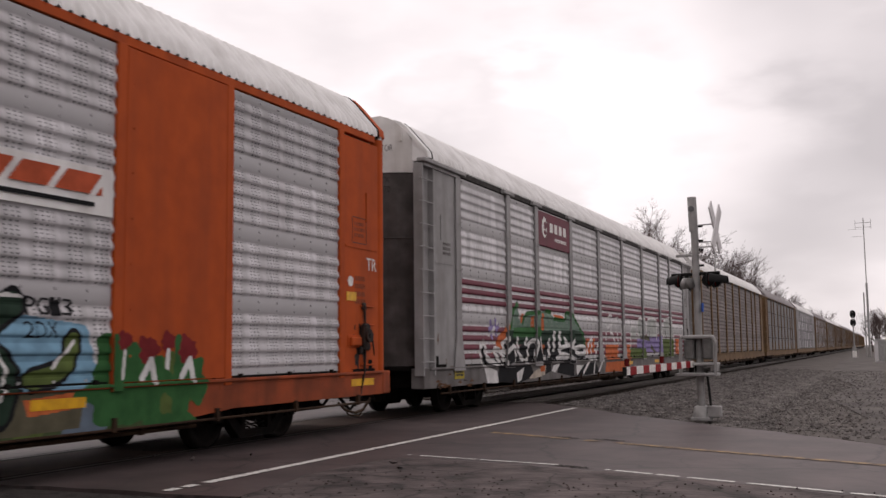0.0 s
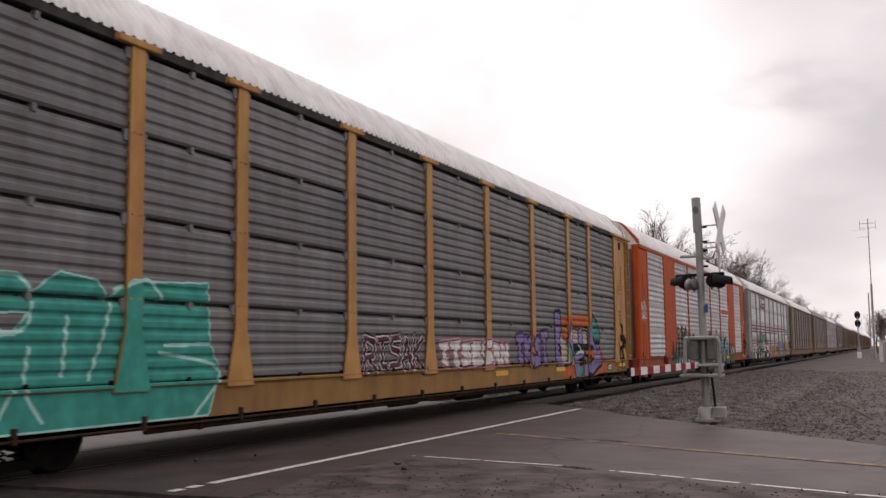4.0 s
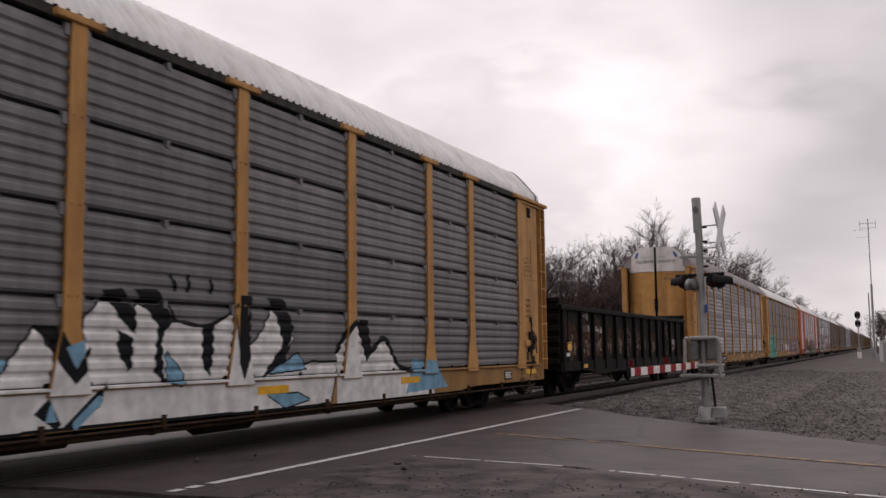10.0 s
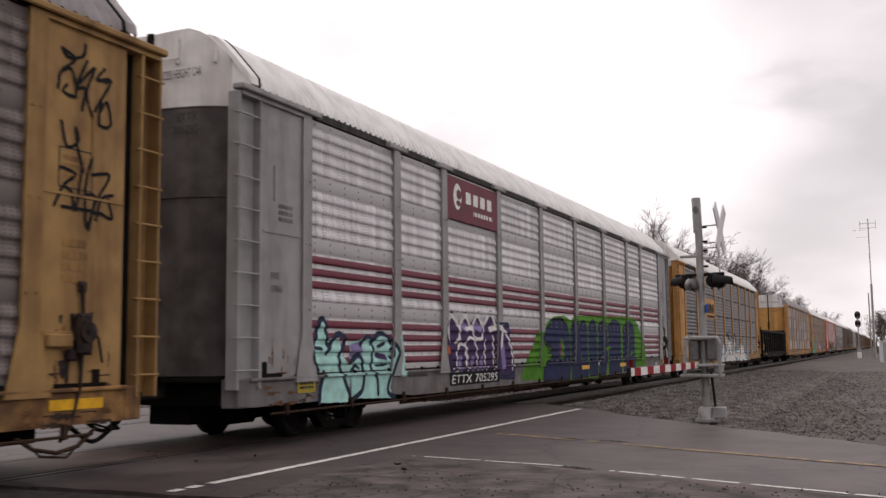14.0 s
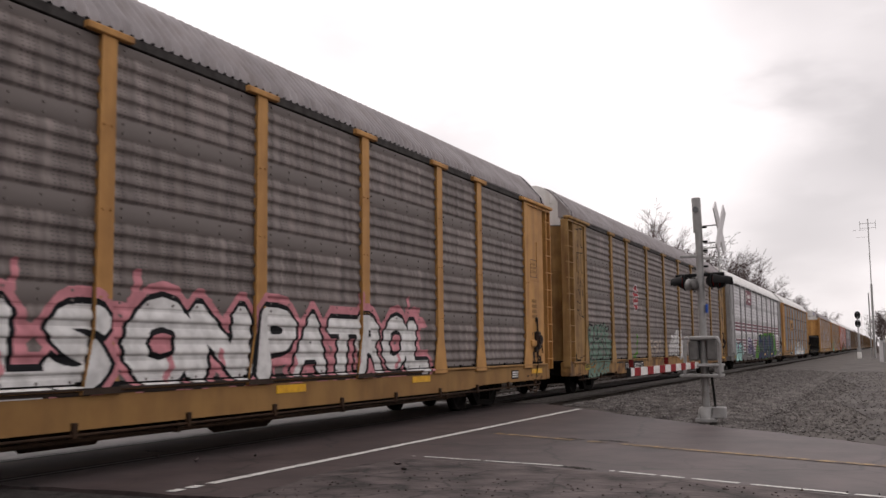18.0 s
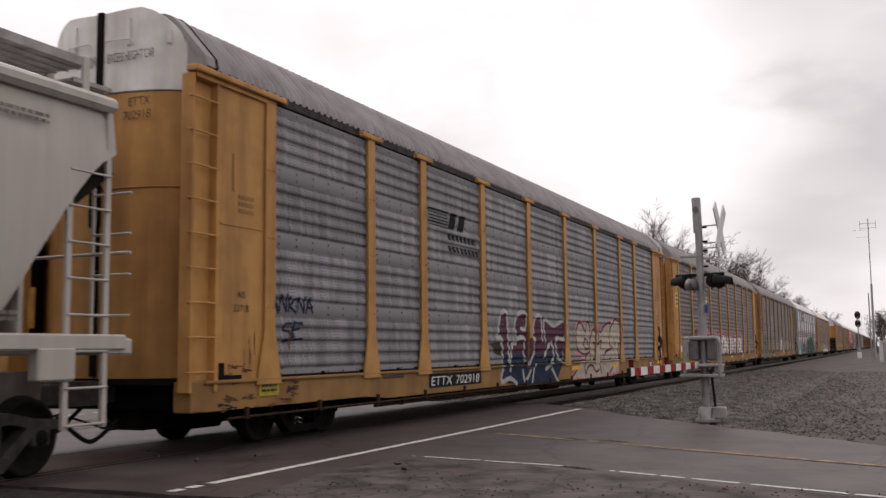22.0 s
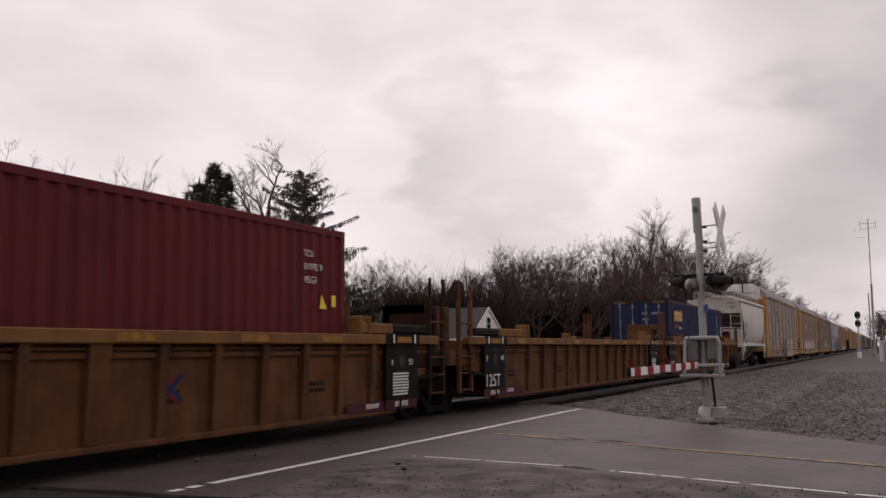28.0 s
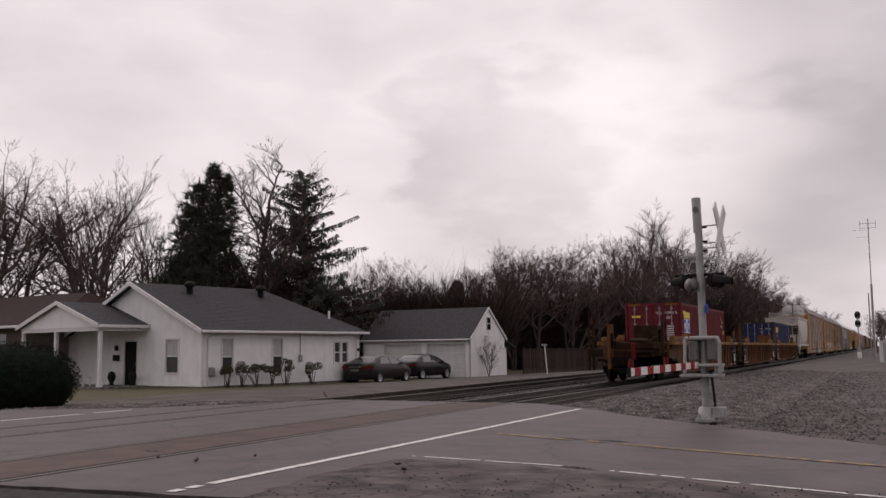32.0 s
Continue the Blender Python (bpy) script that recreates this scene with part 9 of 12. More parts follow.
    p.put(p.rect(-6.2, -4.75, 3.44, 3.56) & (np.mod(p.Y, 0.2) < 0.15), "spray_black")
    p.put(p.rect(-6.2, -4.6, 3.22, 3.34) & (np.mod(p.Y, 0.2) < 0.15), "spray_black")
    p.lay(car, dp, [], "side_marking", "plain black bars")
    car_number(car, "ETTX", "702918", -7.1, -4.7)
    end_number(car, "ETTX", "702918", M["letter_dark"])
    written("NS", 0.1, 0.16, M["letter_dark"], car, Matrix.Translation((1.466, -13.1, 2.0)) @ SIDE)
    written("33718", 0.1, 0.34, M["letter_dark"], car, Matrix.Translation((1.466, -13.2, 1.82)) @ SIDE)
    TRAIN.append((car, -226.19))

    TRAIN.append((hopper(), -247.55))
    boxes = [None, None, None]
    for i, (fe, re, off) in enumerate(((True, False, -266.0), (False, False, -285.35), (False, True, -305.75))):
        car = well_unit(("ochre-brown well car with a blue container", "empty ochre-brown well car", "ochre-brown well car with a maroon container")[i], fe, re)
        TRAIN.append((car, off))
        w = M["letter"]
        if i < 2:
            written("125T", 0.27, 0.80, w, car, Matrix.Translation((1.496, -8.46, 0.52)) @ SIDE)
            written("48", 0.12, 0.18, w, car, Matrix.Translation((1.496, -7.62, 1.06)) @ SIDE)
            written("3" if i == 0 else "8", 0.12, 0.07, w, car, Matrix.Translation((1.496, -8.46, 1.06)) @ SIDE)
        if i > 0:
            written("8", 0.10, 0.06, w, car, Matrix.Translation((1.496, 7.55, 1.05)) @ SIDE)
            written("53", 0.10, 0.16, w, car, Matrix.Translation((1.496, 8.22, 1.05)) @ SIDE)
            bars(car, 1.495, 7.6, 8.2, 0.52, 0.92, 8, w)
        else:
            outline(car, 1.378, 7.27, 7.55, 0.66, 1.0, w, 0.015)
            plate(car, "placard", 1.378, 7.31, 7.51, 0.72, 0.95, M["truck_grey"])
        if i != 1:
            y1, y2 = ((3.12, 3.95) if i == 0 else (-5.28, -4.38))
            for y, n in ((y1, 0.66), (y2, 0.80)):
                plate(car, "number_board", 1.376, y - 0.02, y + n + 0.02, 0.79, 1.03, M["black_paint"])
            written("DTTX", 0.18, 0.60, w, car, Matrix.Translation((1.386, y1 + 0.03, 0.82)) @ SIDE)
            written("789741", 0.18, 0.72, w, car, Matrix.Translation((1.386, y2 + 0.05, 0.82)) @ SIDE)
        if i == 2:
            p = Paint(1.5, 2.4, 0.55, 1.2)
            for q, c in ((0.0, "spray_red"), (0.07, "spray_blue")):
                p.put(p.stroke([(1.72 + q, 0.73), (2.1 + q, 1.01)], 0.035) | p.stroke([(1.72 + q, 1.01), (2.1 + q, 0.73)], 0.035), c)
            p.lay(car, lambda z, on: 1.379, [], "graffiti")
    boxes[0] = (container("blue_container", "navy blue corrugated container with yellow marking", M["cont_blue"], "blue", 6.95), -266.02)
    boxes[2] = (container("maroon_container", "maroon corrugated container with a blue and white panel", M["cont_red"], "red"), -305.4)
    return [b for b in boxes if b]


BOXES = build_train()


def ahead(t):
    """How far the train has run at t seconds."""
    return 11.6565 * t - 6.164e-4 * t ** 2 - 5.747e-4 * t ** 3 + 0.095 * max(0.0, t - 29.0) ** 2


def motions():
    """The train runs away along the track, slowing a little; the wheels of the cars that pass turn with it."""
    for ob, y in TRAIN:
        walk(ob, [(t, pose(0, y + ahead(t), 0)) for t in range(0, 33)])
    for ob, y in BOXES:
        walk(ob, [(t, pose(0, y + ahead(t), 0.33)) for t in range(0, 33)])
    where = dict((ob, y) for ob, y in TRAIN)
    for w, e, car in SPIN:
        y0 = where[car]
        rows = [(0.0, 0.0)] if y0 < -14 else []
        angle = 0.0
        k0 = None
        for k in range(0, 961):
            t = k / 30
            y = y0 + ahead(t)
            if -12 < y < 50:
                if k0 is None:
                    k0 = ahead(t)
                rows.append((t, -math.degrees((ahead(t) - k0) / R_W)))
        if not rows:
            rows = [(0.0, 0.0)]
        if rows[-1][0] < 32:
            rows.append((32.0, rows[-1][1] - 30))
        if rows[0][0] > 0:
            rows.insert(0, (0.0, rows[0][1]))
        walk(w, [(t, pose(0, e, R_W, a)) for t, a in rows])


# ---- things outside the railway ----
def with_cracks(m, scale=0.55, width=0.012, col=(0.02, 0.019, 0.018), amount=0.8):
    """Thin wandering cracks over a paved surface."""
    n, l = m.node_tree.nodes, m.node_tree.links
    b = n["Principled BSDF"]
    src = b.inputs["Base Color"].links[0].from_socket
    tc = n.new("ShaderNodeTexCoord")
    nz = n.new("ShaderNodeTexNoise")
    nz.inputs["Scale"].default_value, nz.inputs["Detail"].default_value = 1.5, 5
    l.new(tc.outputs["Object"], nz.inputs["Vector"])
    ad = n.new("ShaderNodeMix")
    ad.data_type = "VECTOR"
    ad.inputs["Factor"].default_value = 0.35
    l.new(tc.outputs["Object"], ad.inputs["A"])
    l.new(nz.outputs["Color"], ad.inputs["B"])
    vo = n.new("ShaderNodeTexVoronoi")
    vo.feature = "DISTANCE_TO_EDGE"
    vo.inputs["Scale"].default_value = scale
    l.new(ad.outputs["Result"], vo.inputs["Vector"])
    mr = n.new("ShaderNodeMapRange")
    mr.inputs["From Min"].default_value, mr.inputs["From Max"].default_value = 0.0, width
    mr.inputs["To Min"].default_value, mr.inputs["To Max"].default_value = amount, 0.0
    l.new(vo.outputs["Distance"], mr.inputs["Value"])
    mx = n.new("ShaderNodeMix")
    mx.data_type = "RGBA"
    mx.inputs["B"].default_value = (*col, 1)
    l.new(mr.outputs["Result"], mx.inputs["Factor"])
    l.new(src, mx.inputs["A"])
    l.new(mx.outputs["Result"], b.inputs["Base Color"])
    return m


M["asphalt"] = with_cracks(surf("damp_worn_asphalt", (0.088, 0.066, 0.065), (0.043, 0.0325, 0.032), 0.55, spec=0.25, scale=1.3, detail=13, bump=0.5, dist=0.008, lo=0.30, hi=0.66, streak=(0.050, 0.041, 0.040), streak_amt=0.5))
with_cracks(M["asphalt"], 1.5, 0.022, (0.026, 0.022, 0.021), 0.45)
M["rough_asphalt"] = with_cracks(surf("broken_dark_asphalt", (0.112, 0.090, 0.088), (0.034, 0.028, 0.027), 0.8, scale=2.2, detail=10, bump=0.9, dist=0.02), 1.6, 0.03)
M["ballast"] = surf("oily_dark_ballast", (0.095, 0.083, 0.08), (0.042, 0.036, 0.035), 0.9, scale=9, detail=8, bump=0.9, dist=0.03)
M["stone"] = surf("crushed_stone", (0.205, 0.188, 0.18), (0.062, 0.056, 0.053), 0.9, scale=3, bump=0.2)
M["stone_dark"] = surf("oily_track_stone", (0.10, 0.088, 0.084), (0.035, 0.03, 0.028), 0.9, scale=3, bump=0.2)
M["lot"] = surf("gravel_lot", (0.112, 0.10, 0.094), (0.050, 0.043, 0.041), 0.9, scale=0.55, detail=12, bump=0.7, dist=0.02)
M["crossing_brown"] = surf("brown_stained_crossing_panel", (0.088, 0.058, 0.048), (0.058, 0.040, 0.034), 0.7, spec=0.2, scale=1.5, detail=11, bump=0.4, dist=0.006, streak=(0.045, 0.034, 0.03), streak_amt=0.4)
M["dark_bed"] = surf("oily_track_bed", (0.05, 0.045, 0.042), (0.025, 0.022, 0.021), 0.9, scale=8, detail=8, bump=0.8, dist=0.03)
M["rail_top"] = surf("dark_rail_steel", (0.10, 0.085, 0.075), (0.06, 0.048, 0.04), 0.45, metal=0.7, scale=6, bump=0.05)
M["tie"] = surf("creosoted_timber", (0.045, 0.036, 0.030), (0.025, 0.02, 0.017), 0.9, scale=4, bump=0.4, vary=0.3, stretch=(1, 6, 6))
M["line_white"] = surf("worn_white_road_paint", (0.62, 0.61, 0.58), (0.30, 0.29, 0.28), 0.7, scale=9, detail=8, bump=0.1, lo=0.3, hi=0.5)
M["line_yellow"] = surf("worn_yellow_road_paint", (0.30, 0.205, 0.105), (0.105, 0.08, 0.07), 0.7, scale=7, detail=9, bump=0.1, lo=0.40, hi=0.60)
M["galv"] = surf("galvanised_mast", (0.34, 0.335, 0.33), (0.26, 0.255, 0.25), 0.5, metal=0.3, scale=6, bump=0.08)
M["galv_dark"] = surf("dull_zinc_housing", (0.16, 0.155, 0.15), (0.10, 0.097, 0.094), 0.6, metal=0.2, scale=6, bump=0.08)
M["signal_black"] = surf("black_signal_paint", (0.010, 0.0095, 0.010), (0.007, 0.007, 0.007), 0.7, scale=6, bump=0.03)
M["lens"] = surf("dark_red_lens", (0.12, 0.012, 0.012), (0.09, 0.01, 0.01), 0.2, scale=6, bump=0)
M["siding"] = surf("white_vinyl_siding", (0.74, 0.73, 0.735), (0.68, 0.67, 0.675), 0.55, scale=2, bump=0.03, streak=(0.5, 0.485, 0.48), streak_amt=0.25)
M["trim"] = surf("white_trim_paint", (0.62, 0.60, 0.61), (0.54, 0.525, 0.53), 0.5, scale=5, bump=0.02)
M["shingle"] = surf("grey_roof_shingles", (0.060, 0.059, 0.064), (0.040, 0.039, 0.043), 0.9, scale=9, detail=4, bump=0.5, dist=0.02, stretch=(1, 1, 1))
M["shingle_dark"] = surf("charcoal_roof_shingles", (0.042, 0.040, 0.043), (0.028, 0.027, 0.029), 0.9, scale=9, detail=4, bump=0.5, dist=0.02)
M["door_white"] = surf("dull_white_door_paint", (0.66, 0.64, 0.645), (0.6, 0.58, 0.585), 0.6, scale=3, bump=0.02, streak=(0.36, 0.33, 0.32), streak_amt=0.3)
# Taupe that stands in for the shade inside the porch.
M["porch_shade"] = surf("shaded_porch_boards", (0.21, 0.175, 0.165), (0.17, 0.14, 0.132), 0.75, scale=3, bump=0.1)
M["shingle_brown"] = surf("brown_roof_shingles", (0.030, 0.016, 0.014), (0.019, 0.011, 0.0095), 0.9, scale=12, detail=4, bump=0.5, dist=0.02)
M["brick"] = surf("brown_wall", (0.11, 0.082, 0.072), (0.085, 0.064, 0.056), 0.8, scale=8, bump=0.2)
M["door_dark"] = surf("dark_door_paint", (0.010, 0.009, 0.009), (0.008, 0.0075, 0.0075), 0.8, spec=0.1, scale=4, bump=0.02)
M["pane"] = surf("window_pane", (0.05, 0.052, 0.056), (0.04, 0.042, 0.045), 0.08, scale=3, bump=0, spec=0.6)
M["blind"] = surf("pale_window_blind", (0.42, 0.41, 0.41), (0.36, 0.35, 0.35), 0.6, scale=4, bump=0.02)
M["bark"] = surf("grey_brown_bark", (0.092, 0.066, 0.062), (0.055, 0.040, 0.037), 0.9, scale=6, bump=0.4, stretch=(1, 1, 0.3), vary=0.25)
M["bark_pale"] = surf("pale_grey_bark", (0.15, 0.125, 0.115), (0.08, 0.066, 0.06), 0.9, scale=6, bump=0.3, stretch=(1, 1, 0.3), vary=0.2)
M["needle"] = surf("dark_green_needles", (0.060, 0.064, 0.050), (0.030, 0.032, 0.026), 0.9, scale=3, bump=0, vary=0.1)
M["leaf"] = surf("dark_evergreen_leaves", (0.011, 0.0165, 0.010), (0.005, 0.008, 0.005), 0.9, spec=0.08, scale=5, bump=0)
M["leaf_dull"] = surf("dull_bush_leaves", (0.06, 0.065, 0.04), (0.045, 0.03, 0.022), 0.8, scale=5, bump=0)
M["brush"] = surf("brown_undergrowth", (0.045, 0.031, 0.027), (0.024, 0.017, 0.015), 0.95, spec=0.05, scale=1.2, bump=0)
M["fence"] = surf("dark_weathered_boards", (0.065, 0.045, 0.036), (0.035, 0.025, 0.021), 0.9, scale=4, bump=0.3, vary=0.25, stretch=(1, 1, 0.2))
M["car_grey"] = surf("dark_grey_car_lacquer", (0.022, 0.018, 0.021), (0.017, 0.014, 0.016), 0.28, metal=0.2, scale=3, bump=0)
M["car_black"] = surf("black_car_lacquer", (0.011, 0.011, 0.015), (0.008, 0.008, 0.011), 0.22, metal=0.15, scale=3, bump=0)
M["glass_dark"] = surf("dark_car_glass", (0.035, 0.035, 0.038), (0.028, 0.028, 0.03), 0.08, scale=3, bump=0, spec=0.9)
M["tyre"] = surf("tyre_rubber", (0.015, 0.015, 0.015), (0.01, 0.01, 0.01), 0.85, scale=8, bump=0.1)
M["rim"] = surf("alloy_rim", (0.4, 0.4, 0.41), (0.3, 0.3, 0.31), 0.35, metal=0.8, scale=8, bump=0)


def ground_material():
    """Soil and gravel near the railway, thin winter grass in the yards."""
    m = surf("soil_and_winter_grass", (0.105, 0.092, 0.085), (0.062, 0.053, 0.048), 0.92, scale=0.7, detail=12, bump=0.6, dist=0.03)
    n, l = m.node_tree.nodes, m.node_tree.links
    b = n["Principled BSDF"]
    src = b.inputs["Base Color"].links[0].from_socket
    tc = n.new("ShaderNodeTexCoord")
    sp = n.new("ShaderNodeSeparateXYZ")
    l.new(tc.outputs["Object"], sp.inputs["Vector"])
    nz = n.new("ShaderNodeTexNoise")
    nz.inputs["Scale"].default_value, nz.inputs["Detail"].default_value = 0.35, 8
    l.new(tc.outputs["Object"], nz.inputs["Vector"])
    ad = n.new("ShaderNodeMath")
    ad.operation = "MULTIPLY_ADD"
    ad.inputs[1].default_value = 7.0
    l.new(nz.outputs["Fac"], ad.inputs[0])
    l.new(sp.outputs["X"], ad.inputs[2])
    mr = n.new("ShaderNodeMapRange")
    mr.inputs["From Min"].default_value, mr.inputs["From Max"].default_value = -10.0, -12.5
    mr.inputs["To Max"].default_value = 0.85
    l.new(ad.outputs[0], mr.inputs["Value"])
    n2 = n.new("ShaderNodeTexNoise")
    n2.inputs["Scale"].default_value, n2.inputs["Detail"].default_value = 3.0, 8
    l.new(tc.outputs["Object"], n2.inputs["Vector"])
    rp = n.new("ShaderNodeValToRGB")
    rp.color_ramp.elements[0].position, rp.color_ramp.elements[0].color = 0.35, (0.075, 0.056, 0.034, 1)
    rp.color_ramp.elements[1].position, rp.color_ramp.elements[1].color = 0.65, (0.075, 0.078, 0.034, 1)
    l.new(n2.outputs["Fac"], rp.inputs["Fac"])
    mx = n.new("ShaderNodeMix")
    mx.data_type = "RGBA"
    l.new(mr.outputs["Result"], mx.inputs["Factor"])
    l.new(src, mx.inputs["A"])
    l.new(rp.outputs["Color"], mx.inputs["B"])
    l.new(mx.outputs["Result"], b.inputs["Base Color"])
    return m


def setting(name, geo, material, label, category):
    return tagged(part(name, geo, material, None), label, category, kind="structure")


def land(x, y):
    """Height of the ground."""
    z = -0.09
    beyond = max(0.0, min(1.0, (y - 21.0) / 2.0))
    bed = max(0.0, min(1.0, (x + 7.5) / 1.0)) * max(0.0, min(1.0, (2.2 - x) / 0.8))
    z -= 0.16 * beyond * bed
    if x < -7.5:
        z -= 0.17 * min(1.0, (-7.5 - x) / 8) + 0.12 * max(0.0, min(1.0, (y - 36) / 20))
    if 1.5 < x < 6.5 and y > 19:
        z += 0.16 * math.sin(math.pi * (x - 1.5) / 5.0) * min(1.0, (y - 19) / 4) * (0.7 + 0.5 * noise.noise((x * 0.6, y * 0.4, 2.0)))
    z += 0.025 * noise.noise((x * 0.5, y * 0.5, 0.0)) * (1 if abs(x) < 60 and y < 90 else 0)
    return z


def ground():
    xs = [-2500, -900, -400, -200, -120, -80, -60] + list(np.arange(-50, 16.1, 0.75)) + [18, 22, 30, 45, 70, 120, 250, 600, 1500, 2500]
    ys = [-1500, -300, -80, -30, -12] + list(np.arange(-6, 70.1, 0.75)) + [75, 82, 92, 110, 140, 190, 280, 420, 700, 1200, 3000]
    g = G()
    g.sheet([[(x, y, land(x, y)) for x in xs] for y in ys], True)
    setting("ground", g, ground_material(), "grey-brown soil and thin winter grass", "ground")
    # asphalt of the crossing and its road, a slab with a few centimetres of edge
    edge = [(-60, -6), (-60, 1), (-22, 10.5), (-14, 14.6), (-10.25, 17.2), (-8.46, 18.3), (-7.2, 19.0), (-6.0, 20.6), (-5.2, 22.6), (-4.6, 23.5), (-2.2, 23.3), (-0.2, 22.9), (1.4, 22.9), (2.2, 22.2),
            (3.0, 21.2), (4.2, 19.6), (5.3, 18.4), (6.4, 17.1), (7.4, 16.1), (8.5, 14.9), (10.0, 13.2), (14, 9.6), (24, 2.5), (45, -8), (45, -16), (22, -3.5), (14, -4), (6.5, -4), (6.3, 7.0), (5.6, 9.3), (4.1, 9.4), (3.85, 7.5), (0.5, 7.42), (-6, 7.4), (-12, 5)]
    rng = random.Random(2)
    fine = []
    for a, b in zip(edge, edge[1:] + edge[:1]):
        n = max(1, int(math.hypot(b[0] - a[0], b[1] - a[1]) / 0.35)) if max(abs(a[0]), abs(b[0])) < 15 else 1
        for k in range(n):
            j = 0.05 if n > 1 else 0
            fine.append((a[0] + (b[0] - a[0]) * k / n + rng.uniform(-j, j), a[1] + (b[1] - a[1]) * k / n + rng.uniform(-j, j)))
    setting("road", G().extrude(fine, "z", -0.15, -0.005), M["asphalt"], "worn grey asphalt road over the crossing", "road")
    pts = [(3.95, 7.3), (3.78, 8.1), (3.68, 9.1), (3.66, 10.1), (3.86, 10.8), (4.5, 10.75), (5.8, 10.45), (7.2, 10.0), (9.2, 9.2), (11.5, 8.2), (13, 5), (13, -3), (5, -3), (3.95, 4)]
    fine = []
    for a, b in zip(pts, pts[1:] + pts[:1]):
        n = max(1, int(math.hypot(b[0] - a[0], b[1] - a[1]) / 0.22))
        for k in range(n):
            fine.append((a[0] + (b[0] - a[0]) * k / n + rng.uniform(-0.06, 0.06), a[1] + (b[1] - a[1]) * k / n + rng.uniform(-0.06, 0.06)))
    setting("shoulder", G().extrude(fine, "z", -0.13, 0.004), M["rough_asphalt"], "dark broken asphalt shoulder", "shoulder")
    setting("track_bed", G().extrude([(-6, 7.35), (3.8, 7.4), (3.8, -40), (-7, -40)], "z", -0.16, -0.03), M["dark_bed"], "dark oily track bed beside the crossing", "track bed")
    setting("gravel_bed", G().extrude([(-6.9, -0.5), (-6.6, -0.235), (-2.2, -0.235), (-1.9, -0.26), (1.6, -0.235), (2.3, -0.4), (2.3, -0.7), (-6.9, -0.7)], "y", 22.6, 900), M["ballast"], "grey ballast under the two tracks", "track bed")
    setting("gravel_lot", G().extrude([(9.2, 14.6), (8.6, 15.6), (8.9, 20), (7.9, 27), (8.3, 36), (6.9, 48), (6.4, 70), (5.6, 110), (5.0, 160), (60, 160), (70, 5), (30, 1.5), (15, 9.2)], "z", -0.3, -0.062), M["lot"], "pale gravel lot beside the track", "gravel lot")


def road_lines():
    def strip(name, a, b, w, mat, label, cuts=(), seed=1):
        rng = random.Random(seed)
        a, b = Vector((*a, 0)), Vector((*b, 0))
        d = b - a
        L = d.length
        d.normalize()
        s = Vector((-d.y, d.x, 0))
        g = G()
        n = int(L / 0.03)
        l, r = [], []
        for i in range(n + 1):
            u = i / n
            ww = w / 2
            if any(c0 < u < c1 for c0, c1 in cuts):
                if len(l) > 1:
                    g.sheet([l, r])
                l, r = [], []
                continue
            p = a + d * (L * u) + Vector((0, 0, 0.0))
            l.append((*(p + s * (ww + rng.uniform(-0.011, 0.006)))[:2], 0.002))
            r.append((*(p - s * (ww + rng.uniform(-0.011, 0.006)))[:2], 0.002))
        if len(l) > 1:
            g.sheet([l, r])
        setting(name, g, mat, label, "road marking")
    strip("stop_line", (3.0, 7.57), (3.07, 20.9), 0.125, M["line_white"], "worn white line beside the track", ((0.014, 0.02), (0.036, 0.043)), 3)
    strip("edge_line", (3.80, 11.13), (5.84, 10.71), 0.065, M["line_white"], "white edge line of the road, worn away at one end", ((0.02, 0.08), (0.48, 0.50)), 5)
    strip("edge_line", (6.45, 10.45), (11.5, 8.44), 0.062, M["line_white"], "broken white edge line of the road", ((0.012, 0.02), (0.105, 0.113), (0.168, 0.178), (0.279, 0.295), (0.47, 0.478), (0.75, 0.765)), 6)

    def crack(a, b, w, seed):
        rng = random.Random(seed)
        n = 14
        l, r = [], []
        for i in range(n + 1):
            u = i / n
            x, y = a[0] + (b[0] - a[0]) * u, a[1] + (b[1] - a[1]) * u + rng.uniform(-0.05, 0.05)
            k = w * math.sin(math.pi * min(max(u, 0.03), 0.97)) * rng.uniform(0.4, 1.2)
            l.append((x, y + k, 0.003))
            r.append((x, y - k, 0.003))
        setting("road_crack", G().sheet([l, r]), M["dark_bed"], "dark open crack in the asphalt", "crack")
    crack((5.78, 10.68), (6.3, 10.5), 0.07, 1)
    crack((4.7, 14.05), (5.2, 13.9), 0.08, 2)
    crack((5.3, 13.9), (6.0, 13.6), 0.07, 3)
    crack((0.0, 10.6), (0.45, 10.55), 0.05, 4)
    crack((-0.6, 14.6), (0.0, 14.9), 0.05, 5)
    strip("centre_line", (3.6, 14.5), (10.2, 11.25), 0.15, M["line_yellow"], "faded yellow centre line of the road", ((0.22, 0.26), (0.3, 0.33)), 7)
    strip("far_stop_line", (-6.9, 10.0), (-6.85, 18.2), 0.14, M["line_white"], "worn white line beyond the tracks", ((0.5, 0.53), (0.82, 0.85)), 9)


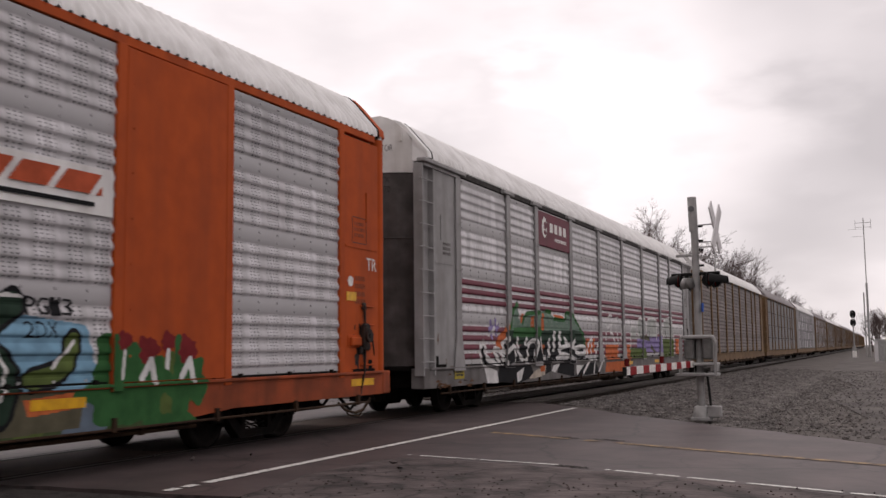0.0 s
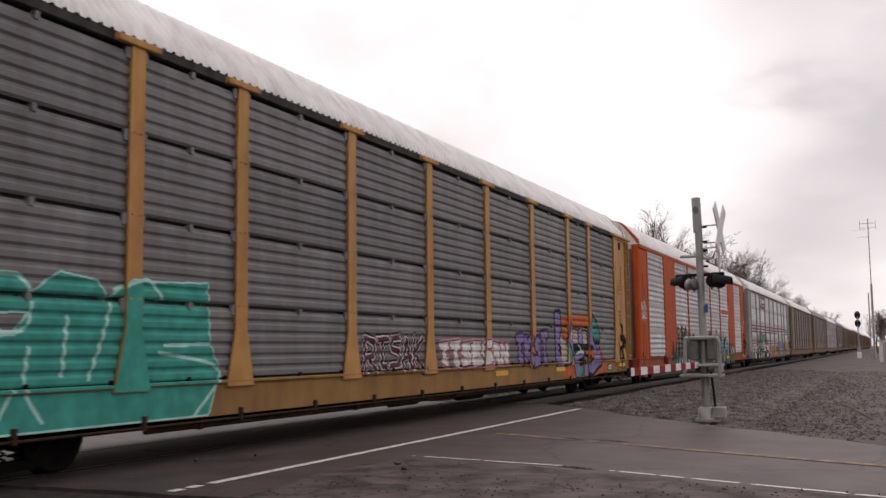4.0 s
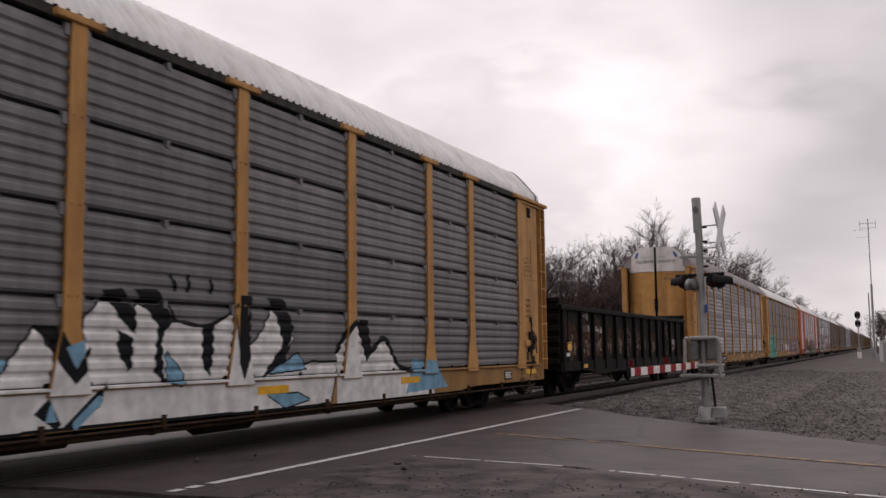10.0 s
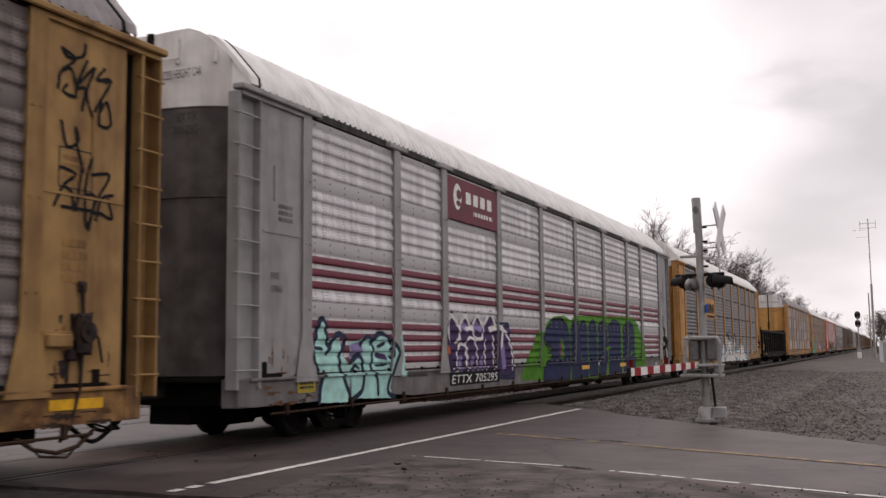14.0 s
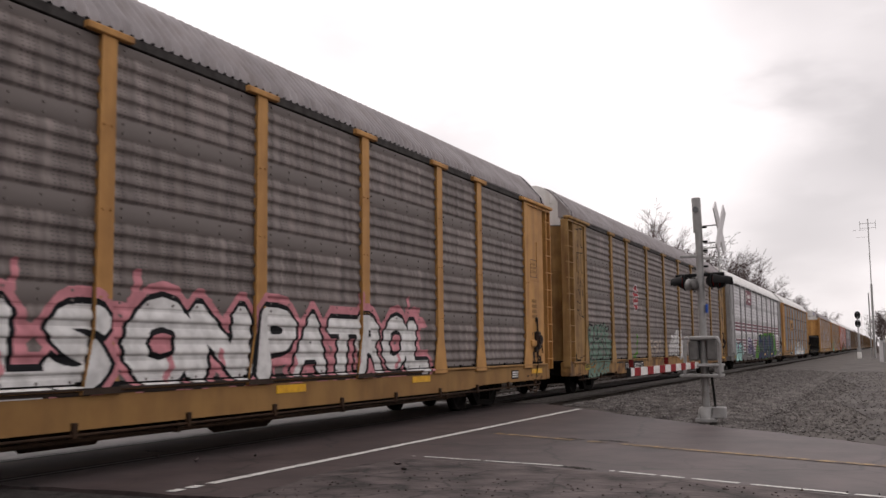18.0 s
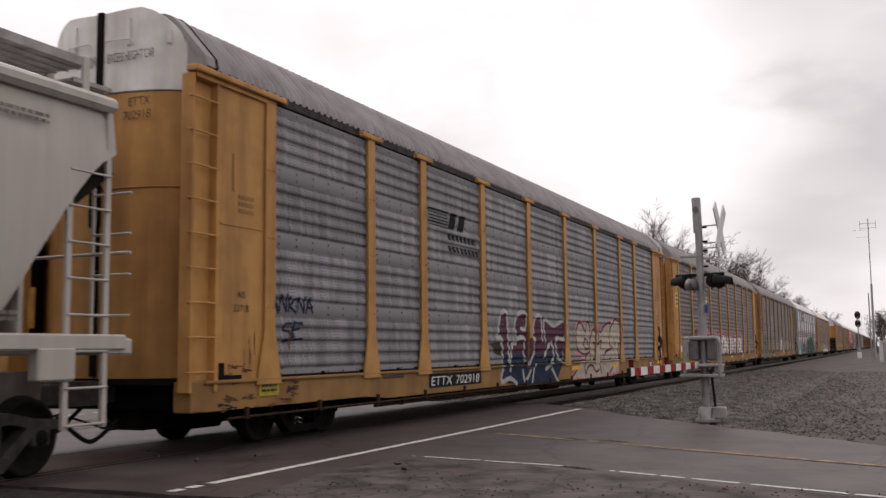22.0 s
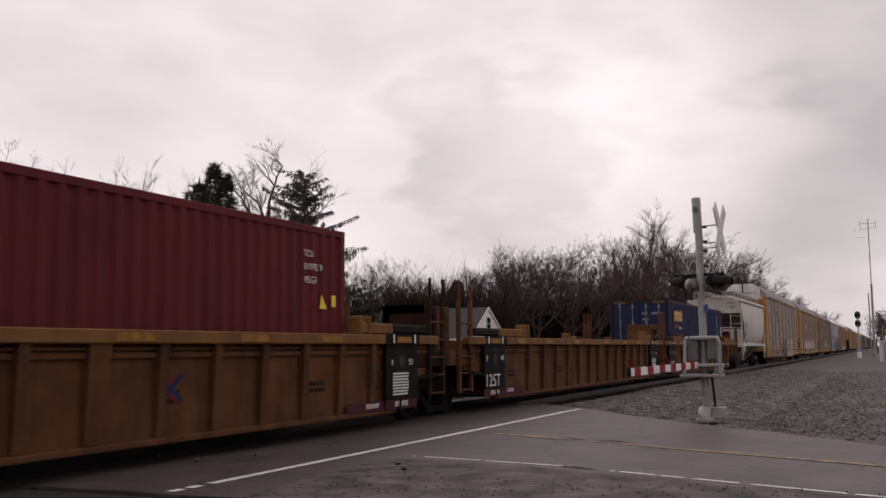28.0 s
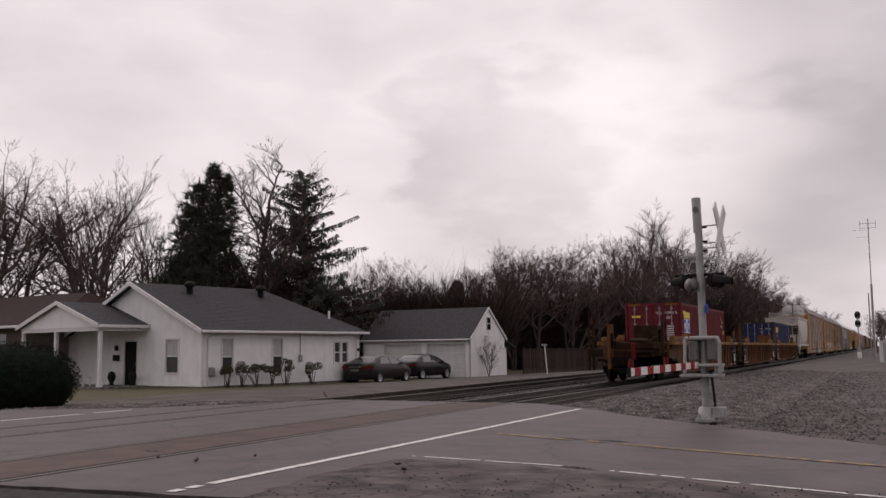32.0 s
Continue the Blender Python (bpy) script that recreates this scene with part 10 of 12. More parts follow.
def tracks():
    for name, cx in (("track", 0.0), ("track", -4.5)):
        tr = thing("railway_track", "dark steel rails on creosoted ties" + (" set in the crossing" if cx == 0 else " of the empty far track"), "railway track", "railway tracks", at=Matrix.Translation((cx, 0, 0)), kind="structure")
        for sx in (-0.7525, 0.7525):
            g = G()
            pr = [(-0.075, -0.172), (0.075, -0.172), (0.075, -0.155), (0.012, -0.13), (0.012, -0.045), (0.036, -0.035), (0.036, -0.003), (0.03, 0.0), (-0.03, 0.0), (-0.036, -0.003), (-0.036, -0.035), (-0.012, -0.045), (-0.012, -0.13), (-0.075, -0.155)]
            g.extrude([(sx + a, b) for a, b in pr], "y", -60, 900)
            part("rail", g, M["rail_top"], tr)
            # the groove that is left open for the wheel flanges
            s = -1 if sx > 0 else 1
            x0, x1 = sorted((sx + s * 0.04, sx + s * 0.115))
            part("flangeway", G().box(x0, x1, 7.4, 23.0, -0.02, -0.002), M["dark_bed"], tr)
            x0, x1 = sorted((sx - s * 0.04, sx - s * 0.09))
            part("flangeway", G().box(x0, x1, 7.4, 23.0, -0.02, -0.002), M["dark_bed"], tr)
        if cx == 0:
            part("crossing_panel", G().box(-0.63, 0.63, 7.42, 22.7, -0.02, -0.001), M["crossing_brown"], tr)
        me = G().box(-1.3, 1.3, -0.115, 0.115, -0.30, -0.175, 0.01).mesh("tie")
        for k in range(110):
            part("tie", me, M["tie"], tr, at=pose(0.03 * math.sin(k * 3.1), 23.4 + k * 0.53, 0.0, 0, 0, 0.6 * math.sin(k * 1.7)))
        g = G()
        for k in range(110, 420):
            g.box(-1.3, 1.3, 23.3 + k * 0.53, 23.5 + k * 0.53, -0.30, -0.18)
        tagged(part("far_ties", g, M["tie"], tr), kind="stuff")


def stones(name, label, n, spot, size, seed, mat):
    rng = np.random.RandomState(seed)
    base = np.array([(1, 0, 0), (-1, 0, 0), (0, 1, 0), (0, -1, 0), (0, 0, 1), (0, 0, -1)], float)
    tri = np.array([(0, 2, 4), (2, 1, 4), (1, 3, 4), (3, 0, 4), (2, 0, 5), (1, 2, 5), (3, 1, 5), (0, 3, 5)])
    vs, fs = [], []
    for i in range(n):
        x, y, z = spot(rng)
        s = size * rng.uniform(0.5, 1.35)
        a = rng.uniform(0, 6.28)
        r = base * rng.uniform(0.6, 1.2, (6, 3)) * s * np.array([1, 0.8, 0.62])
        r += rng.normal(0, 0.12 * s, (6, 3))
        c, q = math.cos(a), math.sin(a)
        p = np.stack([r[:, 0] * c - r[:, 1] * q + x, r[:, 0] * q + r[:, 1] * c + y, r[:, 2] + z], 1)
        vs.append(p)
        fs.append(tri + 6 * i)
    me = bpy.data.meshes.new(name)
    me.from_pydata(np.concatenate(vs).tolist(), [], np.concatenate(fs).tolist())
    ob = part(name, me, mat, None)
    return tagged(ob, label, "gravel", kind="stuff")


def all_stones():
    def bank(r):
        while True:
            y = 17 + 40 * r.rand() ** 1.5
            x = r.uniform(1.5, 9.5) if r.rand() < 0.35 else r.uniform(1.5, 7.4)
            if x > 3.0 + (21.6 - y) * 0.86 or y > 22.9:
                return x, y, land(x, y) + 0.01
    stones("ballast_bank", "grey crushed stone bank beside the near track", 18000, bank, 0.04, 1, M["stone"])

    def bed(r):
        y = 22.9 + 45 * r.rand() ** 1.4
        x = r.uniform(-6.6, 1.9)
        return x, y, -0.235 + 0.01 * r.rand()
    stones("track_ballast", "dark crushed stone between the ties", 9000, bed, 0.045, 2, M["stone_dark"])

    def yard(r):
        return 7.0 + 8 * r.rand() ** 1.3, 15.5 + 40 * r.rand() ** 1.3, -0.045
    stones("lot_gravel", "loose gravel on the lot", 7000, yard, 0.03, 3, M["stone"])

    def loose(r):
        return 3.9 + 6.5 * r.rand(), 7.4 + 2.2 * r.rand(), 0.008
    stones("road_grit", "loose dark grit on the broken shoulder", 380, loose, 0.017, 4, M["rough_asphalt"])

    def verge(r):
        k = r.rand()
        return -5.5 - 6 * k + r.uniform(-0.7, 0.7), 24 - 6.2 * k + r.uniform(-0.2, 2.2), land(-6 - 4 * k, 22) + 0.015
    stones("verge_gravel", "gravel along the far edge of the road", 3500, verge, 0.045, 5, M["stone"])
    for x, y in ((1.6, 9.75), (1.95, 10.45), (0.9, 9.9), (4.05, 10.2), (4.35, 9.75), (7.6, 17.2)):
        s = stones("stone", "small dark stone lying on the asphalt", 1, lambda r: (x, y, 0.02), 0.07, int(x * 10), M["rough_asphalt"])
        s["kind"] = "thing"
        s["category"] = "stone"


def crossing_signal():
    sig = thing("crossing_signal", "galvanised crossing signal mast with lowered gate and dark lamps", "crossing signal", at=Matrix.Translation((6.16, 18.4, -0.04)) @ Matrix.Scale(1.03, 4))
    gv, bk = M["galv"], M["signal_black"]
    lean = 0.012
    top = 3.95
    part("mast", G().tube((0, 0, 0.1), (-lean * 1.5, 0, top - 0.62), 0.066, 16), gv, sig)
    g = G().tube((-0.03, 0, top - 0.62), (-0.045, 0, top), 0.08, 14)
    part("mast_head", g, gv, sig)
    part("bell", G().tube((-0.04, -0.085, top - 0.22), (-0.04, -0.13, top - 0.22), 0.05, 14), M["pane"], sig)
    part("base", G().box(-0.17, 0.17, -0.17, 0.17, 0.0, 0.06, 0.01).lathe([(0.06, 0.16), (0.24, 0.13), (0.26, 0.08)], 16, "z"), gv, sig)
    part("junction_box", G().box(0.12, 0.34, -0.14, 0.08, 0.06, 0.26, 0.02), gv, sig)
    for x, y in ((-0.12, -0.12), (0.12, -0.12), (-0.12, 0.12), (0.12, 0.12)):
        part("anchor_bolt", G().tube((x, y, 0.05), (x, y, 0.13), 0.02, 6), gv, sig)
    part("conduit", G().path([(0.16, -0.02, 0.25), (0.14, -0.02, 0.55), (0.11, -0.02, 0.85)], 0.022, 8), M["tyre"], sig)
    # gate machine with its round guard frame
    part("gate_machine", G().box(-0.24, -0.075, -0.2, 0.2, 1.06, 1.42, 0.03).box(0.075, 0.25, -0.2, 0.2, 1.06, 1.44, 0.03), M["galv_dark"], sig)
    part("gate_machine_cover", G().box(-0.22, 0.24, -0.22, 0.2, 1.42, 1.49, 0.02), gv, sig)
    for z in (0.98, 0.80):
        part("guard_rail", G().box(-0.39, 0.31, -0.28, 0.26, z - 0.025, z + 0.025, 0.012), gv, sig)
    for x in (-0.30, 0.29):
        part("guard_hoop", G().path([(x, -0.25, 0.8), (x + 0.02, -0.26, 1.36), (x * 0.93, -0.26, 1.44), (x * 0.75, -0.26, 1.46)], 0.032, 8), gv, sig)
    part("counterweight_arm", G().box(0.20, 0.27, -0.24, 0.4, 0.84, 0.97, 0.02), gv, sig)
    # the lowered arm, in white and red lengths, towards the eye
    d = Vector((-0.035, -0.9994, -0.005))
    s = Vector((0.9994, -0.035, 0))
    A0 = Vector((-0.10, -0.25, 0.985))

    def length(a, b, h=0.085, tk=0.02):
        p, q = A0 + d * a, A0 + d * b
        vs = [o + s * sx * tk + Vector((0, 0, sz * h)) for o in (p, q) for sx in (-1, 1) for sz in (-1, 1)]
        return G().add(vs, [(0, 1, 3, 2), (4, 5, 7, 6), (0, 1, 5, 4), (2, 3, 7, 6), (0, 2, 6, 4), (1, 3, 7, 5)])
    arm = part("gate_arm", length(-0.1, 4.3, 0.054, 0.018), M["letter"], sig, "white gate arm with red bands")
    for k in range(6):
        a = 0.22 + k * 0.71
        part("red_band", length(a, a + 0.33, 0.0545, 0.021), M["red"], arm)
    part("gate_tip", length(4.3, 4.34, 0.058, 0.025), bk, arm)
    for a in (4.2, 2.2):
        p = A0 + d * a
        part("gate_lamp", G().tube(p + Vector((0, 0, 0.066)), p + Vector((0, 0, 0.17)), 0.035, 10), M["lens"], arm)
    # crossarms with lamps: the pair on each side has a round hood and a back plate
    part("crossarm", G().tube((-0.45, 0.0, 2.56), (0.40, 0.0, 2.58), 0.03, 8), bk, sig)
    for x, y, z, w in ((-0.30, -0.02, 2.44, 1), (-0.16, 0.10, 2.42, 1), (0.20, -0.05, 2.45, 1), (0.30, 0.05, 2.44, 1)):
        lp = part("lamp", G().tube((x, y + 0.12, z), (x, y - 0.05, z), 0.11, 16), bk, sig)
        e = -1 if x < 0 else 1
        hood = G()
        rows = []
        for t in np.linspace(-0.2, math.pi + 0.2, 13):
            rows.append([(x + e * 0.02, y + 0.13 * math.cos(t), z + 0.13 * math.sin(t)), (x + e * 0.22, y + 0.12 * math.cos(t), z - 0.03 + 0.11 * math.sin(t))])
        hood.sheet(rows, True)
        part("hood", hood, bk, lp)
        part("lens", G().tube((x + e * 0.01, y, z), (x + e * 0.03, y, z), 0.100, 16), M["lens"], lp)
        part("back_plate", G().tube((x - e * 0.02, y, z), (x - e * 0.01, y, z), 0.15, 20), bk if w else M["galv"], lp)
    for x in (-0.20, 0.18):
        part("lamp_bracket", G().box(x - 0.02, x + 0.02, -0.04, 0.04, 2.50, 2.60, 0.01), bk, sig)
    for x, t in ((-0.21, 14), (-0.11, -10)):
        part("lamp_back", G().lathe([(-0.02, 0.001), (-0.018, 0.08), (0.0, 0.105), (0.03, 0.10), (0.05, 0.001)], 18, "x"), gv if x < -0.15 else M["galv_dark"], sig, at=pose(x, -0.12, 2.40, 0, t, -28))
    part("side_arm", G().box(-0.36, 0.0, -0.02, 0.02, 2.88, 2.93, 0.01).box(0.0, 0.24, -0.02, 0.02, 2.84, 2.88), gv, sig)
    for z in (3.42, 3.16, 3.0, 2.72):
        part("step_iron", G().tube((0.05, 0, z), (0.13, 0, z), 0.02, 8), bk, sig)
    for z in (3.44, 3.13, 3.04):
        part("sign_strut", G().tube((0.06, 0, z), (0.30, 0.02, z + 0.01), 0.012, 6), gv, sig)
    # the crossbuck is seen almost edge on
    cb = part("crossbuck", G().box(0.315, 0.33, -0.06, 0.06, 2.6, 3.1, 0.004), gv, sig, "white crossing sign seen edge on")
    for k, t in enumerate((40, -40)):
        g = G()
        g.box(-0.012, 0.012, -0.11, 0.11, -0.5, 0.5, 0.004)
        part("sign_blade", g, M["trim"], cb, at=pose(0.345 + 0.02 * k, 0.0, 3.38, 0, 0, -5) @ pose(0, 0, 0, t, 0, 0))
    part("blue_plate", G().box(0.07, 0.085, -0.09, 0.09, 1.90, 2.05), M["logo_blue"], sig, "small blue plate")


def far_right():
    s = thing("block_signal", "railway block signal with a black two-lamp head", "signal", at=Matrix.Translation((6.45, 115.0, -0.1)) @ Matrix.Diagonal((0.72, 0.72, 1.0, 1.0)))
    part("mast", G().tube((0, 0, 0), (0, 0, 4.9), 0.09, 10), M["galv"], s)
    for z in (4.65, 3.75):
        hd = part("signal_head", G().tube((0, -0.05, z), (0, 0.12, z), 0.42, 18), M["signal_black"], s)
        part("hood", G().tube((0, -0.05, z), (0, -0.4, z + 0.02), 0.17, 12), M["signal_black"], hd)
    part("lower_head", G().tube((0, 0.02, 1.0), (0, 0.1, 1.0), 0.3, 16), M["galv"], s)
    part("ladder", G().box(0.2, 0.24, 0.3, 0.34, 0, 4.4).box(0.5, 0.54, 0.3, 0.34, 0, 4.4), M["galv"], s)
    part("signal_case", G().box(-0.3, 0.3, -0.2, 0.3, 0, 0.7, 0.05), M["letter"], s)
    t = thing("antenna_mast", "slender grey mast with a folded antenna on top", "antenna mast", at=Matrix.Translation((7.95, 118.0, -0.2)))
    part("mast", G().tube((0, 0, 0), (0, 0, 8.2), 0.12, 10).tube((0, 0, 8.2), (0, 0, 15.4), 0.055, 8), M["galv"], t)
    part("second_pipe", G().tube((-0.34, 0, 0), (-0.34, 0, 7.2), 0.07, 8), M["galv"], t)
    part("antenna", G().tube((-0.85, 0, 14.9), (0.75, 0, 14.9), 0.025, 6).tube((-0.85, 0, 14.2), (-0.85, 0, 15.2), 0.022, 6).tube((0.75, 0, 14.2), (0.75, 0, 15.2), 0.022, 6).tube((-0.85, 0, 14.4), (0.75, 0, 14.4), 0.018, 6), M["galv"], t)
    part("antenna", G().tube((-1.6, 0, 14.2), (-0.1, 0, 14.2), 0.012, 6).tube((-1.3, 0, 13.4), (-0.1, 0, 13.4), 0.012, 6), M["galv"], t)
    c = thing("equipment_cabinet", "pale grey trackside equipment cabinet", "cabinet", at=Matrix.Translation((9.42, 86.0, -0.15)) @ Matrix.Scale(0.88, 4))
    part("body", G().box(-0.9, 0.9, -0.8, 0.8, 0.1, 2.0, 0.03), M["trim"], c)
    part("cabinet_roof", G().box(-1.0, 1.0, -0.9, 0.9, 2.0, 2.1, 0.03), M["galv"], c)
    part("cabinet_door", G().box(-0.6, 0.6, -0.83, -0.8, 0.2, 1.9, 0.01), M["galv"], c)
    part("plinth", G().box(-0.95, 0.95, -0.85, 0.85, -0.1, 0.1), M["stone"], c)


# ---- houses ----
def siding(g, p, q, z0, z1, top=None, gap=0.15, depth=0.024, holes_in=()):
    """Lapped boards on a wall from p to q (x, y), the outside to the right of the way. top(u) gives the height at u metres along it; holes_in: (u0, u1, z0, z1)."""
    p, q = Vector((*p, 0)), Vector((*q, 0))
    d = q - p
    L = d.length
    d.normalize()
    nrm = Vector((d.y, -d.x, 0))
    z = z0
    while z < z1 - 1e-6:
        zt = min(z + gap, z1)
        cuts = [(0.0, L)]
        if top:
            us = [u for u in np.linspace(0, L, 400) if top(u) >= z]
            ut = [u for u in us if top(u) >= zt] or [L / 2]
            if not us:
                break
            cuts = [(us[0], us[-1])]
        for a, b, h0, h1 in holes_in:
            if h0 < (z + zt) / 2 < h1:
                nxt = []
                for c0, c1 in cuts:
                    if b <= c0 or a >= c1:
                        nxt.append((c0, c1))
                    else:
                        if a > c0:
                            nxt.append((c0, a))
                        if b < c1:
                            nxt.append((b, c1))
                cuts = nxt
        for c0, c1 in cuts:
            a, b = p + d * c0, p + d * c1
            a2 = p + d * ut[0] if top and c0 == us[0] else a
            b2 = p + d * ut[-1] if top and c1 == us[-1] else b
            o = nrm * depth
            up = Vector((0, 0, 1))
            g.add([a + o + up * z, b + o + up * z, b2 + up * zt, a2 + up * zt, a - nrm * 0.12 + up * z, b - nrm * 0.12 + up * z, b2 - nrm * 0.12 + up * zt, a2 - nrm * 0.12 + up * zt],
                  [(0, 1, 2, 3), (4, 5, 6, 7), (0, 1, 5, 4), (3, 2, 6, 7), (0, 3, 7, 4), (1, 2, 6, 5)])
        z = zt


def slab(g, pts, t=0.09):
    """A roof plane with thickness; pts in order."""
    a, b, c = (Vector(p) for p in pts[:3])
    n = (b - a).cross(c - a).normalized()
    if n.z < 0:
        n = -n
    lo = [Vector(p) - n * t for p in pts]
    k = len(pts)
    g.add([*pts, *lo], [tuple(range(k)), tuple(range(k, 2 * k))] + [(i, (i + 1) % k, k + (i + 1) % k, k + i) for i in range(k)])
    return g


def shingles(roof, a, b, c, d, n=14, t=0.008):
    """Courses of shingles on a plane: a-b the eave, d-c the ridge."""
    a, b, c, d = (Vector(p) for p in (a, b, c, d))
    nn = (b - a).cross(d - a).normalized()
    if nn.z < 0:
        nn = -nn
    for i in range(n):
        u0, u1 = i / n, (i + 1) / n
        p0, p1 = a.lerp(d, u0), b.lerp(c, u0)
        q0, q1 = a.lerp(d, u1), b.lerp(c, u1)
        part("shingle_course", G().add([p0 + nn * t * 1.6, p1 + nn * t * 1.6, q1 + nn * t * 0.4, q0 + nn * t * 0.4, p0, p1], [(0, 1, 2, 3), (0, 1, 5, 4)]), M["shingle"], roof)


def window_on(house, u, w, z0, z1, blind=0.5, along="u", name="window"):
    """A double-hung window; u along the wall, in the house's own axes (walls at x = 0 or y = 0)."""
    if along == "u":
        m = Matrix.Translation((u, 0, 0))
    else:
        m = Matrix(((0, -1, 0, 0), (1, 0, 0, u), (0, 0, 1, 0), (0, 0, 0, 1)))
    g = G()
    for a, b, c, d in ((-w / 2 - 0.09, w / 2 + 0.09, z0 - 0.10, z0), (-w / 2 - 0.09, w / 2 + 0.09, z1, z1 + 0.09), (-w / 2 - 0.09, -w / 2, z0, z1), (w / 2, w / 2 + 0.09, z0, z1), (-w / 2, w / 2, (z0 + z1) / 2 - 0.03, (z0 + z1) / 2 + 0.03)):
        g.box(a, b, -0.05, 0.02, c, d, 0.006)
    win = part(name, g, M["trim"], house, at=m)
    part("pane", G().box(-w / 2, w / 2, 0.03, 0.04, z0, z1), M["pane"], win)
    if blind:
        part("blind", G().box(-w / 2 + 0.02, w / 2 - 0.02, 0.012, 0.02, z0 + (z1 - z0) * (1 - blind), z1), M["blind"], win)
    return win


def house():
    # own axes: x along the long side away from the front corner, y into the house to the left; the front gable looks along -x
    m = Matrix(((0.208, -0.978, 0, -18.74), (0.978, 0.208, 0, 36.15), (0, 0, 1, -0.30), (0, 0, 0, 1)))
    hs = thing("house", "white one-storey house with grey shingle roof and a gabled porch", "house", at=m)
    L, W, E, R = 10.6, 9.6, 2.78, 4.98
    sd, tr = M["siding"], M["trim"]
    # long wall, y = 0, outside towards -y
    g = G()
    wins = [(1.15, 1.75, 0.62, 2.2), (4.33, 4.93, 0.62, 2.2), (8.70, 9.10, 1.05, 2.05), (9.28, 9.68, 1.05, 2.05)]
    siding(g, (0, 0), (L, 0), 0.1, E, holes_in=wins)
    part("side_wall", g, sd, hs)
    for a, b, c, d in wins:
        window_on(hs, (a + b) / 2, b - a, c, d, 0.5 if d > 2.1 else 0)
    # front gable wall, x = 0, outside towards -x
    g = G()
    siding(g, (0, W), (0, 0), 0.1, R - 0.12, top=lambda u: E + (R - E) * (1 - abs(u - W / 2) / (W / 2)) - 0.05,
           holes_in=[(W - 2.48, W - 1.62, 0.72, 2.2), (W - 5.6, W - 4.64, 0.12, 2.2)])
    part("front_wall", g, sd, hs)
    win = window_on(hs, 2.05, 0.84, 0.72, 2.2, 0.5, "v")
    win.matrix_basis = Matrix(((0, 1, 0, 0), (-1, 0, 0, 2.05), (0, 0, 1, 0), (0, 0, 0, 1)))
    dr = part("door", G().box(0.02, 0.07, 4.66, 5.58, 0.12, 2.16, 0.01), M["door_dark"], hs, "dark front door")
    part("door_frame", G().box(-0.03, 0.05, 4.56, 4.65, 0.1, 2.26, 0.006).box(-0.03, 0.05, 5.59, 5.68, 0.1, 2.26, 0.006).box(-0.03, 0.05, 4.65, 5.59, 2.17, 2.26, 0.006), tr, hs)
    part("door_handle", G().tube((0.0, 4.76, 1.1), (0.02, 4.76, 1.1), 0.03, 8), M["galv"], dr)
    part("wall_lamp", G().box(-0.16, -0.02, 6.05, 6.2, 1.75, 2.0, 0.02), M["signal_black"], hs)
    part("mailbox", G().box(-0.14, -0.02, 5.95, 6.35, 1.25, 1.55, 0.02), M["signal_black"], hs)
    part("back_wall", G().box(L - 0.15, L, 0, W, 0.1, E), sd, hs)
    part("far_wall", G().box(0, L, W - 0.15, W, 0.1, E), sd, hs)
    part("foundation", G().box(0.0, L, 0.0, W, -0.3, 0.1), M["stone"], hs)
    for x, y in ((0, 0), (L, 0), (0, W)):
        part("corner_board", G().box(x - 0.03, x + 0.06, y - 0.03, y + 0.06, 0.08, E, 0.006), tr, hs)
    # gable at the front, hip at the back
    o, hip = 0.38, 2.5
    k = (R - E) / (W / 2)
    ez = E - o * k
    g = G()
    near = [(-0.35, -o, ez), (L + o, -o, ez), (L - hip, W / 2, R), (-0.35, W / 2, R)]
    far = [(-0.35, W + o, ez), (L + o, W + o, ez), (L - hip, W / 2, R), (-0.35, W / 2, R)]
    slab(g, near)
    slab(g, far)
    slab(g, [(L + o, -o, ez), (L + o, W + o, ez), (L - hip, W / 2, R)])
    shingles(part("roof", g, M["shingle"], hs), *near, 34)
    g = G()
    for sg in (0, 1):
        y0 = -o if sg == 0 else W + o
        slab(g, [(-0.40, y0, ez - 0.16), (-0.40, W / 2, R - 0.16), (-0.40, W / 2, R + 0.03), (-0.40, y0, ez + 0.03)], 0.04)
        g.add([(-0.42, y0, ez - 0.16), (-0.42, W / 2, R - 0.16), (-0.42, W / 2, R + 0.03), (-0.42, y0, ez + 0.03), (-0.36, y0, ez - 0.16), (-0.36, W / 2, R - 0.16), (-0.36, W / 2, R + 0.03), (-0.36, y0, ez + 0.03)],
              [(0, 1, 2, 3), (4, 5, 6, 7), (0, 1, 5, 4), (3, 2, 6, 7)])
    part("bargeboard", g, tr, hs)
    part("gutter", G().box(-0.38, L + o, -o - 0.12, -o, ez - 0.12, ez, 0.02), tr, hs)
    part("soffit", G().box(-0.3, L + o, -o, 0.0, ez - 0.06, ez - 0.03), tr, hs)
    for x in (0.25, L - 0.25):
        part("downpipe", G().path([(x, -o - 0.05, ez - 0.1), (x, -0.08, ez - 0.35), (x, -0.08, 0.1)], 0.035), tr, hs)
    for x, y in ((2.3, 3.7), (7.0, 3.7)):
        z = ez + (y + o) * k
        vn = part("roof_vent", G().lathe([(0, 0.16), (0.35, 0.16), (0.36, 0.26), (0.5, 0.28), (0.62, 0.14), (0.62, 0.01)], 14, "z", (x, y, z)), M["signal_black"], hs)
    part("flue", G().tube((9.6, 1.2, ez + 1.58 * k), (9.6, 1.2, ez + 1.58 * k + 0.42), 0.06, 8), tr, hs)
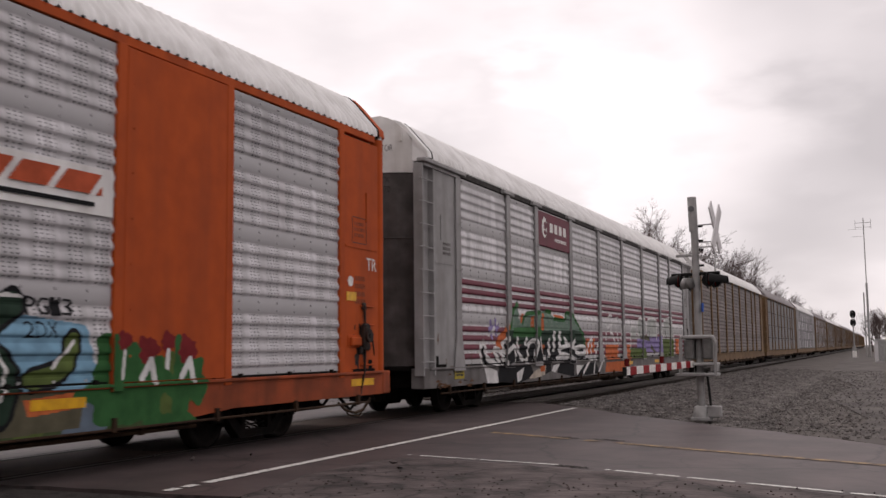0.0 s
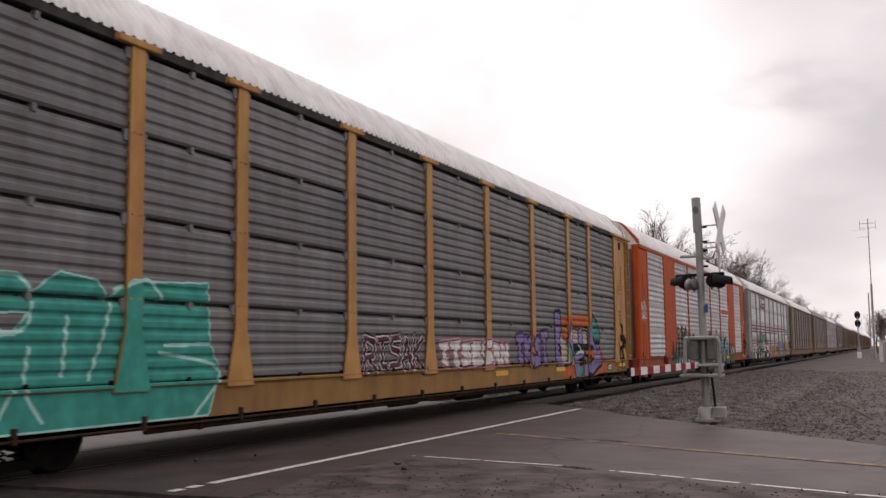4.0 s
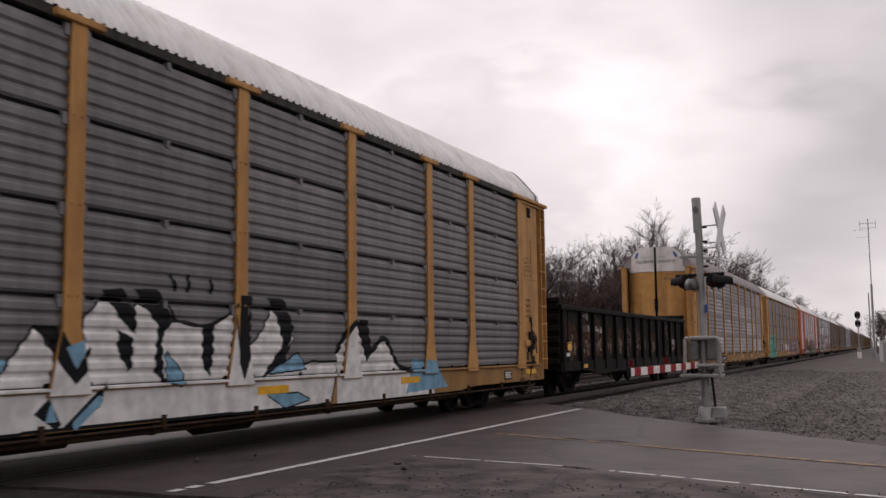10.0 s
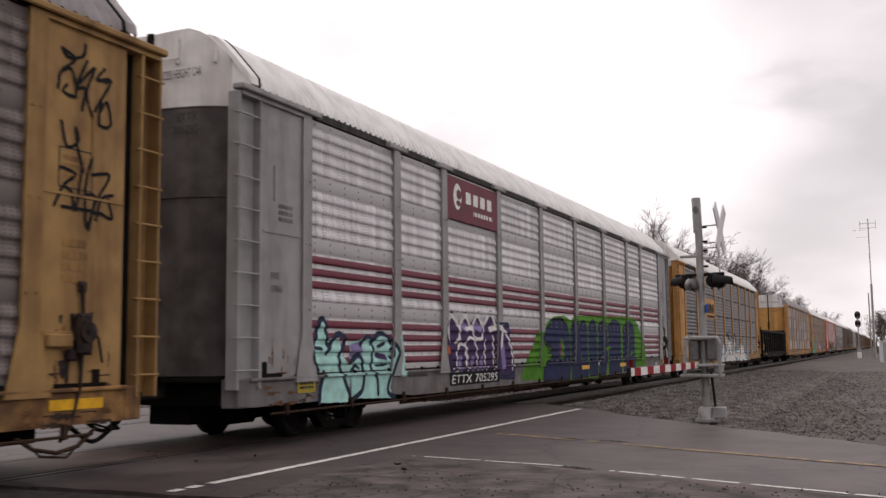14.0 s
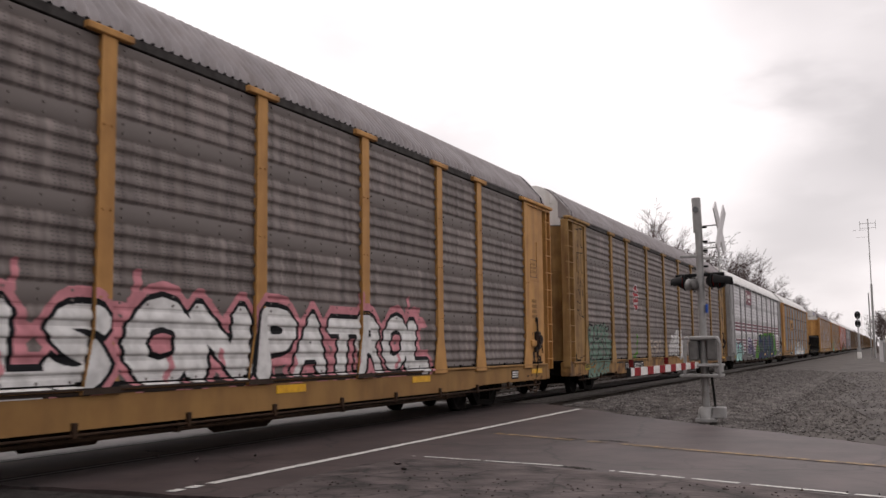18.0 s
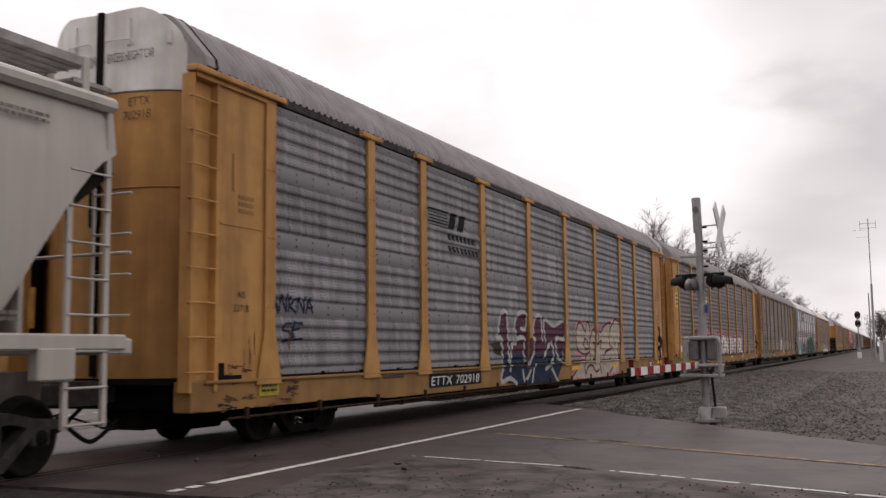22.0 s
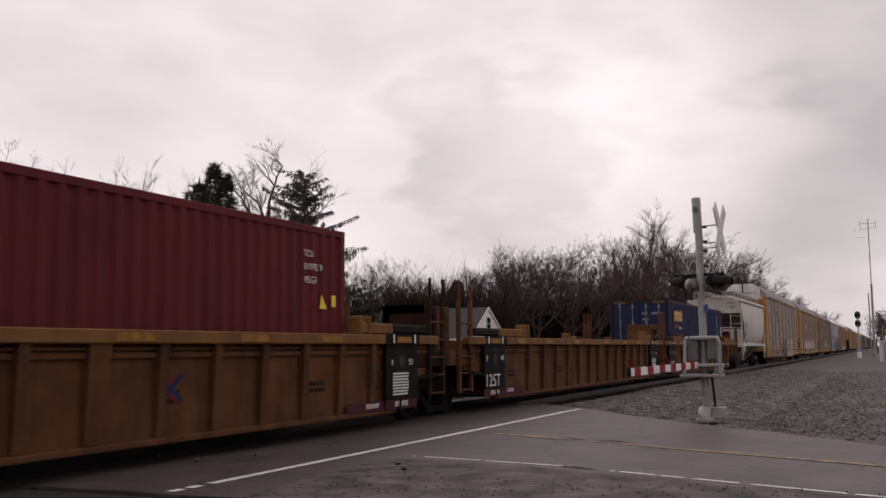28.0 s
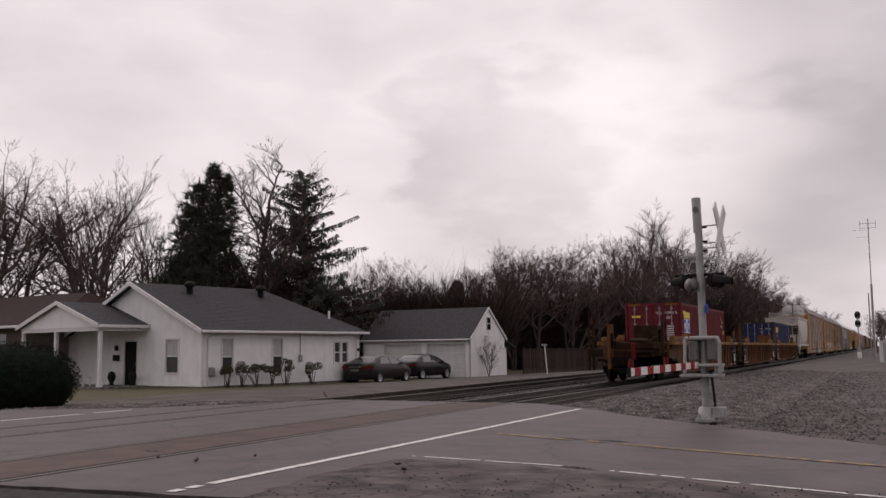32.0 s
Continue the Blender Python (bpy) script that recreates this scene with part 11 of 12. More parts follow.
    part("electric_meter", G().box(6.05, 6.25, -0.14, -0.02, 1.1, 1.45, 0.02).tube((6.15, -0.06, 1.45), (6.15, -0.06, 2.7), 0.025, 8), M["galv"], hs)
    part("wall_box", G().box(0.35, 0.65, -0.14, -0.02, 0.55, 0.95, 0.02), M["galv"], hs)
    part("wall_lamp", G().box(10.4, 10.55, -0.15, -0.02, 1.6, 1.75, 0.02), M["signal_black"], hs)
    # porch in front of the gable wall
    y0, y1, yc, x0 = 3.84, 10.2, 7.0, -2.6
    pe, pr = 2.92, 4.06
    g = G()
    slab(g, [(x0 - 0.2, y0 - 0.15, pe), (0.6, y0 - 0.15, pe), (1.2, yc, pr), (x0 - 0.2, yc, pr)])
    slab(g, [(x0 - 0.2, y1 + 0.15, pe), (0.6, y1 + 0.15, pe), (1.2, yc, pr), (x0 - 0.2, yc, pr)])
    shingles(part("porch_roof", g, M["shingle"], hs), (x0 - 0.2, y0 - 0.15, pe), (0.0, y0 - 0.15, pe), (0.0, yc, pr), (x0 - 0.2, yc, pr), 10)
    g = G()
    siding(g, (x0, y1), (x0, y0), pe - 0.1, pr - 0.1, top=lambda u: pe + (pr - pe) * (1 - abs(u - (y1 - yc)) / (yc - y0)) - 0.05)
    part("porch_gable", g, sd, hs)
    g = G()
    for ya, yb in ((y0 - 0.15, yc), (y1 + 0.15, yc)):
        g.add([(x0 - 0.24, ya, pe - 0.16), (x0 - 0.24, yb, pr - 0.16), (x0 - 0.24, yb, pr + 0.03), (x0 - 0.24, ya, pe + 0.03), (x0 - 0.18, ya, pe - 0.16), (x0 - 0.18, yb, pr - 0.16), (x0 - 0.18, yb, pr + 0.03), (x0 - 0.18, ya, pe + 0.03)],
              [(0, 1, 2, 3), (4, 5, 6, 7), (0, 1, 5, 4), (3, 2, 6, 7)])
    part("porch_bargeboard", g, tr, hs)
    part("porch_beam", G().box(x0, x0 + 0.15, y0, y1, pe - 0.28, pe - 0.1).box(x0, 0, y0, y0 + 0.12, pe - 0.28, pe - 0.1).box(x0 - 0.2, 0.5, y0 - 0.2, y0 - 0.08, pe - 0.14, pe, 0.01), tr, hs)
    part("porch_ceiling", G().box(x0, 0, y0, y1, pe - 0.12, pe - 0.09), tr, hs)
    part("porch_floor", G().box(x0 - 0.2, 0, y0 - 0.1, y1, -0.05, 0.12, 0.02), M["stone"], hs)
    for y in (y0 + 0.1, 7.35, y1 - 0.1):
        part("porch_post", G().box(x0, x0 + 0.16, y - 0.08, y + 0.08, 0.12, pe - 0.26, 0.01).box(x0 - 0.03, x0 + 0.19, y - 0.11, y + 0.11, 0.12, 0.3, 0.01), tr, hs)
    part("porch_side_wall", G().box(x0, 0, y1 - 0.06, y1, 0.12, pe - 0.2), M["porch_shade"], hs)
    part("porch_wall", G().box(-0.03, 0.0, 6.6, y1, 0.12, pe - 0.2), sd, hs)
    bn = thing("bench", "low pale bench on the porch", "bench", at=m @ Matrix.Translation((-2.0, 6.3, 0.12)))
    part("seat", G().box(-0.2, 0.25, -0.7, 0.7, 0.38, 0.44, 0.01), tr, bn)
    for x, y in ((-0.15, -0.6), (0.2, -0.6), (-0.15, 0.6), (0.2, 0.6)):
        part("leg", G().box(x - 0.03, x + 0.03, y - 0.03, y + 0.03, 0, 0.38), tr, bn)
    for y in (4.35, 5.95):
        um = thing("planter", "dark urn planter beside the door", "planter", at=m @ Matrix.Translation((-0.45, y, 0.12)))
        part("urn", G().lathe([(0.0, 0.14), (0.1, 0.09), (0.35, 0.2), (0.55, 0.17), (0.62, 0.1), (0.66, 0.01)], 14, "z"), M["signal_black"], um)
    # a neighbour's house behind, low with a brown hipped roof
    n2 = thing("neighbour_house", "low house with a brown shingle roof behind the white one", "house", at=pose(-37.2, 44.5, 0.35, 0, 0, -10))
    part("wall", G().box(-7, 7, -4, 4, -0.7, 2.6), M["brick"], n2)
    g = G()
    slab(g, [(-7.6, -4.6, 2.5), (7.6, -4.6, 2.5), (4.5, 0, 4.5), (-4.5, 0, 4.5)])
    slab(g, [(-7.6, 4.6, 2.5), (7.6, 4.6, 2.5), (4.5, 0, 4.5), (-4.5, 0, 4.5)])
    slab(g, [(7.6, -4.6, 2.5), (7.6, 4.6, 2.5), (4.5, 0, 4.5)])
    slab(g, [(-7.6, -4.6, 2.5), (-7.6, 4.6, 2.5), (-4.5, 0, 4.5)])
    part("roof", g, M["shingle_brown"], n2)
    part("gutter", G().box(-7.6, 7.6, -4.72, -4.6, 2.38, 2.52, 0.02), tr, n2)
    part("window", G().box(1.5, 3.0, -4.04, -3.98, 0.9, 2.1), M["pane"], n2)


def garage():
    # own axes: x along the front with its two doors, y into the building
    u = Vector((-0.993, 0.12, 0))
    v = Vector((0.12, 0.993, 0))
    m = Matrix(((u.x, v.x, 0, -13.88), (u.y, v.y, 0, 55.75), (0, 0, 1, -0.46), (0, 0, 0, 1)))
    ga = thing("garage", "white two-door garage with a steep grey roof", "garage", at=m)
    L, W, E, R = 8.0, 4.4, 2.62, 4.42
    sd, tr = M["siding"], M["trim"]
    g = G()
    for a, b, z0, z1 in ((0, 0.42, 0, E), (3.12, 3.62, 0, E), (6.32, L, 0, E), (0.42, 3.12, 2.16, E), (3.62, 6.32, 2.16, E)):
        g.box(a, b, 0, 0.26, z0, z1)
    part("front_wall", g, sd, ga)
    for a in (0.42, 3.62):
        g = G()
        for k in range(4):
            g.box(a + 0.01, a + 2.69, 0.18, 0.23, k * 0.54 + 0.004, k * 0.54 + 0.536, 0.008)
        part("garage_door", g, M["door_white"], ga)
        part("door_handle", G().box(a + 1.29, a + 1.41, 0.15, 0.18, 0.78, 0.84, 0.008), M["galv_dark"], ga)
        part("door_trim", G().box(a - 0.08, a, -0.03, 0.02, 0, 2.22).box(a + 2.7, a + 2.78, -0.03, 0.02, 0, 2.22).box(a, a + 2.7, -0.03, 0.02, 2.14, 2.22), tr, ga)
    g = G()
    g.box(-0.02, 0.13, 0, W, 0, E)
    part("gable_wall", g, sd, ga)
    g = G()
    siding(g, (-0.02, W), (-0.02, 0), E, R - 0.1, top=lambda q: E + (R - E) * (1 - abs(q - W / 2) / (W / 2)) - 0.05, gap=0.2)
    part("gable", g, sd, ga)
    wn_ = part("window", G().box(-0.08, 0.0, 1.93, 2.47, 2.95, 3.82, 0.01), tr, ga)
    part("pane", G().box(-0.095, -0.08, 1.99, 2.41, 3.41, 3.76).box(-0.095, -0.08, 1.99, 2.41, 3.01, 3.36), M["door_dark"], wn_)
    part("back_wall", G().box(0, L, W - 0.15, W, 0, E).box(L - 0.15, L, 0, W, 0, E), sd, ga)
    k = (R - E) / (W / 2)
    o = 0.22
    g = G()
    for y0 in (-o, W + o):
        slab(g, [(-0.08, y0, E - o * k), (L + 0.1, y0, E - o * k), (L + 0.1, W / 2, R), (-0.08, W / 2, R)])
    shingles(part("roof", g, M["shingle_dark"], ga), (-0.08, -o, E - o * k), (L + 0.1, -o, E - o * k), (L + 0.1, W / 2, R), (-0.08, W / 2, R), 16)
    part("gutter", G().box(-0.08, L + 0.1, -o - 0.1, -o, E - o * k - 0.1, E - o * k, 0.02), tr, ga)
    g = G()
    for ya in (-o, W + o):
        g.add([(-0.12, ya, E - o * k - 0.14), (-0.12, W / 2, R - 0.14), (-0.12, W / 2, R + 0.02), (-0.12, ya, E - o * k + 0.02), (-0.08, ya, E - o * k - 0.14), (-0.08, W / 2, R - 0.14), (-0.08, W / 2, R + 0.02), (-0.08, ya, E - o * k + 0.02)],
              [(0, 1, 2, 3), (4, 5, 6, 7), (0, 1, 5, 4), (3, 2, 6, 7)])
    part("bargeboard", g, tr, ga)
    sh = thing("shed", "small white lean-to behind the garage", "shed", at=m @ Matrix.Translation((-0.14, W + 0.4, 0)))
    part("wall", G().box(0.5, 2.0, 0, 0.6, 0, 1.9), sd, sh)
    part("roof", slab(G(), [(0.1, -0.1, 2.35), (2.2, -0.1, 2.35), (2.2, 1.3, 1.88), (0.1, 1.3, 1.88)]), M["shingle_dark"], sh)


def sedan(label, mat, at):
    car = thing("car", label, "car", "parked cars", at=at)
    ys = (-2.44, -2.41, -2.3, -2.1, -1.75, -1.4, -1.0, -0.6, -0.2, 0.2, 0.6, 0.85, 1.1, 1.4, 1.7, 2.0, 2.2, 2.34, 2.4)

    def along(table, y):
        for (y0, v0), (y1, v1) in zip(table, table[1:]):
            if y <= y1:
                k = max(0.0, (y - y0) / (y1 - y0))
                return v0 + (v1 - v0) * k
        return table[-1][1]
    wide = ((-2.44, 0.60), (-2.41, 0.70), (-2.3, 0.82), (-2.1, 0.885), (-1.6, 0.91), (1.4, 0.91), (2.0, 0.86), (2.2, 0.79), (2.34, 0.66), (2.4, 0.52))
    belt = ((-2.44, 0.86), (-2.41, 0.92), (-2.3, 0.97), (-1.75, 1.0), (-0.4, 0.97), (1.0, 0.94), (1.7, 0.85), (2.2, 0.72), (2.4, 0.60))
    crest = ((-2.44, 0.88), (-2.3, 1.02), (-2.1, 1.06), (-1.75, 1.10), (-1.4, 1.26), (-1.0, 1.40), (-0.6, 1.46), (-0.2, 1.475), (0.2, 1.46), (0.6, 1.39), (0.85, 1.29), (1.1, 1.15), (1.4, 0.98), (2.2, 0.78), (2.4, 0.63))

    def cabin(y):
        w, b, c = along(wide, y) * 0.96, along(belt, y), along(crest, y)
        h = c - b
        k = min(1.0, h / 0.45)
        return [(w, b), (w - 0.05 * k, b + 0.25 * h), (w - 0.14 * k, b + 0.58 * h), (w - 0.21 * k, b + 0.83 * h), (w - 0.31 * k, b + 0.95 * h), (w * 0.3, c), (0.0, c + 0.004)]
    g = G()
    rows = []
    for y in ys:
        w, b = along(wide, y), along(belt, y)
        half = [(w * 0.5, 0.2), (w * 0.93, 0.24), (w * 0.99, 0.42), (w, 0.6), (w * 0.985, 0.8 * b + 0.08), (w * 0.96, b)]
        rows.append([(-x, y, z) for x, z in half] + [(-x, y, z) for x, z in cabin(y)[1:]] + [(x, y, z) for x, z in cabin(y)[-2::-1]] + [(x, y, z) for x, z in half[-2::-1]])
    g.sheet(rows, True)
    for r in (rows[0], rows[-1]):
        g.add(r, [tuple(range(len(r)))])
    part("body", g, mat, car)

    def on_cabin(y, t):
        c = cabin(y)
        f = t * 3
        i = min(2, int(f))
        a, b = c[i], c[i + 1]
        return a[0] + (b[0] - a[0]) * (f - i), a[1] + (b[1] - a[1]) * (f - i)
    for sg in (-1, 1):
        for ya, yb, yc, yd in ((-1.32, -1.0, -0.25, -0.25), (-0.17, -0.17, 0.62, 1.0)):
            rr = []
            for k in range(5):
                t = 0.12 + 0.83 * k / 4
                q = k / 4
                lo, hi = (ya + (yb - ya) * q, yd + (yc - yd) * q)
                rr.append([(sg * (on_cabin(lo + (hi - lo) * n / 6, t)[0] + 0.007), lo + (hi - lo) * n / 6, on_cabin(lo + (hi - lo) * n / 6, t)[1]) for n in range(7)])
            part("side_window", G().sheet(rr, True), M["glass_dark"], car)

    def over(y, x):
        c = cabin(y)
        for (x0, z0), (x1, z1) in zip(c, c[1:]):
            if x1 <= x <= x0:
                return z0 + (z1 - z0) * (x0 - x) / max(1e-6, x0 - x1)
        return c[-1][1]
    for name, y0, y1, w0, w1 in (("rear_window", -1.80, -1.02, 0.68, 0.56), ("windscreen", 1.36, 0.66, 0.72, 0.58)):
        rr = []
        for k in range(7):
            y = y0 + (y1 - y0) * k / 6
            w = w0 + (w1 - w0) * k / 6
            rr.append([(x, y, over(y, abs(x)) + 0.012) for x in (-w, -w * 0.6, 0.0, w * 0.6, w)])
        part(name, G().sheet(rr, True), M["glass_dark"], car)
    for sg in (-1, 1):
        g = G()
        x = [sg * v for v in (0.40, 0.62, 0.74, 0.845, 0.90)]
        y = (-2.452, -2.435, -2.40, -2.29, -2.05)
        g.sheet([[(x[i], y[i] - 0.004, z0 + i * 0.012) for i in range(5)] for z0 in (0.76, 0.83, 0.89)], True)
        part("tail_lamp", g, M["lens_red"], car)
        part("mirror", G().box(min(sg * 0.86, sg * 1.03), max(sg * 0.86, sg * 1.03), 0.78, 0.92, 0.96, 1.08, 0.03), mat, car)
        for y in (-1.42, 1.45):
            w = part("wheel", G().lathe([(sg * 0.70, 0.2), (sg * 0.70, 0.30), (sg * 0.74, 0.33), (sg * 0.90, 0.33), (sg * 0.93, 0.30), (sg * 0.93, 0.22)], 20, "x", (0, y, 0.33)), M["tyre"], car)
            part("rim", G().lathe([(sg * 0.925, 0.22), (sg * 0.91, 0.2), (sg * 0.925, 0.05), (sg * 0.925, 0.001)], 14, "x", (0, y, 0.33)), M["rim"], w)
            part("wheel_arch", G().lathe([(sg * 0.895, 0.37), (sg * 0.917, 0.37), (sg * 0.917, 0.33)], 20, "x", (0, y, 0.33)), M["tyre"], car)
    part("bumper", G().box(-0.70, 0.70, -2.475, -2.40, 0.36, 0.56, 0.03), mat, car)
    part("trunk_trim", G().box(-0.36, 0.36, -2.465, -2.43, 0.85, 0.875, 0.005), M["rim"], car)
    part("licence_plate", G().box(-0.25, 0.25, -2.47, -2.44, 0.64, 0.76), M["galv_dark"], car)
    return car


M["lens_red"] = surf("red_tail_lamp", (0.11, 0.012, 0.012), (0.08, 0.009, 0.009), 0.25, scale=6, bump=0)


# ---- trees ----
def bare_tree(seed, height, spread=0.55, forks=2, wig=0.13, dens=1.0):
    """Trunk and crown of a leafless tree, about that high."""
    rng = random.Random(seed)
    trunk, crown = G(), G()

    def limb(p, d, length, r, level):
        n = (7, 6, 5, 3, 2)[level]
        step = length / n
        spots = []
        for i in range(n):
            wv = wig * (1.0, 1.0, 0.75, 0.5, 0.4)[level]
            d = (d + Vector((rng.gauss(0, wv), rng.gauss(0, wv), rng.gauss((0.03, 0.05, 0.06, 0.05, 0.04)[level], wv * 0.8)))).normalized()
            q = p + d * step
            r2 = max(r * (1 - 0.75 / n), 0.006)
            (trunk if level == 0 else crown).tube(p, q, r, (9, 6, 4, 3, 3)[level], r2, cap=False)
            p, r = q, r2
            spots.append((p.copy(), d.copy(), r, (i + 1) / n))
        if level >= 4:
            return
        kids = int((10, 8, 7, 6)[level] * dens)
        for k in range(kids):
            u = 0.3 + 0.7 * (k + rng.random()) / kids if level == 0 else 0.2 + 0.8 * rng.random()
            s = min(spots, key=lambda t: abs(t[3] - u))
            a = rng.uniform(0, 2 * math.pi)
            side = Vector((math.cos(a), math.sin(a), 0))
            side = (side - s[1] * side.dot(s[1])).normalized()
            open_ = spread * rng.uniform(0.7, 1.35) * (1, 1, 0.85, 0.75)[level]
            nd = (s[1] * (1 - open_ * 0.4) + side * open_ + Vector((0, 0, 0.22 if level < 2 else 0.13))).normalized()
            ln = length * (0.56, 0.52, 0.44, 0.46)[level] * rng.uniform(0.65, 1.15) * (1.15 - 0.4 * s[3] if level == 0 else 1)
            limb(s[0], nd, ln, max(s[2] * rng.uniform(0.5, 0.75), 0.006), level + 1)
    stems = 1 if forks < 3 else 3
    for k in range(stems):
        lean = Vector((rng.gauss(0, 0.06), rng.gauss(0, 0.06), 1)) if stems == 1 else Vector((0.22 * math.cos(k * 2.1), 0.22 * math.sin(k * 2.1), 1))
        limb(Vector((0.1 * k, 0.1 * math.cos(k), -0.2)), lean.normalized(), height * 0.80, height * (0.021 if stems == 1 else 0.014), 0)
    return trunk.mesh("trunk"), crown.mesh("crown")


def conifer(seed, height, radius, kind):
    """A spruce with sagging branches, or a dense cedar with an uneven outline."""
    rng = random.Random(seed)
    trunk, crown = G(), G()
    trunk.tube((0, 0, -0.2), (0, 0, height * 0.97), height * 0.018, 8, 0.03)

    def blade(p, q, w):
        d = (q - p).normalized()
        s = d.orthogonal().normalized()
        s.rotate(Matrix.Rotation(rng.uniform(0, 6.28), 3, d))
        s = s * w
        m = p.lerp(q, 0.45)
        crown.add([p, m + s, q, m - s], [(0, 1, 2, 3)])
    if kind == "spruce":
        z = height * 0.06
        while z < height * 0.985:
            u = z / height
            for k in range(7):
                a = rng.uniform(0, 6.283)
                ln = (radius * min(0.76, 0.5 + u, (1 - u) ** 0.62) + 0.2) * rng.choice((0.3, 0.5, 0.62, 0.75, 0.9, 1.15))
                sag = rng.uniform(0.2, 0.9)
                d = Vector((math.cos(a), math.sin(a), 0.0))
                p = Vector((0, 0, z + rng.uniform(-0.42, 0.42)))
                n = max(5, int(ln / 0.22))
                for i in range(n):
                    t = (i + 0.5) / n
                    rise = sag * (1 - u) * (-0.6 + 1.0 * t) + 0.45 * u
                    q = p + (d + Vector((0, 0, rise))).normalized() * (ln / n)
                    crown.tube(p, q, 0.04 * (1 - t) + 0.01, 3, cap=False)
                    side = Vector((-d.y, d.x, 0))
                    for s in (-1, 1, -1, 1, -1, 1):
                        if rng.random() < 0.45:
                            continue
                        w = (0.2 + 0.5 * (1 - abs(t - 0.5))) * rng.uniform(0.5, 1.1) * (1 - 0.55 * u)
                        e = q + side * (s * w * rng.uniform(0.4, 1.0)) + d * (w * rng.uniform(-0.1, 0.8)) + Vector((0, 0, w * rng.uniform(-0.5, 0.15)))
                        blade(q, e, 0.052)
                        blade(q.lerp(e, 0.5), q.lerp(e, 0.55) + Vector((0, 0, -0.18 - 0.42 * rng.random() * (1 - u))), 0.042)
                        blade(e, e + Vector((0, 0, -0.06 - 0.14 * rng.random())) + d * 0.12, 0.045)
                    blade(q, q + Vector((rng.gauss(0, 0.05), rng.gauss(0, 0.05), -0.12 - 0.22 * rng.random() * (1 - u))), 0.05)
                    p = q
            z += height * 0.026
    else:
        # a few uneven spires over a broad foot that bulges to one side
        tops = [(0.2, 0.0, 1.0, 0.5), (0.3, 0.1, 0.95, 0.55), (0.05, -0.1, 0.9, 0.75), (-0.1, 0.0, 0.8, 0.95), (-0.2, 0.1, 0.66, 1.05), (0.1, 0.25, 0.7, 1.0), (-0.35, 0.0, 0.5, 1.05)]
        for i in range(5200):
            tx, ty, th, wide = rng.choice(tops)
            tx, ty = tx * radius, ty * radius
            a0 = rng.uniform(0, 6.283)
            u = rng.random() ** 0.85
            z = height * th * u
            r = radius * wide * (1 - u) ** 0.72 * rng.uniform(0.3, 1.1) * (0.88 + 0.22 * math.sin(15 * u + 3 * a0 + 5 * tx))
            a = a0
            c = Vector((tx * (0.4 + 0.6 * u) + r * math.cos(a), ty * (0.4 + 0.6 * u) + r * math.sin(a), z + 0.2))
            o = Vector((math.cos(a), math.sin(a), 0.7)).normalized()
            for k in range(14):
                e = c + (o + Vector((rng.gauss(0, 0.8), rng.gauss(0, 0.8), rng.gauss(0.15, 0.6)))).normalized() * rng.uniform(0.2, 0.6)
                blade(c, e, 0.026)
    return trunk.mesh("trunk"), crown.mesh("crown")


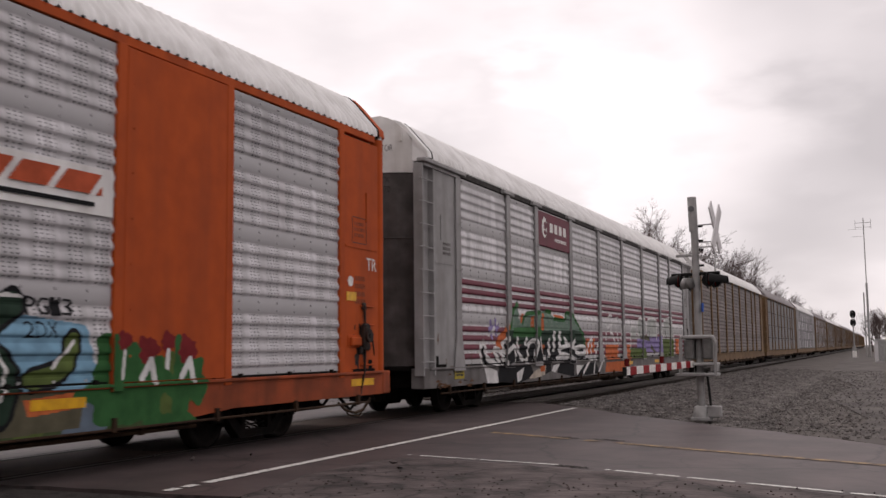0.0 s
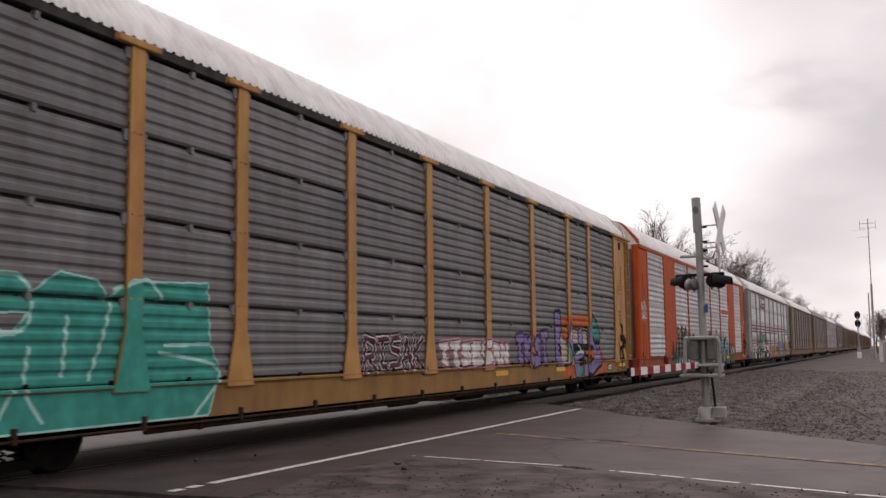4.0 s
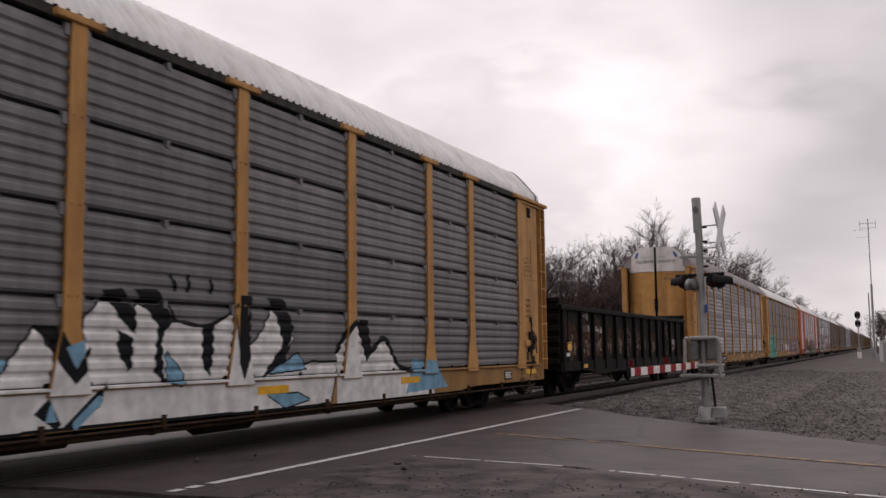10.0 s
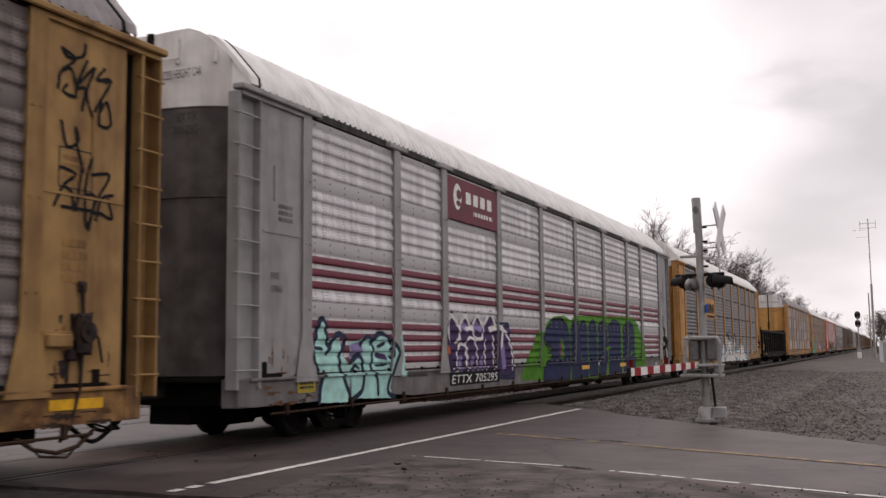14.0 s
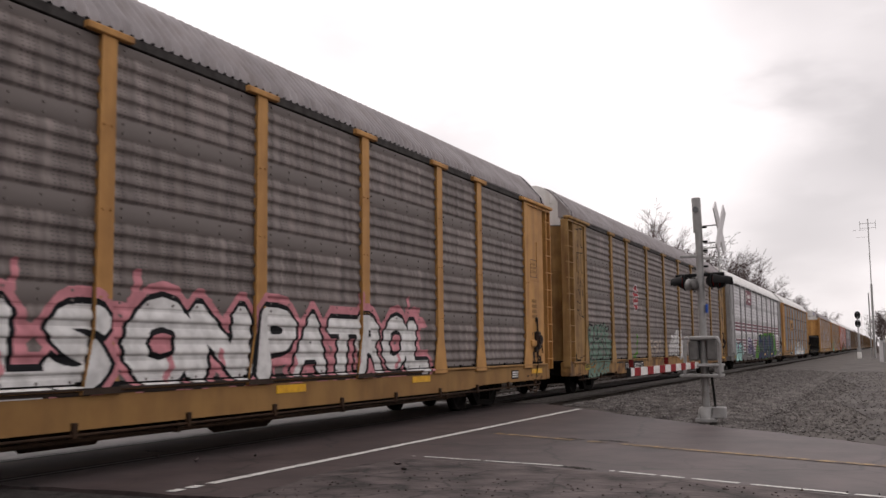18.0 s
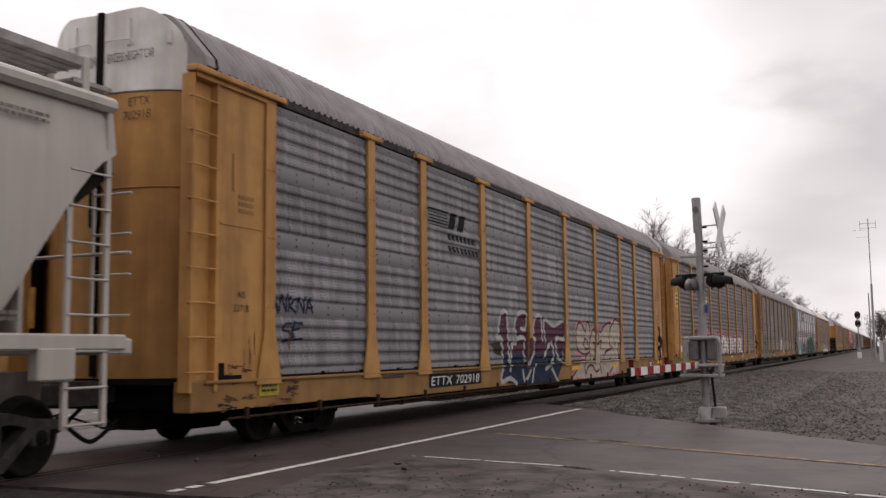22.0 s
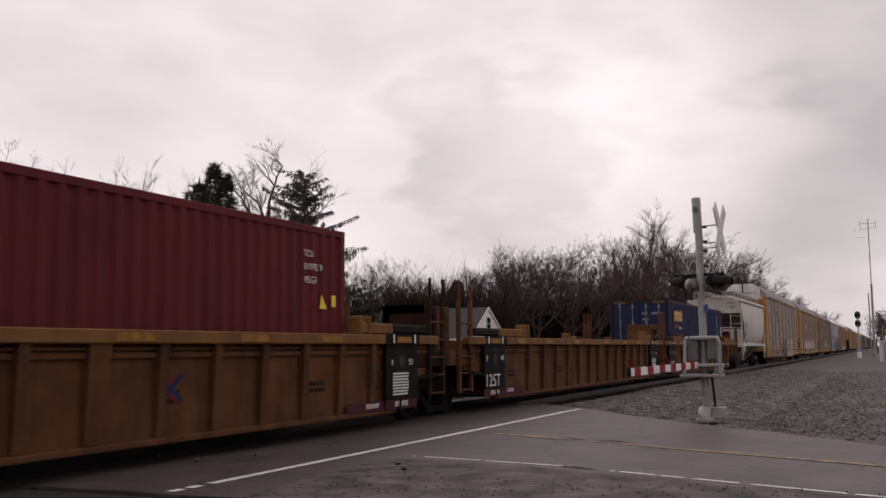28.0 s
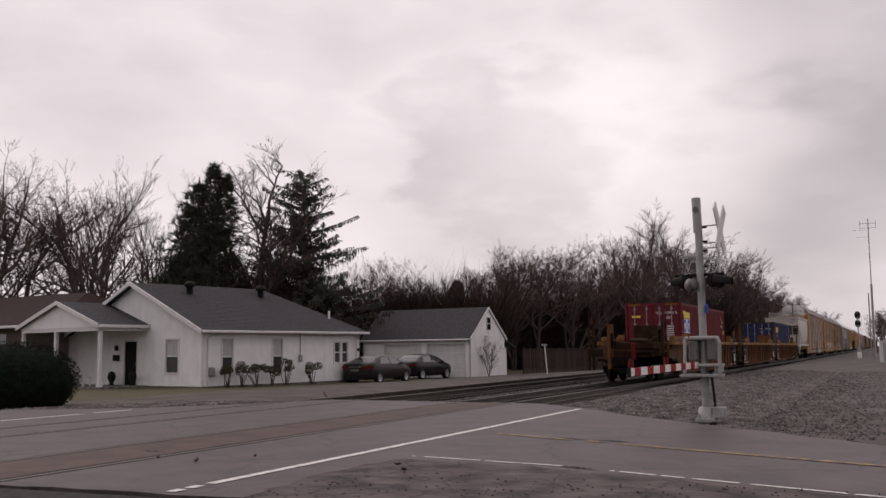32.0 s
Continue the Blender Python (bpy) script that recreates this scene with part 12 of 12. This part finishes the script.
def trees():
    kinds = {"tall": bare_tree(11, 14, 0.7, 2, 0.14), "slim": bare_tree(12, 14, 0.5, 3, 0.12, 0.85), "wide": bare_tree(13, 14, 0.9, 2, 0.16, 1.1), "crooked": bare_tree(29, 14, 0.8, 2, 0.24), "bushy": bare_tree(15, 10, 0.62, 3, 0.12, 0.95), "round": bare_tree(16, 10, 0.85, 2, 0.13, 1.1)}
    base = {k: max(v.co.z for v in b.vertices) for k, (a, b) in kinds.items()}
    made = {}

    def plant(kind, x, y, h, turn, label="leafless tree with fine grey twigs", mat="bark"):
        s = 1.13 * h / base[kind]
        m = pose(x, y, land(x, y) if x > -60 else -0.4, 0, 0, turn) @ Matrix.Scale(s, 4)
        t = thing("tree", label, "tree", "trees behind the houses", at=m)
        part("trunk", kinds[kind][0], M[mat], t)
        part("crown", kinds[kind][1], M[mat], t)
    for k, x, y, h, a in (("wide", -47.5, 50.6, 15.2, 20), ("round", -44.5, 55.0, 13.5, 200), ("slim", -39.5, 51.7, 13.9, 70), ("slim", -35.0, 51.8, 12.0, 250),
                          ("crooked", -27.2, 51.2, 13.4, 160), ("tall", -31, 60, 10, 80), ("bushy", -29.9, 75.3, 9.3, 0), ("bushy", -27.5, 77, 7.8, 50), ("round", -33.3, 90.4, 8.2, 0), ("round", -31, 93, 7.5, 99),
                          ("bushy", -28.5, 92.2, 9.2, 40), ("bushy", -18.4, 75.6, 9.6, 90), ("round", -16.5, 77, 9.9, 10), ("bushy", -14.8, 80, 9.5, 170), ("slim", -14.0, 85.4, 10.6, 33), ("wide", -10.6, 83.5, 12.4, 77),
                          ("tall", -8.7, 95.3, 13.0, 5), ("round", -9.6, 90, 10.5, 60), ("bushy", -7.4, 101, 11.0, 150), ("round", -6.2, 107.6, 11.0, 222), ("slim", -4.1, 114, 11.4, 15), ("bushy", -7.0, 125, 10.2, 44),
                          ("round", -7.3, 150, 9.0, 12), ("bushy", -6.3, 179, 10.2, 100), ("round", -8, 200, 10.5, 190), ("bushy", -8, 240, 10, 9), ("round", -5.5, 279, 9.6, 20), ("tall", -6.5, 330, 12, 0),
                          ("bushy", -13, 92, 9.2, 15), ("round", -17.5, 84, 9.6, 145), ("tall", -12.4, 88, 11.5, 245), ("bushy", -11.3, 93, 11.5, 75), ("round", -8.9, 99, 12.0, 35), ("bushy", -20.4, 79, 8.6, 275), ("tall", -7.0, 112, 11.4, 95), ("bushy", -19.2, 72.5, 8.2, 305), ("wide", -52, 53, 15, 120), ("round", -20.5, 83, 9.2, 115), ("bushy", -23, 88, 8.0, 75), ("tall", -50, 62, 14, 200), ("round", -53, 58, 14, 30), ("bushy", -13.5, 100, 10.5, 305)):
        plant(k, x, y, h, a, mat="bark")
    rng = random.Random(71)
    for i in range(16):
        u = (i + rng.random()) / 16
        plant(("bushy", "round")[i % 2], -19 + 13.5 * u + rng.uniform(-1, 1), 88 + 26 * u + rng.uniform(-3, 6), rng.uniform(7.2, 9.8), rng.uniform(0, 360))
    for i in range(6):
        plant("bushy", -27 + 1.3 * i, 68 + rng.uniform(-3, 4), rng.uniform(5.6, 7.6), rng.uniform(0, 360))
    for i in range(9):
        plant(("round", "bushy")[i % 2], 7.6 + 0.9 * i + 0.5 * math.sin(i * 3), 205 + 9 * math.sin(i * 2.2) + 3 * i, 7.0 + 0.8 * math.sin(i), i * 47, "far leafless tree beyond the lot")
    for i in range(12):
        plant(("round", "bushy")[i % 2], -8.6 - 2.6 * ((i * 0.37) % 1.0), 150 + 9.5 * i, 10.6 + 1.2 * math.sin(i * 1.7), i * 61, "far leafless tree beside the railway")
    for (sd_, h, r, kd), x, y, lab in (((1, 13.5, 5.8, "cedar"), -31.0, 51.5, "dense dark green evergreen tree"), ((2, 13.6, 6.6, "spruce"), -25.8, 55.9, "spruce with drooping dark branches"), ((3, 8.3, 2.4, "cedar"), -30.6, 91.5, "small dark evergreen tree")):
        a, b = conifer(sd_, h, r, kd)
        t = thing("evergreen_tree", lab, "tree", "evergreen trees", at=Matrix.Translation((x, y, -0.4)))
        part("trunk", a, M["bark"], t)
        part("crown", b, M["needle"], t)
    # tangled undergrowth along the foot of the woods
    rng = random.Random(5)
    vs, fs = [], []
    for i in range(150000):
        k = rng.random()
        if k < 0.2:
            x, y = (-37 + 11.5 * rng.random(), 52 + 8 * rng.random()) if k < 0.13 else (-31 + 15 * rng.random(), 64 + 4 * rng.random())
        elif k < 0.72:
            u = rng.random()
            x, y = -21 + 14.5 * u + rng.uniform(-1.5, 1.5), 78 + 26 * u + rng.uniform(-3, 3)
        elif k < 0.88:
            u = rng.random()
            x, y = -56 + 34 * u, 58 + 14 * u + rng.uniform(-2, 2)
        else:
            u = rng.random() ** 1.5
            x, y = -7 + rng.uniform(-2, 1), 104 + 260 * u
        h = rng.uniform(0.7, 4.0) * (1 if rng.random() < 0.9 else 1.25)
        h *= 1.15 if k < 0.2 else 1.0
        z0 = -0.4 + rng.random() * h * 0.4 + (3.2 * rng.random() ** 1.5 if k < 0.13 else 2.2 * rng.random() ** 1.5 if k < 0.72 else 0.0)
        lx, ly = rng.gauss(0, 0.42) * h, rng.gauss(0, 0.42) * h
        w = 0.018 + 0.034 * rng.random()
        o = len(vs)
        a = rng.uniform(0, 6.28)
        c, s = w * math.cos(a), w * math.sin(a)
        vs += [(x + c, y + s, z0), (x - c, y - s, z0), (x - s, y + c, z0), (x + lx, y + ly, z0 + h)]
        fs += [(o, o + 1, o + 3), (o + 1, o + 2, o + 3), (o + 2, o, o + 3)]
    me = bpy.data.meshes.new("undergrowth")
    me.from_pydata(vs, [], fs)
    tagged(part("undergrowth", me, M["brush"], None), "tangled brown undergrowth at the foot of the trees", "undergrowth", kind="stuff")
    # far woods behind all, a rough wall of twigs
    vs, fs = [], []
    for i in range(16000):
        a = rng.uniform(-0.95, 0.35)
        d = rng.uniform(230, 330)
        x, y = 9 + d * math.sin(a), d * math.cos(a)
        if -10 < x < 40 and y < 420:
            continue
        h = rng.uniform(3, 8.5)
        w = rng.uniform(0.06, 0.16)
        o = len(vs)
        vs += [(x - w, y, rng.uniform(-0.4, 3)), (x + w, y, -0.4), (x + rng.gauss(0, 0.9), y, h)]
        fs.append((o, o + 1, o + 2))
    me = bpy.data.meshes.new("far_woods")
    me.from_pydata(vs, [], fs)
    tagged(part("far_woods", me, M["brush"], None), "bare brown woods in the distance", "woods", kind="stuff")


def low_sky_blocker():
    """An unseen dark wall round the side behind the eye, added to block low skylight."""
    rng = random.Random(12)
    top, foot = [], []
    n = 90
    for i in range(n + 1):
        a = radians(-8 + 205 * i / n)
        r = 62 + 6 * math.sin(i * 0.7)
        x, y = 9 + r * math.cos(a + math.pi * 1.25), r * math.sin(a + math.pi * 1.25)
        foot.append((x, y, -0.6))
        top.append((x, y, 9.5 + 2.2 * math.sin(i * 0.9) + rng.uniform(-1.2, 1.2)))
    setting("backdrop", G().sheet([foot, top]), M["brush"], "unseen dark wall behind the eye that cuts low skylight", "backdrop")


def leaf_ball(g, c, rx, ry, rz, n, size, rng):
    for i in range(n):
        u, a = rng.uniform(-0.75, 1), rng.uniform(0, 6.283)
        s = math.sqrt(max(0, 1 - u * u))
        k = rng.uniform(0.82, 1.03)
        p = Vector((c[0] + rx * s * math.cos(a) * k, c[1] + ry * s * math.sin(a) * k, c[2] + rz * u * k))
        n_ = Vector((s * math.cos(a), s * math.sin(a), u + 0.3)).normalized()
        t = n_.orthogonal().normalized()
        t.rotate(Matrix.Rotation(rng.uniform(0, 6.28), 3, n_))
        b = n_.cross(t)
        z = size * rng.uniform(0.6, 1.3)
        g.add([p - t * z * 0.5, p + b * z * 0.35 + n_ * z * 0.3, p + t * z + n_ * z * 0.45, p - b * z * 0.35 + n_ * z * 0.3], [(0, 1, 2, 3)])


def bushes():
    rng = random.Random(7)
    b = thing("round_bush", "large clipped dark evergreen bush", "bush", at=Matrix.Translation((-14.25, 21.5, -0.30)))
    g = G()
    leaf_ball(g, (0, 0, 0.85), 1.88, 1.85, 1.12, 15000, 0.06, rng)
    part("leaves", g, M["leaf"], b)
    core = G().lathe([(0.0, 1.35), (0.4, 1.62), (0.85, 1.72), (1.35, 1.5), (1.65, 1.0), (1.82, 0.4), (1.86, 0.01)], 28, "z")
    part("twig_core", core, M["leaf"], b)
    u, v = Vector((0.208, 0.978, 0)), Vector((0.978, -0.208, 0))
    for a, h, r in ((0.8, 1.15, 0.34), (1.65, 1.1, 0.42), (2.6, 1.05, 0.34), (3.55, 1.0, 0.36), (4.5, 1.25, 0.34), (6.2, 1.0, 0.42)):
        p = Vector((-18.74, 36.15, -0.3)) + u * a + v * 0.75
        s = thing("shrub", "small pruned shrub with bare stems by the wall", "shrub", "shrubs along the house", at=Matrix.Translation(p))
        g = G()
        for k in range(7):
            q = Vector((rng.gauss(0, 0.16), rng.gauss(0, 0.16), h * rng.uniform(0.5, 0.85)))
            g.tube((rng.gauss(0, 0.04), rng.gauss(0, 0.04), 0), q, 0.022, 4, 0.012)
        part("stems", g, M["bark"], s)
        g = G()
        for k in range(6):
            leaf_ball(g, (rng.gauss(0, r * 0.45), rng.gauss(0, r * 0.45), h * rng.uniform(0.6, 0.95)), r * 0.5, r * 0.5, r * 0.45, 110, 0.06, rng)
        part("leaves", g, M["leaf_dull"], s)
    s = thing("bare_shrub", "leafless shrub against the garage gable", "shrub", at=Matrix.Translation((-13.3, 57.2, -0.4)) @ Matrix.Scale(0.24, 4))
    a, c = bare_tree(41, 10, 0.8, 3, 0.12, 0.8)
    part("stem_cluster", a, M["bark_pale"], s)
    part("twigs", c, M["bark_pale"], s)
    # board fence beyond the garage
    f = thing("board_fence", "dark weathered board fence behind the track", "fence", at=Matrix.Translation((-12.9, 62.5, -0.4)))
    me = G().box(-0.07, 0.07, -0.012, 0.012, 0, 1.75, 0.004).mesh("board")
    for k in range(90):
        part("board", me, M["fence"], f, at=pose(0.062 * k, 0.19 * k, 0.03 * math.sin(k * 1.9), 0, 0, 72))
    for k in range(8):
        part("fence_post", G().box(0.78 * k - 0.05, 0.78 * k + 0.05, 2.38 * k - 0.05, 2.38 * k + 0.05, 0, 1.8), M["fence"], f)
    p = thing("marker_post", "slim white trackside post", "post", at=Matrix.Translation((-10.6, 60.5, -0.35)))
    part("post", G().tube((0, 0, 0), (-0.15, 0, 1.9), 0.045, 8), M["trim"], p)
    part("post_cap", G().box(-0.35, 0.0, -0.08, 0.08, 1.85, 1.97, 0.02), M["galv"], p)
    p = thing("tie_pile", "bent scrap rail end beside the far track", "scrap", at=Matrix.Translation((-5.1, 24.4, -0.2)))
    part("scrap_rail", G().path([(0, 0, 0.1), (-0.25, 0.1, 0.17), (-0.42, 0.2, 0.34)], 0.04), M["rail_top"], p)


ground()
road_lines()
tracks()
all_stones()
crossing_signal()
far_right()
house()
garage()
sedan("dark grey sedan parked on the gravel drive", M["car_grey"], pose(-15.7, 47.2, -0.38, 0, 0, -2) @ Matrix.Scale(1.0, 4))
sedan("black sedan parked before the garage", M["car_black"], pose(-15.9, 53.0, -0.38, 0, 0, -5) @ Matrix.Scale(1.0, 4))
trees()
low_sky_blocker()
bushes()
motions()
